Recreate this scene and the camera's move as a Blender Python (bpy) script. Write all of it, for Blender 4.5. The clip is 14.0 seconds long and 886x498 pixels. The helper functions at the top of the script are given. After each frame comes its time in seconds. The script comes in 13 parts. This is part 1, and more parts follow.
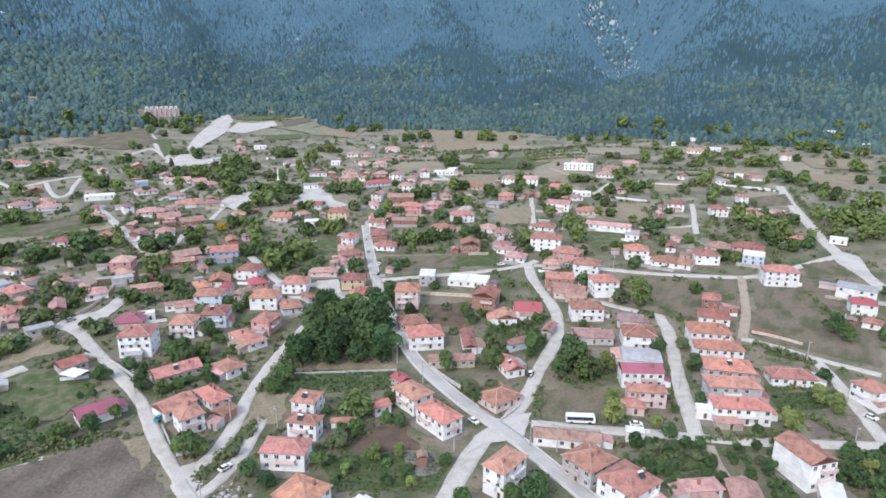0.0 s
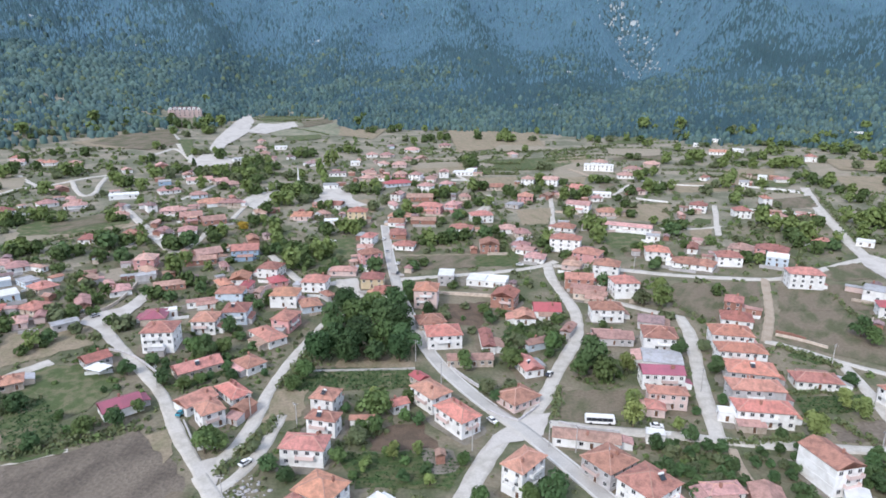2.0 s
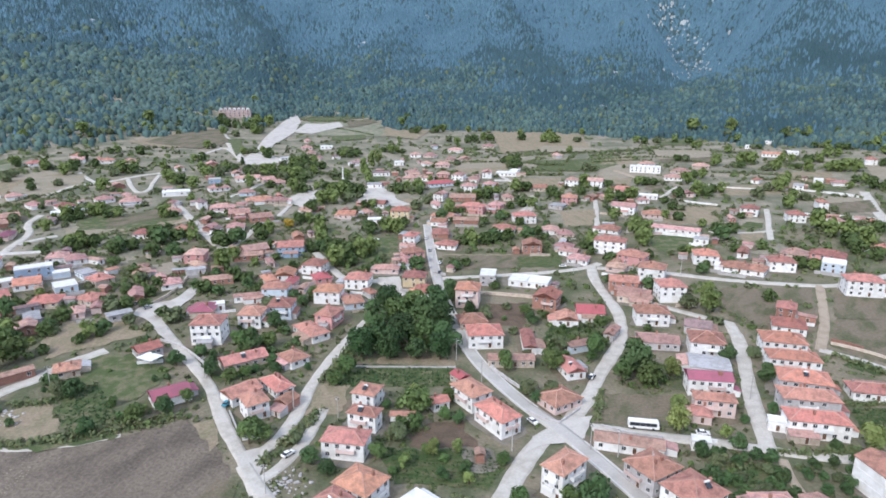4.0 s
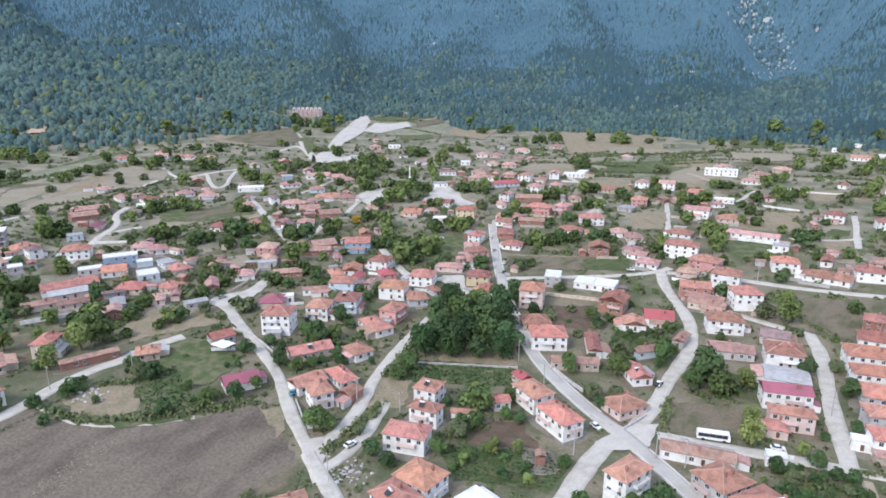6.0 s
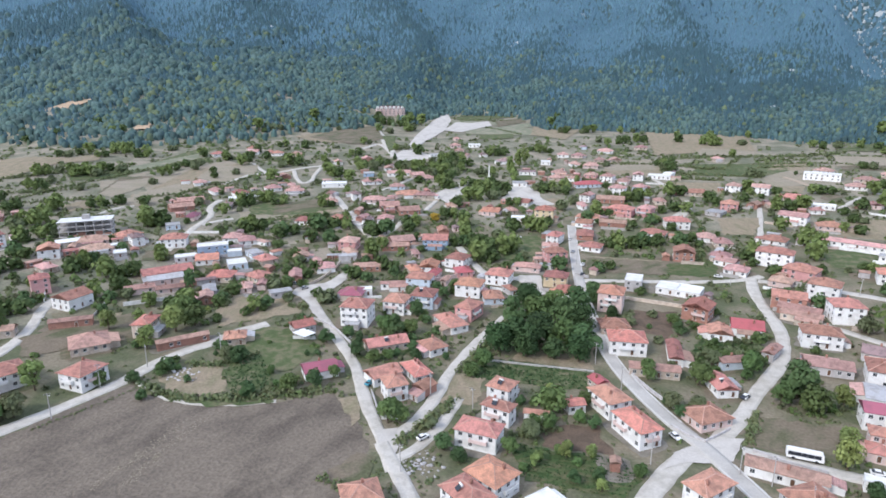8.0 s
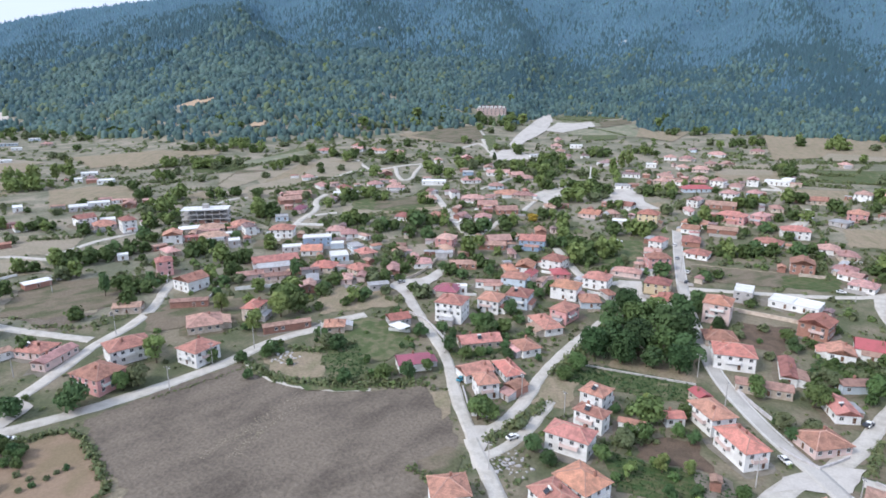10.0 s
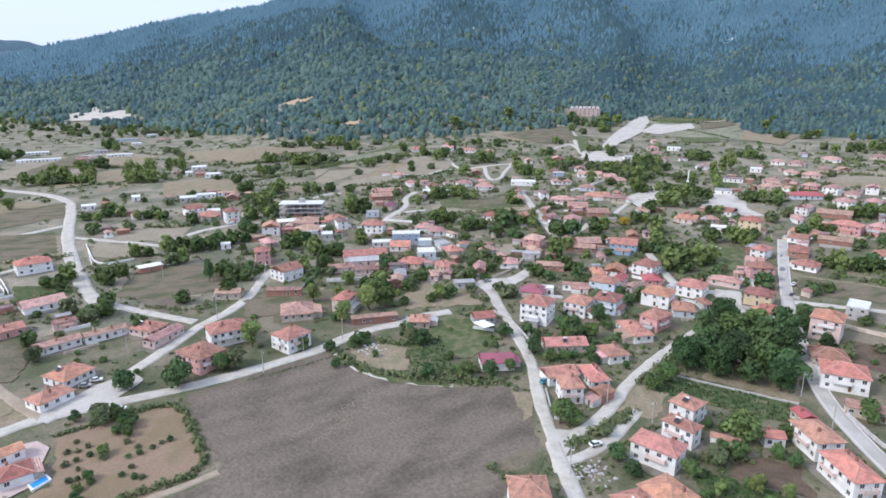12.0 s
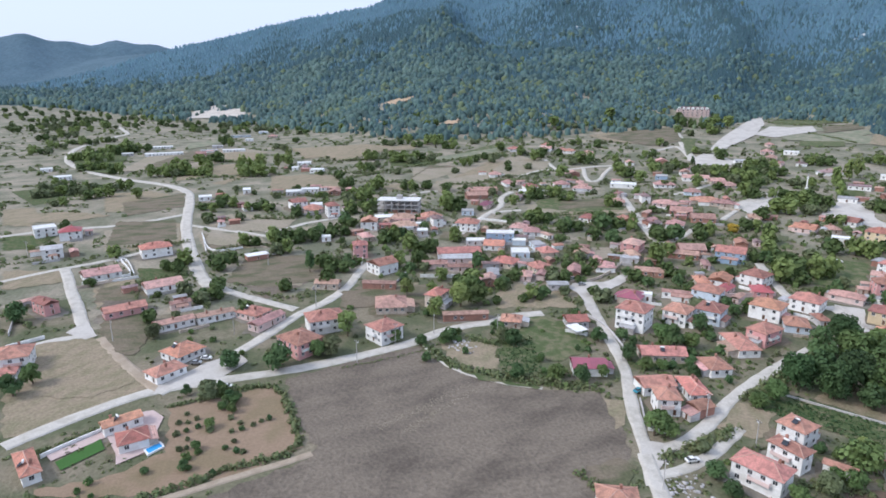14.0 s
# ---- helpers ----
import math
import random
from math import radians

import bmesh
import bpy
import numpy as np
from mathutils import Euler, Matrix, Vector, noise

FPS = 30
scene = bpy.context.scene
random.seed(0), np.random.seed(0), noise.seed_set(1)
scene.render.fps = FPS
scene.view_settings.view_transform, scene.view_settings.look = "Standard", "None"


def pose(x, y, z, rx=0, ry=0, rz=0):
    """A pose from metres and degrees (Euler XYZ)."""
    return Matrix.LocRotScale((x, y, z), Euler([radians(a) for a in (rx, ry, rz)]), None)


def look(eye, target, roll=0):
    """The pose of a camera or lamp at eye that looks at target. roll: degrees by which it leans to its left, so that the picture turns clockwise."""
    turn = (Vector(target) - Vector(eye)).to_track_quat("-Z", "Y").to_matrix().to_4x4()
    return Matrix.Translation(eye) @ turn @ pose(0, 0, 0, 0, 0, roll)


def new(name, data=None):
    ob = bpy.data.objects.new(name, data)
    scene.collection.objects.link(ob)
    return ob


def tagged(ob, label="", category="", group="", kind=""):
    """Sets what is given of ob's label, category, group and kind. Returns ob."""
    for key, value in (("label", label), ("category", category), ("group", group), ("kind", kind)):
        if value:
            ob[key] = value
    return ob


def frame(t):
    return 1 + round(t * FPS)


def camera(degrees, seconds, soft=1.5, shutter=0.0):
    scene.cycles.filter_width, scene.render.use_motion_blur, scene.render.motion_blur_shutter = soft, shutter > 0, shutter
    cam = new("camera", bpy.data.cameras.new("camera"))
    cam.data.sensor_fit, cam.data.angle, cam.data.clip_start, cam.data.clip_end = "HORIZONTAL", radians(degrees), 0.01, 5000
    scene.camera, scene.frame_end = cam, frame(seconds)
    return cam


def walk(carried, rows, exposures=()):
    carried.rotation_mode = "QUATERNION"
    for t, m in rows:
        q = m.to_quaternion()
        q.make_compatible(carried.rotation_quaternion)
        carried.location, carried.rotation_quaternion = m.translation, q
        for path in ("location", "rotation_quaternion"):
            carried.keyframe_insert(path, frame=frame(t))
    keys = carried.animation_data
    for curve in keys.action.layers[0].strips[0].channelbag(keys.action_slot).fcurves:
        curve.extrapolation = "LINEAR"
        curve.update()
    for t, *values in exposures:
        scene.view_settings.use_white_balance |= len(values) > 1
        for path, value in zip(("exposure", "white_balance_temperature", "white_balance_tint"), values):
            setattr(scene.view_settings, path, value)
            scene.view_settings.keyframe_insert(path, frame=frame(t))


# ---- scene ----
cam = camera(71.62, 14.0, 1.7)
# seconds, x, y, z, turn to the left, tilt upwards, lean to the right
ROWS = [
    (0.0, -0.00, 0.00, 109.99, 0.000, -15.417, -0.263),
    (0.5, -0.10, -0.05, 109.76, 0.430, -15.379, -0.245),
    (1.0, -0.21, -0.10, 109.53, 0.866, -15.344, -0.205),
    (1.5, -0.31, -0.15, 109.30, 1.303, -15.300, -0.178),
    (2.0, -0.42, -0.20, 109.07, 1.755, -15.284, -0.177),
    (2.5, -0.53, -0.25, 108.84, 2.246, -15.238, -0.135),
    (3.0, -0.64, -0.30, 108.61, 3.265, -15.210, -0.124),
    (5.5, -1.21, -0.62, 107.51, 10.180, -15.133, 0.009),
    (6.0, -1.32, -0.71, 107.30, 11.893, -15.116, 0.004),
    (6.5, -1.43, -0.80, 107.09, 13.632, -15.115, 0.032),
    (7.0, -1.54, -0.90, 106.89, 15.402, -15.111, 0.056),
    (7.5, -1.65, -1.01, 106.69, 17.244, -15.115, 0.068),
    (8.0, -1.77, -1.12, 106.49, 19.245, -15.126, 0.082),
    (10.5, -2.42, -1.68, 105.52, 30.569, -15.085, 0.066),
    (11.0, -2.54, -1.78, 105.33, 32.558, -15.080, 0.075),
    (11.5, -2.66, -1.87, 105.13, 34.600, -15.060, 0.066),
    (12.0, -2.78, -1.97, 104.94, 36.681, -15.046, 0.078),
    (12.5, -2.90, -2.06, 104.74, 38.851, -15.031, 0.104),
    (13.0, -3.02, -2.15, 104.54, 41.060, -15.017, 0.102),
    (13.5, -3.13, -2.24, 104.34, 43.331, -15.011, 0.091),
    (14.0, -3.25, -2.33, 104.14, 45.611, -15.007, 0.090),
]
walk(cam, [(t, pose(x, y, z, 0, 0, yaw) @ pose(0, 0, 0, 90 + pitch, 0, 0) @ pose(0, 0, 0, 0, 0, -lean)) for t, x, y, z, yaw, pitch, lean in ROWS],
     [(0.0, 0.17), (10.5, 0.17), (12.5, 0.14), (14.0, 0.06)])

# ---- sky and light ----
world = bpy.data.worlds.new("overcast_sky")
scene.world = world
world.use_nodes = True
wn = world.node_tree
sky = wn.nodes.new("ShaderNodeTexSky")
sky.sky_type, sky.sun_disc = "NISHITA", False
sky.sun_elevation, sky.sun_rotation = radians(41), radians(212)
sky.air_density, sky.dust_density, sky.ozone_density = 1.2, 4.0, 1.0
cloud = wn.nodes.new("ShaderNodeMix")
cloud.data_type = "RGBA"
cloud.inputs[0].default_value = 0.8
cloud.inputs[7].default_value = (7.8, 9.15, 12.2, 1)
wn.links.new(sky.outputs[0], cloud.inputs[6])
wn.links.new(cloud.outputs[2], wn.nodes["Background"].inputs[0])
wn.nodes["Background"].inputs[1].default_value = 0.108
sun_data = bpy.data.lights.new("sun", "SUN")
sun_data.energy, sun_data.angle, sun_data.color = 2.1, radians(16), (1.0, 0.97, 0.94)
sun = new("sun", sun_data)
sun.matrix_world = look((-118, -190, 333), (0, 0, 140))

# ---- materials ----


def material(name, colour, rough=0.9, spread=0.25, size=3.0, fine=0.35, bump=0.3, second=None, metal=0.0, per="object", rows=0.0, hue=0.0, second_size=None, amount=(0.45, 0.62), streak=None):
    """A surface with two scales of variation: patches of a second colour, fine grain and relief; per object or per island shifts."""
    m = bpy.data.materials.new(name)
    m.use_nodes = True
    n, l = m.node_tree.nodes, m.node_tree.links
    bsdf = n["Principled BSDF"]
    bsdf.inputs["Roughness"].default_value, bsdf.inputs["Metallic"].default_value = rough, metal
    bsdf.inputs["Specular IOR Level"].default_value = 0.25
    at = n.new("ShaderNodeTexCoord") if per == "object" else n.new("ShaderNodeNewGeometry")
    place = at.outputs["Object"] if per == "object" else at.outputs["Position"]

    def noise_at(scale, detail):
        t = n.new("ShaderNodeTexNoise")
        t.inputs["Scale"].default_value, t.inputs["Detail"].default_value = scale, detail
        if streak is not None and detail == 4:
            lay = n.new("ShaderNodeMapping")
            lay.vector_type = "TEXTURE"
            lay.inputs["Rotation"].default_value[2] = radians(streak)
            lay.inputs["Scale"].default_value = (2.2, 1.0, 1)
            l.new(place, lay.inputs["Vector"])
            l.new(lay.outputs[0], t.inputs["Vector"])
        else:
            l.new(place, t.inputs["Vector"])
        return t.outputs["Fac"]

    big, small = noise_at(1 / (second_size or size), 4), noise_at(1 / fine, 3)
    ramp = n.new("ShaderNodeMapRange")
    ramp.inputs[1].default_value, ramp.inputs[2].default_value = amount
    l.new(big, ramp.inputs[0])
    mix = n.new("ShaderNodeMix")
    mix.data_type = "RGBA"
    mix.inputs[6].default_value = (*colour, 1)
    mix.inputs[7].default_value = (*(second or [c * (1 - spread) for c in colour]), 1)
    l.new(ramp.outputs[0], mix.inputs[0])
    hsv = n.new("ShaderNodeHueSaturation")
    l.new(mix.outputs[2], hsv.inputs["Color"])
    which = n.new("ShaderNodeObjectInfo").outputs["Random"] if per == "object" else (at.outputs["Random Per Island"] if per == "island" else big)
    grain = n.new("ShaderNodeMapRange")
    grain.inputs[1].default_value, grain.inputs[2].default_value = 0.3, 0.7
    grain.inputs[3].default_value, grain.inputs[4].default_value = 1 - spread * 0.6, 1 + spread * 0.6
    l.new(small, grain.inputs[0])
    shift = n.new("ShaderNodeMapRange")
    shift.inputs[3].default_value, shift.inputs[4].default_value = 1 - spread, 1 + spread
    l.new(which, shift.inputs[0])
    value = n.new("ShaderNodeMath")
    value.operation = "MULTIPLY"
    l.new(grain.outputs[0], value.inputs[0])
    l.new(shift.outputs[0], value.inputs[1])
    l.new(value.outputs[0], hsv.inputs["Value"])
    if hue:
        turn = n.new("ShaderNodeMapRange")
        turn.inputs[3].default_value, turn.inputs[4].default_value = 0.5 - hue, 0.5 + hue
        spin = n.new("ShaderNodeMath")
        spin.operation = "FRACT"
        times = n.new("ShaderNodeMath")
        times.operation = "MULTIPLY"
        times.inputs[1].default_value = 7.31
        l.new(which, times.inputs[0])
        l.new(times.outputs[0], spin.inputs[0])
        l.new(spin.outputs[0], turn.inputs[0])
        l.new(turn.outputs[0], hsv.inputs["Hue"])
    l.new(hsv.outputs["Color"], bsdf.inputs["Base Color"])
    if bump:
        b = n.new("ShaderNodeBump")
        b.inputs["Strength"].default_value, b.inputs["Distance"].default_value = bump, fine * 0.5
        height = small
        if rows:
            wave = n.new("ShaderNodeTexWave")
            wave.bands_direction = "Z"
            wave.inputs["Scale"].default_value = 0.314 / rows
            wave.inputs["Distortion"].default_value = 1.5
            wave.inputs["Detail Scale"].default_value = 3
            l.new(place, wave.inputs["Vector"])
            add = n.new("ShaderNodeMath")
            l.new(wave.outputs["Fac"], add.inputs[0])
            l.new(small, add.inputs[1])
            height = add.outputs[0]
        l.new(height, b.inputs["Height"])
        l.new(b.outputs[0], bsdf.inputs["Normal"])
    return m


def roof_tiles(name, colour, second):
    return material(name, colour, 0.85, 0.27, 1.4, 0.45, 0.7, [0.82 * c for c in second], rows=0.16, hue=0.014, second_size=1.9, amount=(0.45, 0.66))


ROOF = {
    "red": roof_tiles("weathered_red_tiles", (0.53, 0.262, 0.21), (0.42, 0.215, 0.176)),
    "orange": roof_tiles("fresh_orange_tiles", (0.59, 0.274, 0.205), (0.49, 0.24, 0.183)),
    "brown": roof_tiles("old_brown_tiles", (0.5, 0.312, 0.255), (0.4, 0.255, 0.21)),
    # rose tiles, mostly on far roofs; the pale tone is partly painted haze
    "rosered": roof_tiles("pale_rose_tiles", (0.59, 0.355, 0.32), (0.48, 0.295, 0.27)),
    "greyred": roof_tiles("greyed_rose_tiles", (0.36, 0.25, 0.25), (0.29, 0.22, 0.225)),
    "crimson": material("red_sheet_metal", (0.41, 0.11, 0.12), 0.5, 0.12, 3, 0.3, 0.2, (0.34, 0.1, 0.105)),
    "magenta": material("purple_red_sheet_metal", (0.37, 0.12, 0.165), 0.5, 0.12, 3, 0.3, 0.2, (0.31, 0.11, 0.15)),
    "purple": material("dull_purple_sheet_metal", (0.22, 0.085, 0.12), 0.55, 0.12, 3, 0.3, 0.2),
    "greyroof": material("grey_corrugated_sheet", (0.42, 0.42, 0.44), 0.6, 0.2, 2, 0.3, 0.3, (0.34, 0.33, 0.33)),
    "whiteroof": material("white_coated_sheet", (0.78, 0.78, 0.78), 0.5, 0.08, 3, 0.4, 0.1, (0.68, 0.68, 0.67)),
    "flat": material("raw_concrete_slab", (0.5, 0.48, 0.46), 0.9, 0.15, 2, 0.3, 0.2),
}
RIDGE = material("mortared_ridge_tiles", (0.6, 0.36, 0.29), 0.9, 0.25, 0.8, 0.3, 0.3, (0.5, 0.33, 0.28))
WALL = {
    "white": material("white_plaster", (0.85, 0.85, 0.85), 0.9, 0.08, 2.5, 0.3, 0.15, (0.73, 0.72, 0.71)),
    "rose": material("pale_rose_plaster", (0.68, 0.53, 0.50), 0.9, 0.12, 2.5, 0.3, 0.15, (0.6, 0.48, 0.46)),
    "pink": material("salmon_pink_plaster", (0.66, 0.36, 0.35), 0.9, 0.1, 2.5, 0.3, 0.15),
    "cream": material("cream_plaster", (0.58, 0.50, 0.43), 0.9, 0.18, 2, 0.3, 0.2, (0.45, 0.37, 0.31)),
    "yellow": material("ochre_yellow_plaster", (0.68, 0.56, 0.38), 0.9, 0.1, 2.5, 0.3, 0.15),
    "grey": material("grey_render", (0.52, 0.50, 0.51), 0.9, 0.15, 2, 0.3, 0.2, (0.42, 0.40, 0.40)),
    "paleblue": material("pale_blue_plaster", (0.58, 0.66, 0.74), 0.9, 0.1, 2.5, 0.3, 0.15),
    "blue": material("blue_painted_wall", (0.32, 0.43, 0.57), 0.85, 0.1, 2.5, 0.3, 0.15),
    "brick": material("raw_red_brick", (0.38, 0.2, 0.155), 0.9, 0.2, 1.5, 0.25, 0.4, (0.31, 0.17, 0.135)),
    "concrete": material("raw_concrete", (0.48, 0.46, 0.45), 0.9, 0.15, 2, 0.3, 0.2),
}
GLASS = bpy.data.materials.new("dark_window_glass")
GLASS.use_nodes = True
GLASS.node_tree.nodes["Principled BSDF"].inputs["Base Color"].default_value = (0.035, 0.04, 0.05, 1)
GLASS.node_tree.nodes["Principled BSDF"].inputs["Roughness"].default_value = 0.12
FRAME = material("white_window_frame", (0.72, 0.72, 0.72), 0.5, 0.05, 2, 0.3, 0.0)
DOOR = material("brown_door_paint", (0.16, 0.09, 0.06), 0.6, 0.2, 1, 0.3, 0.1)
STEEL = material("dark_painted_steel", (0.09, 0.09, 0.1), 0.5, 0.1, 1, 0.3, 0.0)
TANK = material("white_enamel_tank", (0.8, 0.8, 0.8), 0.35, 0.03, 1, 0.3, 0.0)
GROUND = material("dry_meadow", (0.115, 0.128, 0.072), 0.95, 0.3, 14, 1.1, 0.7, (0.205, 0.178, 0.13), per="place", second_size=18, amount=(0.4, 0.6))
DRY_GROUND = material("dry_valley_pasture", (0.165, 0.172, 0.118), 0.95, 0.3, 14, 1.6, 0.7, (0.27, 0.24, 0.19), per="place", second_size=22, amount=(0.38, 0.62))
# The blue in these slope and hill colours stands for distance haze.
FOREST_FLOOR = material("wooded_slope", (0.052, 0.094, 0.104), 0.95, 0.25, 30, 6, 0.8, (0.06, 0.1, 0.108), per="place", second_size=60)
HAZED_HILLS = material("hazed_wooded_hills", (0.085, 0.145, 0.19), 0.95, 0.15, 120, 25, 0.6, (0.065, 0.118, 0.155), per="place", second_size=160)
PAVED = material("pale_dusty_forecourt", (0.53, 0.50, 0.465), 0.9, 0.12, 8, 0.7, 0.15, (0.42, 0.39, 0.36), per="place")
SOIL = {
    "ploughed": material("grey_brown_ploughed_soil", (0.205, 0.171, 0.137), 0.95, 0.34, 9, 1.1, 1.0, (0.1, 0.083, 0.068), per="place", second_size=10, amount=(0.4, 0.7), streak=72),
    # soil of the far fields, its colour lifted in part to stand for haze
    "fallow": material("pale_field_soil", (0.33, 0.285, 0.225), 0.95, 0.25, 9, 1.5, 0.6, (0.24, 0.215, 0.155), per="place", second_size=12, amount=(0.36, 0.68), streak=20),
    "orchard": material("tan_orchard_soil", (0.285, 0.205, 0.145), 0.95, 0.15, 9, 0.8, 0.4, (0.215, 0.165, 0.105), per="place", second_size=13),
    "dry": material("dry_stubble", (0.315, 0.255, 0.185), 0.95, 0.28, 6, 1.0, 0.6, (0.2, 0.178, 0.115), per="place", second_size=4, amount=(0.38, 0.66), streak=110),
    "meadow": material("pale_green_meadow", (0.2, 0.215, 0.145), 0.95, 0.22, 8, 1.0, 0.5, (0.27, 0.25, 0.19), per="place", second_size=9),
    "plot": material("dark_brown_dug_soil", (0.15, 0.108, 0.08), 0.95, 0.25, 5, 0.6, 0.7, (0.1, 0.075, 0.056), per="place", second_size=4),
    "paved": PAVED,
    "lot": material("rough_vacant_lot", (0.2, 0.164, 0.122), 0.95, 0.3, 6, 0.9, 0.6, (0.095, 0.1, 0.056), per="place", second_size=7, amount=(0.42, 0.62), streak=60),
    "rock": material("pale_scree", (0.42, 0.45, 0.46), 0.95, 0.2, 6, 1.5, 0.5, (0.32, 0.35, 0.36), per="place", second_size=9),
    "quarry": material("pale_quarry_face", (0.55, 0.51, 0.46), 0.95, 0.15, 9, 2.0, 0.4, (0.44, 0.39, 0.35), per="place", second_size=25),
    "sand": material("ochre_sand_bank", (0.5, 0.36, 0.25), 0.95, 0.15, 6, 1.0, 0.4, (0.38, 0.29, 0.2), per="place", second_size=10),
    "grass": material("green_grass", (0.088, 0.118, 0.05), 0.95, 0.28, 5, 0.5, 0.8, (0.15, 0.145, 0.085), per="place", second_size=4),
    "crop": material("green_garden_crop", (0.066, 0.105, 0.038), 0.95, 0.3, 5, 0.5, 0.8, (0.115, 0.112, 0.06), per="place", second_size=1.6, amount=(0.4, 0.65), streak=12),
}
PAVE = {
    "asphalt": material("worn_grey_asphalt", (0.485, 0.463, 0.435), 0.9, 0.14, 8, 0.5, 0.15, (0.385, 0.367, 0.345), per="place"),
    "concrete": material("dusty_concrete_paving", (0.545, 0.515, 0.472), 0.9, 0.15, 7, 0.6, 0.15, (0.41, 0.382, 0.34), per="place", second_size=3.5, amount=(0.42, 0.66)),
    "dirt": material("trodden_earth", (0.40, 0.33, 0.26), 0.95, 0.15, 5, 0.6, 0.3, (0.32, 0.26, 0.2), per="place"),
}
YARD = [SOIL["lot"], material("brown_trodden_yard", (0.205, 0.173, 0.133), 0.95, 0.25, 4, 0.5, 0.4, (0.145, 0.127, 0.09), per="place", second_size=4), material("grey_trodden_yard", (0.245, 0.222, 0.19), 0.95, 0.25, 4, 0.5, 0.4, (0.155, 0.142, 0.114), per="place", second_size=5)]
KERB = material("white_kerb_concrete", (0.6, 0.59, 0.575), 0.85, 0.08, 4, 0.4, 0.1, per="place")
BARK = material("grey_bark", (0.13, 0.10, 0.075), 0.95, 0.2, 0.5, 0.1, 0.3)


def foliage(name, colour, second, hue=0.015, per="object", patch=1.6, spread=0.25):
    """Leaves: matt above, single leaves letting a third of the light through."""
    m = material(name, colour, 0.75, spread, patch, 0.5 if patch < 5 else 3.0, 0.0, second, per=per, hue=hue)
    if per == "island":
        return m
    n, l = m.node_tree.nodes, m.node_tree.links
    thin, both = n.new("ShaderNodeBsdfTranslucent"), n.new("ShaderNodeMixShader")
    bsdf = n["Principled BSDF"]
    l.new(bsdf.inputs["Base Color"].links[0].from_socket, thin.inputs["Color"])
    both.inputs[0].default_value = 0.24
    l.new(bsdf.outputs[0], both.inputs[1])
    l.new(thin.outputs[0], both.inputs[2])
    l.new(both.outputs[0], n["Material Output"].inputs["Surface"])
    return m


LEAF = {
    "broad": foliage("mid_green_leaves", (0.135, 0.205, 0.074), (0.095, 0.155, 0.056), 0.02),
    "dark": foliage("dark_green_leaves", (0.092, 0.156, 0.064), (0.066, 0.118, 0.05), 0.012),
    "deep": foliage("deep_green_grove_leaves", (0.066, 0.118, 0.046), (0.04, 0.08, 0.032), 0.012),
    "light": foliage("yellow_green_leaves", (0.24, 0.3, 0.105), (0.18, 0.235, 0.082), 0.015),
    "yellow": foliage("autumn_yellow_leaves", (0.55, 0.39, 0.07), (0.42, 0.31, 0.06), 0.01),
    "olive": foliage("olive_green_leaves", (0.158, 0.187, 0.098), (0.115, 0.145, 0.075), 0.015),
}
# Pine needles lightened and blued: the haze over the slopes is in the colour.
HAZED_PINE = foliage("hazed_pine_needles", (0.1, 0.196, 0.262), (0.084, 0.17, 0.229), 0.008, "island", 170, 0.08)
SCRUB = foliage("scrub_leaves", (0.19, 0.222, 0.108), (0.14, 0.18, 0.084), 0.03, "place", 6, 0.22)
# Pines of the mountain foot: darker, with less haze put into the colour.
LOW_PINE = foliage("low_pine_needles", (0.052, 0.108, 0.132), (0.041, 0.088, 0.106), 0.008, "island", 120, 0.1)
LIGHT_WOOD = foliage("yellowing_wood_leaves", (0.125, 0.165, 0.092), (0.1, 0.142, 0.086), 0.012, "island", 40, 0.15)
# Broadleaf green pushed towards blue, a share of the haze put into it.
WOOD_EDGE = foliage("hazed_mixed_wood_leaves", (0.084, 0.139, 0.126), (0.056, 0.107, 0.108), 0.02, "island", 60, 0.28)



# ---- the lie of the land ----
# Compass angles run to the left of the first view; each row: angle, slope of the village, knee of the slope,
# distance of the mountain's foot, height angle of its ridge, length of its flank, height angle of the far hills.
LAND = np.array([
    (-180, 0.000, 1165, 3235, 1, 1941, 1.5),
    (-90, 0.030, 1165, 1165, 7, 1941, 3),
    (-40, 0.064, 2588, 828, 11, 1941, 3),
    (-20, 0.064, 2588, 828, 11.5, 1941, 3),
    (-10, 0.064, 2588, 860, 12, 1941, 3),
    (0, 0.064, 2588, 880, 12, 1941, 3),
    (10, 0.064, 2588, 900, 11.7, 1941, 3),
    (13, 0.064, 2588, 1040, 11.5, 1941, 3),
    (19.5, 0.064, 2588, 1060, 11.3, 1900, 3),
    (22, 0.064, 2588, 935, 11.1, 1880, 3),
    (26, 0.064, 2588, 920, 11, 1876, 3),
    (35, 0.064, 2588, 828, 10.5, 1812, 3),
    (45, 0.064, 1165, 789, 9, 1682, 3),
    (52, 0.064, 776, 828, 6.75, 1553, 3),
    (60, 0.060, 556, 1165, 4.6, 1682, 3),
    (70, 0.056, 518, 1488, 2.35, 1941, 3),
    (80, 0.052, 492, 2588, 1.2, 1941, 3.4),
    (95, 0.040, 492, 3106, 1.2, 1941, 3.4),
    (130, 0.000, 1165, 3235, 1, 1941, 2),
    (180, 0.000, 1165, 3235, 1, 1941, 1.5)])


def waves(x, y):
    """Smooth hills and hollows of about -1 to 1."""
    return (np.sin(x / 170 + 1.3 * np.sin(y / 270)) * np.cos(y / 195 + 0.8 * np.sin(x / 220))
            + 0.5 * np.sin(x / 80 + y / 107) * np.cos(y / 74 - x / 125)) / 1.4


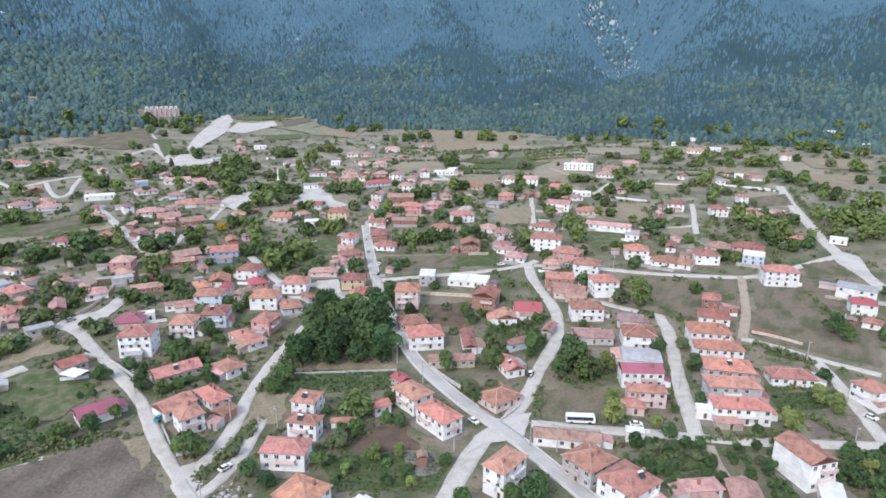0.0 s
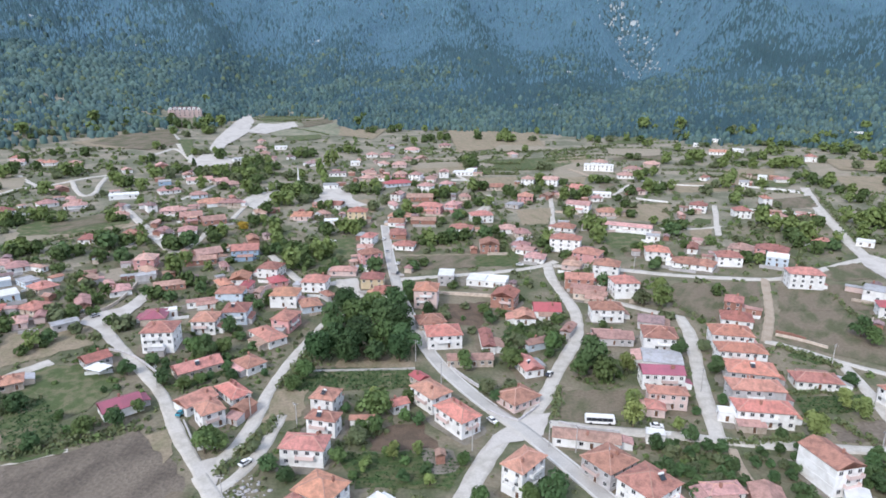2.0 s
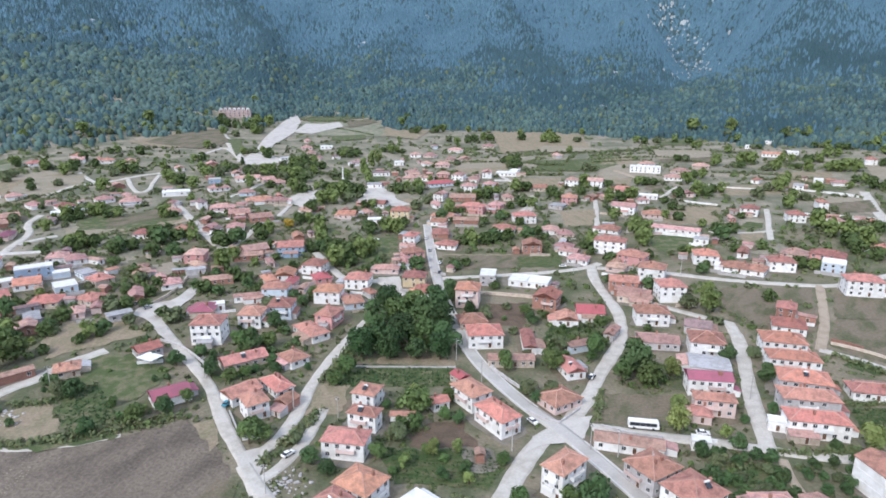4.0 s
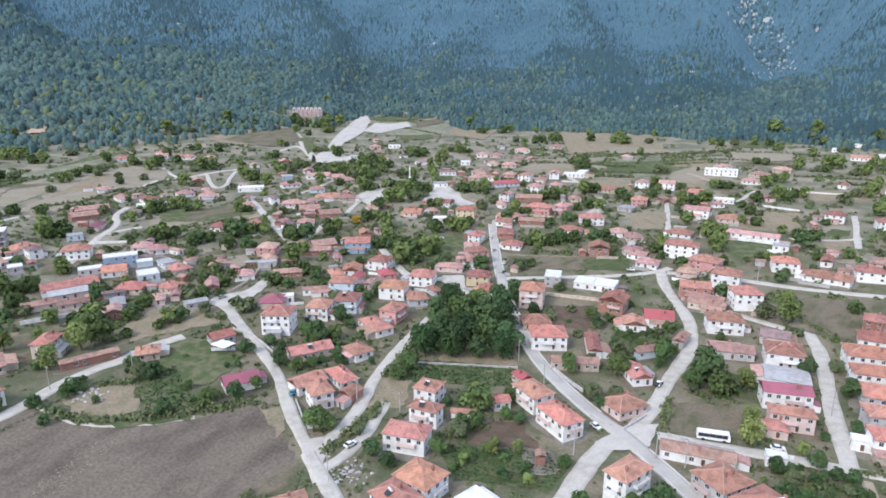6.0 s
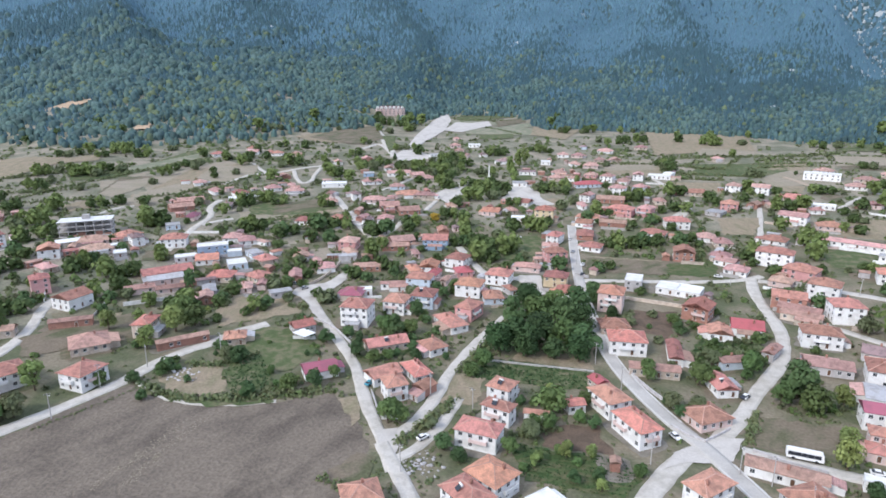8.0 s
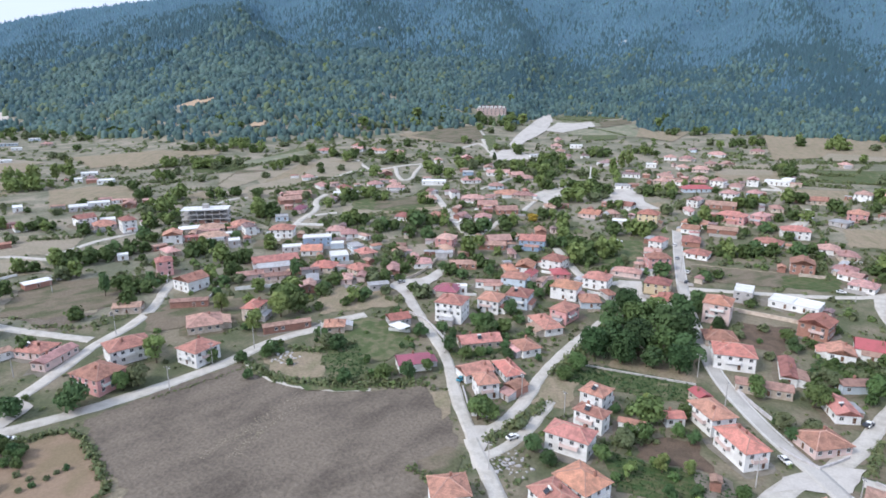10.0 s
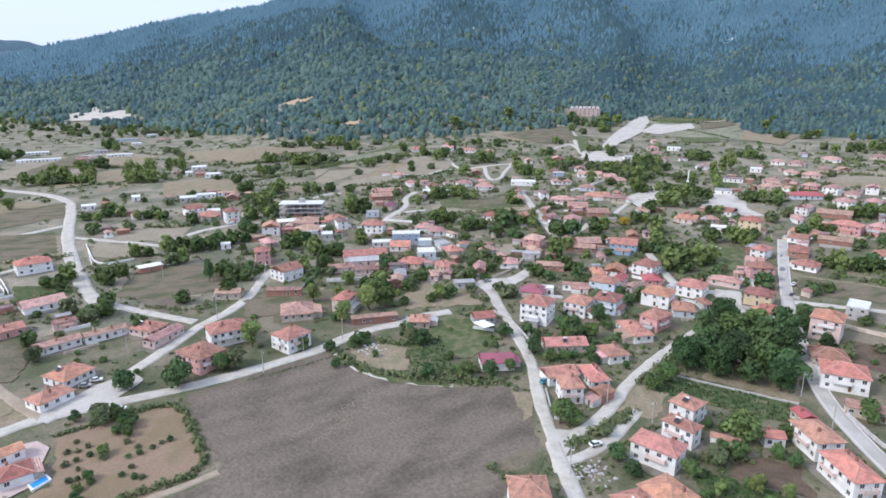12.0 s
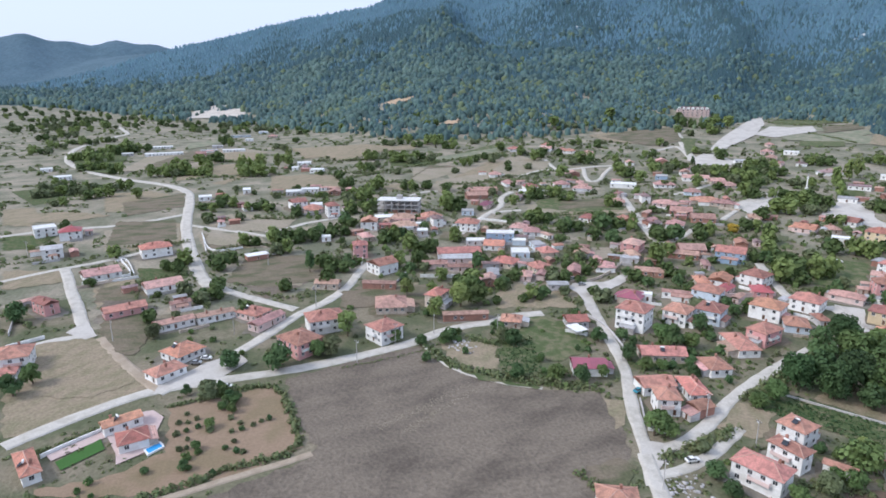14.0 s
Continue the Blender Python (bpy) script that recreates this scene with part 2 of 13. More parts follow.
def spurs(x, y):
    a = np.arctan2(-x, y)
    d = np.hypot(x, y)
    bend = 0.5 * np.sin(d / 310 + 9 * a) + 0.25 * np.sin(d / 140 - 21 * a)
    main = 1 - 2 * np.abs(np.sin(a * 7 + 0.9 * np.sin(d / 540) + 0.6 * np.sin(a * 17)))
    side = 1 - 2 * np.abs(np.sin(a * 15.5 + bend))
    fine = 1 - 2 * np.abs(np.sin(a * 34 + 1.7 * bend + d / 260))
    return 0.5 * main + 0.27 * side + 0.1 * fine + 0.4 * waves(x * 0.7, y * 0.7)


def land(x, y):
    """The ground's height at x, y (numbers or arrays)."""
    x, y = np.asarray(x, float), np.asarray(y, float)
    d = np.hypot(x, y) + 1e-6
    a = np.degrees(np.arctan2(-x, y))
    k, knee, foot, ridge, flank, far = (np.interp(a, LAND[:, 0], LAND[:, n]) for n in range(1, 7))
    q = np.minimum(d, knee)
    z = k * 0.5 * ((q - 194) + np.sqrt((q - 194) ** 2 + 78 ** 2)) - k * 14 + 0.012 * np.maximum(d - knee, 0)
    t = np.maximum(d - foot, 0) / flank
    base = k * (np.minimum(foot, knee) - 194) + 0.012 * np.maximum(foot - knee, 0)
    top = 110 + (foot + flank) * np.tan(np.radians(ridge)) - base
    s = np.where(t < 1, t * (0.72 + 0.28 * t), 1 - 0.25 * (t - 1))
    flat = np.clip((d - foot) / 80, 0, 1)
    rough = np.clip(t * 2.2 - 0.12, 0, 1) * np.interp(a, (-180, 0, 22, 48, 58, 180), (1, 1, 0.6, 0.55, 0.1, 0.1))
    # a ravine that opens upwards, and the ridge that closes it
    ravine = np.exp(-((a + 14.0 - 2.0 * np.sin(d / 390)) / (2.2 + 3.6 * np.clip(t, 0, 1))) ** 2)
    s = s * (1 - 0.62 * ravine * np.clip(t * 5, 0, 1) * np.clip(1.6 - t, 0, 1))
    z = np.where(t > 0, base + (z - base) * (1 - flat) + np.maximum(top, 0) * s + 95 * rough * spurs(x, y), z)
    hill = (110 + 4200 * np.tan(np.radians(far)) + 14 * np.sin(a * 0.9) + 9 * np.sin(a * 2.1)) * np.clip((d - 3000) / 1200, 0, 1) ** 1.3
    return np.maximum(z, hill) + 0.45 * waves(x * 3, y * 3) * np.clip((d - 130) / 260, 0, 1)


# ---- building blocks ----
def mesh_of(name, verts, faces, mats, which=None, smooth=False):
    me = bpy.data.meshes.new(name)
    me.from_pydata([tuple(v) for v in verts], [], faces)
    for m in mats:
        me.materials.append(m)
    if which is not None:
        me.polygons.foreach_set("material_index", which)
    if smooth:
        me.polygons.foreach_set("use_smooth", [True] * len(faces))
    me.update()
    return me


def part(name, me, parent=None, label="", at=None):
    ob = new(name, me)
    if parent is not None:
        ob.parent = parent
    if at is not None:
        ob.matrix_basis = at
    return tagged(ob, label)


class Solid:
    """Collects boxes and prisms, then makes one mesh of them."""

    def __init__(self):
        self.v, self.f, self.m = [], [], []

    def box(self, x0, x1, y0, y1, z0, z1, m=0):
        n = len(self.v)
        self.v += [(x, y, z) for z in (z0, z1) for x, y in ((x0, y0), (x1, y0), (x1, y1), (x0, y1))]
        self.f += [[n + i for i in q] for q in ((3, 2, 1, 0), (4, 5, 6, 7), (0, 1, 5, 4), (1, 2, 6, 5), (2, 3, 7, 6), (3, 0, 4, 7))]
        self.m += [m] * 6
        return self

    def rod(self, a, b, r0, r1, sides=6, m=0):
        a, b = Vector(a), Vector(b)
        turn = (b - a).to_track_quat("Z", "Y").to_matrix()
        n = len(self.v)
        for p, r in ((a, r0), (b, r1)):
            for k in range(sides):
                w = 2 * math.pi * k / sides
                self.v.append(tuple(p + turn @ Vector((r * math.cos(w), r * math.sin(w), 0))))
        self.f += [[n + k, n + (k + 1) % sides, n + sides + (k + 1) % sides, n + sides + k] for k in range(sides)]
        self.f += [list(range(n + sides - 1, n - 1, -1)), list(range(n + sides, n + 2 * sides))]
        self.m += [m] * (sides + 2)
        return self

    def poly(self, pts, m=0):
        n = len(self.v)
        self.v += [tuple(p) for p in pts]
        self.f.append(list(range(n, n + len(pts))))
        self.m.append(m)
        return self

    def mesh(self, name, *mats):
        return mesh_of(name, self.v, self.f, mats, self.m)


def high(x, y):
    return float(land(x, y))


def drape(name, outline, lift, mat, cell):
    """A sheet of small cells that follows the ground inside an outline."""
    o = np.array(outline)
    lo, hi = o.min(0), o.max(0)
    bm = bmesh.new()
    bm.faces.new([bm.verts.new((x, y, 0)) for x, y in outline])
    for axis in (0, 1):
        for c in np.arange(lo[axis] + cell, hi[axis], cell):
            co, no = [0, 0, 0], [0, 0, 0]
            co[axis], no[axis] = c, 1
            bmesh.ops.bisect_plane(bm, geom=bm.verts[:] + bm.edges[:] + bm.faces[:], plane_co=co, plane_no=no)
    co = np.array([v.co[:] for v in bm.verts])
    for v, z in zip(bm.verts, land(co[:, 0], co[:, 1])):
        v.co.z = z + lift
    bmesh.ops.recalc_face_normals(bm, faces=bm.faces)
    if sum(f.normal.z for f in bm.faces) < 0:
        bmesh.ops.reverse_faces(bm, faces=bm.faces)
    me = bpy.data.meshes.new(name)
    bm.to_mesh(me)
    bm.free()
    me.materials.append(mat)
    return me


# ---- ground: one sheet, finer near the village ----
def build_ground():
    rings = np.r_[np.linspace(20, 1000, 246), 1000 * (4900 / 1000) ** np.linspace(0.015, 1, 76)]
    angles = np.radians(np.r_[np.arange(-180, -44, 4.0), np.arange(-44, 92, 0.6), np.arange(92, 180, 4.0)])
    r, a = np.meshgrid(rings, angles, indexing="ij")
    x, y = -r * np.sin(a), r * np.cos(a)
    v = np.stack([x, y, land(x, y)], -1).reshape(-1, 3)
    k = len(angles)
    v = np.vstack([v, (0, 0, high(0, 20))])
    faces, which = [], []
    foot = np.interp(np.degrees(angles), LAND[:, 0], LAND[:, 3])
    for i in range(len(rings) - 1):
        for j in range(k):
            n = (j + 1) % k
            faces.append((i * k + j, (i + 1) * k + j, (i + 1) * k + n, i * k + n)[::-1])
            pasture = 3 if rings[i] + 55 * waves(x[i, j] * 5, y[i, j] * 5) > np.interp(np.degrees(angles[j]), (-40, 25, 45), (430, 430, 300)) else 0
            # hills from 3150 m outwards take the haze-blue colour
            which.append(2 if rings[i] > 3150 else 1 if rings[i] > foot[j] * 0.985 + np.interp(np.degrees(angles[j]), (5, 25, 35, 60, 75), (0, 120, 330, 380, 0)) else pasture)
    faces += [(j, (j + 1) % k, len(v) - 1)[::-1] for j in range(k)]
    which += [0] * k
    me = mesh_of("ground", v.tolist(), faces, [GROUND, FOREST_FLOOR, HAZED_HILLS, DRY_GROUND], which, True)
    me.update()
    tagged(new("ground", me), "dry grass and earth valley floor rising to wooded slopes", "ground", kind="structure")


build_ground()
serial = [0]
CROPS = []


def resampled(line, step):
    p = np.array(line, float)
    # smooth corners
    for _ in range(2):
        q = [p[0]]
        for a, b in zip(p[:-1], p[1:]):
            q += [a * 0.75 + b * 0.25, a * 0.25 + b * 0.75]
        p = np.array(q + [p[-1]])
    s = np.r_[0, np.cumsum(np.hypot(*np.diff(p, axis=0).T))]
    u = np.linspace(0, s[-1], max(2, int(s[-1] / step) + 1))
    return np.stack([np.interp(u, s, p[:, 0]), np.interp(u, s, p[:, 1])], -1)


def ribbon(line, offs, lifts):
    """Rows of points along a line at sideways offsets."""
    t = np.gradient(line, axis=0)
    t /= np.maximum(np.hypot(t[:, 0], t[:, 1]), 1e-6)[:, None]
    side = np.stack([t[:, 1], -t[:, 0]], -1)
    v, k = [], len(offs)
    for o, h in zip(offs, lifts):
        p = line + side * np.asarray(o)[..., None] if np.ndim(o) else line + side * o
        v.append(np.c_[p, land(p[:, 0], p[:, 1]) + h])
    v = np.stack(v, 1).reshape(-1, 3)
    f = [(i * k + j, i * k + j + 1, (i + 1) * k + j + 1, (i + 1) * k + j) for i in range(len(line) - 1) for j in range(k - 1)]
    return v, f


# where side lanes meet the main street: middle and reach
JUNCTIONS = [(17.5, 178.5, 10.5), (-34.0, 306.0, 5.0), (-51.0, 283.0, 3.0)]


def road(surface, width, line):
    serial[0] += 1
    lift = 0.42 if surface == "asphalt" else 0.2 + 0.0016 * serial[0]
    p = resampled(line, 2.5)
    ROAD_LINES.append((p, width))
    h = width / 2
    along = np.arange(len(p))
    wob = (0.25 if surface != "asphalt" else 0.0) * np.sin(along * 0.35 + serial[0]) + (0.1 if surface != "asphalt" else 0.05) * np.sin(along * 1.37 + 2 * serial[0])
    wob2 = -0.7 * wob[::-1] + (0.1 if surface != "asphalt" else 0.03) * np.sin(along * 1.9)
    v, f = ribbon(p, [-h + wob - 0.25, -h + wob, -h / 2, h / 2, h + wob2, h + wob2 + 0.25], [-0.3, lift, lift + 0.02, lift + 0.02, lift, -0.3])
    words = {"asphalt": "worn grey asphalt main street between concrete kerbs", "concrete": "pale dusty concrete village lane", "dirt": "trodden earth track beside a field"}
    ob = new("road" if surface != "dirt" else "path", mesh_of("road", v.tolist(), f, [PAVE[surface]], None, True))
    tagged(ob, words[surface], "road", kind="structure")
    if surface == "asphalt":
        clear = [all(math.hypot(x - u, y - w) > r for u, w, r in JUNCTIONS) for x, y in p]
        cuts = [k for k in range(1, len(p)) if clear[k] != clear[k - 1]]
        runs = [p[a:b] for a, b in zip([0] + cuts, cuts + [len(p)]) if clear[a] and b - a > 2]
        for s, run in [(s, run) for s in (-1, 1) for run in runs]:
            v, f = ribbon(run, [s * (h - 0.2) - 0.3, s * (h - 0.2) - 0.25, s * (h - 0.2) + 0.25, s * (h - 0.2) + 0.3], [lift - 0.3, lift + 0.14, lift + 0.14, lift - 0.3])
            tagged(new("kerb", mesh_of("kerb", v.tolist(), f, [KERB])), "pale concrete kerb strip along the street", "kerb", kind="structure")


def field(use, outline):
    serial[0] += 1
    words = {"ploughed": "bare grey-brown ploughed field", "fallow": "pale brown far field between hedges, its tone partly haze", "orchard": "tan bare soil under young orchard trees", "dry": "dry stubble and bare earth plot", "crop": "green vegetable garden plot", "grass": "patch of green grass", "plot": "dark brown freshly dug garden plot", "meadow": "pale green meadow strip", "lot": "rough brown vacant lot with thin weeds", "paved": "pale dusty concrete forecourt", "quarry": "pale bare quarry ground in the woods", "rock": "pale scree patch on a wooded slope", "sand": "bare ochre bank among trees"}
    BARE.append(list(outline))
    if use == "crop" and math.hypot(*np.mean(outline, 0)) < 330:
        CROPS.append(np.array(outline, float))
    closed = np.array(list(outline) + [outline[0]], float)
    ring, wob = [], 0.25 if use == "paved" else 0.9
    for a, b in zip(closed[:-1], closed[1:]):
        n = max(1, int(np.hypot(*(b - a)) / 3))
        for k in range(n):
            p = a + (b - a) * k / n
            ring.append((p[0] + wob * math.sin(p[1] * 0.7 + p[0] * 0.3), p[1] + wob * math.sin(p[0] * 0.8 - p[1] * 0.25)))
    away = 0.45 if math.hypot(*np.mean(ring, 0)) > 700 and use not in ("quarry", "rock") else 0.0
    me = drape("field", ring, away + (0.17 if use == "paved" else 0.06 if use not in ("quarry", "sand", "rock") else 1.0) + 0.0011 * serial[0], SOIL[use], 8.0 if use != "quarry" else 30.0)
    tagged(new("field", me), words[use], "field", kind="structure")



# ---- plants ----
def leaf_quads(points, normals, size, gen):
    """Small bent leaf clumps set on points, as arrays of corners."""
    n = len(points)
    nor = normals + gen.normal(0, 0.35, (n, 3))
    nor /= np.linalg.norm(nor, axis=1)[:, None]
    side = np.cross(nor, gen.normal(0, 1, (n, 3)))
    side /= np.linalg.norm(side, axis=1)[:, None]
    up = np.cross(nor, side)
    s = size * gen.uniform(0.6, 1.3, (n, 1))
    return np.stack([points - side * s - up * s * 0.7, points + side * s * 0.8 - up * s, points + side * s + up * s * 0.8, points - side * s * 0.7 + up * s], 1)


def crown_mesh(seed, lumps, leaves, size, tall, leaf):
    """A crown one metre wide: lumps of leaf clumps of uneven outline with gaps between."""
    gen = np.random.default_rng(seed)
    at, nor = [], []
    for k in range(lumps):
        w, h = gen.uniform(0, 2 * np.pi), gen.uniform(-0.9, 1.0)
        rad = 0.3 * np.sqrt(max(0.12, 1 - h * h)) * gen.uniform(0.6, 1.1)
        c = np.array((np.cos(w) * rad, np.sin(w) * rad, 0.44 * tall + 0.29 * h * tall))
        r = gen.uniform(0.17, 0.26)
        d = gen.normal(0, 1, (leaves // lumps, 3))
        d /= np.linalg.norm(d, axis=1)[:, None]
        d[:, 2] = np.where(d[:, 2] < -0.3, -d[:, 2], d[:, 2])
        at.append(c + d * r * gen.uniform(0.75, 1.1, (len(d), 1)) * (1, 1, tall ** 0.5))
        nor.append(d)
    q = leaf_quads(np.vstack(at), np.vstack(nor), size, gen).reshape(-1, 3)
    faces = np.arange(len(q)).reshape(-1, 4).tolist()
    return mesh_of("crown", q.tolist(), faces, [leaf])


def trunk_mesh(seed, tall):
    r = random.Random(seed)
    s = Solid()
    s.rod((0, 0, -0.06), (0.01, 0.0, 0.34 * tall), 0.038, 0.024, 6)
    for k in range(5):
        w = k * 1.26 + r.uniform(-0.4, 0.4)
        s.rod((0.008, 0, (0.24 + 0.03 * k) * tall), (math.cos(w) * 0.24, math.sin(w) * 0.24, (0.5 + 0.05 * k) * tall), 0.018, 0.006, 5)
    s.rod((0.01, 0, 0.33 * tall), (0.0, 0.02, 0.72 * tall), 0.023, 0.006, 5)
    return s.mesh("trunk", BARK)


TREE_KINDS = {"broad": 0.95, "dark": 1.0, "deep": 1.0, "light": 1.25, "yellow": 0.95, "olive": 0.85}
TREE_WORDS = {"broad": "broad green garden tree with a full crown", "dark": "dark green dense-crowned tree", "deep": "deep green tall grove tree with a dense crown", "light": "tall yellow-green poplar in thin leaf", "yellow": "round tree in yellow autumn leaf", "olive": "low olive-green fruit tree"}
CROWNS = {k: [crown_mesh(11 * n + len(k), 13 + 2 * n, 1150, 0.04, t, LEAF[k]) for n in range(3)] for k, t in TREE_KINDS.items()}
CROWNS["deep"] = [crown_mesh(91 + n, 26 + 3 * n, 2700, 0.026, 1.0, LEAF["deep"]) for n in range(3)]
FAR_CROWNS = {k: [crown_mesh(17 * n + len(k), 17 + n, 270, 0.08, t, LEAF[k]) for n in range(3)] for k, t in TREE_KINDS.items()}
TRUNKS = {k: [trunk_mesh(n, t) for n in range(3)] for k, t in TREE_KINDS.items()}
tree_rng = random.Random(8)


def tree(kind, x, y, size):
    """A tree, or a bush where it is small: trunk with limbs under a crown of leaf clumps."""
    n, spin = tree_rng.randrange(3), tree_rng.uniform(0, 360)
    tall = tree_rng.uniform(0.88, 1.15)
    at = pose(x, y, high(x, y), 0, 0, spin) @ Matrix.Diagonal((size, size * tree_rng.uniform(0.85, 1.1), size * tall, 1))
    near = math.hypot(x, y) < 420
    crown = (CROWNS if near else FAR_CROWNS)[kind][n]
    if size < 3.6:
        ob = new("bush", FAR_CROWNS[kind][n])
        ob.matrix_basis = pose(0, 0, -0.12 * size) @ at
        return tagged(ob, f"small {'yellowish' if kind == 'light' else kind.replace('broad', 'green')} garden bush", "bush", "garden bushes")
    ob = new("tree")
    ob.matrix_basis = at
    part("trunk", TRUNKS[kind][n], ob, "grey-brown trunk")
    part("crown", crown, ob)
    return tagged(ob, TREE_WORDS[kind], "tree", f"{kind} trees")


def tall_tree(kind, x, y, size):
    """A slim upright tree: a poplar, or a cypress where it is dark."""
    n = tree_rng.randrange(3)
    ob = new("tree")
    ob.matrix_basis = pose(x, y, high(x, y), 0, 0, tree_rng.uniform(0, 360)) @ Matrix.Diagonal((size, size, size * (1.55 if kind == "light" else 2.1), 1))
    part("trunk", TRUNKS[kind][n], ob, "grey-brown trunk")
    part("crown", FAR_CROWNS[kind][n], ob)
    return tagged(ob, "slim yellow-green poplar in a row" if kind == "light" else "slim dark green cypress beside a house", "tree", "tall trees")


GROVES = {k: [] for k in TREE_KINDS}


def grove_tree(kind, x, y, size):
    """One of the many trees of the gardens and field margins that are joined by kind."""
    GROVES[kind].append((x, y, size))


def build_groves():
    gen = np.random.default_rng(31)
    # lighter kinds also hold far trees whose leaf colour is paled for haze
    words = {"broad": "green", "dark": "dark green", "deep": "deep green", "light": "yellow-green", "yellow": "yellow", "olive": "olive-green"}
    for kind, spots in GROVES.items():
        if not spots:
            continue
        shapes = []
        for m in FAR_CROWNS[kind]:
            v = np.empty(len(m.vertices) * 3)
            m.vertices.foreach_get("co", v)
            shapes.append(v.reshape(-1, 3))
        verts, stems = [], Solid()
        for x, y, size in spots:
            v = shapes[gen.integers(3)]
            w = gen.uniform(0, 2 * np.pi)
            c, s = np.cos(w), np.sin(w)
            q = np.stack([v[:, 0] * c - v[:, 1] * s, v[:, 0] * s + v[:, 1] * c, (v[:, 2] - 0.1) * gen.uniform(0.85, 1.15)], -1) * size * 1.12
            z = high(x, y)
            verts.append(q + (x, y, z))
            stems.rod((x, y, z - 0.1), (x, y, z + 0.5 * size), 0.04 * size, 0.015 * size, 5)
        v = np.vstack(verts)
        n = len(v)
        faces = np.arange(n).reshape(-1, 4).tolist() + [[i + n for i in f] for f in stems.f]
        me = mesh_of("grove", v.tolist() + stems.v, faces, [LEAF[kind], BARK], [0] * (n // 4) + [1] * len(stems.f))
        tagged(new("grove", me), f"scattered {words[kind]} trees of gardens and field margins", "trees", kind="stuff")


def clumps(name, points, sizes, mat, gen, cone=False):
    """Many small plants as one mesh: blunt cones or lumps with uneven sides."""
    n = len(points)
    if cone:
        k = 4
        ang = np.arange(k) * 2 * np.pi / k
        unit = np.vstack([np.stack([np.cos(ang), np.sin(ang), np.full(k, -0.55)], -1) * (0.62, 0.62, 1), [(0, 0, 1.0)]])
        tri = [(i, (i + 1) % k, k) for i in range(k)]
    else:
        k = 4
        ang = np.arange(k) * 2 * np.pi / k
        ring = np.stack([np.cos(ang), np.sin(ang), np.zeros(k)], -1)
        unit = np.vstack([ring * 0.46 + (0, 0, -0.3), np.roll(ring, 1, 0) * 0.42 + (0, 0, 0.62), [(0, 0, 0.95)]])
        tri = []
        for r in (0,):
            tri += [(r + i, r + (i + 1) % k, r + k + (i + 1) % k) for i in range(k)] + [(r + i, r + k + (i + 1) % k, r + k + i) for i in range(k)]
        tri += [(k + i, k + (i + 1) % k, 2 * k) for i in range(k)]
    m = len(unit)
    jig = gen.normal(0, 0.085, (n, m, 3))
    spin = gen.uniform(0, 2 * np.pi, n)
    c, s = np.cos(spin)[:, None], np.sin(spin)[:, None]
    v = unit[None] + jig
    v = np.stack([v[..., 0] * c - v[..., 1] * s, v[..., 0] * s + v[..., 1] * c, v[..., 2]], -1)
    v = v * sizes[:, None, :] + points[:, None, :]
    tri = (np.array(tri)[None] + (np.arange(n) * m)[:, None, None]).reshape(-1, 3)
    me = bpy.data.meshes.new(name)
    me.vertices.add(n * m)
    me.vertices.foreach_set("co", v.reshape(-1))
    me.loops.add(len(tri) * 3)
    me.loops.foreach_set("vertex_index", tri.reshape(-1).astype(np.int32))
    me.polygons.add(len(tri))
    me.polygons.foreach_set("loop_start", np.arange(0, len(tri) * 3, 3, dtype=np.int32))
    me.polygons.foreach_set("use_smooth", np.ones(len(tri), dtype=bool))
    me.materials.append(mat)
    me.update(calc_edges=True)
    me.validate()
    return new(name, me)


def leafy(name, points, sizes, mat, gen, leaves, leaf):
    """Many low plants as one mesh of leaf clumps over lumps of the given sizes."""
    d = gen.normal(0, 1, (len(points), leaves, 3))
    d /= np.linalg.norm(d, axis=2)[..., None]
    d[..., 2] = np.abs(d[..., 2])
    at = points[:, None] + d * sizes[:, None] * (0.5, 0.5, 0.9) * gen.uniform(0.7, 1.1, (len(points), leaves, 1))
    size = (leaf * sizes[:, :1].repeat(leaves, 1)).reshape(-1, 1)
    q = leaf_quads(at.reshape(-1, 3), d.reshape(-1, 3), size, gen).reshape(-1, 3)
    me = bpy.data.meshes.new(name)
    n = len(q)
    me.vertices.add(n)
    me.vertices.foreach_set("co", q.reshape(-1))
    me.loops.add(n)
    me.loops.foreach_set("vertex_index", np.arange(n, dtype=np.int32))
    me.polygons.add(n // 4)
    me.polygons.foreach_set("loop_start", np.arange(0, n, 4, dtype=np.int32))
    me.materials.append(mat)
    me.update(calc_edges=True)
    return new(name, me)


HEDGE_POINTS, HEDGE_SIZES = [], []
hedge_gen = np.random.default_rng(3)


def hedge(width, height, line):
    far = math.hypot(*line[0]) > 290
    p = resampled(line, 1.6 if far else 0.9)
    for _ in range(2 if far else 3):
        q = p + hedge_gen.normal(0, width * 0.22, p.shape)
        keep = hedge_gen.random(len(q)) < 0.75
        q = q[keep]
        HEDGE_POINTS.append(np.c_[q, land(q[:, 0], q[:, 1]) - 0.1])
        s = hedge_gen.uniform(0.45, 1.1, len(q))
        HEDGE_SIZES.append(np.stack([s * height * 0.95, s * height * 0.95, s * height], -1))


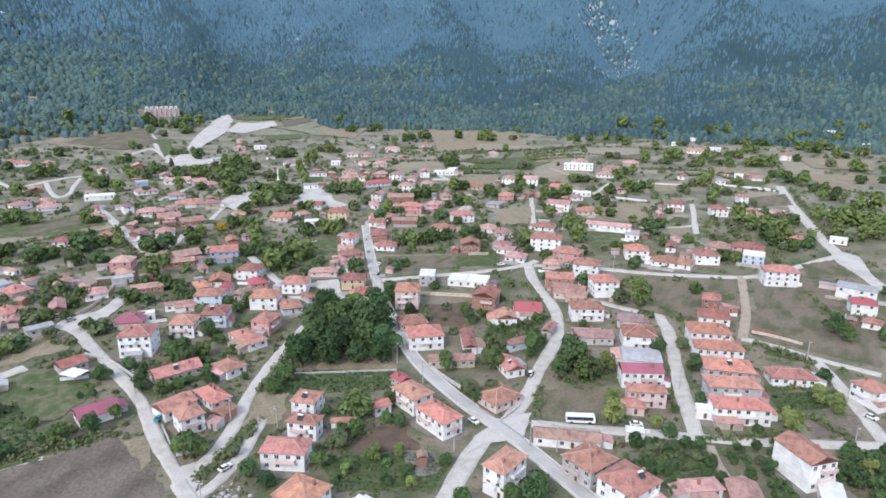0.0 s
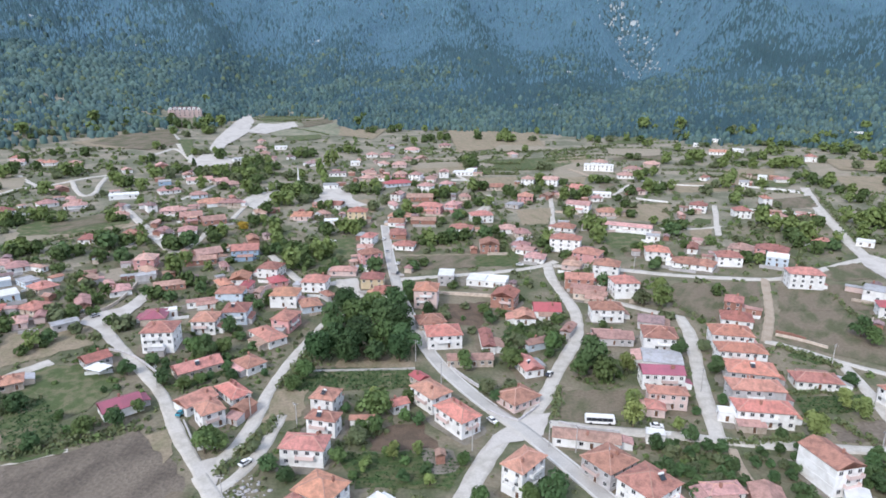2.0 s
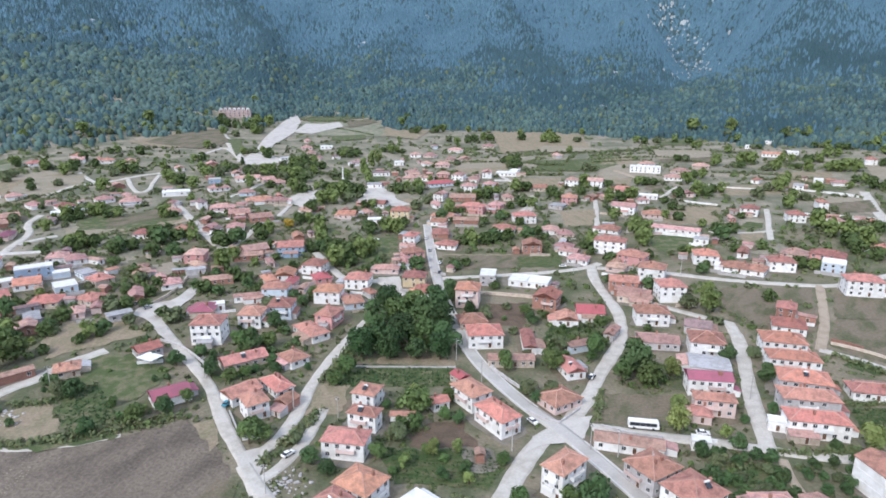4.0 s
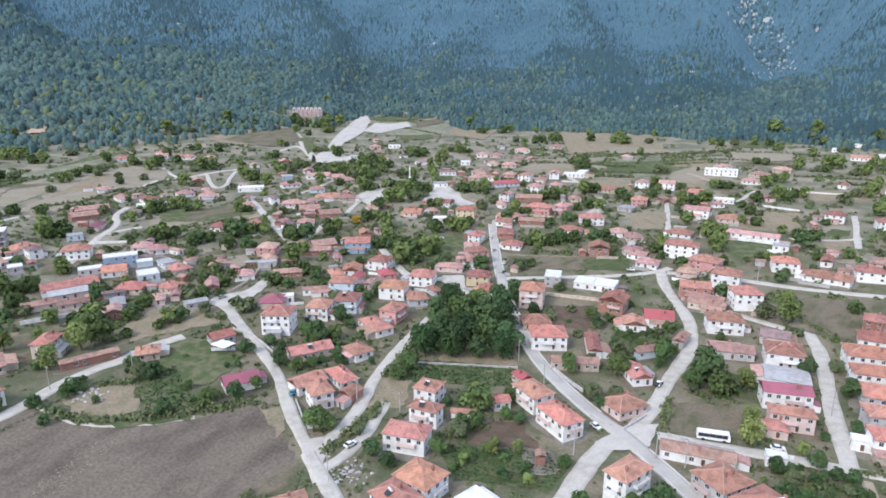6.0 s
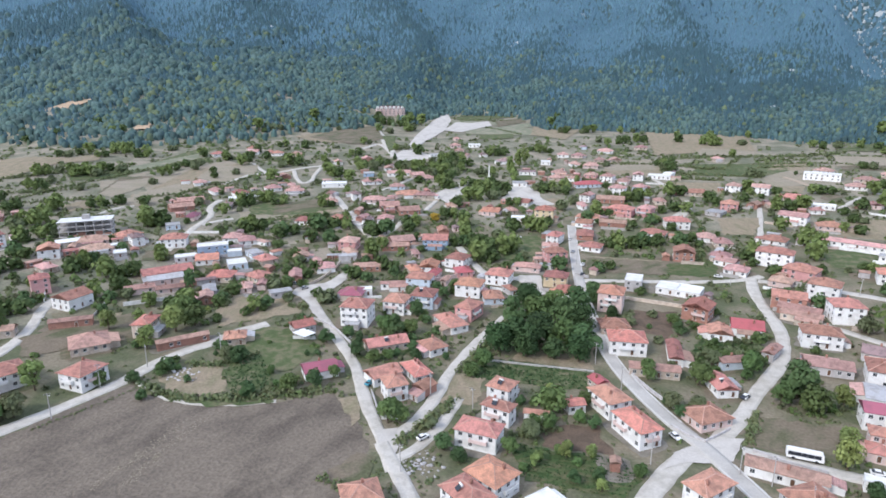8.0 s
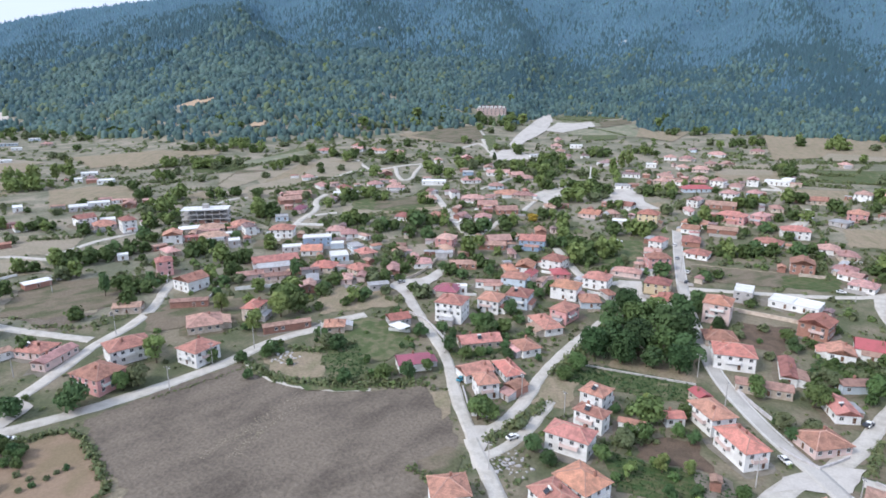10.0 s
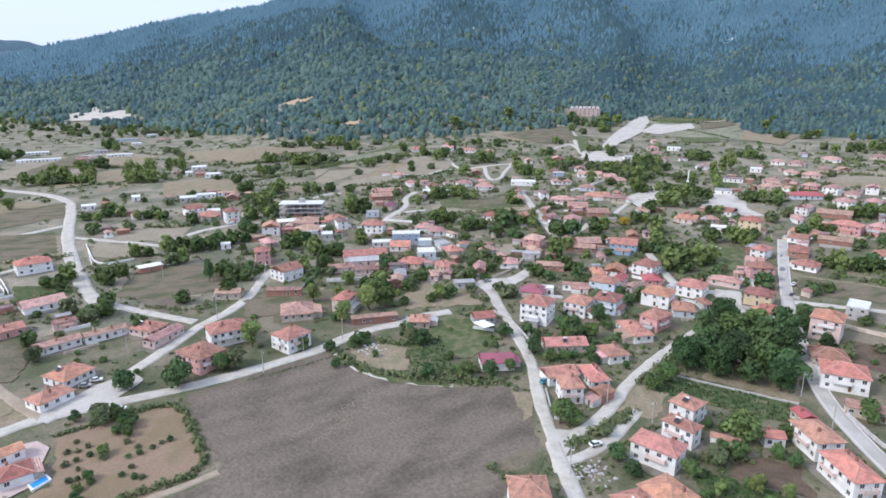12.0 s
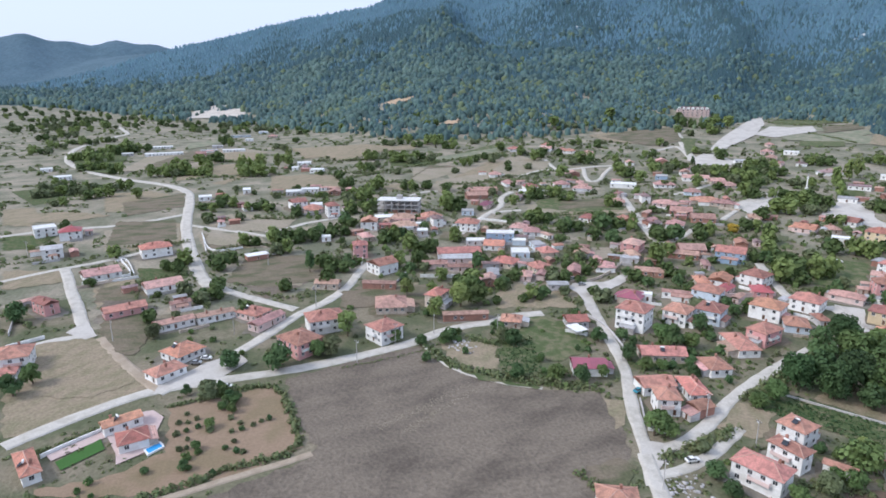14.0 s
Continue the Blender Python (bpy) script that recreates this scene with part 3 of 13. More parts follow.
# bare places in the woods: middle and radius
CLEARINGS = [(-1310, 590, 62), (-1420, 570, 40), (-1240, 612, 40), (-605, 602, 20), (-620, 592, 14), (-788, 663, 26), (-770, 672, 18), (-404, 886, 34), (-440, 872, 16), (341, 1549, 11), (581, 2430, 16), (492, 2441, 16), (656, 2532, 20), (471, 2547, 16), (655, 2319, 12), (197, 1193, 9), (161, 1063, 7), (528, 2281, 10), (-380, 1608, 9), (-245, 1946, 9), (-371, 1638, 9), (-915, 1349, 8), (-694, 1339, 7), (144, 975, 8)]


def build_woods():
    gen = np.random.default_rng(12)

    def sown(step, lo, hi, reach):
        d0 = 780.0
        n = int(d0 * d0 / step ** 2 * np.log(reach / d0) * np.radians(hi - lo))
        a = np.radians(gen.uniform(lo, hi, n))
        d = d0 * (reach / d0) ** gen.random(n)
        x, y = -d * np.sin(a), d * np.cos(a)
        foot = np.interp(np.degrees(a), LAND[:, 0], LAND[:, 3])
        keep = d > foot * (1.0 + 0.03 * waves(x * 3.7, y * 3.7) + 0.015 * waves(y * 11, x * 11)) + gen.uniform(-25, 14, n)
        keep &= (np.abs(np.degrees(a) + 14.0 - 2.0 * np.sin(d / 390)) > 1.4) | (d < 1350) | (gen.random(n) < 0.55)
        for cx, cy, r in CLEARINGS:
            keep &= np.hypot(x - cx, y - cy) > r * (1 + 0.25 * np.sin(np.arctan2(y - cy, x - cx) * 5))
        return x[keep], y[keep], d[keep], foot[keep], a[keep]

    x, y, d, foot, a = sown(2.75, -40, 86, 3300)
    deg = np.degrees(a)
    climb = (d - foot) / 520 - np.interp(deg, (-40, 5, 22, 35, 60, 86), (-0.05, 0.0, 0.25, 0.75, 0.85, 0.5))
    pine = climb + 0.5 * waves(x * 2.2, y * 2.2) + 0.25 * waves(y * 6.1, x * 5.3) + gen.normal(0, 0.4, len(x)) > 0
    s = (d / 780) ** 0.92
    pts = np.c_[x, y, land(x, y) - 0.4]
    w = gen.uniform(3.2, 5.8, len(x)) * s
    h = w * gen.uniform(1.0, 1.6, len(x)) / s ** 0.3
    # the darker pines thin out with the climb, so the painted haze grows upwards
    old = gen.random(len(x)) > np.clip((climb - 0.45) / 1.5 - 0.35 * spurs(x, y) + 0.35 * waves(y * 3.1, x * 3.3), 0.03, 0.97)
    size = np.stack([w, w, h], -1)
    ob = clumps("old_pine_forest", pts[pine & old], size[pine & old], LOW_PINE, gen, True)
    tagged(ob, "darker pine forest along the mountain foot with less haze in its colour", "forest", kind="stuff")
    # the higher pines carry the most haze in their colour
    ob = clumps("pine_forest", pts[pine & ~old], size[pine & ~old], HAZED_PINE, gen, True)
    tagged(ob, "dense pine forest on the mountain slopes with blue haze in its colour", "forest", kind="stuff")
    open_wood = np.clip((deg - 18) / 10, 0, 1) * np.clip(1.2 - climb - 0.75, 0, 1)
    leafed = ~pine & (gen.random(len(x)) < np.clip(1.0 - 0.75 * open_wood + (0.5 + 0.5 * open_wood) * waves(x * 5.1, y * 5.1), 0.12, 1))
    bright = leafed & (gen.random(len(x)) < 0.035 + 0.25 * open_wood * (waves(x * 3.3, y * 3.7) > 0.1))
    leafed &= ~bright
    w = gen.uniform(3.6, 8.0, len(x)) * s ** 0.8 * np.interp(deg, (15, 35), (1.0, 1.25))
    h = w * gen.uniform(0.8, 1.2, len(x))
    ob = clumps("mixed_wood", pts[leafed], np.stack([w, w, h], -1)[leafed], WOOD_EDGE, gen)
    tagged(ob, "mixed green broadleaf wood at the mountain foot", "forest", kind="stuff")
    ob = clumps("bright_wood", pts[bright], np.stack([w, w, h], -1)[bright], LIGHT_WOOD, gen)
    tagged(ob, "yellowing bushes and small trees among the woods", "forest", kind="stuff")
    # pale rocks down the ravine
    n = 420
    d = gen.uniform(1350, 2750, n)
    a = np.radians(-14 + 2.0 * np.sin(d / 390) + gen.normal(0, 0.9, n) + 1.6 * np.sin(d / 95) * gen.choice((0, 1), n))
    x, y = -d * np.sin(a), d * np.cos(a)
    w = gen.uniform(3, 11, n) * d / 2200
    ob = clumps("rocks", np.c_[x, y, land(x, y) - 0.5], np.stack([w, w, w * gen.uniform(0.6, 1.5, n)], -1), SOIL["rock"], gen)
    tagged(ob, "pale bare rocks in a wooded ravine", "rocks", kind="stuff")


def build_scrub():
    """Weeds, bushes and rough grass of gardens and field margins."""
    gen = np.random.default_rng(21)
    n = 70000
    a = np.radians(gen.uniform(-40, 86, n))
    d = 110 * (1500 / 110) ** gen.random(n)
    x, y = -d * np.sin(a), d * np.cos(a)
    foot = np.interp(np.degrees(a), LAND[:, 0], LAND[:, 3])
    keep = (d < foot) & (waves(x * 4.7, y * 4.7) + 0.8 * waves(y * 9.1, x * 8.3) + gen.normal(0, 0.9, n) > 0.75)
    for p, w in ROAD_LINES:
        near = np.hypot(x - p[:, 0].mean(), y - p[:, 1].mean()) < np.hypot(*(p - p.mean(0)).T).max() + 12
        idx = np.where(near & keep)[0]
        for i in range(0, len(idx), 2000):
            j = idx[i:i + 2000]
            gap = np.hypot(x[j, None] - p[None, :, 0], y[j, None] - p[None, :, 1]).min(1)
            keep[j[gap < w / 2 + 0.9]] = False
    for o in BARE:
        inside = np.zeros(n, bool)
        for (x0, y0), (x1, y1) in zip(o, o[1:] + o[:1]):
            cut = ((y0 > y) != (y1 > y)) & (x < (x1 - x0) * (y - y0) / (y1 - y0 + 1e-9) + x0)
            inside ^= cut
        keep &= ~inside
    for hx, hy, r in YARDS:
        keep &= np.hypot(x - hx, y - hy) > r
    x, y, d = x[keep], y[keep], d[keep]
    s = gen.uniform(0.4, 1.0, len(x)) ** 1.5 * 1.9 * np.clip(d / 260, 0.7, 2.6)
    pts = np.r_[np.c_[x, y, land(x, y) - 0.08]]
    sizes = np.stack([s * 1.5, s * 1.5, s * 0.6], -1)
    tagged(leafy("scrub", pts, sizes, SCRUB, gen, 10, 0.2), "weeds, bushes and rough garden growth", "undergrowth", kind="stuff")


def build_bushes():
    """Bushes and young fruit trees between the houses, in loose rows and thickets."""
    gen = np.random.default_rng(63)
    n = 15000
    a = np.radians(gen.uniform(-37, 60, n))
    d = 165 * (800 / 165) ** gen.random(n)
    x, y = -d * np.sin(a), d * np.cos(a)
    keep = waves(x * 6.3, y * 6.3) + 0.7 * waves(y * 13.0, x * 12.1) + gen.normal(0, 0.5, n) > 0.62
    for p, w in ROAD_LINES:
        near = np.hypot(x - p[:, 0].mean(), y - p[:, 1].mean()) < np.hypot(*(p - p.mean(0)).T).max() + 12
        j = np.where(near & keep)[0]
        if len(j):
            gap = np.hypot(x[j, None] - p[None, :, 0], y[j, None] - p[None, :, 1]).min(1)
            keep[j[gap < w / 2 + 2.2]] = False
    for o in BARE:
        inside = np.zeros(n, bool)
        for (x0, y0), (x1, y1) in zip(o, o[1:] + o[:1]):
            inside ^= ((y0 > y) != (y1 > y)) & (x < (x1 - x0) * (y - y0) / (y1 - y0 + 1e-9) + x0)
        keep &= ~inside
    for hx, hy, r in YARDS:
        keep &= np.hypot(x - hx, y - hy) > r + 0.6
    x, y, d = x[keep], y[keep], d[keep]
    s = gen.uniform(1.3, 3.6, len(x)) * np.clip(d / 330, 0.55, 1.25)
    pts = np.c_[x, y, land(x, y) - 0.1]
    pick = gen.random(len(x)) < 0.5
    for name, sel, leaf, words in (("bushes", pick, "broad", "mid-green bushes between the houses"), ("fruit_bushes", ~pick, "olive", "olive-green bushes and young fruit trees in gardens")):
        sizes = np.stack([s * 1.15, s * 1.15, s * gen.uniform(0.75, 1.2, len(s))], -1)
        tagged(leafy(name, pts[sel], sizes[sel], LEAF[leaf], gen, 30, 0.17), words, "bushes", kind="stuff")


def build_crops():
    """Rows of leafy vegetables in the garden plots."""
    gen = np.random.default_rng(44)
    pts = []
    for o in CROPS:
        side = o[1] - o[0]
        u = side / np.hypot(*side)
        v = np.array((-u[1], u[0]))
        a, b = (o - o[0]) @ u, (o - o[0]) @ v
        for r in np.arange(b.min() + 0.8, b.max(), 1.5):
            q = np.arange(a.min(), a.max(), 0.8)
            q = q[gen.random(len(q)) < 0.8] + 0.0
            p = o[0] + np.outer(q + gen.normal(0, 0.15, len(q)), u) + np.outer(r + gen.normal(0, 0.18, len(q)), v)
            inside = np.zeros(len(p), bool)
            for (x0, y0), (x1, y1) in zip(o, np.roll(o, -1, 0)):
                inside ^= ((y0 > p[:, 1]) != (y1 > p[:, 1])) & (p[:, 0] < (x1 - x0) * (p[:, 1] - y0) / (y1 - y0 + 1e-9) + x0)
            for hx, hy, rad in YARDS:
                inside &= np.hypot(p[:, 0] - hx, p[:, 1] - hy) > rad * 0.85
            pts.append(p[inside])
    p = np.vstack(pts)
    s = gen.uniform(0.5, 1.25, len(p)) * (1 + 0.35 * waves(p[:, 0] * 9, p[:, 1] * 9))
    tagged(leafy("vegetable_rows", np.c_[p, land(p[:, 0], p[:, 1]) + 0.05], np.stack([s, s, s * 0.7], -1), LEAF["dark"], gen, 6, 0.24), "rows of leafy green vegetables in garden plots", "crop", kind="stuff")
    return len(p)


ROAD_LINES, BARE, YARDS = [], [], []

# ---- roads: surface, width, centre line ----
road("asphalt", 5.3, [(41.7, 138.9), (39.6, 142.9), (29.9, 159.7), (19.6, 176.0), (10.1, 187.8), (1.5, 200.8), (-8.3, 217.5), (-16.1, 236.6), (-22.0, 258.5), (-27.6, 277.1), (-33.9, 302.0), (-43.4, 351.4), (-53.1, 409.3)])
road("concrete", 5.7, [(-0.3, 138.7), (1.2, 142.7), (8.1, 161.0), (13.6, 172.2), (18.8, 177.0)])
road("concrete", 5.2, [(20.8, 178.6), (30.6, 197.1), (36.0, 213.4), (44.5, 231.9), (50.8, 247.5), (53.6, 271.1), (50.9, 288.0), (47.6, 315.3), (48.6, 334.8)])
road("concrete", 3.9, [(-34.6, 308.4), (-10.3, 314.8), (20.6, 322.3), (43.4, 331.2), (54.2, 340.3)])
road("concrete", 4.3, [(51.6, 332.9), (83.8, 327.1), (112.2, 317.4), (140.6, 312.1), (169.0, 308.8), (199.1, 325.7), (225.2, 338.0)])
road("concrete", 7.0, [(284.3, 514.6), (257.4, 442.6), (245.6, 399.7), (232.3, 358.2), (225.7, 328.5), (221.5, 302.9), (219.1, 287.4)])
road("concrete", 3.5, [(71.0, 489.1), (62.4, 410.7), (57.3, 379.2)])
road("concrete", 5.2, [(99.4, 264.9), (98.2, 246.4), (91.7, 221.5), (86.1, 200.3), (81.9, 177.3), (80.6, 172.0)])
road("concrete", 3.5, [(71.1, 283.9), (86.9, 271.5), (100.3, 263.6)])
road("dirt", 3.9, [(158.2, 311.2), (147.3, 281.3), (132.6, 250.7), (126.4, 239.1)])
road("concrete", 3.0, [(126.4, 240.1), (138.1, 231.8), (146.1, 221.8), (163.0, 207.5)])
road("concrete", 4.3, [(145.9, 219.5), (144.1, 200.4), (139.3, 180.7), (136.9, 166.8)])
road("concrete", 4.3, [(29.2, 179.3), (40.1, 177.6), (59.4, 174.3), (73.3, 172.7), (84.7, 170.1), (104.7, 167.7), (135.9, 165.4)])
road("concrete", 3.5, [(190.2, 461.4), (163.9, 386.1)])
road("concrete", 3.0, [(131.9, 403.4), (157.5, 400.8), (173.5, 407.6)])
road("concrete", 3.5, [(23.1, 488.5), (19.1, 467.5), (10.8, 447.0)])
road("concrete", 6.1, [(-10.1, 554.9), (7.9, 555.2), (15.0, 528.5)])
road("concrete", 4.3, [(-64.7, 136.9), (-69.2, 142.4), (-73.9, 149.4), (-80.2, 157.5), (-87.6, 166.6), (-96.3, 178.8), (-103.7, 189.8), (-111.8, 199.2), (-122.2, 209.1), (-133.7, 220.7), (-145.2, 232.5), (-156.4, 244.6), (-157.4, 253.8), (-154.6, 265.2), (-155.0, 283.0)])
road("concrete", 4.3, [(-74.0, 150.4), (-71.0, 155.1), (-69.2, 159.9), (-67.6, 169.2), (-67.5, 183.0), (-68.5, 195.5), (-67.8, 210.8), (-64.9, 229.1), (-60.9, 253.2)])
road("concrete", 3.5, [(-68.0, 141.2), (-64.7, 144.8), (-62.0, 152.6), (-59.9, 161.5), (-59.5, 171.8), (-59.2, 180.8)])
road("concrete", 1.6, [(-171.1, 151.7), (-157.8, 146.2), (-142.1, 146.7), (-128.1, 152.2), (-117.7, 158.1)])
road("concrete", 5.2, [(-207.1, 16.5), (-210.4, 35.9), (-211.4, 60.6), (-200.9, 82.2), (-190.4, 103.6), (-181.9, 128.4), (-175.6, 152.2), (-176.5, 162.6), (-172.3, 178.8), (-166.6, 187.0), (-165.0, 198.5), (-156.9, 210.6)])
road("concrete", 4.8, [(-207.5, 60.9), (-212.5, 79.3), (-218.0, 96.1), (-221.1, 104.8), (-227.8, 119.6), (-234.3, 134.6), (-235.8, 149.4), (-245.9, 169.9), (-262.2, 189.3), (-266.3, 202.4)])
road("concrete", 4.3, [(-238.6, 134.4), (-256.2, 128.5), (-282.5, 121.7), (-299.5, 120.8)])
road("concrete", 7.0, [(-293.0, 118.4), (-310.4, 121.2), (-360.9, 136.6), (-410.1, 154.8), (-466.7, 182.4), (-508.9, 199.3), (-556.2, 201.5), (-642.2, 181.5), (-729.9, 175.3), (-813.4, 182.7), (-932.1, 221.7), (-997.8, 260.2), (-1096.2, 333.7), (-1107.9, 350.6), (-1332.0, 398.4)])
road("concrete", 4.3, [(-437.5, 166.3), (-435.7, 124.8), (-447.6, 101.0), (-457.1, 77.6), (-460.5, 60.1)])
road("concrete", 3.5, [(-368.6, 44.0), (-369.3, 58.9), (-369.2, 71.8), (-368.2, 96.7), (-370.5, 112.7)])
road("concrete", 5.2, [(-367.2, 72.7), (-311.8, 63.4), (-272.7, 57.2)])
road("concrete", 3.9, [(-273.4, 56.4), (-277.0, 47.0), (-277.2, 28.0)])
road("dirt", 4.3, [(-267.1, 60.9), (-231.5, 59.9), (-208.7, 62.4)])
road("concrete", 3.5, [(-407.1, 158.1), (-374.2, 173.8), (-347.7, 183.3)])
road("concrete", 3.5, [(-359.1, 185.7), (-356.0, 196.2), (-360.8, 216.3), (-354.5, 242.2)])
road("concrete", 3.5, [(-385.4, 520.3), (-370.4, 504.9), (-347.7, 487.5)])
road("concrete", 5.4, [(-245.5, 431.2), (-210.5, 389.9), (-180.9, 354.0), (-166.1, 338.4)])
road("concrete", 3.5, [(-166.1, 338.4), (-162.8, 362.6), (-167.9, 393.8)])
road("concrete", 4.3, [(-268.0, 272.5), (-287.9, 319.2), (-294.5, 345.4), (-313.5, 364.4), (-319.8, 386.1)])
road("concrete", 3.5, [(-218.6, 461.6), (-213.1, 484.5), (-212.4, 520.5), (-197.3, 517.9)])
road("concrete", 7.8, [(-119.2, 483.0), (-102.2, 487.9), (-75.2, 460.3)])
road("concrete", 7.0, [(-66.1, 304.8), (-55.4, 293.8), (-50.8, 283.2)])
road("concrete", 4.3, [(-111.1, 342.1), (-96.8, 319.6), (-82.6, 300.0), (-65.3, 300.9)])
road("concrete", 3.5, [(-148.8, 422.3), (-152.6, 453.3), (-156.8, 488.1), (-140.2, 477.3)])
road("dirt", 3.5, [(-5.2, 730.8), (-3.7, 817.9), (11.5, 847.5)])
road("dirt", 2.6, [(82.4, 166.6), (81.1, 155.5), (81.8, 148.0)])
road("dirt", 2.3, [(-154.0, 34.1), (-151.4, 43.0), (-147.8, 56.7), (-143.4, 71.3), (-141.7, 79.9)])
road("concrete", 4.5, [(-73.7, 148.5), (-65.1, 138.4), (-57.8, 130.1), (-51.8, 121.8)])

# ---- fields: use, corners ----
field("ploughed", [(-186.3, 97.6), (-180.5, 122.0), (-172.3, 149.1), (-149.4, 145.3), (-127.1, 151.0), (-102.0, 169.0), (-94.2, 165.0), (-83.2, 153.0), (-77.0, 147.0), (-72.9, 122.3), (-72.8, 116.9), (-144.0, 44.4), (-143.8, 54.8), (-140.0, 77.5), (-144.7, 82.5), (-154.8, 84.9)])
field("orchard", [(-195.7, 60.3), (-189.7, 80.9), (-184.8, 93.3), (-162.3, 86.4), (-145.8, 79.3), (-148.0, 60.0), (-152.4, 47.9), (-157.5, 36.7), (-175.2, 17.7), (-178.9, 18.4), (-171.0, 35.4), (-172.5, 49.6)])
field("lot", [(156.0, 287.9), (180.2, 286.4), (182.8, 236.7), (167.2, 213.7), (148.8, 226.4), (131.6, 242.5)])
field("lot", [(108.3, 305.1), (152.0, 307.4), (132.0, 256.5), (113.3, 257.3), (99.1, 276.4)])
field("lot", [(35.2, 200.9), (60.8, 200.7), (56.5, 180.8), (30.5, 182.0)])
field("plot", [(-29.8, 173.5), (-13.2, 179.2), (-6.6, 164.5), (-26.7, 162.1)])
field("crop", [(-37.3, 161.3), (-26.5, 161.1), (-4.8, 163.5), (1.3, 155.5), (-3.4, 145.5), (-28.3, 145.3)])
field("plot", [(-6.4, 277.6), (12.8, 281.3), (9.1, 250.5), (-6.0, 258.9)])
field("dry", [(-34.8, 349.6), (5.4, 352.4), (6.8, 332.9), (-29.4, 324.8)])
field("crop", [(7.0, 347.4), (33.9, 350.6), (32.4, 333.2), (7.7, 330.2)])
field("dry", [(120.0, 465.4), (158.7, 463.9), (140.2, 418.1), (106.4, 425.3)])
field("dry", [(40.5, 451.5), (65.9, 451.2), (59.4, 417.7), (41.3, 413.9)])
field("crop", [(33.2, 654.3), (91.8, 666.5), (80.7, 602.5), (30.5, 596.8)])
field("fallow", [(38.7, 771.9), (103.2, 781.3), (94.5, 712.1), (38.6, 701.7)])
field("dry", [(-48.8, 627.0), (3.1, 636.6), (2.9, 587.9), (-51.0, 584.2)])
field("dry", [(-700.1, 409.8), (-582.2, 432.6), (-554.5, 460.5), (-535.0, 396.8), (-593.2, 363.4)])
field("fallow", [(-457.5, 723.7), (-416.8, 848.4), (-370.3, 756.2), (-417.1, 673.0)])
field("fallow", [(-425.2, 415.5), (-422.3, 524.4), (-388.1, 509.5), (-369.8, 367.4)])
field("fallow", [(-468.6, 433.8), (-490.1, 565.8), (-461.5, 552.5), (-439.3, 421.6)])
field("dry", [(-260.0, 25.9), (-270.8, 51.5), (-267.5, 58.9), (-211.4, 60.6), (-212.2, 36.3), (-211.2, 17.2)])
field("dry", [(-337.9, 78.0), (-328.2, 95.0), (-295.5, 86.3), (-302.2, 68.9)])
field("fallow", [(-385.8, 152.7), (-366.7, 177.8), (-344.9, 177.8), (-344.1, 139.4)])
field("ploughed", [(-316.1, 147.9), (-291.2, 187.2), (-267.1, 178.0), (-259.3, 130.2), (-289.7, 131.2)])
field("dry", [(-533.0, 288.0), (-459.5, 308.0), (-414.6, 276.8), (-449.9, 241.2)])
field("fallow", [(-790.5, 271.9), (-780.6, 377.3), (-697.7, 380.6), (-636.1, 255.5), (-678.2, 197.8)])
field("crop", [(-148.1, 169.4), (-144.9, 186.8), (-124.6, 167.3), (-134.2, 156.4)])
field("dry", [(-167.4, 157.0), (-154.7, 177.0), (-137.6, 157.2), (-150.9, 146.9)])
field("crop", [(-107.0, 196.7), (-89.1, 220.0), (-85.3, 211.3), (-102.2, 192.3)])
field("crop", [(-104.4, 199.9), (-89.1, 210.8), (-86.5, 207.6), (-99.9, 194.4)])
field("crop", [(-459.3, 61.4), (-441.0, 89.6), (-420.5, 69.8), (-426.7, 55.6)])
field("dry", [(-433.5, 117.1), (-418.6, 155.3), (-374.1, 138.8), (-378.0, 109.0)])
field("crop", [(116.3, 195.7), (140.9, 198.6), (138.1, 187.6), (113.7, 185.0)])
field("ploughed", [(120.3, 179.7), (139.5, 182.3), (132.3, 169.9), (116.8, 170.4)])
field("crop", [(71.0, 163.8), (82.1, 163.7), (76.5, 154.3), (63.9, 155.6)])
field("fallow", [(43.6, 878.1), (109.1, 829.0), (-34.1, 835.8)])
field("dry", [(-47.3, 246.3), (-20.4, 247.1), (-18.0, 215.1), (-48.3, 214.4)])
field("crop", [(-64.9, 211.7), (-18.0, 215.1), (-15.9, 200.6), (-62.6, 195.7)])
field("dry", [(-66.5, 195.6), (-55.5, 199.7), (-52.6, 180.0), (-64.1, 174.8)])
field("crop", [(22.2, 259.2), (44.7, 256.1), (27.6, 237.1), (15.9, 239.7)])
field("crop", [(137.1, 234.4), (144.9, 219.5), (136.3, 220.0), (129.0, 227.4)])
field("dry", [(-236.8, 163.2), (-225.1, 197.0), (-201.2, 175.4), (-221.9, 158.7)])
field("dry", [(-196.6, 225.6), (-163.3, 241.8), (-149.6, 226.2), (-175.6, 201.3)])
field("fallow", [(-285.5, 361.1), (-240.9, 406.9), (-227.8, 385.2), (-260.1, 335.2)])
field("meadow", [(-279.9, 847.0), (-177.4, 873.0), (-136.3, 811.4), (-241.9, 795.0)])
field("dry", [(176.4, 535.3), (252.4, 550.9), (238.6, 507.9), (171.6, 504.7)])
field("fallow", [(86.2, 602.4), (157.5, 674.0), (140.9, 598.8), (90.3, 556.4)])
field("paved", [(-66.4, 306.4), (-55.0, 309.3), (-49.4, 283.3), (-54.9, 283.1), (-60.3, 297.3)])
field("paved", [(-207.6, 59.2), (-203.6, 83.6), (-208.1, 94.7), (-217.5, 94.9), (-217.5, 81.4), (-212.1, 62.8)])
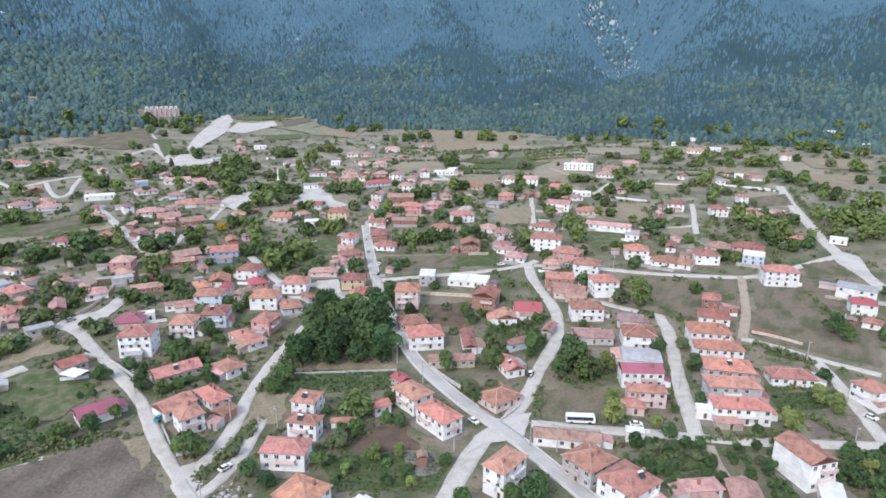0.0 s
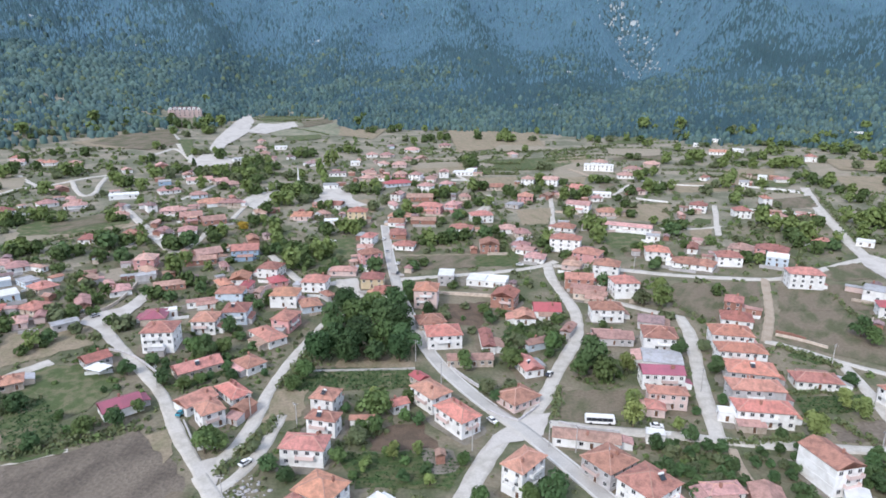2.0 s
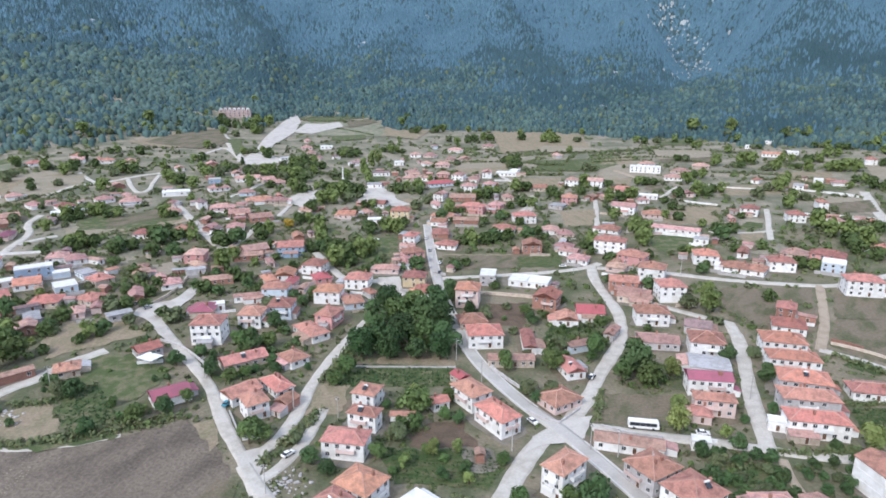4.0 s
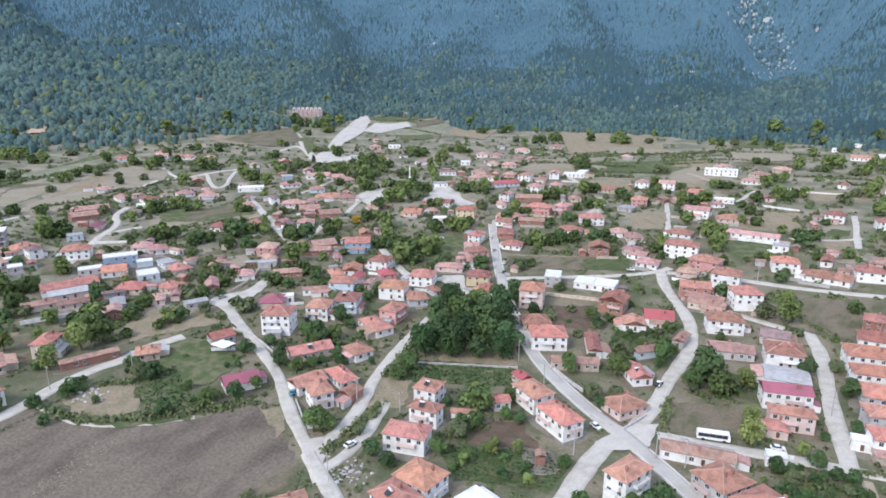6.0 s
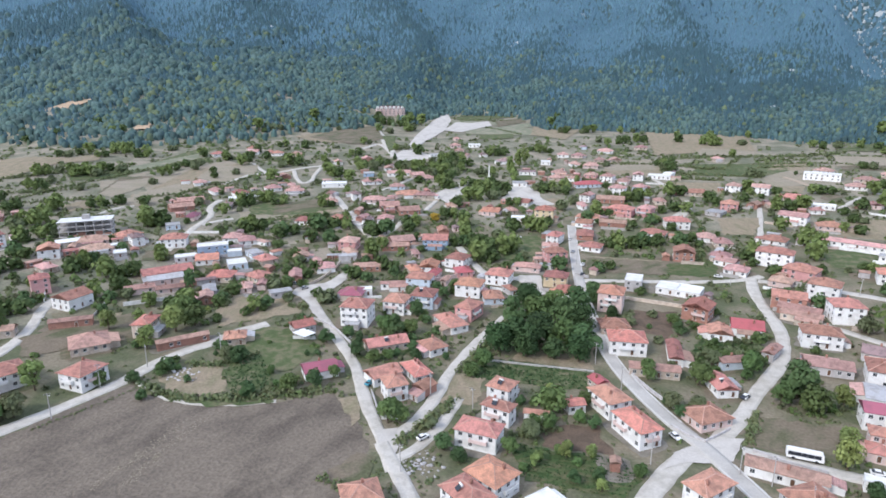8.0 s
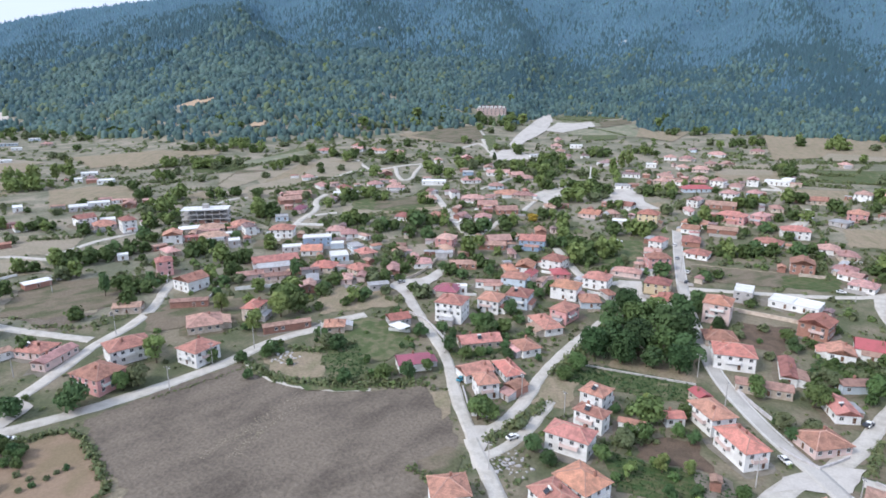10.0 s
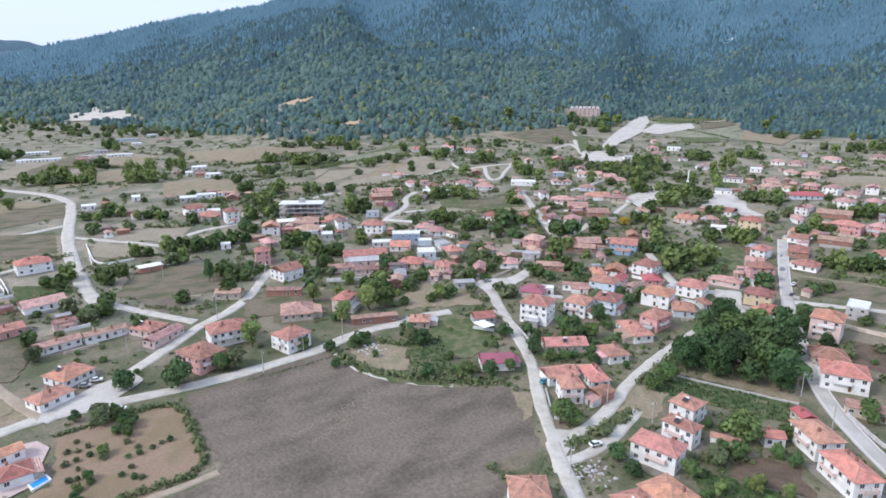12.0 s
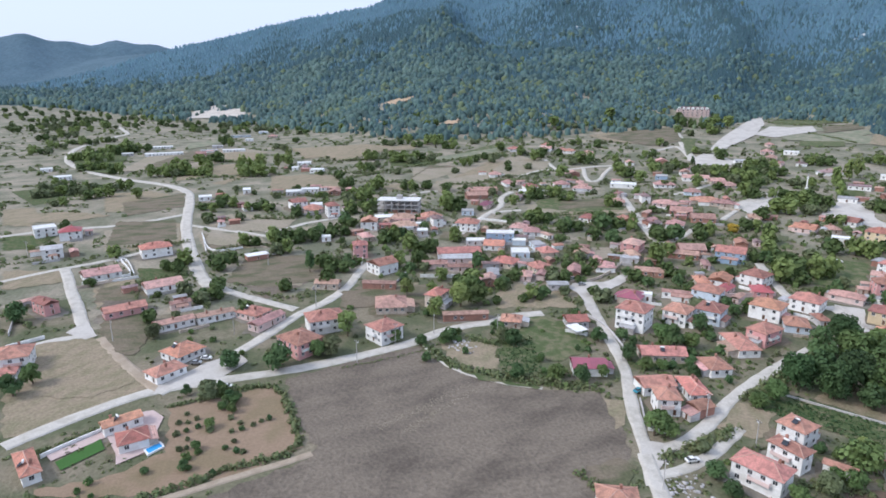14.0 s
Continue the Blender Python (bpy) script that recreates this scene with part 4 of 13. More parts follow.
field("paved", [(-78.4, 153.1), (-72.6, 157.1), (-69.0, 150.7), (-66.5, 141.3), (-69.5, 141.2)])
field("paved", [(-281.8, 51.3), (-287.9, 61.4), (-269.5, 59.9), (-269.5, 55.3)])
field("paved", [(229.2, 353.0), (237.5, 337.1), (225.5, 306.7), (218.5, 307.2), (219.7, 328.9)])
field("dry", [(11.5, 847.5), (58.3, 860.3), (106.0, 835.2), (63.2, 817.9), (18.6, 818.3)])
field("dry", [(-2.4, 562.1), (50.3, 570.5), (49.4, 529.1), (7.5, 518.0)])
field("meadow", [(-310.5, 927.1), (-249.7, 932.4), (-213.0, 892.5), (-292.7, 885.3)])
field("meadow", [(-227.8, 863.7), (-161.9, 850.0), (-178.1, 805.3), (-223.7, 827.8)])
field("dry", [(-446.8, 692.8), (-424.4, 801.2), (-388.2, 786.5), (-338.7, 678.1), (-390.0, 667.7)])
field("crop", [(-354.0, 738.7), (-324.6, 744.8), (-320.8, 720.0), (-335.7, 708.9)])
field("paved", [(-124.2, 505.6), (-100.7, 535.8), (-87.9, 481.7), (-73.8, 449.0), (-96.6, 463.5), (-115.3, 467.2)])
field("crop", [(-127.2, 549.6), (-115.0, 574.4), (-104.2, 535.6), (-118.6, 514.5)])
field("dry", [(-13.5, 844.1), (28.3, 865.4), (68.8, 841.7), (37.1, 719.1), (-6.6, 693.5)])
field("paved", [(-171.8, 460.3), (-167.0, 500.1), (-147.4, 476.2), (-153.8, 440.9)])
field("dry", [(-255.1, 375.0), (-250.4, 391.4), (-222.3, 398.7), (-215.8, 386.2), (-231.6, 371.7), (-243.1, 350.4)])
field("dry", [(-341.6, 501.9), (-335.4, 518.9), (-321.0, 495.2), (-335.6, 481.8)])
field("dry", [(-85.2, 476.5), (-70.5, 483.0), (-62.1, 453.3), (-66.2, 437.2)])
field("fallow", [(96.9, 646.5), (144.0, 660.6), (115.6, 603.2), (94.5, 609.7)])
field("fallow", [(167.1, 724.5), (228.0, 720.3), (213.9, 673.5), (155.9, 659.8)])
field("dry", [(90.7, 565.5), (115.3, 571.9), (107.0, 541.4), (93.2, 548.8)])
field("fallow", [(341.8, 627.4), (385.2, 606.1), (338.6, 544.7), (317.2, 560.0)])
field("dry", [(323.2, 535.0), (372.9, 552.5), (333.9, 491.0), (304.0, 485.4)])
field("fallow", [(248.7, 499.9), (271.1, 494.6), (254.1, 445.4), (232.4, 460.2)])
field("dry", [(248.4, 591.7), (297.5, 593.4), (275.5, 552.3), (232.2, 548.2)])
field("dry", [(150.7, 401.5), (166.8, 404.5), (159.2, 384.4), (145.1, 380.2)])
field("crop", [(164.0, 428.5), (174.0, 423.4), (169.1, 412.5), (154.8, 413.4)])
field("fallow", [(-431.6, 111.4), (-425.3, 136.9), (-408.2, 149.9), (-379.5, 137.9), (-384.7, 119.0), (-386.4, 97.5)])
field("dry", [(-554.4, 148.7), (-540.4, 179.2), (-489.6, 187.8), (-460.7, 173.7), (-471.5, 140.1), (-480.2, 126.4)])
field("dry", [(-385.1, 155.0), (-363.5, 170.4), (-332.4, 174.5), (-345.4, 141.6)])
field("fallow", [(-321.3, 133.3), (-315.4, 161.3), (-291.0, 170.1), (-262.5, 152.0), (-280.2, 132.7)])
field("dry", [(-327.7, 81.6), (-324.8, 93.6), (-311.8, 91.4), (-316.3, 80.3)])
field("ploughed", [(-315.0, 75.5), (-306.1, 89.3), (-292.8, 86.8), (-298.2, 70.4)])
field("crop", [(-344.0, 101.6), (-327.8, 122.0), (-311.9, 115.1), (-322.9, 95.3)])
field("crop", [(-501.9, 410.0), (-475.6, 457.0), (-447.5, 421.6), (-473.0, 385.6)])
field("dry", [(-392.0, 368.0), (-386.0, 420.1), (-390.7, 485.1), (-349.5, 433.4), (-365.8, 349.1)])
field("fallow", [(-453.1, 396.9), (-429.0, 418.8), (-408.6, 384.1), (-424.1, 370.7)])
field("crop", [(-466.7, 444.2), (-471.8, 555.0), (-447.3, 535.8), (-449.6, 431.5)])
field("dry", [(-409.9, 323.4), (-409.2, 344.4), (-386.9, 331.0), (-392.6, 312.0)])
field("fallow", [(-353.4, 210.1), (-341.1, 231.5), (-327.7, 221.9), (-344.7, 204.6)])
field("fallow", [(-193.4, 305.8), (-182.8, 317.8), (-174.6, 300.5), (-181.1, 289.3)])
field("crop", [(-832.8, 196.4), (-929.3, 269.6), (-941.9, 303.5), (-811.8, 252.8), (-661.7, 187.4), (-732.0, 173.2)])
field("dry", [(-548.8, 77.0), (-540.3, 95.1), (-499.7, 90.0), (-473.2, 79.4), (-489.9, 66.9)])
field("dry", [(-387.1, 48.5), (-367.2, 70.0), (-347.1, 67.6), (-354.4, 42.7)])
field("crop", [(-629.0, 97.0), (-627.0, 152.9), (-579.7, 157.8), (-547.3, 96.5)])
field("grass", [(-64.9, 204.4), (-59.3, 211.5), (-18.6, 215.4), (-16.7, 203.5), (-35.7, 198.6), (-51.8, 197.8)])
field("grass", [(-151.7, 176.2), (-141.4, 190.2), (-123.8, 164.3), (-133.8, 158.5), (-138.3, 158.9)])
field("grass", [(-165.0, 204.2), (-145.3, 210.0), (-122.4, 195.3), (-125.7, 177.3), (-144.1, 174.4)])
field("paved", [(10.2, 171.7), (17.4, 179.3), (22.4, 183.2), (30.2, 185.5), (26.1, 172.3), (21.4, 169.8), (12.3, 167.1), (7.3, 162.6)])
field("lot", [(-81.8, 130.8), (-78.4, 141.0), (-73.1, 140.8), (-70.2, 136.3), (-71.4, 128.3), (-77.5, 122.9)])
field("dry", [(-98.4, 167.4), (-93.6, 169.9), (-85.2, 158.8), (-86.5, 153.7), (-92.8, 160.4)])

field("lot", [(-419.6, 363.7), (-450.4, 417.1), (-431.9, 434.0), (-413.7, 416.6), (-408.3, 373.1)])
field("grass", [(-471.8, 447.7), (-490.9, 559.9), (-475.8, 578.2), (-452.9, 514.8), (-447.5, 445.8)])
field("dry", [(-385.6, 369.5), (-418.7, 466.7), (-394.8, 522.6), (-371.9, 495.4), (-382.1, 437.7), (-380.7, 375.7)])
field("dry", [(-571.0, 427.8), (-555.0, 494.6), (-527.9, 466.0), (-559.1, 418.3)])
field("lot", [(-428.3, 696.3), (-424.3, 770.8), (-399.3, 836.0), (-331.5, 716.4), (-345.4, 666.1)])
field("fallow", [(-70.1, 647.5), (-8.5, 668.4), (-2.1, 619.1), (-43.4, 602.0)])
field("dry", [(21.9, 822.6), (98.4, 869.7), (96.6, 736.4), (32.9, 749.5)])
field("grass", [(68.4, 644.3), (112.6, 691.9), (114.3, 637.4), (75.3, 591.6)])
field("dry", [(103.6, 664.9), (139.9, 685.6), (126.5, 638.7), (94.7, 634.8)])
field("lot", [(162.8, 687.8), (221.5, 678.4), (212.6, 648.6), (157.5, 642.0)])
field("grass", [(172.6, 758.8), (230.2, 815.4), (259.5, 806.2), (203.0, 750.6)])
field("dry", [(127.4, 467.7), (160.1, 473.8), (147.1, 430.8), (119.8, 429.4)])
field("dry", [(45.8, 452.7), (68.3, 460.1), (65.4, 435.7), (42.1, 428.3)])
field("crop", [(22.1, 361.4), (37.2, 361.8), (29.8, 337.6), (11.0, 334.7)])
field("lot", [(-35.6, 346.8), (8.1, 351.0), (8.1, 329.5), (-32.8, 322.8)])
field("meadow", [(-338.4, 1007.4), (-260.0, 1047.8), (-247.0, 1035.2), (-320.0, 975.6)])
field("grass", [(-317.7, 968.5), (-244.4, 1032.8), (-225.1, 1003.4), (-293.2, 915.5)])
field("lot", [(-242.1, 933.0), (-217.8, 991.4), (-195.6, 943.1), (-223.5, 873.9)])
field("meadow", [(-245.1, 826.0), (-222.0, 868.2), (-191.1, 929.9), (-176.8, 892.8), (-197.8, 829.5)])
field("grass", [(-227.4, 792.7), (-187.0, 816.6), (-178.1, 777.9), (-217.2, 756.8)])
field("dry", [(-175.2, 893.3), (-107.1, 869.1), (-113.7, 782.8), (-163.2, 813.2)])
field("dry", [(-20.5, 868.8), (22.7, 898.4), (79.6, 894.4), (82.0, 877.4), (-10.3, 742.6)])
field("grass", [(-335.2, 724.6), (-329.5, 747.3), (-294.2, 669.1), (-286.2, 631.4)])
field("lot", [(126.3, 556.1), (134.3, 537.2), (126.2, 517.6), (116.3, 525.3)])
field("grass", [(-91.9, 370.2), (-68.1, 379.9), (-60.4, 329.4), (-81.4, 328.0)])
field("grass", [(-296.7, 390.9), (-230.8, 411.3), (-222.8, 396.5), (-243.8, 369.3), (-273.0, 358.0)])
field("lot", [(-280.7, 268.7), (-258.0, 283.4), (-251.1, 275.2), (-259.5, 258.6), (-269.3, 254.8)])
field("grass", [(90.1, 391.1), (120.6, 397.0), (112.1, 365.1), (89.7, 360.7)])
field("lot", [(160.2, 299.9), (199.9, 301.5), (186.2, 269.7), (147.3, 270.1)])
field("lot", [(108.8, 305.8), (152.8, 305.9), (136.2, 263.0), (100.7, 264.2)])
field("lot", [(238.2, 476.9), (274.5, 487.5), (262.3, 452.3), (231.4, 448.9)])
field("dry", [(365.8, 639.3), (429.3, 613.4), (394.5, 560.8), (349.2, 579.8)])
field("dry", [(331.1, 556.8), (383.9, 544.7), (365.4, 516.7), (315.8, 512.5)])
field("grass", [(255.0, 545.3), (286.5, 538.4), (273.6, 517.3), (247.7, 523.3)])
field("lot", [(199.4, 326.7), (221.6, 332.7), (215.9, 308.6), (190.9, 306.1)])
field("lot", [(-505.4, 145.7), (-507.2, 196.8), (-460.2, 175.0), (-460.2, 134.6)])
field("lot", [(-692.0, 227.1), (-794.5, 323.6), (-728.3, 336.2), (-683.9, 282.8), (-646.3, 216.3)])
field("dry", [(-706.0, 414.9), (-554.7, 464.4), (-539.3, 411.1), (-528.5, 366.5), (-644.4, 385.1)])
field("dry", [(-511.7, 291.5), (-477.6, 323.7), (-432.8, 292.2), (-451.6, 261.0)])
field("lot", [(-382.0, 156.3), (-361.2, 168.2), (-339.4, 158.9), (-346.9, 141.4)])
field("grass", [(-396.3, 168.4), (-374.0, 209.3), (-364.5, 199.5), (-369.5, 182.1), (-390.0, 169.3)])
field("lot", [(-323.1, 153.9), (-297.6, 185.4), (-261.0, 164.4), (-273.4, 136.7), (-294.7, 126.9)])
field("lot", [(-447.4, 123.5), (-427.3, 155.6), (-383.2, 138.3), (-395.4, 100.8)])
field("lot", [(-242.1, 161.3), (-218.6, 199.5), (-202.3, 180.4), (-225.4, 149.4)])
field("dry", [(-516.5, 91.0), (-502.5, 108.2), (-468.0, 126.5), (-470.0, 100.0), (-482.5, 83.9)])
field("lot", [(-326.9, 77.5), (-320.9, 94.6), (-299.2, 85.8), (-309.9, 70.2)])
field("lot", [(-286.3, 67.7), (-279.8, 87.2), (-258.0, 76.8), (-241.7, 65.7), (-247.6, 59.8), (-273.0, 61.6)])
field("dry", [(-277.5, 39.4), (-269.0, 58.4), (-220.0, 58.2), (-220.2, 42.6), (-233.2, 29.8)])
field("paved", [(-295.3, 652.0), (-273.7, 627.8), (-270.7, 660.2), (-238.0, 631.8), (-230.0, 610.2), (-256.0, 589.2), (-272.1, 607.2)])
field("paved", [(-284.1, 884.2), (-254.9, 936.7), (-234.6, 884.2), (-254.2, 829.3)])
field("paved", [(-165.2, 507.7), (-157.5, 520.0), (-142.8, 474.1), (-149.1, 468.0)])
road("concrete", 4.0, [(-352.9, 431.6), (-354.1, 454.4), (-355.6, 474.4), (-341.1, 486.4), (-334.1, 503.5), (-328.0, 523.5), (-317.2, 537.0)])
road("concrete", 3.2, [(-286.1, 323.1), (-283.5, 335.5), (-276.6, 344.2)])
road("dirt", 2.4, [(-231.6, 364.1), (-225.2, 377.6), (-215.9, 393.8)])
road("concrete", 3.6, [(-334.5, 512.0), (-309.5, 477.7), (-293.3, 458.8), (-288.8, 467.9), (-301.8, 496.8), (-313.9, 529.1)])
road("concrete", 4.5, [(-330.6, 622.9), (-324.4, 653.1), (-324.3, 692.1), (-274.4, 616.8)])
road("concrete", 9, [(-269.2, 608.0), (-316.2, 690.9), (-375.2, 790.2), (-421.8, 862.9)])
road("concrete", 8, [(-263.5, 613.2), (-264.7, 653.9), (-283.1, 725.1), (-307.3, 823.4), (-334.7, 939.5), (-349.3, 1021.8)])
field("paved", [(-365.0, 1018.1), (-360.7, 1027.0), (-343.3, 1003.9), (-310.9, 923.8), (-283.1, 811.0), (-277.7, 751.7), (-274.4, 702.2), (-263.9, 649.8), (-247.1, 622.9), (-235.0, 627.8), (-229.7, 605.1), (-253.7, 588.0), (-269.6, 602.4), (-273.9, 619.3), (-280.3, 668.4), (-302.1, 750.5), (-312.0, 795.0), (-336.8, 918.4), (-348.2, 986.1)])
field("paved", [(-287.6, 815.3), (-290.8, 854.7), (-298.0, 907.0), (-252.5, 903.6), (-247.5, 850.7), (-257.0, 805.8)])
field("fallow", [(-402.6, 167.3), (-417.5, 189.6), (-377.8, 220.8), (-361.5, 205.2), (-356.6, 189.4), (-378.4, 171.4)])
field("fallow", [(-363.0, 146.4), (-383.0, 158.1), (-356.8, 172.8), (-338.6, 176.2), (-329.9, 169.9)])
field("dry", [(-476.4, 262.1), (-485.8, 289.6), (-461.3, 314.9), (-424.5, 291.4), (-432.5, 279.1), (-455.6, 254.3)])
field("dry", [(-648.7, 243.6), (-645.3, 280.2), (-635.1, 306.4), (-561.4, 270.7), (-573.0, 246.8), (-573.6, 213.2)])
field("dry", [(-532.7, 228.2), (-543.6, 255.2), (-557.0, 266.6), (-541.2, 262.2), (-517.7, 233.7)])
field("fallow", [(-415.4, 361.3), (-438.4, 401.5), (-425.8, 428.0), (-409.7, 416.5), (-401.6, 379.8), (-400.4, 359.0)])
field("fallow", [(-379.9, 349.0), (-392.9, 377.9), (-387.6, 423.0), (-386.5, 454.1), (-363.6, 430.6), (-351.2, 361.7), (-359.4, 344.4)])
field("meadow", [(-477.5, 450.4), (-470.8, 555.7), (-447.0, 531.8), (-450.1, 427.4)])
field("fallow", [(-388.0, 437.7), (-409.8, 491.3), (-376.5, 516.7), (-353.9, 479.5), (-354.2, 431.1)])
field("lot", [(-258.3, 364.7), (-234.1, 397.8), (-239.0, 424.2), (-260.5, 407.3), (-270.3, 385.9)])
field("meadow", [(-877.7, 351.7), (-891.6, 394.1), (-911.0, 435.7), (-866.5, 410.0), (-829.1, 365.2), (-809.7, 323.0)])
field("dry", [(-693.9, 300.0), (-733.1, 347.2), (-705.1, 366.5), (-645.7, 331.4), (-647.9, 307.5)])
field("paved", [(-166.4, 243.9), (-167.7, 251.2), (-164.2, 256.9), (-157.7, 261.9), (-156.6, 270.3), (-157.0, 281.7), (-149.8, 270.7), (-149.8, 260.2), (-150.3, 249.1), (-149.0, 240.1), (-143.2, 231.9), (-135.5, 224.5), (-137.7, 221.7), (-144.9, 227.3), (-153.6, 236.9), (-160.1, 241.4)])
road("concrete", 2.6, [(-368.9, 318.1), (-371.5, 337.2), (-364.5, 345.4)])
road("concrete", 4, [(-176.4, 456.3), (-165.5, 466.3), (-159.2, 476.7), (-155.1, 495.2)])
road("concrete", 3.2, [(-160.0, 412.9), (-162.5, 441.7), (-163.6, 465.0)])
road("concrete", 3.2, [(-9.0, 583.7), (3.6, 554.7), (11.8, 528.2)])
road("concrete", 3.2, [(9.3, 432.2), (17.7, 449.8), (25.2, 481.4), (21.6, 496.7)])
road("concrete", 3, [(122.3, 496.0), (134.8, 517.1), (145.4, 535.0)])
road("dirt", 3.4, [(104.8, 606.0), (116.9, 576.8), (123.0, 555.6)])
road("concrete", 2.8, [(158.9, 550.4), (171.3, 546.3), (179.9, 539.8)])
road("dirt", 6, [(2.2, 744.6), (-3.2, 818.8), (15.5, 890.3)])
field("grass", [(-166.4, 148.5), (-138.4, 149.7), (-118.2, 158.7), (-117.9, 156.6), (-136.5, 147.4), (-161.9, 146.2)])


# ---- houses ----
def cells(xs, zs, depth, mats, back=0.02):
    """One piece of joinery facing -y: a grid of cells, each at its own depth (None: open) and material."""
    s = Solid()
    nx, nz = len(xs) - 1, len(zs) - 1

    def at(i, k):
        return depth[k][i] if 0 <= i < nx and 0 <= k < nz else None
    key = {}

    def v(x, y, z):
        q = (round(x, 4), round(y, 4), round(z, 4))
        if q not in key:
            key[q] = len(s.v)
            s.v.append(q)
        return key[q]
    for k in range(nz):
        for i in range(nx):
            y = at(i, k)
            if y is None:
                continue
            x0, x1, z0, z1 = xs[i], xs[i + 1], zs[k], zs[k + 1]
            s.f.append([v(x0, y, z0), v(x1, y, z0), v(x1, y, z1), v(x0, y, z1)])
            s.m.append(mats[k][i])
            for di, dk, p, q in ((-1, 0, (x0, z1), (x0, z0)), (1, 0, (x1, z0), (x1, z1)), (0, -1, (x0, z0), (x1, z0)), (0, 1, (x1, z1), (x0, z1))):
                o = at(i + di, k + dk)
                o = back if o is None else o
                if y < o - 1e-6:
                    s.f.append([v(p[0], y, p[1]), v(p[0], o, p[1]), v(q[0], o, q[1]), v(q[0], y, q[1])])
                    s.m.append(mats[k][i])
    return s


def window_mesh(w, h, glass):
    b, c = 0.08, 0.04
    g = -0.012 if glass else None
    xs, zs = (-w / 2, -w / 2 + b, -c, c, w / 2 - b, w / 2), (-h / 2 - 0.07, -h / 2, -h / 2 + b, h / 2 - b, h / 2)
    f = -0.06
    depth = [[-0.14] * 5, [f] * 5, [f, g, f, g, f], [f] * 5]
    mats = [[0] * 5, [0] * 5, [0, 1, 0, 1, 0], [0] * 5]
    return cells(xs, zs, depth, mats).mesh("window", FRAME, GLASS)


def loft(rings, top=None):
    """Rings of (half width, half depth, height) from below upwards, as one closed solid; top: ridge (along x?, height, half length)."""
    s = Solid()
    for a, b, z in rings:
        s.v += [(-a, -b, z), (a, -b, z), (a, b, z), (-a, b, z)]
    s.f.append([3, 2, 1, 0])
    s.m.append(0)
    for r in range(len(rings) - 1):
        for i in range(4):
            j = (i + 1) % 4
            s.f.append([4 * r + i, 4 * r + j, 4 * r + 4 + j, 4 * r + 4 + i])
            s.m.append(0)
    n = 4 * (len(rings) - 1)
    if top is None:
        s.f.append([n, n + 1, n + 2, n + 3])
        s.m.append(0)
    else:
        along, z, run = top
        k = len(s.v)
        s.v += [(-run, 0, z), (run, 0, z)] if along else [(0, -run, z), (0, run, z)]
        s.f += [[n, n + 1, k + 1, k], [n + 1, n + 2, k + 1], [n + 2, n + 3, k, k + 1], [n + 3, n, k]] if along else [[n, n + 1, k], [n + 1, n + 2, k + 1, k], [n + 2, n + 3, k + 1], [n + 3, n, k, k + 1]]
        s.m += [0] * 4
    return s


def trough(w, out, z0, z1, t):
    """A balcony with its parapet as one piece, facing -y."""
    s = Solid()
    o = [(-w / 2, -0.02), (-w / 2, -out), (w / 2, -out), (w / 2, -0.02)]
    i = [(-w / 2 + t, -0.02), (-w / 2 + t, -out + t), (w / 2 - t, -out + t), (w / 2 - t, -0.02)]
    s.v = [(*p, z0 - 0.16) for p in o] + [(*p, z1) for p in o] + [(*p, z1) for p in i] + [(*p, z0) for p in i]
    for k in range(3):
        s.f += [[k, k + 1, 5 + k, 4 + k], [4 + k, 5 + k, 9 + k, 8 + k], [8 + k, 9 + k, 13 + k, 12 + k]]
        s.m += [0, 0, 0]
    s.f += [[3, 2, 1, 0], [12, 13, 14, 15]]
    s.m += [0, 0]
    return s


WIN, WIN_NEAR = window_mesh(1.3, 1.35, True), window_mesh(1.3, 1.35, False)
PANE = Solid().box(-0.58, 0.58, -0.02, 0.015, -0.605, 0.605).mesh("pane", GLASS)
DOOR_MESH = cells((-0.6, -0.5, 0.5, 0.6), (0, 2.1, 2.2), [[-0.1, -0.04, -0.1], [-0.1] * 3], [[1, 0, 1], [1] * 3]).mesh("door", DOOR, FRAME)
CHIMNEY = loft([(0.32, 0.32, -0.9), (0.32, 0.32, 1.0), (0.42, 0.42, 1.02), (0.42, 0.42, 1.14), (0.2, 0.2, 1.16), (0.2, 0.2, 1.35)]).mesh("chimney", WALL["brick"])
TANK_MESH = Solid().rod((-0.8, 0, 0.75), (0.8, 0, 0.75), 0.3, 0.3, 10).mesh("water_tank", TANK)
PANEL = mesh_of("solar_panel", [(-0.8, -1.5, -0.35), (0.8, -1.5, -0.35), (0.8, -0.2, 0.5), (-0.8, -0.2, 0.5), (-0.8, -1.46, -0.43), (0.8, -1.46, -0.43), (0.8, -0.16, 0.42), (-0.8, -0.16, 0.42)],
                [(0, 1, 2, 3), (7, 6, 5, 4), (0, 4, 5, 1), (1, 5, 6, 2), (2, 6, 7, 3), (3, 7, 4, 0)], [GLASS])


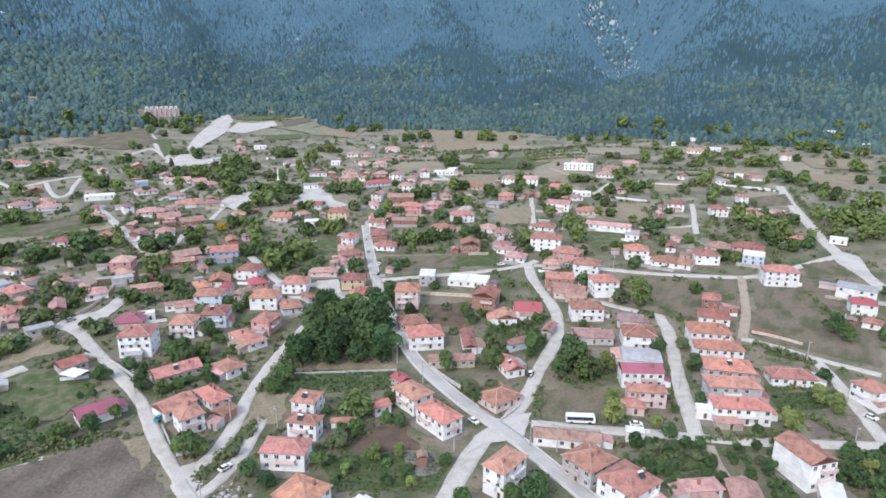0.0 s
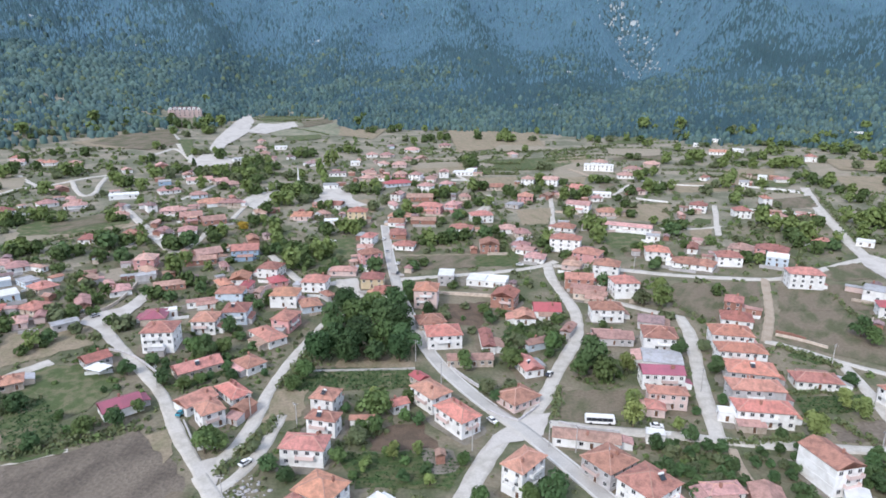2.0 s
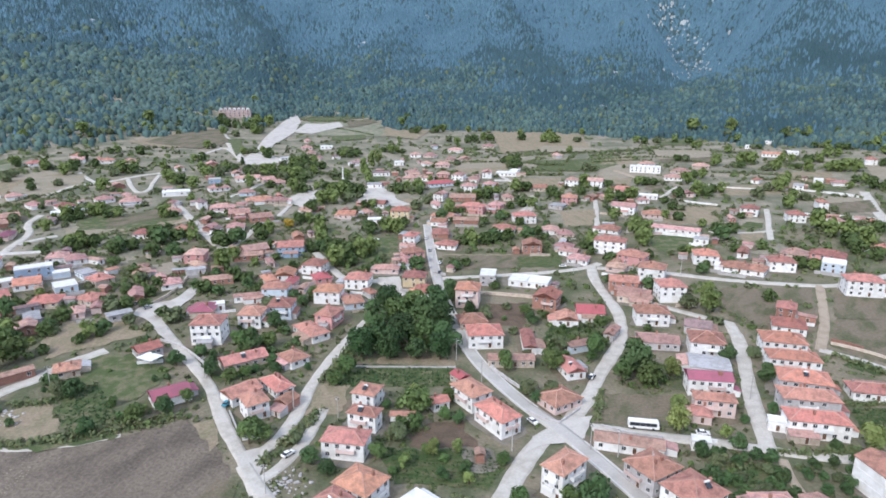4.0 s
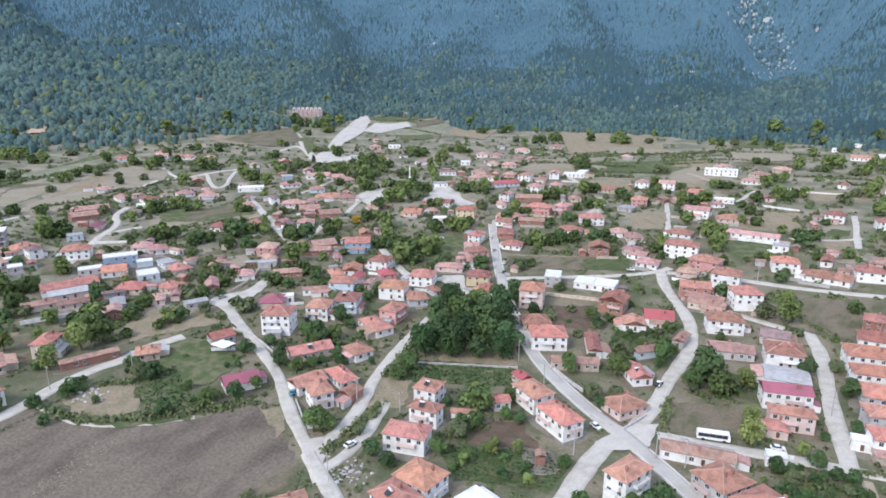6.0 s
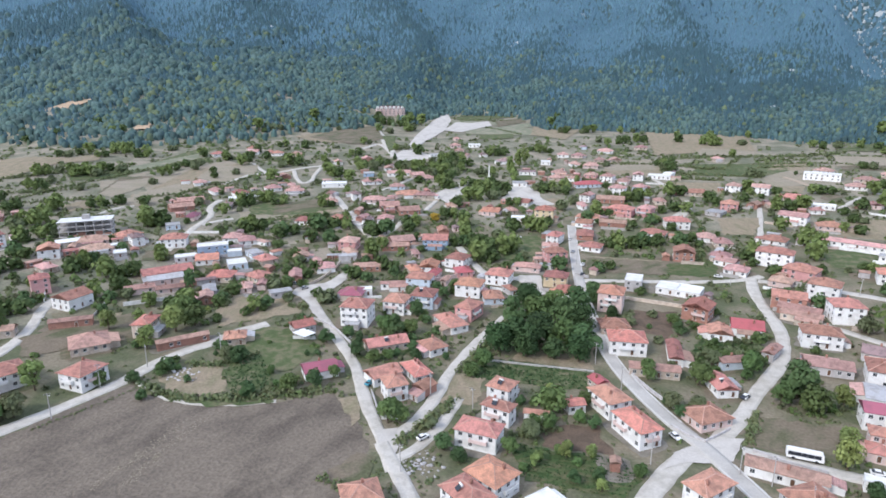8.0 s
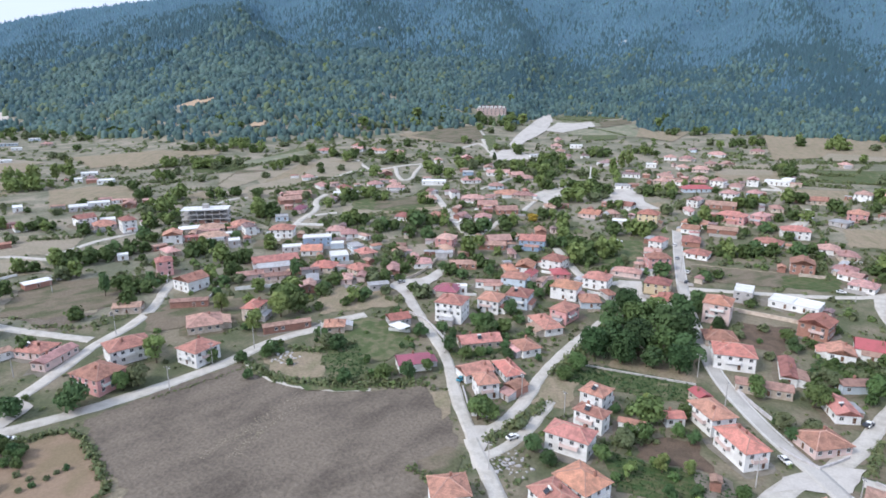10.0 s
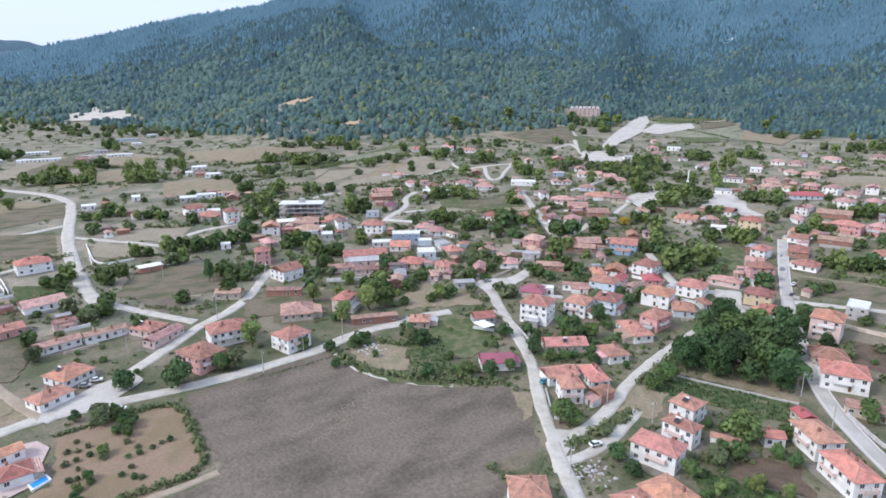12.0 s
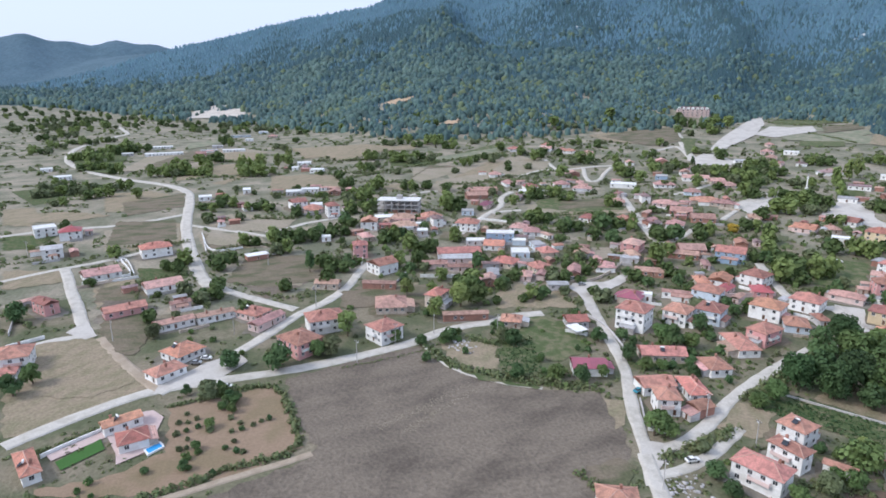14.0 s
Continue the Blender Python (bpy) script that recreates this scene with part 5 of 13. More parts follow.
def roof_mesh(w, d, kind, mat, pitch, over):
    """Roof with its underside, over walls w by d whose top is z = 0."""
    a, b, th = w / 2 + over, d / 2 + over, 0.14
    low = -over * pitch
    v = [(-a, -b, low), (a, -b, low), (a, b, low), (-a, b, low)]
    if kind == "flat":
        return loft([(a, b, 0), (a, b, 0.5), (a - 0.16, b - 0.16, 0.5), (a - 0.16, b - 0.16, 0.24)]).mesh("roof", mat)
    along = a >= b
    m = min(a, b)
    top = low + m * pitch
    run = (max(a, b) - m) if kind == "hip" else max(a, b)
    run = max(run, 0.05)
    v += [(-run, 0, top), (run, 0, top)] if along else [(0, -run, top), (0, run, top)]
    f = [(0, 1, 5, 4), (1, 2, 5), (2, 3, 4, 5), (3, 0, 4)] if along else [(0, 1, 4), (1, 2, 5, 4), (2, 3, 5), (3, 0, 4, 5)]
    n = len(v)
    up = [(x, y, z + th) for x, y, z in v]
    faces = [tuple(i + n for i in q) for q in f] + [tuple(reversed(q)) for q in f]
    for i in range(4):
        j = (i + 1) % 4
        faces.append((i, j, j + n, i + n))
    s = Solid()
    s.v, s.f, s.m = v + up, [list(q) for q in faces], [0] * len(faces)
    return s.mesh("roof", mat)


rng = random.Random(4)
ROOF_WORD = {"red": "weathered red tile roof", "orange": "bright orange tile roof", "brown": "old brown tile roof", "rosered": "pale rose tile roof", "greyred": "greyed rose roof",
             "crimson": "dark red sheet roof", "magenta": "purple-red sheet roof", "purple": "dull purple roof", "greyroof": "grey sheet roof", "whiteroof": "white sheet roof", "flat": "flat concrete roof"}
WALL_WORD = {"white": "white plastered", "rose": "pale rose", "pink": "salmon pink", "cream": "cream plastered", "yellow": "ochre yellow", "grey": "grey rendered", "paleblue": "pale blue", "blue": "blue painted", "brick": "raw brick", "concrete": "raw concrete"}
SIZE_WORD = {1: "single-storey", 2: "two-storey", 3: "three-storey"}


def house(x, y, turn, w, d, storeys, roof, wall, kind, blank="", wings=()):
    """A village house: walls on a plinth, a roof with eaves and chimney, doors, windows, and a balcony on taller near ones."""
    near = math.hypot(x, y) < 285
    over = 0.5 if kind == "hip" else 0.35
    if kind == "flat":
        over = 0.12
    w, d = w - 2 * over, d - 2 * over
    rise = 2.85 if math.hypot(x, y) < 300 else 2.5
    tall = rise * storeys + 0.3
    c, s = math.cos(radians(turn)), math.sin(radians(turn))
    s0 = s
    corners = [high(x + c * px - s * py, y + s * px + c * py) for px in (-w / 2, w / 2) for py in (-d / 2, d / 2)]
    base, drop = sum(corners) / 4, max(corners) - min(corners) + 0.5
    shed = storeys == 1 and (wall == "brick" or min(w, d) < 4.2)
    ob = new("shed" if shed else "house")
    ob.matrix_basis = pose(x, y, base, 0, 0, turn)
    tagged(ob, f"{SIZE_WORD[storeys]} {WALL_WORD[wall]} {'outbuilding' if shed else 'house'} with a {ROOF_WORD[roof]}", "shed" if shed else "house", "village sheds" if shed else "village houses")
    rings = [(w / 2 + 0.05, d / 2 + 0.05, -drop), (w / 2 + 0.05, d / 2 + 0.05, 0.4), (w / 2, d / 2, 0.42)]
    for k in range(1, storeys):
        z = rise * k + 0.3
        rings += [(w / 2, d / 2, z - 0.12), (w / 2 + 0.05, d / 2 + 0.05, z - 0.1), (w / 2 + 0.05, d / 2 + 0.05, z + 0.1), (w / 2, d / 2, z + 0.12)]
    rings.append((w / 2, d / 2, tall))
    pitch = 0.44 if kind == "hip" else 0.4
    if roof in ("whiteroof", "greyroof"):
        pitch = 0.12
    ridge = None
    if kind == "gable":
        ridge = (w + 0 >= d, tall + min(w, d) / 2 * pitch, max(w, d) / 2)
    part("wall", loft(rings, ridge).mesh("wall", WALL[wall]), ob)
    YARDS.append((x, y, 0.62 * max(w, d) + 0.6))
    top = part("roof", roof_mesh(w, d, kind, ROOF[roof], pitch, over), ob, ROOF_WORD[roof], pose(0, 0, tall))
    m = min(w, d) / 2
    if kind != "flat" and roof not in ("whiteroof", "greyroof") and not shed:
        for k in range(rng.choice((1, 1, 2)) if near else 1):
            cx, cy = (rng.uniform(-0.3, 0.3) * w, rng.choice((-1, 1)) * m * 0.35) if w >= d else (rng.choice((-1, 1)) * m * 0.35, rng.uniform(-0.3, 0.3) * d)
            part("chimney", CHIMNEY, top, "brick chimney with a concrete cap", pose(cx, cy, m * 0.6 * pitch + 0.2))
        if near and rng.random() < 0.22:
            spot = pose(rng.uniform(-0.15, 0.15) * w, -m * 0.4, m * 0.66 * pitch + 0.3, 0, 0, rng.uniform(-20, 20))
            part("water_tank", TANK_MESH, top, "white solar water tank", spot)
            part("solar_panel", PANEL, top, "dark glass solar panel", spot)
        if near and kind == "hip":
            run = max((max(w, d) - min(w, d)) / 2, 0.06)
            z, low = m * pitch + 0.16, 0.16 - over * pitch
            ends = ((-run, 0, z), (run, 0, z)) if w >= d else ((0, -run, z), (0, run, z))
            caps = Solid().rod(*ends, 0.17, 0.17, 6)
            for px in (-1, 1):
                for py in (-1, 1):
                    tip = ends[1 if (px if w >= d else py) > 0 else 0]
                    caps.rod((px * (w / 2 + over), py * (d / 2 + over), low), tip, 0.13, 0.13, 5)
            part("ridge_cap", caps.mesh("ridge_cap", RIDGE), top, "paler mortared ridge tiles")
    # lean-tos against the walls
    for side, shift, length, out in wings:
        ang, off = (0, -90, 90, 180)[side], ((d, w, w, d)[side]) / 2
        at = pose(0, 0, 0, 0, 0, ang) @ pose(shift, -off - out / 2 + 0.06, 0)
        z0, z1 = 2.15, min(2.15 + 0.24 * out, tall - 0.15)
        mat = rng.choice((roof, "brown", "rosered", "greyroof", roof))
        s = Solid()
        s.v = [(-length / 2, -out / 2, -drop), (length / 2, -out / 2, -drop), (length / 2, out / 2, -drop), (-length / 2, out / 2, -drop), (-length / 2, -out / 2, z0), (length / 2, -out / 2, z0), (length / 2, out / 2, z1), (-length / 2, out / 2, z1)]
        s.f, s.m = [[3, 2, 1, 0], [0, 1, 5, 4], [1, 2, 6, 5], [2, 3, 7, 6], [3, 0, 4, 7], [4, 5, 6, 7]], [0] * 6
        lean = part("lean_to", s.mesh("lean_to", WALL[rng.choice((wall, wall, "white", "cream", "grey"))]), ob, "low lean-to annexe", at)
        a, t = length / 2 + 0.25, (z1 - z0) / out
        s = Solid()
        lo, hi = z0 - 0.3 * t + 0.02, z1 + 0.02
        s.v = [(-a, -out / 2 - 0.3, lo), (a, -out / 2 - 0.3, lo), (a, out / 2, hi), (-a, out / 2, hi)]
        s.v += [(px, py, pz + 0.12) for px, py, pz in s.v]
        s.f, s.m = [[3, 2, 1, 0], [0, 1, 5, 4], [1, 2, 6, 5], [2, 3, 7, 6], [3, 0, 4, 7], [4, 5, 6, 7]], [0] * 6
        part("lean_to_roof", s.mesh("lean_to_roof", ROOF[mat]), lean, ROOF_WORD[mat])
        if length > 3 and math.hypot(x, y) < 480:
            part("door", DOOR_MESH, lean, "", pose(rng.uniform(-0.25, 0.25) * length, -out / 2, 0.0))
    # trodden yard round the house
    if rng.random() < 0.72 and math.hypot(x, y) < 560:
        ring = []
        rx, ry = w / 2 + rng.uniform(1.5, 4.5), d / 2 + rng.uniform(1.5, 4.5)
        for k in range(20):
            q = k * math.pi / 10
            px = math.copysign(abs(math.cos(q)) ** 0.5, math.cos(q)) * rx * rng.uniform(0.85, 1.12)
            py = math.copysign(abs(math.sin(q)) ** 0.5, math.sin(q)) * ry * rng.uniform(0.85, 1.12)
            ring.append((x + c * px - s0 * py, y + s0 * px + c * py))
        serial[0] += 1
        tagged(new("yard", drape("yard", ring, 0.05 + 0.0011 * (serial[0] % 90), rng.choice(YARD), 8.0)), "trodden bare earth yard round a house", "yard", kind="structure")
    # windows and doors on all four sides
    far = math.hypot(x, y) > 480
    eye_side = math.atan2(-y, -x)
    for side, (length, off, ang) in enumerate(((w, -d / 2, 0), (d, -w / 2, -90), (d, -w / 2, 90), (w, -d / 2, 180))):
        facing = math.cos(radians(turn + ang - 90) - eye_side)
        if str(side) in blank or facing < -0.25 or (far and facing < 0.35):
            continue
        count = max(1, int(length / (2.9 if near else 3.6)))
        if length < 2.6:
            continue
        for st in range(storeys):
            for k in range(count):
                if rng.random() < (0.5 if shed else 0.12):
                    continue
                px = (k + 0.5) / count * length - length / 2 + rng.uniform(-0.25, 0.25)
                at = pose(0, 0, 0, 0, 0, ang) @ pose(px, off, 0.3 + rise * st + 0.53 * rise)
                if st == 0 and side in (0, 1) and k == count // 2:
                    part("door", DOOR_MESH, ob, "", pose(0, 0, 0, 0, 0, ang) @ pose(px, off, 0.25))
                elif near:
                    part("pane", PANE, part("window", WIN_NEAR, ob, "", at))
                else:
                    part("window", WIN, ob, "", at)
        if near and storeys > 1 and facing > 0.45 and not shed:
            for st in range(1, storeys):
                bw = min(length * 0.55, 5.5)
                z = 0.3 + rise * st
                rail = WALL["white"] if rng.random() < 0.6 else WALL["rose"]
                part("balcony", trough(bw, 1.25, z, z + 0.95, 0.1).mesh("balcony", rail), ob, "", pose(0, 0, 0, 0, 0, ang) @ pose(rng.uniform(-0.15, 0.15) * length, off, 0))
    return ob

# ---- houses: place, turn, width, depth, storeys, roof, walls, form ----
house(17.4, 147.4, -40, 7.8, 12.1, 3, "red", "white", "hip")
house(42.1, 153.0, 37, 12.1, 11.4, 2, "red", "grey", "hip")
house(50.5, 143.4, 37, 13.0, 12.5, 2, "red", "white", "hip", wings=[(0, -0.1, 10.4, 3.8)])
house(38.7, 168.3, -10, 20.8, 6.6, 1, "brown", "white", "gable", wings=[(2, 1.1, 3.8, 3.9)])
house(-1.1, 176.9, 40, 8.8, 14.9, 2, "orange", "white", "hip")
house(-10.3, 190.3, 41, 9.4, 13.0, 2, "red", "white", "hip")
house(19.7, 192.4, 38, 13.0, 11.0, 1, "red", "rose", "hip")
house(-45.7, 157.8, -4, 13.9, 8.9, 2, "red", "white", "hip")
house(-43.3, 172.0, -12, 10.6, 6.4, 2, "red", "white", "hip", wings=[(3, 0.7, 9.0, 2.7)])
house(-45.4, 185.4, -12, 9.0, 8.8, 2, "red", "white", "hip", wings=[(3, -0.3, 6.0, 3.2)])
house(-31.8, 176.1, 5, 8.4, 3.6, 1, "red", "white", "gable")
house(-36.6, 138.1, -27, 12.1, 10.7, 2, "orange", "white", "hip")
house(-40.4, 128.2, -33, 13.1, 9.2, 2, "red", "white", "hip")
house(-21.6, 134.5, -37, 6.9, 7.9, 1, "whiteroof", "white", "flat", wings=[(3, -0.1, 6.0, 2.2)])
house(-81.3, 175.3, 41, 8.2, 9.5, 2, "red", "white", "hip")
house(-90.0, 185.0, -37, 9.0, 12.2, 1, "red", "white", "gable")
house(-79.5, 191.2, -43, 13.9, 7.6, 1, "orange", "white", "hip")
house(-72.3, 181.1, -22, 6.3, 7.1, 1, "red", "brick", "gable", wings=[(0, 0.8, 4.7, 3.8)])
house(-80.6, 211.9, -39, 11.0, 8.9, 1, "red", "white", "hip", wings=[(0, 0.0, 7.5, 2.3)])
house(-81.0, 236.0, -43, 17.4, 9.2, 1, "red", "white", "hip", wings=[(0, 3.0, 9.1, 4.1)])
house(-99.1, 208.0, 41, 17.1, 9.7, 1, "red", "cream", "gable")
house(-139.5, 210.6, -40, 8.9, 9.7, 1, "orange", "grey", "gable")
house(-113.6, 180.3, 42, 12.7, 9.7, 1, "magenta", "white", "gable", wings=[(2, 0.6, 5.9, 2.8)])
house(-13.7, 254.4, 17, 12.9, 11.3, 1, "red", "cream", "hip")
house(-7.5, 237.2, 10, 15.1, 12.4, 2, "orange", "white", "hip", wings=[(3, 0.1, 6.0, 2.4)])
house(3.5, 219.8, 5, 18.2, 6.6, 1, "brown", "cream", "gable")
house(10.6, 236.7, 4, 5.7, 18.4, 1, "red", "white", "gable", wings=[(2, -3.6, 8.9, 3.9)])
house(28.3, 260.2, 2, 9.9, 10.3, 1, "red", "white", "gable", wings=[(1, -0.3, 7.7, 3.5)])
house(39.5, 268.8, -2, 12.9, 12.3, 1, "crimson", "white", "gable", wings=[(0, -0.7, 6.8, 3.8)])
house(31.2, 234.7, 26, 11.9, 6.2, 1, "brown", "paleblue", "gable", wings=[(2, 0.5, 2.8, 3.6)])
house(25.7, 215.1, 20, 7.9, 12.1, 1, "red", "white", "gable", wings=[(2, 1.3, 6.7, 2.7)])
house(46.2, 247.5, -26, 4.9, 11.2, 1, "brown", "grey", "gable")
house(65.6, 263.6, -1, 15.1, 10.7, 2, "red", "white", "hip", wings=[(3, -1.7, 9.7, 3.8), (2, 1.4, 5.2, 3.6)])
house(63.5, 240.6, -4, 16.3, 9.8, 1, "rosered", "grey", "gable", wings=[(3, 1.7, 12.5, 3.6), (1, 0.6, 4.7, 2.5)])
house(81.3, 236.9, -9, 14.0, 13.4, 2, "red", "white", "hip", wings=[(3, -0.2, 11.3, 3.8)])
house(83.6, 255.8, -16, 11.3, 10.2, 1, "greyred", "grey", "gable", wings=[(2, -0.0, 8.4, 2.6)])
house(77.9, 221.5, -11, 15.0, 13.0, 1, "greyroof", "white", "gable", wings=[(1, -1.0, 10.0, 4.0)])
house(72.8, 205.6, -3, 15.4, 8.8, 2, "magenta", "white", "gable", wings=[(2, -1.3, 4.0, 2.9)])
house(70.3, 191.3, -7, 13.7, 6.7, 2, "red", "rose", "hip")
house(65.3, 186.9, -10, 6.6, 7.3, 1, "red", "rose", "hip", wings=[(1, 0.0, 5.8, 3.6)])
house(122.0, 258.7, -18, 13.6, 12.1, 1, "orange", "white", "hip", wings=[(3, 0.3, 10.1, 3.2)])
house(110.8, 238.4, -10, 16.6, 12.0, 2, "orange", "white", "hip", wings=[(2, -0.0, 9.5, 2.3), (3, 1.8, 6.9, 3.5)])
house(108.4, 223.1, -8, 18.4, 9.7, 2, "orange", "white", "hip")
house(105.4, 207.4, -13, 17.4, 11.8, 2, "orange", "grey", "hip", wings=[(2, 2.3, 5.2, 3.7)])
house(101.5, 195.0, -5, 18.2, 9.5, 2, "red", "grey", "hip", wings=[(2, 0.1, 7.2, 3.2)])
house(98.0, 181.5, -6, 18.5, 9.1, 2, "orange", "white", "hip", wings=[(2, 2.0, 5.2, 3.6), (0, -5.0, 8.4, 3.1)])
house(102.5, 151.9, 15, 9.7, 13.8, 3, "red", "white", "gable", "1")
house(127.7, 205.1, -7, 16.3, 9.1, 1, "red", "white", "hip", wings=[(2, -0.2, 6.8, 3.5), (3, -1.5, 10.2, 4.2)])
house(70.8, 144.6, 7, 11.0, 5.9, 1, "rosered", "white", "hip", wings=[(1, 0.3, 4.8, 3.3), (0, -1.1, 6.9, 3.0)])
house(81.3, 141.6, -12, 8.8, 9.4, 1, "brown", "brick", "gable", wings=[(0, -0.4, 7.9, 3.1)])
house(147.5, 190.5, 12, 9.6, 9.7, 2, "red", "white", "hip", wings=[(0, -0.7, 7.0, 2.9), (2, -0.4, 7.5, 4.2)])
house(-193.9, 45.2, -2, 5.5, 11.7, 1, "orange", "white", "gable")
house(-182.3, 44.6, -13, 8.5, 9.0, 1, "orange", "white", "hip", wings=[(3, 0.0, 8.0, 2.4)])
house(-188.8, 19.2, -3, 14.9, 5.3, 1, "orange", "white", "hip")
house(-229.1, 78.7, 14, 11.9, 12.7, 1, "orange", "white", "hip")
house(-217.8, 67.8, 10, 9.0, 12.4, 1, "red", "white", "hip")
house(-187.8, 144.6, -1, 11.6, 12.2, 2, "red", "white", "hip")
house(-202.5, 114.0, 4, 14.7, 12.4, 2, "red", "pink", "hip")
house(-209.5, 166.2, -39, 15.1, 14.5, 1, "brown", "cream", "hip", wings=[(3, 0.0, 10.3, 3.9)])
house(-177.3, 181.8, -39, 4.9, 20.4, 1, "brown", "brick", "gable")
house(-198.5, 184.8, 19, 7.8, 12.2, 2, "orange", "cream", "hip", wings=[(2, -0.8, 7.5, 3.3)])
house(62.9, 285.9, -17, 16.5, 6.7, 1, "brown", "cream", "gable", wings=[(0, 2.4, 8.7, 3.3)])
house(87.3, 236.4, -20, 4.4, 4.2, 1, "red", "white", "hip")
house(-159.3, 191.5, 34, 9.3, 8.8, 1, "red", "cream", "hip", wings=[(2, 1.2, 5.1, 3.3)])
house(-262.1, 30.2, -22, 12.5, 12.4, 2, "red", "white", "hip", wings=[(0, 0.9, 6.8, 3.1)])
house(-253.4, 25.8, -21, 7.2, 7.7, 1, "red", "white", "hip", wings=[(2, -0.4, 4.2, 3.2)])
house(185.9, 247.9, -37, 7.8, 7.3, 1, "red", "white", "hip")
house(60.4, 170.3, -10, 5.6, 3.9, 1, "whiteroof", "white", "flat")
house(87.2, 183.1, -12, 5.3, 4.3, 1, "whiteroof", "white", "flat")
house(104.6, 141.6, -23, 6.3, 9.0, 1, "whiteroof", "white", "gable", wings=[(0, -0.5, 4.9, 3.9)])
house(-65.8, 118.8, 37, 10.6, 10.1, 2, "red", "white", "hip", wings=[(3, -0.8, 7.9, 3.2)])
house(-443.6, 540.5, 56, 14.6, 11.5, 1, "red", "white", "hip")
house(-431.0, 583.9, 17, 14.1, 11.5, 1, "red", "white", "hip", wings=[(0, -0.8, 9.5, 2.6)])
house(-418.0, 566.1, 27, 11.8, 11.5, 1, "rosered", "white", "gable", wings=[(0, -0.6, 6.2, 3.0)])
house(-369.3, 422.8, 46, 11.5, 11.5, 1, "rosered", "white", "hip", wings=[(2, -1.0, 5.0, 3.0)])
house(-339.1, 404.5, 55, 9.7, 11.5, 1, "rosered", "white", "hip", wings=[(0, -0.4, 6.4, 3.2)])
house(-315.8, 405.3, 53, 12.2, 11.5, 1, "red", "white", "hip")
house(-299.9, 369.3, 29, 6.9, 11.5, 1, "greyred", "grey", "hip", wings=[(0, -0.3, 3.3, 3.0)])
house(-326.9, 351.5, 53, 17.1, 11.5, 1, "brown", "brick", "gable")
house(-333.3, 368.7, 47, 19.5, 11.5, 1, "brown", "brick", "gable", wings=[(1, -0.0, 7.4, 2.4)])
house(-302.5, 335.6, 27, 8.4, 12.2, 1, "purple", "rose", "hip", wings=[(0, -0.3, 5.0, 2.5)])
house(-298.2, 311.1, 44, 8.8, 8.7, 1, "greyroof", "paleblue", "flat")
house(-307.1, 386.4, 38, 8.8, 10.5, 1, "whiteroof", "white", "flat")
house(-307.8, 283.1, 77, 15.0, 12.2, 1, "red", "white", "hip")
house(-294.3, 276.6, 59, 7.7, 12.2, 2, "greyred", "white", "hip", wings=[(2, 0.5, 5.0, 3.0)])
house(-272.3, 283.7, 33, 15.4, 12.2, 2, "red", "white", "hip", wings=[(1, -0.3, 7.8, 3.1)])
house(-327.7, 258.8, 56, 13.6, 10.5, 1, "whiteroof", "cream", "gable")
house(-320.0, 239.8, 48, 11.4, 12.2, 2, "red", "white", "gable", wings=[(2, 0.5, 4.7, 2.4)])
house(-302.9, 255.6, 55, 17.4, 12.2, 1, "brown", "rose", "hip", wings=[(0, 0.6, 9.1, 2.1)])
house(-317.5, 266.6, 47, 17.4, 12.2, 1, "brown", "rose", "hip", wings=[(0, -0.1, 10.7, 2.6)])
house(-298.0, 264.0, 53, 7.2, 5.0, 1, "whiteroof", "white", "flat")
house(-285.5, 255.6, 48, 6.9, 7.9, 1, "whiteroof", "grey", "flat")
house(-302.4, 223.3, 73, 8.2, 12.2, 1, "rosered", "cream", "hip")
house(-278.9, 201.2, 57, 8.8, 9.8, 3, "red", "pink", "hip")
house(-250.5, 194.5, 87, 12.9, 12.2, 2, "red", "white", "gable")
house(-240.4, 242.5, 52, 24.9, 11.5, 1, "red", "rose", "gable")
house(-234.4, 234.8, 49, 17.3, 11.5, 1, "greyroof", "rose", "gable", wings=[(1, -0.3, 7.9, 2.2)])
house(-235.2, 218.5, 47, 14.0, 7.0, 1, "brown", "rose", "gable")
house(-222.2, 224.6, 44, 13.4, 6.1, 1, "brown", "rose", "gable")
house(-241.8, 280.5, 40, 17.1, 8.5, 2, "whiteroof", "blue", "flat")
house(-228.6, 282.7, 39, 8.1, 6.4, 1, "whiteroof", "paleblue", "flat")
house(-247.4, 264.4, 43, 11.6, 7.2, 1, "whiteroof", "grey", "flat")
house(-234.6, 266.9, 36, 12.5, 12.2, 1, "orange", "white", "gable")
house(-210.5, 248.5, 20, 13.1, 12.2, 1, "orange", "cream", "hip")
house(-192.7, 255.3, 72, 11.4, 12.2, 1, "red", "cream", "hip")
house(-189.7, 240.1, 32, 6.8, 10.5, 1, "rosered", "rose", "hip")
house(-198.9, 222.2, 38, 6.9, 10.7, 1, "rosered", "brick", "gable", wings=[(1, -0.0, 6.6, 2.7)])
house(-203.7, 230.3, 41, 6.6, 12.6, 1, "greyroof", "grey", "gable")
house(-246.9, 305.6, 25, 11.6, 12.2, 1, "rosered", "white", "hip")
house(-235.8, 304.2, 42, 10.8, 12.2, 1, "rosered", "white", "hip")
house(-224.5, 304.5, 71, 4.8, 10.4, 1, "rosered", "white", "hip")
house(-216.7, 285.1, 57, 7.1, 11.2, 1, "greyroof", "paleblue", "flat")
house(-215.1, 267.0, 44, 10.1, 11.3, 1, "whiteroof", "paleblue", "flat")
house(-205.0, 278.9, 61, 10.6, 12.2, 1, "red", "cream", "hip")
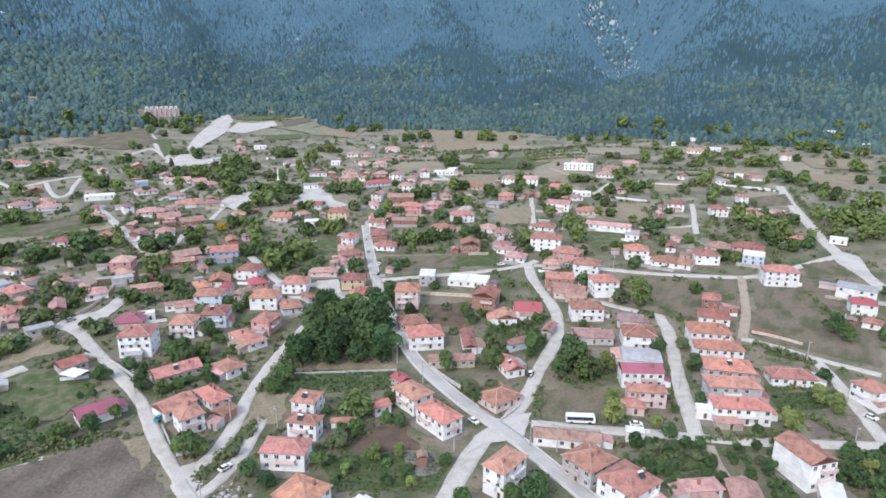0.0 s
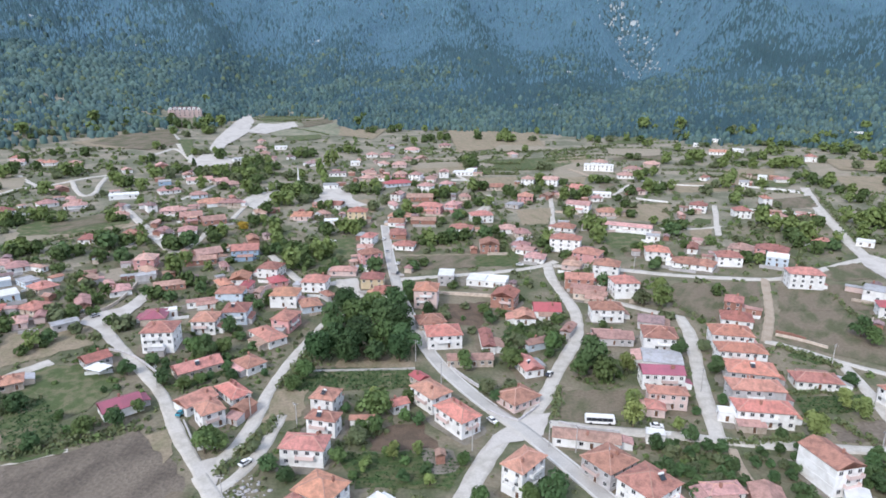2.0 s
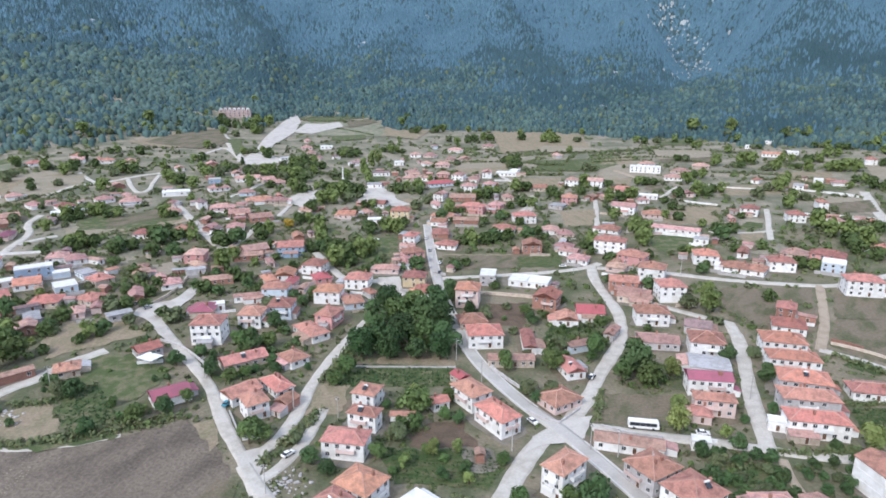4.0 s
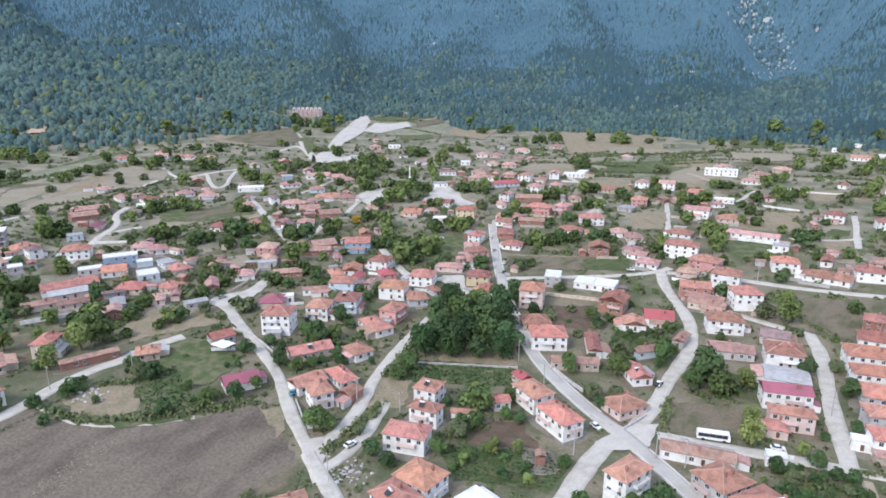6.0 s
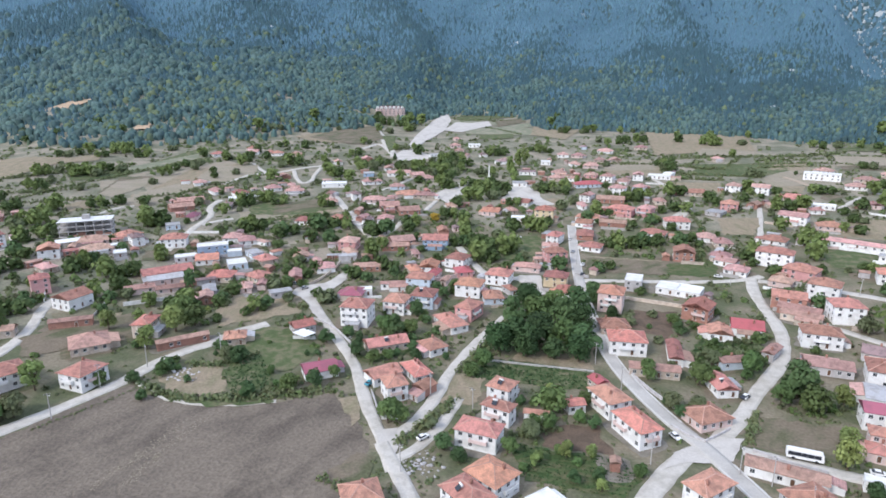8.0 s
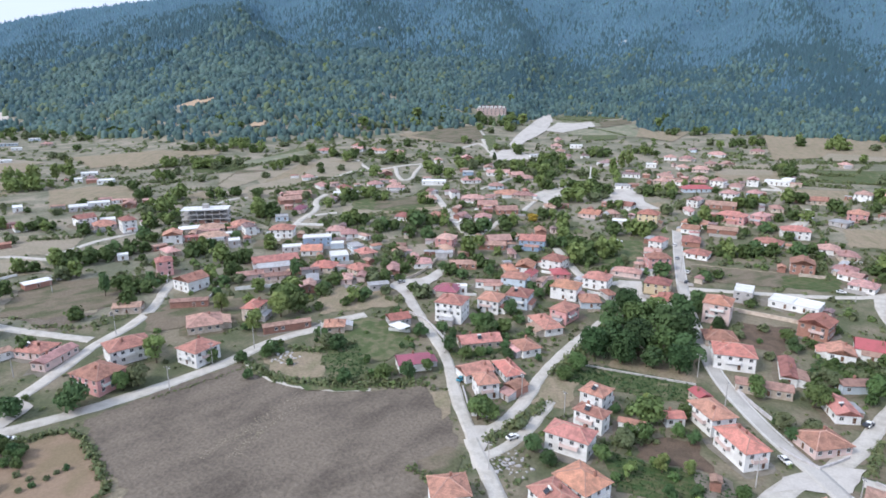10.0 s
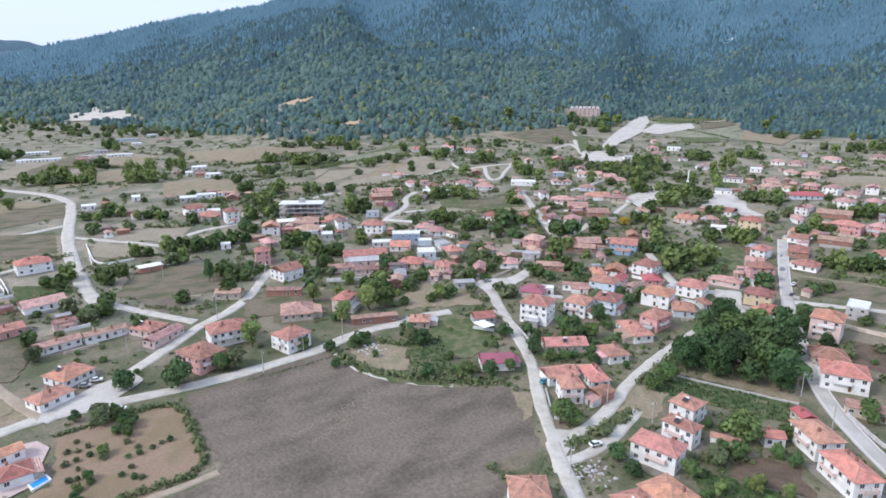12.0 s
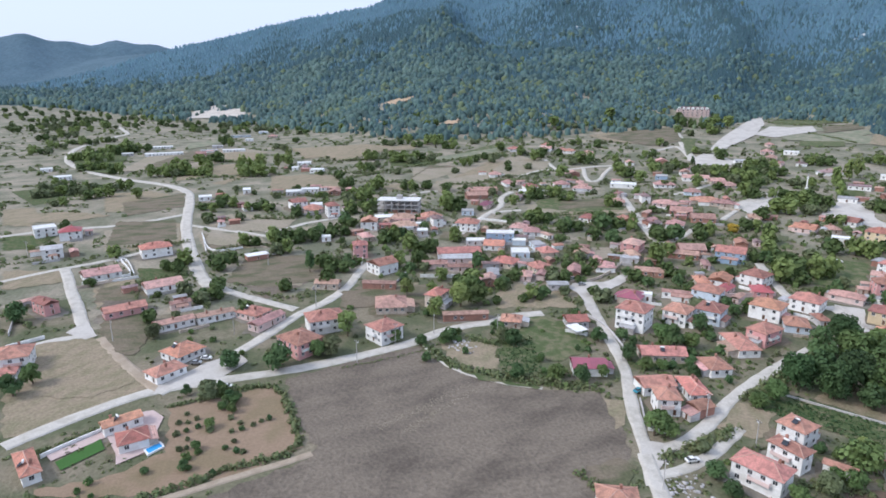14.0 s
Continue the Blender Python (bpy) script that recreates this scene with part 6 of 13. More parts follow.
house(-390.5, 570.5, 24, 12.3, 11.5, 1, "red", "white", "hip")
house(-401.0, 573.7, 43, 8.0, 11.5, 1, "red", "white", "hip")
house(-368.6, 573.0, 19, 14.0, 11.5, 1, "brown", "cream", "hip")
house(-308.4, 554.4, 36, 8.6, 11.5, 1, "rosered", "white", "gable")
house(-289.4, 582.5, 36, 10.8, 11.5, 1, "rosered", "brick", "gable")
house(-247.0, 543.1, 29, 9.6, 11.5, 1, "rosered", "white", "gable")
house(-228.6, 524.1, 30, 21.7, 11.5, 1, "rosered", "white", "gable", wings=[(2, 0.1, 4.6, 2.3)])
house(-236.7, 483.6, 38, 17.1, 11.5, 1, "rosered", "white", "hip")
house(-253.9, 512.7, 26, 10.1, 11.5, 1, "greyroof", "blue", "flat")
house(-319.5, 474.0, 46, 10.1, 11.5, 1, "brown", "brick", "gable", wings=[(1, 0.4, 7.5, 2.3)])
house(-301.3, 429.4, 49, 13.4, 11.5, 1, "rosered", "white", "hip")
house(-279.4, 427.4, 28, 15.4, 11.5, 1, "rosered", "white", "hip", wings=[(0, 0.1, 7.6, 2.4)])
house(-293.2, 444.7, 31, 7.0, 9.9, 1, "rosered", "cream", "hip")
house(-262.2, 462.2, 29, 21.0, 11.5, 1, "whiteroof", "white", "flat")
house(-248.1, 430.4, 10, 6.1, 11.5, 1, "rosered", "rose", "hip", wings=[(2, 0.4, 6.7, 3.1)])
house(-223.4, 426.3, 39, 7.3, 11.5, 2, "greyred", "white", "hip")
house(-209.4, 521.7, 40, 12.0, 11.5, 1, "rosered", "cream", "gable")
house(-196.8, 510.4, 35, 17.4, 11.5, 1, "rosered", "cream", "hip")
house(-207.7, 472.0, 28, 12.9, 11.5, 1, "rosered", "paleblue", "hip")
house(-188.3, 450.6, 30, 21.4, 11.5, 1, "red", "cream", "hip", wings=[(0, -0.5, 9.0, 3.0)])
house(-175.1, 450.8, 12, 17.4, 10.6, 1, "rosered", "cream", "hip", wings=[(2, -0.9, 6.4, 3.0)])
house(-205.8, 423.6, 20, 18.3, 11.5, 1, "rosered", "rose", "hip")
house(-203.5, 392.0, 10, 4.3, 11.5, 1, "rosered", "brick", "gable")
house(-192.5, 375.8, 2, 6.2, 12.2, 1, "rosered", "brick", "gable")
house(-188.2, 411.9, 24, 15.1, 12.4, 1, "brown", "brick", "gable", wings=[(0, 0.5, 6.4, 2.6)])
house(-169.8, 404.1, 33, 15.9, 12.2, 1, "brown", "brick", "gable")
house(-176.6, 379.3, 20, 11.8, 12.2, 1, "rosered", "white", "hip")
house(-186.3, 371.1, 8, 6.7, 9.7, 1, "greyred", "white", "gable")
house(-199.9, 357.0, 47, 11.8, 12.2, 2, "red", "white", "gable")
house(-226.4, 354.5, 16, 10.5, 12.2, 1, "red", "white", "hip", wings=[(2, -0.3, 7.9, 2.0)])
house(-202.9, 325.5, 15, 6.9, 12.2, 1, "brown", "rose", "hip", wings=[(0, -0.6, 2.8, 2.6)])
house(-235.5, 406.8, 32, 12.1, 11.5, 1, "brown", "cream", "hip")
house(-144.7, 427.1, 27, 8.4, 12.2, 1, "brown", "cream", "hip", wings=[(0, 0.7, 3.1, 3.0)])
house(-227.8, 691.2, 22, 12.7, 11.5, 1, "rosered", "rose", "hip")
house(-213.0, 660.1, 15, 11.2, 11.5, 1, "rosered", "rose", "hip")
house(-221.5, 613.9, 28, 18.8, 11.5, 2, "greyroof", "white", "gable", wings=[(2, 0.9, 6.2, 2.1)])
house(-130.5, 367.0, 27, 7.1, 12.2, 1, "red", "brick", "gable")
house(-125.2, 339.1, 15, 15.5, 12.7, 2, "red", "blue", "gable", wings=[(0, 0.1, 8.4, 2.8)])
house(-242.2, 741.1, 34, 8.3, 11.5, 1, "rosered", "rose", "hip")
house(-196.6, 634.7, 0, 5.8, 11.5, 1, "rosered", "rose", "hip")
house(-181.4, 642.6, 10, 7.2, 11.5, 1, "greyred", "white", "hip", wings=[(2, -0.5, 7.1, 2.6)])
house(-207.6, 701.4, 16, 14.3, 11.5, 1, "whiteroof", "white", "flat")
house(-149.7, 610.4, 31, 14.0, 11.5, 1, "greyred", "white", "hip", wings=[(1, 0.4, 7.8, 2.3)])
house(-116.1, 567.0, 11, 15.5, 11.5, 1, "greyred", "white", "flat")
house(-108.6, 619.5, 10, 9.5, 11.5, 1, "whiteroof", "white", "flat")
house(-112.8, 518.4, 12, 12.8, 11.5, 1, "greyroof", "white", "flat")
house(-98.1, 665.4, 12, 12.3, 11.4, 1, "rosered", "white", "hip")
house(-82.7, 665.7, -5, 12.6, 11.5, 1, "rosered", "rose", "hip", wings=[(2, 0.3, 6.1, 3.1)])
house(-83.6, 722.8, 1, 8.4, 11.5, 1, "greyred", "paleblue", "hip")
house(-57.6, 700.8, 1, 17.6, 11.5, 1, "rosered", "white", "hip", wings=[(0, 0.7, 10.2, 2.3)])
house(-57.8, 644.9, -6, 10.4, 11.5, 1, "rosered", "cream", "hip")
house(-42.7, 648.5, 16, 11.3, 11.5, 1, "rosered", "cream", "gable", wings=[(1, 0.8, 7.0, 3.2)])
house(-63.3, 612.1, 1, 15.3, 11.5, 1, "rosered", "rose", "hip")
house(-79.2, 617.1, 26, 10.6, 11.5, 1, "rosered", "white", "hip", wings=[(0, 0.4, 5.7, 3.0)])
house(-20.9, 731.1, -3, 14.7, 11.5, 1, "rosered", "cream", "hip")
house(-87.4, 571.0, 12, 14.7, 11.5, 1, "rosered", "white", "hip", wings=[(0, 0.8, 9.4, 3.1)])
house(-86.0, 549.1, -2, 13.9, 11.5, 1, "rosered", "cream", "hip")
house(-69.7, 550.2, -13, 9.9, 11.5, 1, "rosered", "white", "hip")
house(-57.9, 567.3, -5, 12.1, 11.5, 1, "rosered", "pink", "hip")
house(-42.3, 554.7, -12, 11.8, 11.5, 2, "rosered", "white", "hip", wings=[(2, -0.4, 6.5, 2.4)])
house(-28.5, 550.9, -4, 10.6, 11.5, 1, "rosered", "rose", "hip", wings=[(0, 0.5, 6.0, 2.0)])
house(-17.1, 567.5, -1, 9.3, 10.8, 2, "rosered", "white", "gable")
house(-56.2, 530.5, 27, 24.9, 11.5, 1, "crimson", "paleblue", "hip", wings=[(2, -0.6, 5.0, 2.4)])
house(-30.6, 511.1, -10, 13.4, 11.1, 2, "rosered", "white", "hip")
house(-13.7, 519.1, -7, 11.0, 11.5, 2, "rosered", "paleblue", "hip", wings=[(2, -0.9, 5.2, 2.8)])
house(-51.3, 480.6, -16, 8.8, 11.5, 2, "rosered", "white", "gable")
house(-52.9, 460.4, 16, 7.2, 12.2, 1, "rosered", "white", "hip", wings=[(0, 0.0, 3.1, 2.9)])
house(-33.8, 482.4, 4, 21.3, 11.5, 1, "brown", "brick", "gable")
house(-23.7, 446.7, -12, 18.6, 11.5, 2, "red", "pink", "hip", wings=[(0, -0.9, 10.2, 2.2)])
house(-6.8, 451.7, -17, 10.7, 12.2, 2, "rosered", "pink", "hip", wings=[(0, -1.0, 6.1, 2.8)])
house(1.9, 485.9, 12, 8.7, 11.5, 1, "brown", "cream", "hip")
house(0.9, 578.7, -5, 18.9, 11.5, 1, "whiteroof", "white", "flat")
house(8.7, 590.7, -16, 8.4, 11.5, 1, "whiteroof", "white", "flat")
house(-44.1, 427.4, -7, 16.6, 12.1, 1, "red", "white", "hip")
house(-44.9, 411.6, -2, 11.2, 11.0, 1, "red", "white", "gable", wings=[(1, 0.7, 5.6, 3.1)])
house(-26.7, 417.2, -2, 17.9, 8.5, 1, "brown", "brick", "gable")
house(13.3, 423.4, 8, 16.5, 11.5, 2, "red", "white", "hip")
house(-111.8, 420.7, 3, 13.2, 12.2, 1, "orange", "rose", "gable", wings=[(1, 0.1, 8.0, 2.5)])
house(-99.1, 429.2, 33, 7.2, 12.2, 1, "brown", "cream", "hip", wings=[(1, -0.8, 5.5, 2.4)])
house(-96.1, 454.3, -8, 13.0, 12.1, 1, "red", "white", "gable")
house(-72.9, 418.7, 0, 13.9, 12.2, 3, "orange", "yellow", "hip", wings=[(2, -0.1, 6.0, 2.6)])
house(-89.9, 409.4, 12, 9.5, 7.3, 1, "whiteroof", "white", "flat")
house(-41.5, 386.3, 6, 11.0, 15.9, 1, "red", "brick", "hip")
house(-34.4, 362.4, -6, 12.2, 11.5, 1, "red", "white", "hip", wings=[(1, -0.9, 6.3, 2.6)])
house(-0.5, 399.4, -9, 16.0, 11.5, 1, "red", "white", "hip")
house(-57.9, 370.1, -11, 8.7, 12.1, 2, "red", "white", "hip")
house(-58.2, 355.5, 3, 9.7, 8.0, 1, "rosered", "white", "gable", wings=[(0, 0.5, 4.4, 2.7)])
house(-51.6, 331.0, 27, 12.5, 10.5, 3, "red", "pink", "hip")
house(-63.8, 315.8, 2, 15.0, 8.5, 1, "brown", "rose", "hip", wings=[(1, -0.1, 3.8, 2.8)])
house(-45.7, 299.8, 1, 12.3, 11.0, 2, "red", "yellow", "hip")
house(-38.3, 286.7, 2, 11.0, 12.2, 1, "orange", "white", "hip", wings=[(1, 0.6, 4.7, 3.2)])
house(-73.9, 294.0, -1, 13.0, 12.2, 2, "red", "white", "hip")
house(-65.2, 281.0, 43, 5.2, 9.2, 1, "red", "grey", "hip")
house(-71.1, 269.4, 24, 9.9, 11.5, 1, "red", "paleblue", "hip")
house(-83.9, 274.4, 2, 13.4, 12.2, 2, "orange", "white", "hip", wings=[(2, 0.6, 5.8, 2.0)])
house(-101.8, 310.9, -7, 12.1, 12.2, 2, "red", "white", "hip", wings=[(1, 0.9, 6.5, 3.0)])
house(-95.0, 298.3, 32, 9.2, 10.6, 1, "crimson", "pink", "hip")
house(-76.4, 248.2, -13, 9.2, 12.2, 2, "red", "pink", "hip", wings=[(0, 0.6, 4.2, 2.5)])
house(-16.7, 277.6, -3, 11.8, 12.2, 3, "orange", "rose", "hip")
house(-8.0, 306.2, -2, 8.1, 11.5, 2, "whiteroof", "grey", "flat")
house(8.3, 306.5, -12, 9.8, 11.2, 1, "whiteroof", "white", "flat")
house(18.1, 304.8, -14, 11.4, 11.9, 1, "whiteroof", "white", "flat")
house(-28.1, 323.1, -17, 5.0, 9.6, 1, "rosered", "cream", "hip")
house(54.7, 675.7, 15, 10.7, 11.5, 1, "rosered", "cream", "hip", wings=[(0, -0.4, 5.8, 2.8)])
house(136.0, 614.4, -30, 15.4, 11.5, 2, "rosered", "white", "hip", wings=[(2, -0.2, 4.7, 2.2)])
house(132.0, 599.6, -13, 27.8, 11.5, 2, "whiteroof", "white", "flat")
house(163.1, 593.3, -32, 17.0, 11.5, 1, "rosered", "cream", "hip")
house(149.1, 565.2, -10, 15.6, 11.5, 1, "rosered", "white", "hip")
house(187.7, 616.7, -19, 16.3, 11.0, 1, "rosered", "cream", "hip", wings=[(0, -0.3, 10.2, 2.9)])
house(57.8, 540.0, -14, 12.0, 11.5, 2, "rosered", "white", "hip")
house(77.5, 537.9, -16, 13.6, 11.5, 2, "rosered", "white", "gable")
house(29.1, 519.8, 6, 19.1, 11.5, 1, "red", "cream", "hip")
house(97.9, 518.4, -32, 12.3, 11.5, 1, "red", "cream", "gable", wings=[(0, -0.7, 7.6, 2.6)])
house(49.6, 477.2, -8, 12.4, 11.5, 2, "red", "pink", "hip")
house(67.5, 490.6, -26, 7.9, 11.3, 1, "brown", "brick", "gable", wings=[(0, -0.2, 3.2, 2.4)])
house(79.6, 491.1, 12, 8.6, 11.3, 1, "brown", "cream", "hip", wings=[(0, -0.9, 5.1, 2.3)])
house(39.8, 462.0, -26, 11.6, 12.2, 1, "greyroof", "grey", "hip")
house(86.6, 451.6, -22, 17.7, 11.5, 2, "rosered", "white", "gable", wings=[(0, -0.9, 10.1, 2.9)])
house(105.2, 439.9, -4, 16.0, 12.2, 1, "red", "rose", "hip")
house(110.9, 495.7, -13, 18.8, 8.4, 1, "whiteroof", "white", "flat")
house(105.6, 480.8, 8, 9.5, 8.2, 1, "rosered", "white", "hip")
house(146.0, 504.6, -3, 7.6, 11.3, 1, "rosered", "rose", "gable", wings=[(2, 0.3, 6.8, 2.0)])
house(30.3, 399.2, 0, 11.4, 12.2, 1, "rosered", "white", "hip")
house(38.7, 390.3, 9, 10.8, 12.2, 1, "rosered", "cream", "hip")
house(16.5, 359.2, 2, 11.8, 12.1, 2, "red", "brick", "gable")
house(36.2, 364.0, -16, 11.5, 9.8, 1, "rosered", "grey", "hip", wings=[(0, -0.4, 7.0, 2.7)])
house(38.6, 355.0, -26, 11.5, 8.5, 1, "rosered", "white", "gable")
house(42.4, 342.2, -17, 12.2, 11.1, 1, "rosered", "white", "hip")
house(68.3, 402.2, -20, 14.9, 12.2, 1, "red", "white", "hip", wings=[(1, 0.0, 6.5, 3.1)])
house(62.7, 361.0, -16, 18.8, 11.4, 3, "red", "white", "hip")
house(72.3, 342.2, -27, 16.4, 12.2, 2, "red", "pink", "hip")
house(61.7, 329.9, -21, 11.0, 10.4, 1, "brown", "rose", "hip")
house(77.3, 315.7, -19, 13.9, 12.2, 3, "red", "white", "hip")
house(60.3, 302.4, -8, 14.7, 11.0, 2, "red", "brick", "gable", wings=[(0, 0.8, 8.3, 2.6)])
house(63.4, 292.7, -22, 17.5, 7.8, 1, "brown", "brick", "gable")
house(80.2, 291.2, 5, 13.0, 12.2, 3, "red", "white", "hip")
house(112.6, 344.9, -10, 13.9, 12.2, 2, "orange", "white", "hip", wings=[(2, -0.1, 8.0, 2.3)])
house(110.4, 402.6, -24, 32.3, 8.5, 1, "rosered", "white", "gable")
house(116.4, 333.2, -19, 4.5, 7.5, 1, "whiteroof", "white", "flat")
house(120.6, 379.9, -18, 8.6, 6.9, 1, "greyroof", "white", "flat")
house(21.0, 278.5, -19, 11.8, 12.4, 2, "orange", "brick", "gable")
house(-175.9, 263.1, 33, 7.0, 14.9, 1, "rosered", "brick", "gable")
house(-189.4, 290.8, 28, 9.0, 9.6, 1, "brown", "grey", "gable", wings=[(2, -0.1, 4.0, 2.8)])
house(-167.6, 279.7, 36, 10.7, 10.8, 1, "rosered", "white", "hip", wings=[(1, 0.4, 5.6, 2.7)])
house(-172.9, 318.0, 11, 11.4, 12.2, 2, "rosered", "pink", "hip")
house(-167.3, 307.6, 48, 7.1, 12.0, 1, "brown", "rose", "hip")
house(-164.2, 299.2, 28, 10.2, 6.3, 1, "greyroof", "grey", "flat")
house(-146.5, 288.1, 27, 15.1, 7.9, 1, "brown", "brick", "gable")
house(-147.2, 337.8, 38, 15.0, 12.2, 1, "rosered", "brick", "gable")
house(-146.1, 325.8, 24, 16.7, 8.0, 1, "brown", "brick", "gable")
house(-130.2, 317.9, 32, 4.4, 11.5, 1, "rosered", "rose", "hip")
house(-121.0, 292.3, 38, 7.0, 11.6, 1, "orange", "cream", "hip")
house(-114.8, 300.4, 11, 10.4, 12.2, 1, "orange", "white", "gable")
house(-108.2, 289.1, 0, 6.2, 11.3, 1, "crimson", "rose", "gable")
house(-110.1, 274.3, 6, 13.2, 10.7, 2, "red", "paleblue", "hip", wings=[(2, -0.5, 5.6, 2.3)])
house(-120.1, 268.9, 24, 17.9, 4.7, 1, "brown", "white", "gable", wings=[(0, 0.2, 9.2, 2.9)])
house(-135.6, 250.6, 13, 11.1, 12.4, 1, "magenta", "cream", "hip", wings=[(1, -1.0, 6.2, 2.5)])
house(-121.0, 226.4, 8, 13.0, 12.2, 3, "red", "white", "hip", wings=[(0, -0.1, 6.2, 3.0)])
house(-109.7, 243.8, 4, 11.0, 11.5, 2, "red", "white", "hip", wings=[(2, 0.2, 7.5, 2.9)])
house(-100.3, 254.6, 6, 11.5, 12.2, 2, "red", "paleblue", "hip", wings=[(2, -0.6, 8.0, 2.1)])
house(-132.1, 255.5, 27, 7.5, 4.7, 1, "whiteroof", "white", "flat")
house(-169.4, 239.3, 45, 10.7, 6.1, 1, "greyroof", "grey", "gable")
house(172.4, 446.4, -26, 12.4, 11.5, 2, "red", "white", "hip", wings=[(0, 0.0, 6.0, 2.2)])
house(196.2, 429.8, -7, 11.9, 11.5, 2, "red", "white", "hip")
house(228.5, 463.6, -8, 7.6, 11.5, 2, "red", "white", "hip")
house(219.2, 421.4, -11, 8.9, 10.4, 1, "rosered", "white", "hip")
house(235.9, 415.4, -33, 17.1, 11.5, 1, "red", "white", "hip", wings=[(0, -0.8, 8.7, 2.7)])
house(215.9, 551.6, -38, 7.3, 11.5, 1, "red", "white", "hip")
house(235.7, 518.3, -24, 7.9, 11.5, 2, "greyroof", "white", "flat")
house(277.9, 537.9, -11, 14.0, 8.9, 1, "rosered", "white", "hip")
house(265.5, 549.7, -26, 7.4, 11.5, 1, "whiteroof", "white", "flat")
house(276.7, 677.1, -20, 19.4, 11.5, 1, "red", "white", "gable")
house(348.1, 627.8, -22, 10.9, 11.5, 2, "red", "white", "hip")
house(463.7, 689.3, -34, 18.3, 11.5, 1, "whiteroof", "white", "flat")
house(458.0, 739.3, -32, 13.0, 11.5, 1, "whiteroof", "white", "flat")
house(273.6, 731.1, -21, 9.0, 11.5, 1, "whiteroof", "white", "flat")
house(307.0, 762.3, -22, 10.1, 11.5, 1, "whiteroof", "white", "flat")
house(302.4, 689.5, -24, 12.2, 11.5, 1, "whiteroof", "white", "flat")
house(317.5, 454.9, -35, 11.5, 11.5, 1, "whiteroof", "white", "flat")
house(154.9, 430.2, -6, 4.0, 11.5, 1, "rosered", "brick", "gable")
house(137.5, 357.6, -21, 6.3, 15.3, 1, "red", "white", "gable")
house(125.2, 331.8, -24, 17.3, 12.2, 1, "red", "white", "hip")
house(134.2, 328.5, -32, 10.7, 12.5, 1, "red", "white", "hip")
house(148.9, 334.8, -9, 13.9, 12.2, 2, "red", "white", "hip")
house(164.9, 354.5, -33, 14.1, 12.8, 1, "rosered", "cream", "hip")
house(181.5, 352.4, -30, 18.2, 11.5, 1, "red", "pink", "hip")
house(174.4, 331.3, -28, 11.1, 10.3, 2, "whiteroof", "paleblue", "flat")
house(172.6, 300.5, -11, 16.7, 11.5, 3, "red", "white", "hip", wings=[(2, -0.8, 5.6, 2.4)])
house(217.4, 365.1, -53, 9.0, 11.1, 1, "red", "cream", "hip")
house(241.3, 362.8, -34, 9.4, 8.0, 1, "whiteroof", "white", "flat")
house(200.0, 280.7, -38, 17.0, 11.5, 2, "greyroof", "white", "gable")
house(191.3, 263.2, -21, 11.0, 9.9, 2, "crimson", "white", "hip")
house(126.6, 272.8, -25, 8.4, 10.6, 2, "red", "brick", "hip", wings=[(2, -0.9, 4.7, 2.9)])
house(-445.9, 81.6, 84, 12.1, 12.2, 2, "whiteroof", "white", "flat")
house(-428.2, 91.7, 72, 12.7, 12.2, 2, "crimson", "white", "hip")
house(-396.5, 74.0, 79, 11.2, 12.2, 2, "greyroof", "white", "hip", wings=[(0, -0.1, 4.1, 2.2)])
house(-361.8, 118.0, 79, 16.8, 12.1, 2, "orange", "white", "hip")
house(-343.7, 83.5, 86, 17.6, 12.2, 1, "rosered", "white", "gable")
house(-311.5, 51.5, 102, 6.9, 12.2, 2, "red", "pink", "gable")
house(-306.5, 100.6, 83, 17.8, 11.5, 1, "rosered", "white", "gable")
house(-276.1, 96.9, 78, 9.3, 4.9, 1, "brown", "rose", "gable", wings=[(0, 0.2, 4.9, 2.5)])
house(-286.4, 76.3, 84, 17.8, 8.9, 1, "red", "pink", "gable")
house(-257.6, 86.6, 83, 16.4, 6.4, 1, "brown", "white", "gable")
house(-253.6, 103.0, 79, 16.2, 5.9, 1, "brown", "white", "gable", wings=[(2, -0.9, 3.3, 2.3)])
house(-395.8, 173.2, 72, 4.8, 6.0, 1, "rosered", "white", "hip")
house(-316.6, 156.7, 78, 12.4, 7.3, 1, "whiteroof", "brick", "gable")
house(-317.6, 204.3, 57, 5.7, 5.2, 1, "whiteroof", "white", "flat")
house(-363.8, 240.9, 67, 9.4, 12.2, 3, "red", "white", "hip", wings=[(0, 0.1, 4.3, 2.3)])
house(-383.4, 237.5, 65, 13.7, 12.2, 1, "red", "rose", "hip", wings=[(0, -0.4, 7.0, 2.5)])
house(-390.2, 244.8, 57, 9.2, 10.7, 1, "whiteroof", "white", "flat")
house(-399.1, 234.7, 78, 12.1, 11.0, 2, "red", "white", "gable")
house(-436.1, 269.0, 58, 14.7, 9.5, 1, "whiteroof", "white", "flat")
house(-438.4, 255.0, 59, 12.3, 11.5, 1, "whiteroof", "grey", "flat")
house(-415.6, 279.1, 48, 9.0, 11.5, 1, "brown", "brick", "gable")
house(-419.9, 204.9, 73, 7.6, 9.2, 1, "rosered", "white", "hip")
house(-470.5, 230.9, 63, 6.2, 11.5, 1, "whiteroof", "white", "flat")
house(-742.4, 354.1, 64, 27.3, 11.5, 1, "whiteroof", "white", "flat")
house(-765.3, 332.4, 66, 20.4, 11.5, 1, "greyroof", "grey", "gable", wings=[(0, 0.4, 9.4, 2.3)])
house(-852.8, 307.1, 70, 26.6, 11.5, 1, "whiteroof", "white", "gable")
house(-777.3, 281.2, 70, 42.7, 11.5, 1, "whiteroof", "white", "flat")
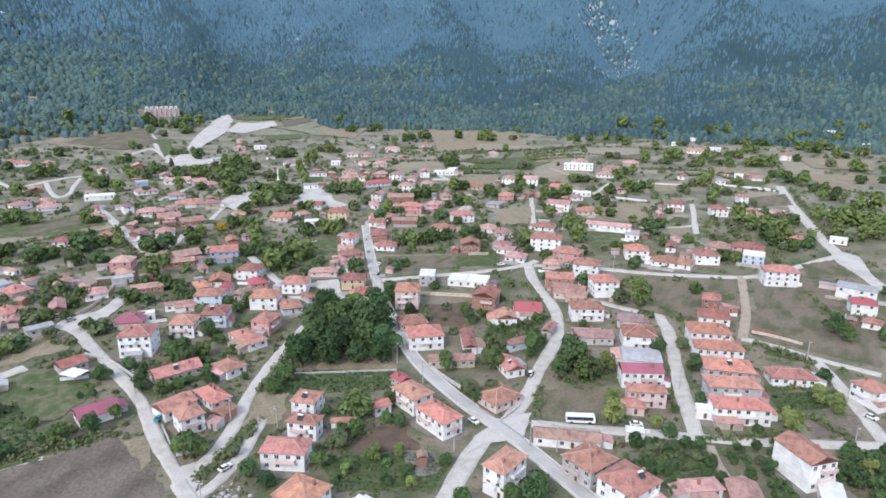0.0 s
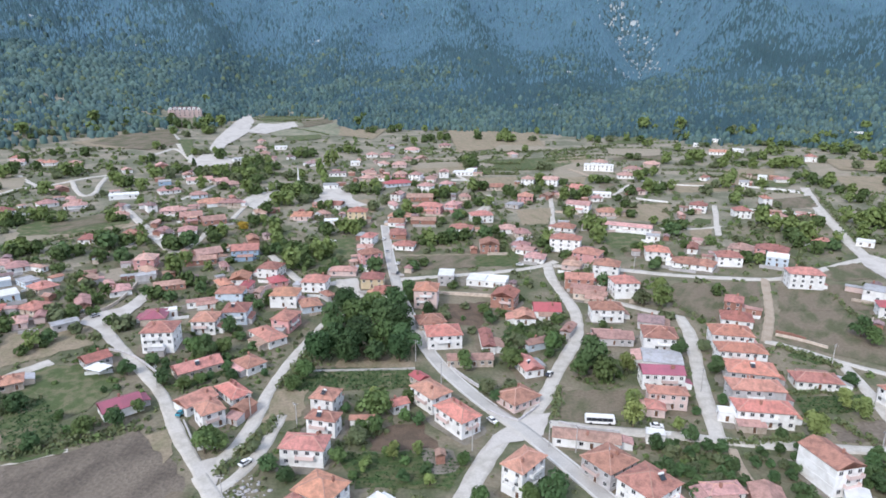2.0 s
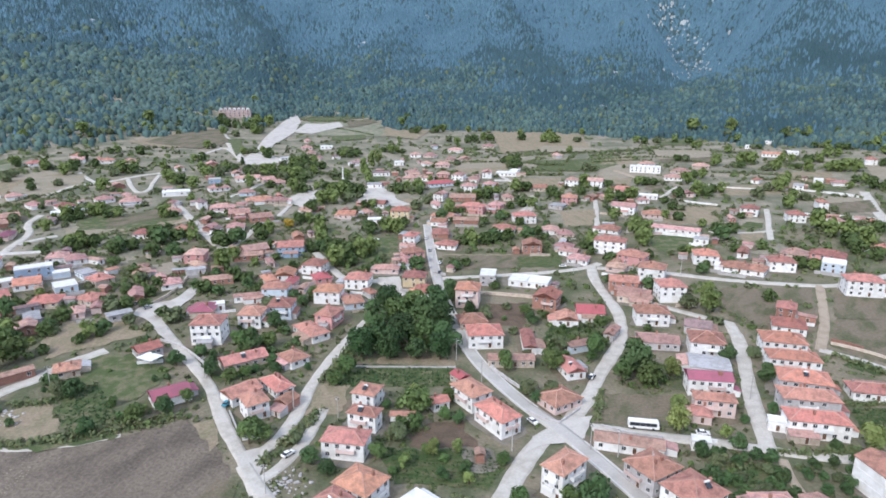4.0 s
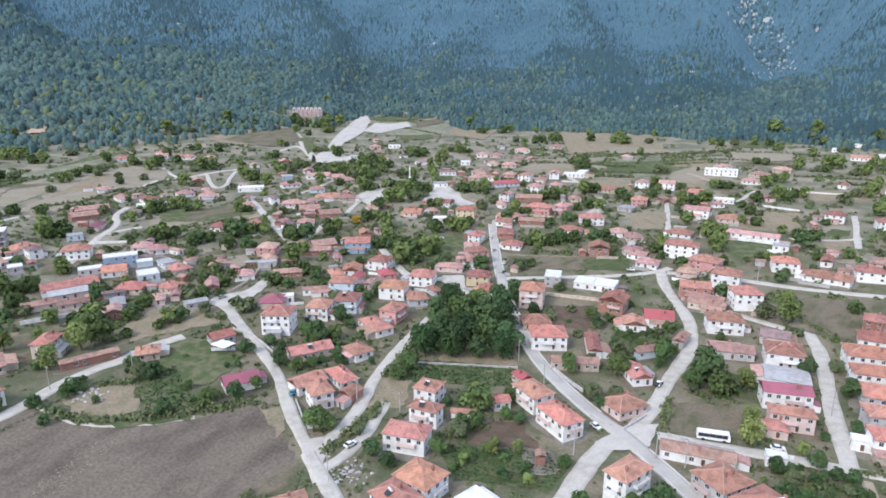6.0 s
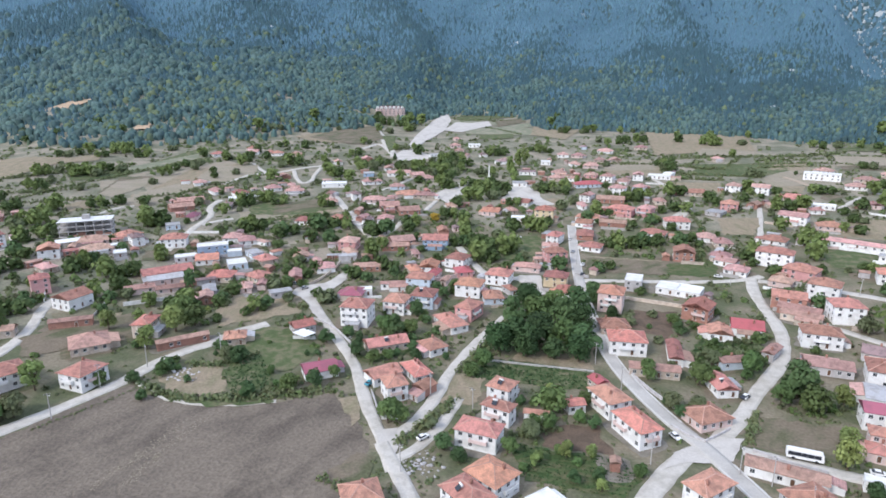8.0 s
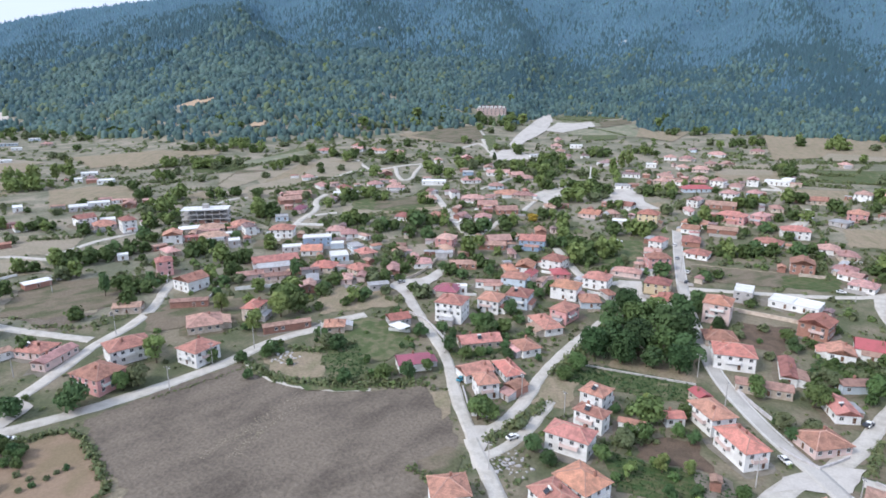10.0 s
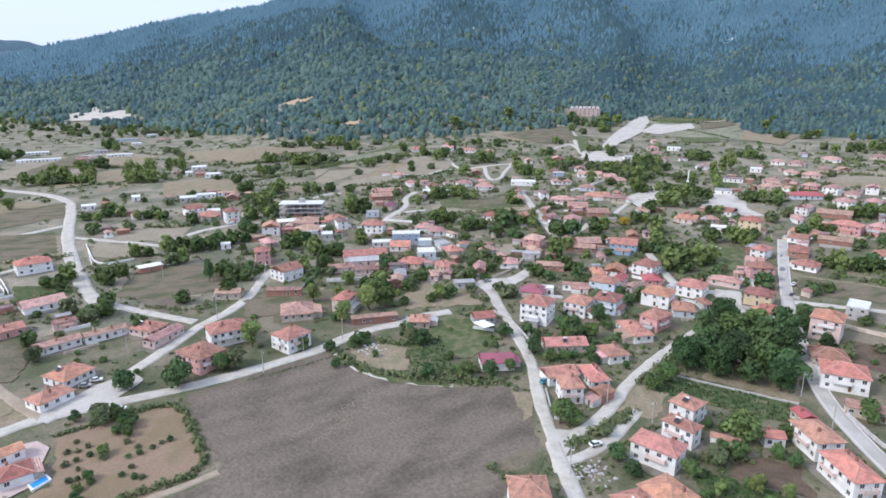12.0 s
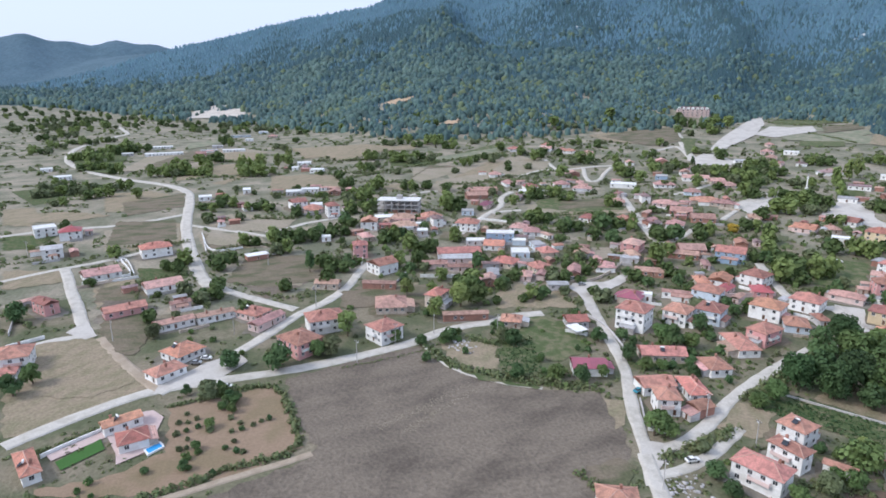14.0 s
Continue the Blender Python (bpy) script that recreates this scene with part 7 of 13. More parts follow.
house(-808.3, 249.2, 73, 13.1, 11.5, 1, "whiteroof", "grey", "flat")
house(-738.9, 310.2, 71, 12.3, 11.5, 1, "rosered", "brick", "gable")
house(-802.8, 360.7, 66, 14.4, 11.5, 1, "greyroof", "grey", "gable")
house(-667.9, 145.3, 77, 15.2, 11.5, 1, "whiteroof", "white", "flat")
house(-738.7, 147.8, 78, 11.0, 11.5, 1, "whiteroof", "white", "flat")
house(-910.8, 448.8, 64, 29.4, 11.5, 1, "greyroof", "paleblue", "gable")
house(-945.3, 505.7, 62, 14.4, 11.5, 1, "whiteroof", "paleblue", "flat")
house(-846.8, 429.2, 63, 11.9, 11.5, 1, "whiteroof", "white", "flat")
house(-862.1, 475.8, 47, 14.2, 11.5, 1, "rosered", "cream", "hip")
house(-501.5, 319.0, 47, 12.6, 11.5, 1, "whiteroof", "white", "flat")
house(-536.6, 316.4, 59, 6.4, 10.4, 1, "whiteroof", "white", "flat")
house(-554.6, 338.2, 58, 14.0, 11.4, 1, "whiteroof", "white", "flat")
house(-469.1, 195.4, 67, 9.7, 8.8, 1, "whiteroof", "white", "flat")
house(178.3, 250.2, 57, 4.9, 4.0, 1, "greyred", "brick", "gable")
house(-382.8, 420.6, 43, 7.7, 3.7, 1, "red", "white", "gable")
house(-333.0, 414.0, 53, 7.3, 4.6, 1, "rosered", "rose", "gable")
house(-313.1, 419.3, 58, 5.2, 4.0, 1, "rosered", "white", "gable")
house(-344.5, 362.2, 137, 4.8, 3.9, 1, "rosered", "rose", "gable")
house(-313.2, 335.3, 26, 6.3, 4.5, 1, "rosered", "brick", "gable")
house(-260.4, 287.0, 121, 6.6, 4.3, 1, "brown", "brick", "gable")
house(-317.7, 252.5, 132, 9.3, 4.3, 1, "brown", "rose", "gable")
house(-312.1, 246.5, 53, 8.0, 4.6, 1, "red", "brick", "gable")
house(-305.4, 273.1, 53, 6.7, 3.7, 1, "red", "cream", "gable")
house(-282.2, 263.0, 139, 6.5, 4.7, 1, "red", "grey", "gable")
house(-314.4, 225.6, 78, 8.4, 3.8, 1, "brown", "brick", "gable")
house(-219.2, 234.3, 47, 8.7, 3.9, 1, "brown", "brick", "gable")
house(-232.3, 290.0, 36, 8.2, 4.6, 1, "greyred", "cream", "gable")
house(-201.2, 252.0, 14, 5.4, 3.9, 1, "rosered", "grey", "gable")
house(-194.8, 267.7, 165, 4.8, 4.8, 1, "brown", "brick", "gable")
house(-184.5, 246.5, 116, 9.4, 4.8, 1, "rosered", "rose", "gable")
house(-213.3, 239.6, 40, 9.5, 4.1, 1, "greyred", "grey", "gable")
house(-249.2, 315.6, 116, 7.4, 4.6, 1, "greyred", "grey", "gable")
house(-223.7, 260.4, 133, 7.4, 3.8, 1, "brown", "brick", "gable")
house(-206.5, 291.1, 60, 6.6, 4.8, 1, "red", "white", "gable")
house(-249.6, 556.8, 30, 5.0, 5.0, 1, "greyred", "white", "gable")
house(-242.5, 493.9, 35, 8.1, 4.3, 1, "rosered", "white", "gable")
house(-262.8, 522.3, 28, 8.4, 3.7, 1, "brown", "brick", "gable")
house(-285.4, 437.8, 26, 8.3, 4.8, 1, "brown", "rose", "gable")
house(-302.6, 445.3, 36, 8.3, 3.7, 1, "brown", "grey", "gable")
house(-274.6, 471.4, 33, 8.0, 4.2, 1, "rosered", "white", "gable")
house(-232.2, 433.9, 33, 8.0, 4.6, 1, "greyred", "white", "gable")
house(-178.7, 465.8, 122, 9.5, 4.3, 1, "red", "brick", "gable")
house(-194.2, 427.7, 24, 6.6, 3.8, 1, "brown", "grey", "gable")
house(-196.2, 435.3, 22, 8.1, 4.6, 1, "rosered", "rose", "gable")
house(-182.1, 398.1, 31, 8.2, 4.0, 1, "rosered", "brick", "gable")
house(-205.7, 365.3, 132, 8.5, 4.6, 1, "greyroof", "rose", "gable")
house(-137.1, 434.8, 29, 8.4, 3.8, 1, "brown", "brick", "gable")
house(-124.1, 373.9, 118, 6.9, 4.3, 1, "greyred", "rose", "gable")
house(-130.3, 351.9, 102, 5.0, 4.6, 1, "brown", "cream", "gable")
house(-149.9, 622.9, 122, 9.3, 4.0, 1, "rosered", "rose", "gable")
house(-138.2, 617.0, 27, 6.7, 4.8, 1, "rosered", "grey", "gable")
house(-119.7, 578.2, 11, 7.8, 4.2, 1, "rosered", "brick", "gable")
house(-103.2, 568.0, 7, 6.6, 4.3, 1, "brown", "brick", "gable")
house(-106.9, 632.3, 104, 4.8, 4.7, 1, "rosered", "cream", "gable")
house(-105.1, 525.3, 16, 8.9, 4.3, 1, "rosered", "brick", "gable")
house(-63.1, 623.4, 0, 9.3, 3.7, 1, "brown", "brick", "gable")
house(-88.8, 628.3, 119, 5.1, 4.5, 1, "rosered", "rose", "gable")
house(-86.0, 584.5, 104, 5.4, 4.3, 1, "brown", "white", "gable")
house(-76.6, 581.8, 106, 8.9, 4.4, 1, "brown", "brick", "gable")
house(-96.1, 545.8, 88, 5.7, 4.0, 1, "rosered", "brick", "gable")
house(-78.0, 558.7, -8, 8.9, 4.1, 1, "brown", "cream", "gable")
house(-70.4, 567.1, -2, 6.1, 5.0, 1, "rosered", "brick", "gable")
house(-24.9, 563.8, -6, 5.3, 4.3, 1, "greyred", "cream", "gable")
house(-15.3, 581.4, 93, 5.0, 3.7, 1, "rosered", "cream", "gable")
house(-71.6, 525.5, 22, 7.7, 4.4, 1, "red", "cream", "gable")
house(-26.3, 523.1, -10, 5.3, 4.1, 1, "brown", "brick", "gable")
house(-7.5, 530.7, 81, 5.1, 3.7, 1, "brown", "brick", "gable")
house(-49.0, 493.3, -18, 5.4, 4.0, 1, "brown", "grey", "gable")
house(-36.1, 453.9, -15, 7.0, 5.0, 1, "rosered", "brick", "gable")
house(-15.1, 456.5, -7, 7.0, 4.1, 1, "greyroof", "white", "gable")
house(-0.3, 463.7, -15, 5.4, 4.5, 1, "brown", "cream", "gable")
house(-7.4, 491.0, 99, 7.6, 4.0, 1, "greyroof", "cream", "gable")
house(-7.1, 483.6, 102, 5.3, 3.7, 1, "greyred", "grey", "gable")
house(14.4, 573.6, -5, 9.0, 3.7, 1, "rosered", "cream", "gable")
house(12.6, 599.9, 77, 4.9, 4.4, 1, "greyred", "brick", "gable")
house(-33.4, 427.7, -10, 5.8, 4.1, 1, "greyred", "brick", "gable")
house(-116.3, 432.5, 95, 5.9, 4.7, 1, "red", "white", "gable")
house(-93.2, 464.4, 84, 4.7, 4.3, 1, "greyroof", "cream", "gable")
house(-108.6, 453.6, -13, 9.1, 4.6, 1, "rosered", "brick", "gable")
house(-85.6, 426.9, 0, 4.7, 4.9, 1, "rosered", "grey", "gable")
house(-81.9, 408.5, 6, 6.8, 3.9, 1, "greyred", "brick", "gable")
house(-41.7, 402.1, 11, 6.2, 3.8, 1, "rosered", "white", "gable")
house(11.5, 395.6, -8, 6.0, 4.4, 1, "red", "rose", "gable")
house(-64.9, 379.8, 81, 9.3, 4.0, 1, "greyroof", "brick", "gable")
house(-61.0, 329.6, 23, 4.9, 4.5, 1, "rosered", "cream", "gable")
house(-61.0, 338.3, 21, 5.7, 3.8, 1, "rosered", "grey", "gable")
house(-54.4, 320.7, 5, 7.6, 4.6, 1, "greyroof", "white", "gable")
house(-48.0, 309.0, 88, 4.6, 4.8, 1, "greyred", "grey", "gable")
house(-83.2, 293.3, 87, 6.3, 3.9, 1, "greyroof", "grey", "gable")
house(26.2, 300.5, 71, 5.5, 3.7, 1, "greyred", "cream", "gable")
house(163.2, 570.6, 81, 5.9, 4.9, 1, "rosered", "cream", "gable")
house(152.8, 577.8, 83, 9.0, 4.8, 1, "greyred", "brick", "gable")
house(48.4, 538.7, -17, 4.6, 4.0, 1, "greyroof", "brick", "gable")
house(62.2, 550.4, 72, 7.2, 3.7, 1, "greyroof", "white", "gable")
house(75.7, 550.2, 74, 8.5, 4.3, 1, "greyred", "brick", "gable")
house(14.0, 518.6, 97, 6.9, 3.9, 1, "brown", "brick", "gable")
house(87.8, 519.8, 55, 6.6, 4.9, 1, "red", "white", "gable")
house(50.6, 490.7, 85, 8.4, 4.4, 1, "red", "rose", "gable")
house(75.9, 500.0, 59, 5.4, 4.3, 1, "greyred", "brick", "gable")
house(90.7, 464.1, -27, 6.7, 3.7, 1, "brown", "rose", "gable")
house(115.3, 437.4, 0, 6.5, 4.0, 1, "greyred", "cream", "gable")
house(96.0, 478.5, 5, 5.4, 4.2, 1, "brown", "brick", "gable")
house(135.2, 501.7, 85, 4.7, 3.8, 1, "rosered", "brick", "gable")
house(7.1, 355.5, 94, 5.5, 4.4, 1, "red", "brick", "gable")
house(36.0, 372.9, 75, 9.3, 4.0, 1, "greyroof", "grey", "gable")
house(82.5, 403.9, 72, 8.0, 4.4, 1, "greyred", "grey", "gable")
house(69.9, 414.5, -15, 8.0, 4.1, 1, "greyroof", "grey", "gable")
house(75.3, 356.4, -28, 6.7, 4.6, 1, "greyred", "white", "gable")
house(61.8, 339.2, -21, 7.1, 4.0, 1, "brown", "brick", "gable")
house(70.0, 303.5, -17, 7.6, 4.8, 1, "red", "white", "gable")
house(88.2, 299.5, 4, 4.9, 4.7, 1, "brown", "cream", "gable")
house(102.1, 350.4, -9, 5.2, 4.3, 1, "brown", "grey", "gable")
house(89.6, 408.0, 68, 4.9, 4.1, 1, "red", "white", "gable")
house(128.7, 379.2, 68, 4.8, 4.0, 1, "greyred", "brick", "gable")
house(-193.7, 299.5, 27, 6.5, 4.9, 1, "brown", "brick", "gable")
house(-176.1, 286.1, 128, 8.6, 4.7, 1, "rosered", "brick", "gable")
house(-181.8, 315.6, 16, 8.0, 3.6, 1, "greyred", "grey", "gable")
house(-154.1, 303.6, 29, 6.7, 4.2, 1, "brown", "brick", "gable")
house(-172.1, 297.2, 22, 7.6, 4.2, 1, "greyroof", "brick", "gable")
house(-138.4, 298.1, 116, 4.7, 4.8, 1, "greyred", "rose", "gable")
house(-138.2, 348.0, 129, 5.3, 4.9, 1, "rosered", "white", "gable")
house(-159.9, 337.2, 128, 6.7, 4.2, 1, "brown", "cream", "gable")
house(-135.6, 331.6, 19, 5.3, 3.9, 1, "brown", "grey", "gable")
house(-125.8, 300.4, 43, 4.9, 4.0, 1, "greyroof", "rose", "gable")
house(-99.2, 282.0, 90, 9.2, 3.8, 1, "brown", "rose", "gable")
house(163.1, 448.4, -30, 7.2, 4.4, 1, "brown", "grey", "gable")
house(209.2, 428.6, -13, 8.4, 3.7, 1, "brown", "rose", "gable")
house(221.6, 433.4, -12, 8.3, 4.2, 1, "brown", "brick", "gable")
house(236.7, 427.5, -27, 7.5, 4.5, 1, "rosered", "white", "gable")
house(242.1, 527.6, -26, 9.3, 4.7, 1, "rosered", "brick", "gable")
house(231.0, 528.9, 71, 7.8, 3.7, 1, "greyroof", "brick", "gable")
house(274.8, 548.6, -13, 7.7, 4.4, 1, "red", "brick", "gable")
house(257.8, 557.3, 64, 5.4, 4.7, 1, "brown", "cream", "gable")
house(144.9, 370.9, -17, 6.4, 4.7, 1, "rosered", "rose", "gable")
house(139.7, 340.0, -28, 6.3, 4.7, 1, "brown", "cream", "gable")
house(145.1, 345.8, -13, 5.7, 4.8, 1, "greyred", "cream", "gable")
house(215.3, 374.7, -57, 4.9, 3.7, 1, "rosered", "brick", "gable")
house(204.2, 294.1, 47, 7.8, 4.9, 1, "greyred", "rose", "gable")
house(193.1, 292.0, -37, 8.3, 4.1, 1, "greyroof", "rose", "gable")
house(133.1, 266.5, -29, 7.2, 3.7, 1, "rosered", "brick", "gable")
house(-440.8, 95.7, 68, 8.1, 4.6, 1, "rosered", "rose", "gable")
house(-428.8, 101.8, 75, 4.8, 3.7, 1, "rosered", "grey", "gable")
house(-391.1, 83.5, 173, 8.1, 4.8, 1, "rosered", "brick", "gable")
house(-403.8, 67.6, 75, 6.5, 3.9, 1, "brown", "white", "gable")
house(-325.4, 46.4, 103, 9.0, 3.9, 1, "rosered", "grey", "gable")
house(-312.5, 87.0, 88, 7.3, 4.0, 1, "greyred", "brick", "gable")
house(-284.0, 99.9, 77, 6.2, 4.3, 1, "greyroof", "brick", "gable")
house(-391.8, 180.9, 67, 7.7, 4.2, 1, "red", "brick", "gable")
house(-404.8, 177.8, 75, 5.4, 4.1, 1, "greyred", "brick", "gable")
house(-365.4, 253.2, 161, 6.0, 3.8, 1, "greyred", "white", "gable")
house(-389.6, 227.7, 66, 5.7, 4.0, 1, "rosered", "brick", "gable")
house(-442.3, 278.2, 53, 9.2, 5.0, 1, "rosered", "brick", "gable")
house(-431.4, 280.7, 52, 8.6, 3.9, 1, "rosered", "white", "gable")
house(-450.5, 247.6, 55, 9.4, 4.5, 1, "brown", "grey", "gable")
house(-425.1, 285.2, 43, 8.1, 4.5, 1, "brown", "brick", "gable")
house(-414.4, 292.1, 141, 4.6, 4.9, 1, "rosered", "brick", "gable")
house(-430.8, 205.1, 69, 6.6, 4.2, 1, "rosered", "brick", "gable")
house(-514.3, 314.9, 46, 9.5, 4.5, 1, "rosered", "brick", "gable")
house(-547.3, 312.2, 151, 6.7, 3.8, 1, "red", "rose", "gable")
house(-528.7, 322.7, 59, 6.0, 5.0, 1, "greyred", "grey", "gable")
house(-467.8, 207.2, 61, 7.1, 4.9, 1, "red", "brick", "gable")
house(-212.9, 132.7, 69, 15.9, 12.4, 2, "red", "white", "hip")
house(-244.6, 116.5, 17, 13.0, 10.7, 1, "red", "rose", "hip")
house(-233.0, 116.5, 107, 17.0, 6.5, 1, "rosered", "rose", "gable")
house(-251.0, 160.0, 40, 12.4, 7.3, 1, "brown", "cream", "gable")
house(-232.5, 178.0, 40, 17.0, 5.0, 1, "brown", "brick", "gable")
house(-15.1, 204.0, 41, 5.5, 6.5, 1, "crimson", "cream", "gable")
house(-21.0, 186.2, 30, 6.5, 5.5, 1, "orange", "white", "gable")
house(-5.9, 158.1, 9, 3.3, 3.5, 1, "brown", "brick", "gable")

# ---- trees: kind, place, crown width; many far ones lightened in kind as haze ----
grove_tree("light", -457.9, 533.3, 10.8)
grove_tree("olive", -430.0, 486.2, 8.1)
grove_tree("olive", -424.7, 490.2, 8.4)
grove_tree("light", -420.0, 522.2, 9.4)
grove_tree("broad", -390.6, 466.7, 7.1)
grove_tree("olive", -368.0, 469.0, 8.5)
grove_tree("light", -398.1, 522.1, 7.8)
grove_tree("broad", -394.0, 526.6, 7.1)
grove_tree("light", -424.2, 437.7, 7.9)
grove_tree("light", -420.6, 442.8, 8.0)
grove_tree("olive", -405.8, 408.1, 7.8)
grove_tree("broad", -509.5, 497.4, 10.6)
grove_tree("light", -503.5, 503.1, 11.1)
grove_tree("olive", -511.6, 544.7, 7.4)
grove_tree("olive", -508.6, 550.2, 7.3)
grove_tree("light", -554.5, 511.9, 8.7)
grove_tree("light", -548.5, 516.8, 8.7)
grove_tree("light", -542.9, 522.1, 9.4)
grove_tree("light", -542.6, 478.3, 7.2)
grove_tree("broad", -538.7, 483.9, 9.0)
grove_tree("broad", -575.8, 461.7, 8.8)
grove_tree("olive", -568.7, 466.4, 9.9)
grove_tree("broad", -569.0, 481.5, 8.8)
grove_tree("light", -565.4, 489.4, 11.9)
grove_tree("olive", -511.0, 408.7, 8.5)
grove_tree("light", -508.3, 414.8, 7.9)
grove_tree("light", -503.3, 419.0, 6.9)
grove_tree("light", -485.2, 408.6, 7.8)
grove_tree("light", -478.3, 410.9, 8.9)
grove_tree("light", -474.8, 416.3, 8.6)
grove_tree("light", -483.6, 428.7, 9.3)
grove_tree("broad", -480.6, 435.9, 8.7)
grove_tree("olive", -468.8, 438.2, 10.4)
grove_tree("light", -470.0, 350.2, 6.7)
grove_tree("broad", -465.7, 355.0, 7.5)
grove_tree("light", -513.3, 387.5, 9.3)
grove_tree("light", -509.8, 393.5, 8.8)
grove_tree("olive", -439.4, 365.1, 7.4)
grove_tree("broad", -389.0, 330.2, 7.5)
grove_tree("light", -384.5, 334.1, 8.1)
grove_tree("broad", -379.4, 344.8, 7.6)
grove_tree("broad", -361.7, 353.0, 9.5)
grove_tree("light", -404.3, 315.9, 10.1)
grove_tree("light", -397.2, 299.4, 8.7)
grove_tree("olive", -323.8, 367.4, 7.7)
grove_tree("light", -291.5, 354.5, 7.3)
grove_tree("broad", -291.7, 375.4, 6.7)
grove_tree("broad", -288.9, 381.6, 7.1)
grove_tree("light", -315.2, 307.5, 11.4)
grove_tree("broad", -309.5, 314.3, 12.0)
grove_tree("light", -314.4, 306.0, 10.0)
grove_tree("light", -381.4, 280.7, 9.9)
grove_tree("broad", -363.3, 267.3, 7.2)
grove_tree("broad", -357.9, 271.6, 8.4)
grove_tree("light", -358.9, 275.6, 7.7)
grove_tree("light", -259.3, 258.2, 8.5)
grove_tree("dark", -287.5, 238.3, 7.5)
grove_tree("olive", -284.4, 243.3, 6.7)
grove_tree("broad", -288.2, 227.3, 10.7)
grove_tree("light", -287.1, 233.1, 8.1)
grove_tree("broad", -248.4, 217.3, 7.5)
grove_tree("broad", -255.9, 235.1, 9.3)
grove_tree("light", -266.1, 227.4, 10.5)
grove_tree("broad", -259.3, 229.5, 8.9)
grove_tree("light", -249.7, 205.5, 7.2)
tall_tree("dark", -214.5, 229.7, 6.1)
grove_tree("broad", -192.3, 234.7, 8.0)
grove_tree("light", -171.4, 220.9, 7.1)
grove_tree("light", -200.4, 211.2, 9.4)
grove_tree("broad", -205.1, 207.7, 7.9)
grove_tree("light", -218.5, 207.0, 7.1)
grove_tree("olive", -235.1, 210.8, 6.1)
grove_tree("light", -253.9, 326.0, 7.5)
grove_tree("olive", -248.6, 329.3, 6.7)
grove_tree("olive", -237.1, 284.2, 4.5)
grove_tree("dark", -258.0, 328.1, 6.8)
grove_tree("light", -348.2, 528.1, 11.5)
grove_tree("broad", -340.6, 531.1, 10.4)
grove_tree("broad", -418.8, 618.7, 7.0)
grove_tree("light", -414.0, 622.7, 7.8)
grove_tree("broad", -386.3, 620.0, 10.6)
grove_tree("light", -323.2, 553.3, 7.9)
grove_tree("light", -317.2, 601.9, 7.8)
grove_tree("broad", -311.4, 606.8, 10.4)
grove_tree("light", -337.6, 672.9, 9.1)
grove_tree("olive", -332.5, 677.3, 7.4)
grove_tree("broad", -277.2, 552.0, 8.2)
grove_tree("broad", -271.0, 555.6, 8.3)
grove_tree("light", -264.7, 559.1, 9.9)
grove_tree("broad", -264.1, 557.6, 8.6)
grove_tree("broad", -255.9, 559.2, 8.9)
grove_tree("light", -283.7, 496.3, 10.0)
grove_tree("broad", -277.4, 500.2, 10.5)
grove_tree("light", -260.6, 487.3, 10.1)
grove_tree("light", -284.0, 549.3, 8.5)
grove_tree("broad", -277.8, 551.9, 7.5)
grove_tree("light", -297.2, 512.5, 9.8)
grove_tree("light", -323.9, 462.4, 10.0)
grove_tree("broad", -419.0, 575.7, 10.2)
grove_tree("broad", -407.1, 544.2, 10.8)
grove_tree("light", -286.4, 651.4, 7.6)
grove_tree("olive", -280.2, 652.7, 8.1)
grove_tree("olive", -274.9, 656.2, 8.8)
grove_tree("light", -265.5, 656.1, 8.1)
grove_tree("broad", -259.9, 658.9, 7.7)
tall_tree("dark", -259.3, 586.4, 4.8)
grove_tree("broad", -238.9, 550.3, 8.9)
grove_tree("light", -233.0, 553.2, 7.9)
grove_tree("light", -224.8, 556.8, 9.6)
grove_tree("light", -217.7, 557.9, 9.3)
grove_tree("light", -212.2, 563.0, 7.5)
grove_tree("olive", -213.4, 574.7, 10.8)
grove_tree("light", -205.6, 576.8, 10.7)
grove_tree("light", -191.1, 552.0, 7.8)
grove_tree("broad", -184.2, 552.9, 9.7)
grove_tree("light", -178.7, 558.3, 8.3)
grove_tree("olive", -191.7, 579.9, 8.4)
grove_tree("broad", -184.8, 581.8, 9.6)
grove_tree("broad", -178.1, 584.4, 8.9)
grove_tree("light", -210.2, 608.0, 8.3)
grove_tree("broad", -202.3, 608.0, 10.1)
grove_tree("light", -194.9, 609.7, 9.0)
grove_tree("light", -173.7, 485.0, 10.3)
grove_tree("broad", -166.0, 487.3, 10.8)
grove_tree("broad", -198.3, 500.2, 9.1)
grove_tree("light", -217.8, 501.7, 9.2)
grove_tree("broad", -236.6, 483.3, 8.1)
grove_tree("light", -200.0, 541.3, 10.7)
grove_tree("light", -295.8, 380.0, 9.5)
grove_tree("broad", -289.9, 384.0, 9.0)
grove_tree("light", -287.0, 392.9, 8.5)
grove_tree("light", -281.6, 396.0, 8.1)
grove_tree("broad", -272.8, 390.2, 6.9)
grove_tree("light", -268.0, 393.9, 7.7)
grove_tree("light", -236.2, 397.3, 8.4)
grove_tree("broad", -230.9, 400.2, 6.7)
grove_tree("light", -248.2, 326.2, 9.0)
grove_tree("broad", -242.3, 330.0, 8.0)
grove_tree("broad", -249.0, 321.5, 8.6)
grove_tree("dark", -224.5, 324.5, 9.3)
grove_tree("broad", -218.7, 329.8, 8.9)
grove_tree("broad", -223.9, 321.2, 9.7)
grove_tree("dark", -207.5, 343.2, 11.2)
grove_tree("broad", -200.9, 349.4, 9.6)
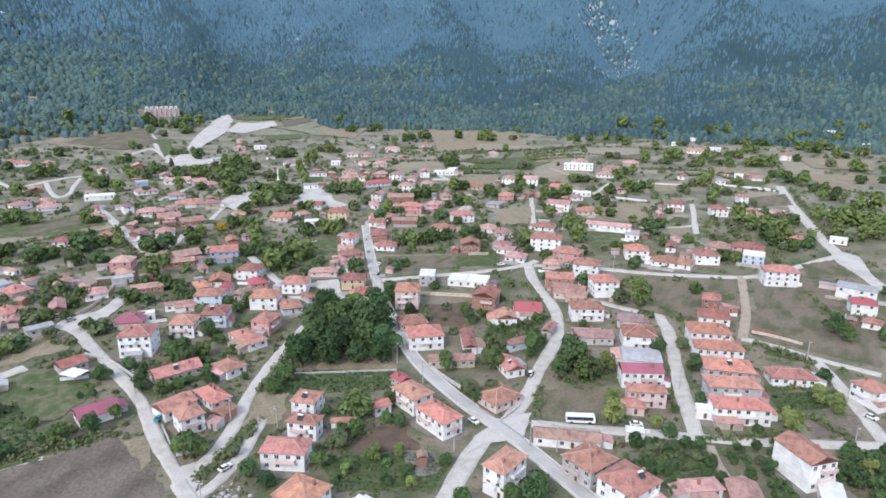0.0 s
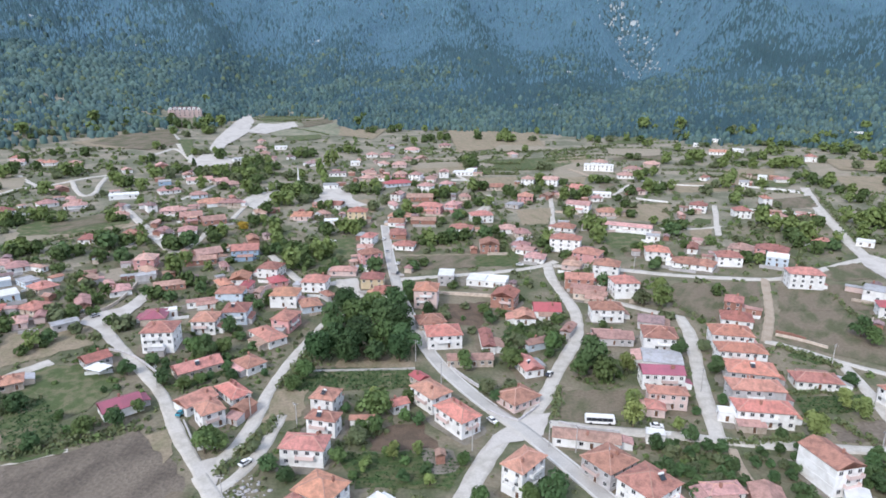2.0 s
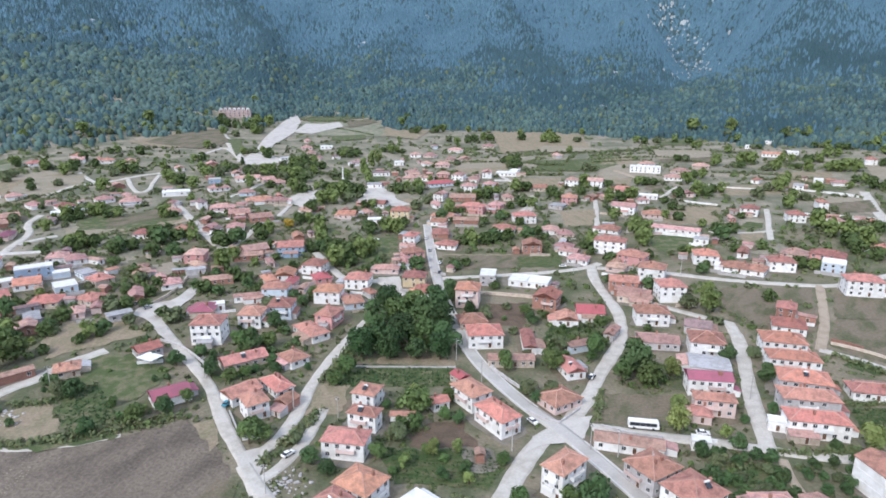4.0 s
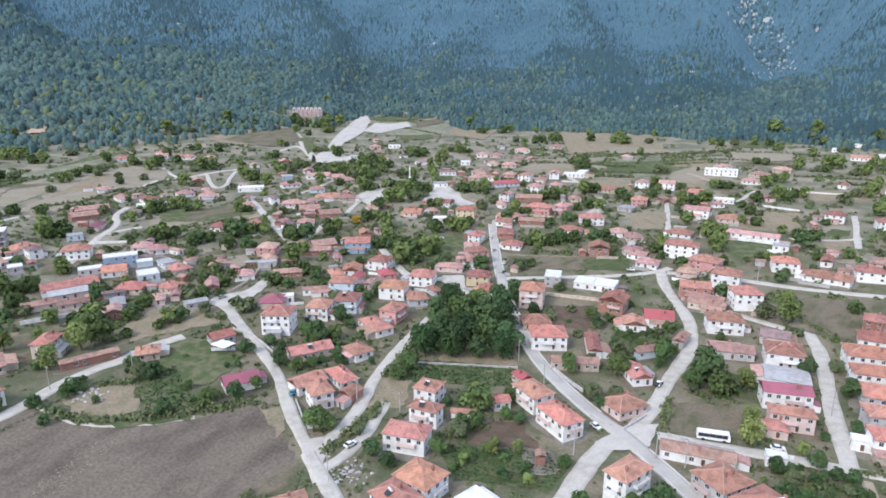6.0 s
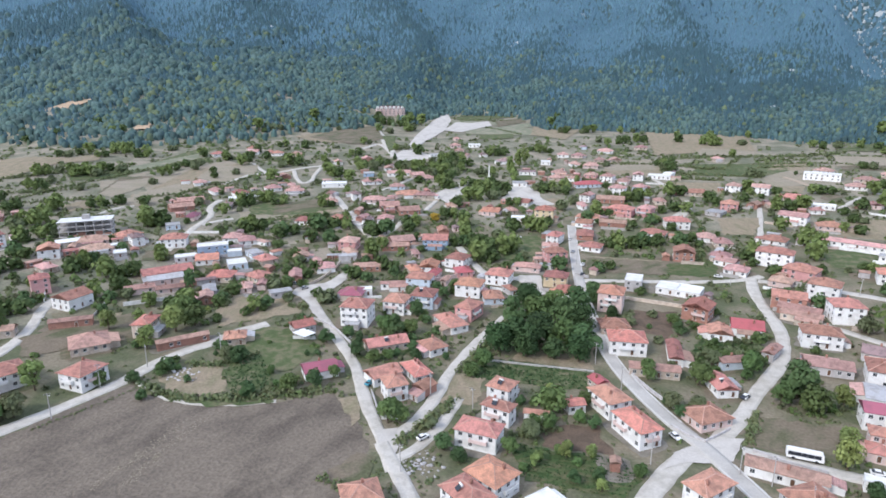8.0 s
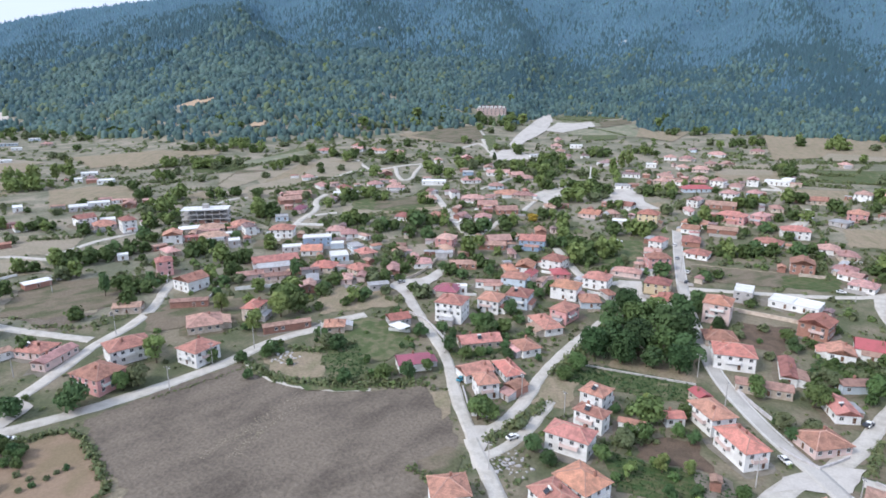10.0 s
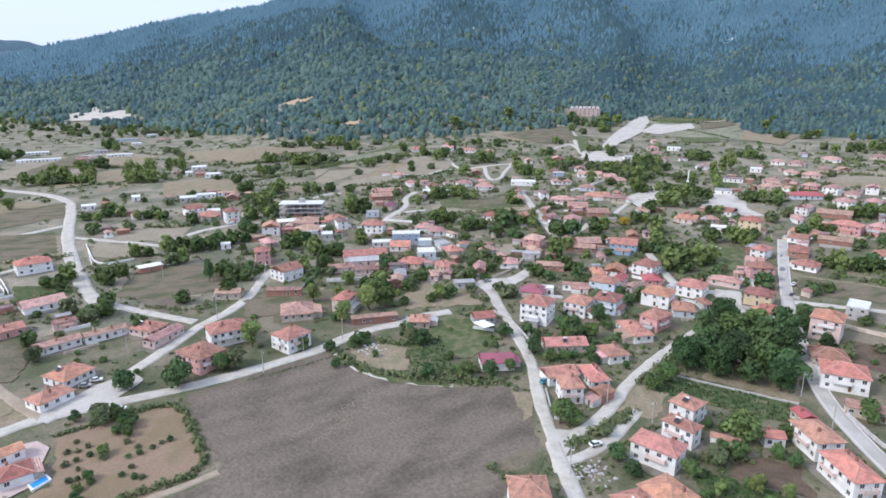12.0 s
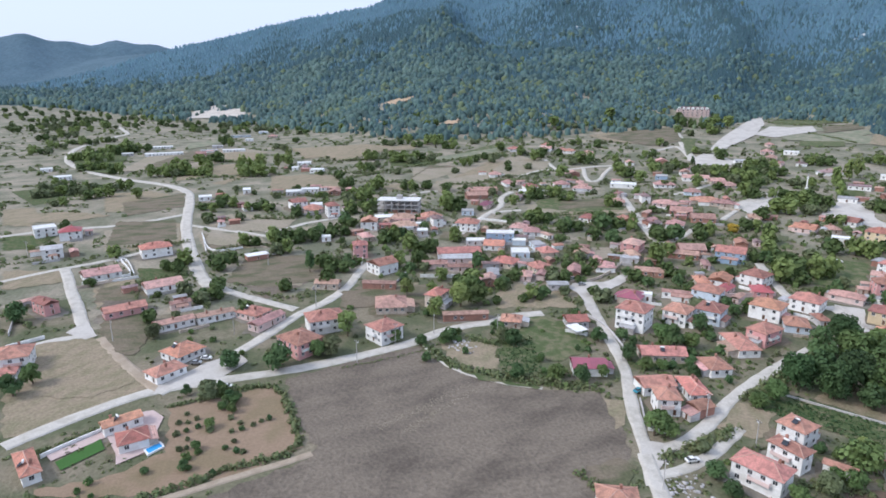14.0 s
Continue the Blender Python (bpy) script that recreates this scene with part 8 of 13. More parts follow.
grove_tree("broad", -213.5, 348.0, 10.3)
grove_tree("light", -193.0, 352.6, 8.5)
grove_tree("broad", -224.6, 359.6, 6.4)
grove_tree("broad", -159.4, 374.8, 8.9)
grove_tree("light", -152.9, 376.0, 7.5)
grove_tree("broad", -153.2, 363.0, 8.5)
grove_tree("broad", -170.7, 346.7, 11.8)
grove_tree("dark", -163.5, 351.6, 10.9)
grove_tree("broad", -175.1, 349.2, 10.0)
tree("yellow", -144.4, 390.3, 7.9)
grove_tree("broad", -141.8, 430.4, 9.7)
grove_tree("light", -135.0, 405.2, 7.3)
grove_tree("broad", -128.0, 405.5, 7.9)
grove_tree("broad", -140.9, 401.7, 8.8)
grove_tree("light", -119.7, 380.6, 10.3)
grove_tree("broad", -140.9, 347.1, 5.9)
grove_tree("broad", -114.8, 343.3, 6.6)
grove_tree("dark", -109.2, 344.7, 7.1)
grove_tree("olive", -176.8, 246.4, 8.0)
grove_tree("broad", -172.3, 250.5, 7.7)
grove_tree("olive", -183.2, 251.7, 6.8)
grove_tree("broad", -193.2, 291.3, 7.4)
grove_tree("broad", -201.8, 321.2, 9.6)
grove_tree("broad", -170.7, 265.9, 5.9)
grove_tree("broad", -171.0, 275.0, 6.9)
grove_tree("olive", -186.7, 283.7, 7.2)
grove_tree("broad", -182.6, 266.1, 6.0)
grove_tree("olive", -194.1, 257.8, 6.7)
grove_tree("light", -152.6, 306.0, 10.3)
grove_tree("light", -152.3, 320.9, 7.7)
grove_tree("broad", -139.2, 292.2, 8.4)
grove_tree("broad", -132.9, 292.6, 7.2)
grove_tree("dark", -129.0, 283.9, 5.5)
grove_tree("broad", -147.3, 274.5, 8.1)
grove_tree("dark", -155.0, 279.8, 5.0)
grove_tree("dark", -187.8, 320.5, 9.5)
grove_tree("broad", -129.5, 327.1, 4.6)
grove_tree("olive", -145.1, 240.8, 9.7)
grove_tree("broad", -151.8, 244.7, 6.5)
grove_tree("dark", -101.1, 272.7, 5.7)
grove_tree("broad", -90.7, 272.6, 7.2)
grove_tree("dark", -94.7, 267.0, 5.1)
grove_tree("light", -157.4, 499.1, 7.9)
grove_tree("broad", -150.7, 501.0, 9.7)
grove_tree("olive", -159.5, 549.3, 8.7)
grove_tree("olive", -153.0, 551.2, 7.7)
grove_tree("light", -146.6, 553.2, 7.2)
grove_tree("light", -140.0, 484.7, 9.8)
grove_tree("light", -133.3, 488.6, 10.2)
grove_tree("broad", -125.7, 489.2, 10.0)
grove_tree("light", -140.3, 455.6, 11.8)
grove_tree("light", -131.4, 455.5, 11.7)
grove_tree("broad", -123.8, 475.9, 8.9)
grove_tree("olive", -117.1, 476.1, 7.7)
grove_tree("light", -174.3, 649.1, 7.9)
grove_tree("broad", -166.5, 648.5, 7.9)
grove_tree("light", -174.3, 664.7, 7.5)
grove_tree("olive", -168.5, 666.2, 7.3)
grove_tree("broad", -163.4, 670.6, 7.7)
tall_tree("light", -130.3, 594.6, 10.2)
tall_tree("light", -131.3, 562.3, 9.7)
tall_tree("light", -129.6, 618.4, 9.5)
tall_tree("light", -121.6, 531.8, 7.4)
grove_tree("light", -126.1, 678.3, 8.4)
grove_tree("light", -120.6, 682.1, 6.9)
grove_tree("broad", -114.6, 682.5, 7.2)
grove_tree("broad", -137.4, 686.7, 6.7)
grove_tree("light", -131.2, 686.8, 7.4)
grove_tree("broad", -89.2, 500.6, 9.8)
grove_tree("light", -81.1, 502.2, 8.8)
grove_tree("light", -73.2, 504.6, 9.6)
grove_tree("olive", -94.3, 503.2, 9.2)
grove_tree("olive", -87.6, 504.3, 8.6)
grove_tree("olive", -73.2, 511.8, 10.9)
grove_tree("broad", -105.4, 447.6, 6.7)
grove_tree("light", -99.4, 449.1, 7.7)
grove_tree("olive", -65.9, 448.8, 9.6)
grove_tree("olive", -60.0, 467.0, 7.9)
grove_tree("dark", -44.3, 423.5, 9.0)
grove_tree("light", -40.2, 440.1, 9.3)
grove_tree("broad", -37.2, 440.9, 6.2)
grove_tree("broad", -31.4, 441.3, 6.2)
grove_tree("light", -22.6, 485.8, 8.6)
grove_tree("broad", -15.3, 486.5, 9.0)
grove_tree("light", -14.1, 496.5, 8.9)
grove_tree("light", -7.6, 496.3, 8.3)
grove_tree("broad", -42.2, 529.2, 6.2)
grove_tree("broad", -2.7, 641.2, 7.4)
grove_tree("light", 3.3, 641.2, 8.0)
grove_tree("broad", 5.4, 661.3, 7.3)
grove_tree("broad", 11.5, 661.0, 7.6)
grove_tree("light", -28.5, 782.9, 9.3)
grove_tree("broad", -20.2, 783.0, 10.7)
grove_tree("broad", 12.2, 464.3, 8.8)
grove_tree("light", 20.1, 463.5, 8.8)
grove_tree("broad", 4.4, 457.0, 7.5)
grove_tree("dark", -2.8, 426.6, 8.8)
grove_tree("broad", 10.0, 415.1, 6.8)
grove_tree("broad", -24.4, 370.3, 7.5)
grove_tree("light", -17.8, 368.9, 7.1)
grove_tree("broad", -11.3, 369.9, 8.1)
grove_tree("olive", -27.9, 370.6, 7.1)
grove_tree("light", -21.4, 371.7, 8.6)
grove_tree("broad", -12.8, 376.4, 7.3)
grove_tree("broad", -6.9, 375.3, 7.9)
grove_tree("dark", -6.5, 376.5, 8.6)
grove_tree("broad", 0.0, 378.8, 7.8)
grove_tree("broad", 3.3, 382.8, 7.9)
grove_tree("light", -93.2, 319.8, 10.6)
grove_tree("broad", -86.3, 323.7, 9.7)
grove_tree("broad", -91.0, 336.5, 11.0)
grove_tree("light", -83.1, 337.7, 10.7)
grove_tree("broad", -97.8, 344.4, 10.6)
grove_tree("broad", -104.1, 347.8, 9.5)
grove_tree("light", -114.0, 362.3, 8.2)
grove_tree("olive", -92.0, 363.4, 9.8)
grove_tree("light", -77.1, 389.0, 9.6)
grove_tree("light", -69.7, 387.8, 9.7)
grove_tree("broad", -68.3, 401.9, 8.4)
grove_tree("broad", -87.5, 383.5, 10.2)
grove_tree("dark", -47.5, 318.6, 8.4)
grove_tree("dark", -55.5, 319.9, 5.1)
grove_tree("dark", -26.4, 291.5, 7.6)
grove_tree("dark", -28.5, 297.6, 4.7)
grove_tree("dark", -26.9, 323.9, 7.0)
grove_tree("broad", -74.8, 314.3, 5.7)
grove_tree("light", -78.6, 344.5, 9.2)
grove_tree("olive", -69.4, 333.6, 6.0)
grove_tree("broad", 37.2, 497.5, 9.9)
grove_tree("broad", 40.7, 488.8, 7.8)
grove_tree("light", 68.0, 542.8, 8.5)
grove_tree("broad", 62.2, 506.4, 8.0)
grove_tree("broad", 88.2, 536.6, 8.3)
grove_tree("light", 80.3, 480.9, 9.3)
grove_tree("broad", 90.3, 485.8, 10.6)
grove_tree("light", 97.9, 485.9, 10.4)
grove_tree("light", 114.4, 542.4, 7.7)
grove_tree("broad", 121.3, 543.5, 9.2)
grove_tree("broad", 127.5, 542.0, 6.6)
grove_tree("olive", 78.0, 605.7, 10.4)
grove_tree("olive", 84.9, 602.0, 8.7)
grove_tree("light", 70.6, 700.1, 8.2)
grove_tree("light", 8.3, 511.6, 11.2)
grove_tree("broad", 17.0, 514.6, 11.5)
grove_tree("broad", 77.6, 449.3, 7.0)
grove_tree("light", 76.4, 429.5, 8.4)
grove_tree("light", 91.2, 396.1, 9.2)
grove_tree("light", 84.5, 400.6, 9.3)
grove_tree("light", 111.6, 434.7, 6.0)
grove_tree("broad", 120.2, 430.6, 8.1)
grove_tree("broad", 122.1, 458.9, 7.6)
grove_tree("olive", 128.4, 457.7, 7.2)
grove_tree("broad", 121.6, 479.6, 7.3)
grove_tree("broad", 136.9, 499.4, 9.4)
grove_tree("light", 156.2, 547.0, 10.1)
grove_tree("broad", 169.5, 572.8, 7.4)
grove_tree("light", 175.4, 569.4, 8.2)
grove_tree("light", 161.6, 516.6, 7.8)
grove_tree("broad", 168.6, 516.7, 7.3)
grove_tree("light", 174.7, 514.1, 7.7)
grove_tree("light", 152.5, 506.0, 10.1)
grove_tree("broad", 160.2, 504.4, 10.0)
grove_tree("light", 214.1, 736.1, 6.9)
grove_tree("light", 220.5, 736.0, 7.0)
grove_tree("broad", 175.4, 655.3, 8.9)
grove_tree("olive", 182.4, 652.1, 9.5)
grove_tree("light", 131.1, 414.2, 6.2)
grove_tree("broad", 137.0, 404.5, 7.5)
grove_tree("dark", 14.8, 380.4, 9.4)
grove_tree("broad", 21.6, 392.5, 6.4)
grove_tree("broad", 26.1, 381.9, 5.6)
grove_tree("light", 53.2, 372.9, 8.9)
grove_tree("broad", 49.6, 366.7, 7.4)
grove_tree("broad", 60.7, 341.5, 8.2)
grove_tree("light", 84.1, 373.9, 10.2)
grove_tree("dark", 72.9, 302.0, 7.2)
grove_tree("dark", 55.2, 311.6, 5.0)
grove_tree("olive", 96.8, 356.0, 4.1)
grove_tree("light", 107.9, 358.6, 5.5)
grove_tree("broad", 59.5, 544.6, 6.9)
grove_tree("broad", 75.8, 520.1, 5.7)
grove_tree("olive", 242.5, 600.8, 8.9)
grove_tree("light", 249.9, 599.2, 10.3)
grove_tree("olive", 213.4, 520.2, 9.2)
grove_tree("light", 221.0, 517.5, 10.6)
grove_tree("olive", 198.6, 500.7, 10.6)
grove_tree("light", 205.8, 462.3, 9.9)
grove_tree("light", 220.1, 489.2, 8.4)
grove_tree("olive", 227.0, 488.5, 9.2)
grove_tree("light", 249.0, 515.3, 8.7)
grove_tree("light", 201.2, 409.4, 10.6)
grove_tree("broad", 215.4, 436.6, 9.3)
grove_tree("light", 302.6, 599.1, 10.4)
grove_tree("light", 310.2, 596.6, 10.6)
grove_tree("light", 318.3, 595.2, 10.3)
grove_tree("broad", 294.9, 549.5, 8.2)
grove_tree("light", 301.3, 547.7, 8.3)
grove_tree("broad", 305.9, 542.8, 8.5)
grove_tree("light", 295.5, 597.8, 8.7)
grove_tree("light", 302.7, 594.6, 10.6)
grove_tree("broad", 295.4, 525.3, 9.0)
grove_tree("broad", 301.9, 522.6, 7.5)
grove_tree("light", 301.1, 511.2, 10.8)
grove_tree("broad", 300.2, 492.9, 8.2)
grove_tree("light", 308.0, 491.0, 8.3)
grove_tree("light", 291.7, 465.6, 7.1)
grove_tree("broad", 298.0, 464.0, 7.6)
grove_tree("broad", 310.6, 480.3, 9.0)
grove_tree("light", 258.0, 413.1, 10.0)
grove_tree("light", 263.0, 407.4, 7.7)
grove_tree("light", 270.7, 405.8, 9.5)
grove_tree("light", 267.9, 400.4, 11.4)
grove_tree("light", 274.9, 396.1, 10.6)
grove_tree("light", 280.4, 389.6, 10.4)
grove_tree("light", 245.6, 372.9, 9.3)
grove_tree("olive", 249.8, 367.2, 7.6)
grove_tree("light", 260.9, 369.9, 9.2)
grove_tree("light", 267.7, 367.9, 8.3)
grove_tree("broad", 271.5, 414.6, 7.7)
grove_tree("light", 277.7, 412.7, 7.7)
grove_tree("light", 283.7, 410.7, 7.1)
grove_tree("light", 299.9, 434.2, 10.1)
grove_tree("light", 306.8, 429.3, 11.4)
grove_tree("olive", 229.7, 409.7, 10.2)
grove_tree("broad", 235.3, 404.8, 8.1)
grove_tree("light", 202.9, 395.1, 11.8)
grove_tree("light", 209.5, 388.8, 10.1)
grove_tree("broad", 204.0, 375.3, 10.5)
grove_tree("light", 211.6, 371.5, 11.4)
grove_tree("broad", 201.1, 360.4, 9.4)
grove_tree("broad", 205.5, 349.6, 9.1)
grove_tree("dark", 217.7, 353.8, 7.7)
grove_tree("light", 228.2, 369.5, 7.0)
grove_tree("broad", 160.0, 336.2, 7.4)
grove_tree("light", 165.4, 333.3, 6.6)
grove_tree("broad", 159.2, 337.8, 7.7)
grove_tree("broad", 134.1, 363.6, 6.3)
grove_tree("dark", 134.9, 387.7, 10.1)
grove_tree("broad", 140.3, 403.0, 7.0)
grove_tree("broad", 146.2, 400.8, 8.7)
grove_tree("broad", 126.1, 289.7, 6.4)
grove_tree("light", 401.3, 628.3, 9.7)
grove_tree("broad", 408.9, 627.3, 8.2)
grove_tree("light", 376.1, 562.5, 10.4)
grove_tree("light", 382.3, 558.4, 7.8)
grove_tree("olive", 368.5, 585.5, 9.8)
grove_tree("light", 429.4, 641.4, 7.4)
grove_tree("light", 435.3, 637.6, 8.8)
grove_tree("broad", 342.1, 729.6, 7.6)
grove_tree("olive", 348.9, 729.1, 8.4)
grove_tree("light", 353.2, 723.4, 8.5)
grove_tree("broad", 299.5, 643.6, 11.3)
grove_tree("light", 306.5, 638.7, 9.7)
grove_tree("light", 345.1, 784.9, 7.9)
grove_tree("broad", 350.7, 780.7, 7.9)
grove_tree("light", 356.9, 778.1, 7.8)
grove_tree("olive", 256.1, 626.9, 6.9)
grove_tree("broad", 261.9, 624.8, 6.8)
grove_tree("light", 231.8, 633.8, 11.4)
grove_tree("light", 239.0, 629.3, 11.7)
grove_tree("light", 239.4, 696.6, 8.7)
grove_tree("light", 417.5, 736.9, 8.8)
grove_tree("light", 423.9, 735.3, 8.6)
grove_tree("broad", 429.5, 732.2, 7.9)
grove_tree("broad", 393.4, 722.3, 9.5)
grove_tree("light", 398.9, 716.0, 11.2)
grove_tree("light", 277.5, 596.6, 10.0)
grove_tree("broad", 352.0, 514.2, 8.7)
grove_tree("light", 393.3, 665.8, 10.6)
grove_tree("broad", 400.8, 661.4, 10.7)
grove_tree("light", 414.1, 681.0, 11.7)
grove_tree("olive", 421.2, 675.7, 10.9)
grove_tree("broad", 353.6, 616.8, 8.3)
grove_tree("light", 331.0, 672.4, 10.8)
grove_tree("light", 337.7, 668.9, 9.2)
grove_tree("broad", 361.1, 715.5, 9.7)
grove_tree("broad", 369.0, 714.6, 9.6)
grove_tree("light", 390.3, 681.2, 10.4)
grove_tree("broad", 398.2, 679.5, 9.8)
grove_tree("light", 445.9, 713.3, 9.0)
grove_tree("light", 452.4, 709.5, 10.5)
grove_tree("broad", 269.5, 779.3, 9.8)
grove_tree("light", 276.8, 777.5, 9.0)
grove_tree("olive", 274.8, 725.1, 7.0)
grove_tree("broad", 281.4, 724.4, 7.5)
grove_tree("light", 274.5, 644.6, 9.0)
grove_tree("light", 280.5, 641.4, 7.2)
grove_tree("olive", 219.1, 619.0, 7.6)
grove_tree("broad", 225.0, 616.1, 8.2)
grove_tree("light", 205.0, 626.3, 10.5)
grove_tree("broad", 269.8, 611.8, 6.9)
grove_tree("broad", 274.8, 608.4, 6.7)
grove_tree("light", 239.0, 548.9, 8.3)
tall_tree("light", -568.5, 278.1, 11.0)
tall_tree("light", -552.5, 288.3, 11.9)
tall_tree("light", -571.0, 317.1, 8.4)
tall_tree("light", -597.1, 345.6, 10.0)
tall_tree("light", -575.8, 288.9, 8.2)
grove_tree("broad", -681.8, 296.1, 9.3)
grove_tree("light", -677.8, 303.5, 10.0)
grove_tree("light", -794.6, 375.8, 10.3)
grove_tree("broad", -439.8, 180.5, 7.4)
grove_tree("broad", -445.5, 197.9, 9.6)
grove_tree("light", -431.7, 199.8, 7.6)
grove_tree("broad", -410.2, 171.0, 8.7)
grove_tree("broad", -416.2, 216.0, 7.6)
grove_tree("light", -416.2, 203.7, 6.2)
grove_tree("broad", -414.9, 209.6, 7.5)
grove_tree("broad", -407.6, 217.9, 6.8)
grove_tree("olive", -396.1, 188.0, 6.3)
grove_tree("broad", -379.6, 221.5, 9.1)
grove_tree("broad", -393.7, 273.9, 7.5)
grove_tree("light", -390.6, 279.4, 8.8)
grove_tree("broad", -356.0, 252.5, 9.2)
grove_tree("dark", -336.6, 233.4, 10.3)
grove_tree("light", -351.5, 261.4, 6.9)
grove_tree("olive", -348.6, 266.5, 6.5)
grove_tree("broad", -429.9, 304.4, 8.8)
grove_tree("broad", -322.9, 212.7, 9.4)
grove_tree("broad", -319.3, 218.5, 8.3)
grove_tree("light", -342.9, 162.3, 7.4)
grove_tree("broad", -338.8, 167.4, 7.5)
grove_tree("olive", -315.0, 168.5, 8.7)
grove_tree("light", -312.7, 174.3, 8.0)
grove_tree("broad", -330.0, 182.0, 10.2)
grove_tree("broad", -326.2, 189.2, 10.7)
grove_tree("light", -334.3, 177.9, 9.3)
grove_tree("broad", -327.7, 192.8, 9.5)
grove_tree("broad", -323.1, 198.6, 9.0)
grove_tree("dark", -329.3, 206.5, 9.8)
tall_tree("dark", -276.4, 166.0, 6.0)
grove_tree("broad", -270.1, 175.0, 9.3)
grove_tree("broad", -264.4, 179.7, 8.9)
grove_tree("broad", -277.7, 175.6, 9.5)
grove_tree("dark", -270.1, 186.8, 7.3)
grove_tree("broad", -262.2, 142.4, 7.5)
grove_tree("broad", -253.7, 161.0, 9.0)
grove_tree("broad", -313.2, 132.6, 10.9)
grove_tree("broad", -319.3, 143.5, 7.1)
grove_tree("light", -333.7, 123.4, 9.8)
grove_tree("broad", -323.5, 114.8, 8.1)
grove_tree("broad", -331.2, 112.1, 6.5)
grove_tree("light", -369.1, 98.3, 8.5)
grove_tree("olive", -290.3, 105.1, 8.6)
grove_tree("olive", -275.7, 107.3, 7.7)
grove_tree("broad", -276.1, 114.2, 8.5)
grove_tree("broad", -276.6, 105.8, 7.1)
grove_tree("broad", -285.7, 119.5, 7.5)
grove_tree("broad", -248.6, 114.7, 8.0)
grove_tree("broad", -269.4, 80.9, 6.6)
grove_tree("broad", -263.0, 90.1, 3.3)
grove_tree("olive", -533.1, 107.1, 6.6)
grove_tree("light", -528.6, 112.3, 7.0)
grove_tree("olive", -579.6, 104.5, 8.5)
grove_tree("olive", -578.1, 111.4, 9.2)
grove_tree("olive", -577.2, 118.5, 7.5)
grove_tree("light", -574.4, 122.5, 9.5)
grove_tree("olive", -572.8, 129.5, 8.7)
grove_tree("olive", -571.8, 136.7, 10.1)
grove_tree("broad", -542.0, 133.7, 9.4)
grove_tree("light", -542.6, 141.1, 9.2)
grove_tree("light", -538.9, 147.4, 9.1)
grove_tree("olive", -565.0, 158.4, 6.7)
grove_tree("light", -566.0, 165.0, 7.8)
grove_tree("light", -563.2, 170.4, 8.5)
grove_tree("light", -513.2, 160.2, 8.0)
grove_tree("light", -845.1, 262.1, 14.0)
grove_tree("light", -839.9, 272.3, 12.0)
grove_tree("broad", -835.2, 282.6, 12.2)
grove_tree("light", -838.1, 245.2, 11.1)
grove_tree("light", -836.5, 254.9, 13.6)
grove_tree("broad", -831.4, 263.5, 12.5)
grove_tree("light", -829.8, 227.1, 10.6)
grove_tree("light", -825.6, 235.8, 13.4)
grove_tree("broad", -824.0, 245.2, 11.5)
grove_tree("broad", -806.4, 195.8, 12.2)
grove_tree("light", -802.2, 205.2, 13.1)
grove_tree("broad", -800.9, 215.5, 12.0)
grove_tree("light", -772.1, 197.6, 12.5)
grove_tree("light", -769.4, 207.2, 10.9)
grove_tree("light", -766.2, 216.6, 10.8)
grove_tree("light", -802.6, 186.6, 9.4)
grove_tree("light", -798.9, 193.2, 9.7)
grove_tree("broad", -797.3, 200.3, 10.4)
grove_tree("broad", -714.4, 173.3, 8.9)
grove_tree("light", -711.3, 180.0, 10.4)
grove_tree("broad", -709.6, 187.1, 9.8)
grove_tree("light", -707.0, 187.7, 6.6)
grove_tree("light", -704.1, 193.4, 8.8)
grove_tree("broad", -702.6, 199.4, 7.2)
grove_tree("broad", -668.9, 188.7, 9.5)
grove_tree("light", -666.8, 196.4, 9.7)
grove_tree("light", -603.4, 217.0, 10.2)
grove_tree("olive", -601.2, 225.3, 10.0)
grove_tree("light", -599.8, 233.9, 11.7)
grove_tree("light", -616.5, 207.7, 10.1)
grove_tree("light", -614.6, 215.0, 8.4)
grove_tree("light", -611.5, 221.8, 8.1)
grove_tree("broad", -597.7, 230.4, 6.6)
grove_tree("light", -594.5, 235.8, 6.6)
grove_tree("light", -591.3, 241.1, 6.8)
grove_tree("light", -643.0, 267.9, 12.8)
grove_tree("light", -605.5, 259.8, 10.2)
grove_tree("light", -648.9, 245.6, 11.0)
grove_tree("broad", -647.3, 253.9, 8.8)
grove_tree("light", -611.6, 220.1, 10.2)
grove_tree("light", -609.3, 227.5, 9.9)
grove_tree("light", -584.9, 241.6, 6.8)
grove_tree("light", 46.8, 775.7, 11.5)
grove_tree("light", 54.7, 766.6, 11.4)
grove_tree("light", 62.0, 771.0, 10.1)
grove_tree("light", 52.9, 794.1, 11.1)
grove_tree("broad", 18.9, 789.3, 11.7)
grove_tree("broad", 7.8, 618.3, 11.9)
grove_tree("broad", 11.7, 612.7, 9.6)
grove_tree("olive", 3.8, 615.3, 8.6)
grove_tree("light", 237.6, 827.5, 16.6)
grove_tree("olive", 87.0, 775.8, 9.6)
grove_tree("light", 157.4, 776.5, 9.7)
grove_tree("broad", 166.0, 767.3, 8.9)
grove_tree("olive", 181.6, 775.1, 10.4)
grove_tree("light", 202.4, 774.2, 9.1)
grove_tree("broad", 219.6, 773.2, 10.5)
grove_tree("olive", -261.9, 539.2, 11.5)
grove_tree("light", -270.3, 530.5, 10.4)
grove_tree("broad", -239.0, 550.9, 10.5)
grove_tree("olive", -230.8, 549.6, 11.5)
grove_tree("light", -222.0, 548.2, 10.3)
grove_tree("broad", -212.0, 544.6, 9.2)
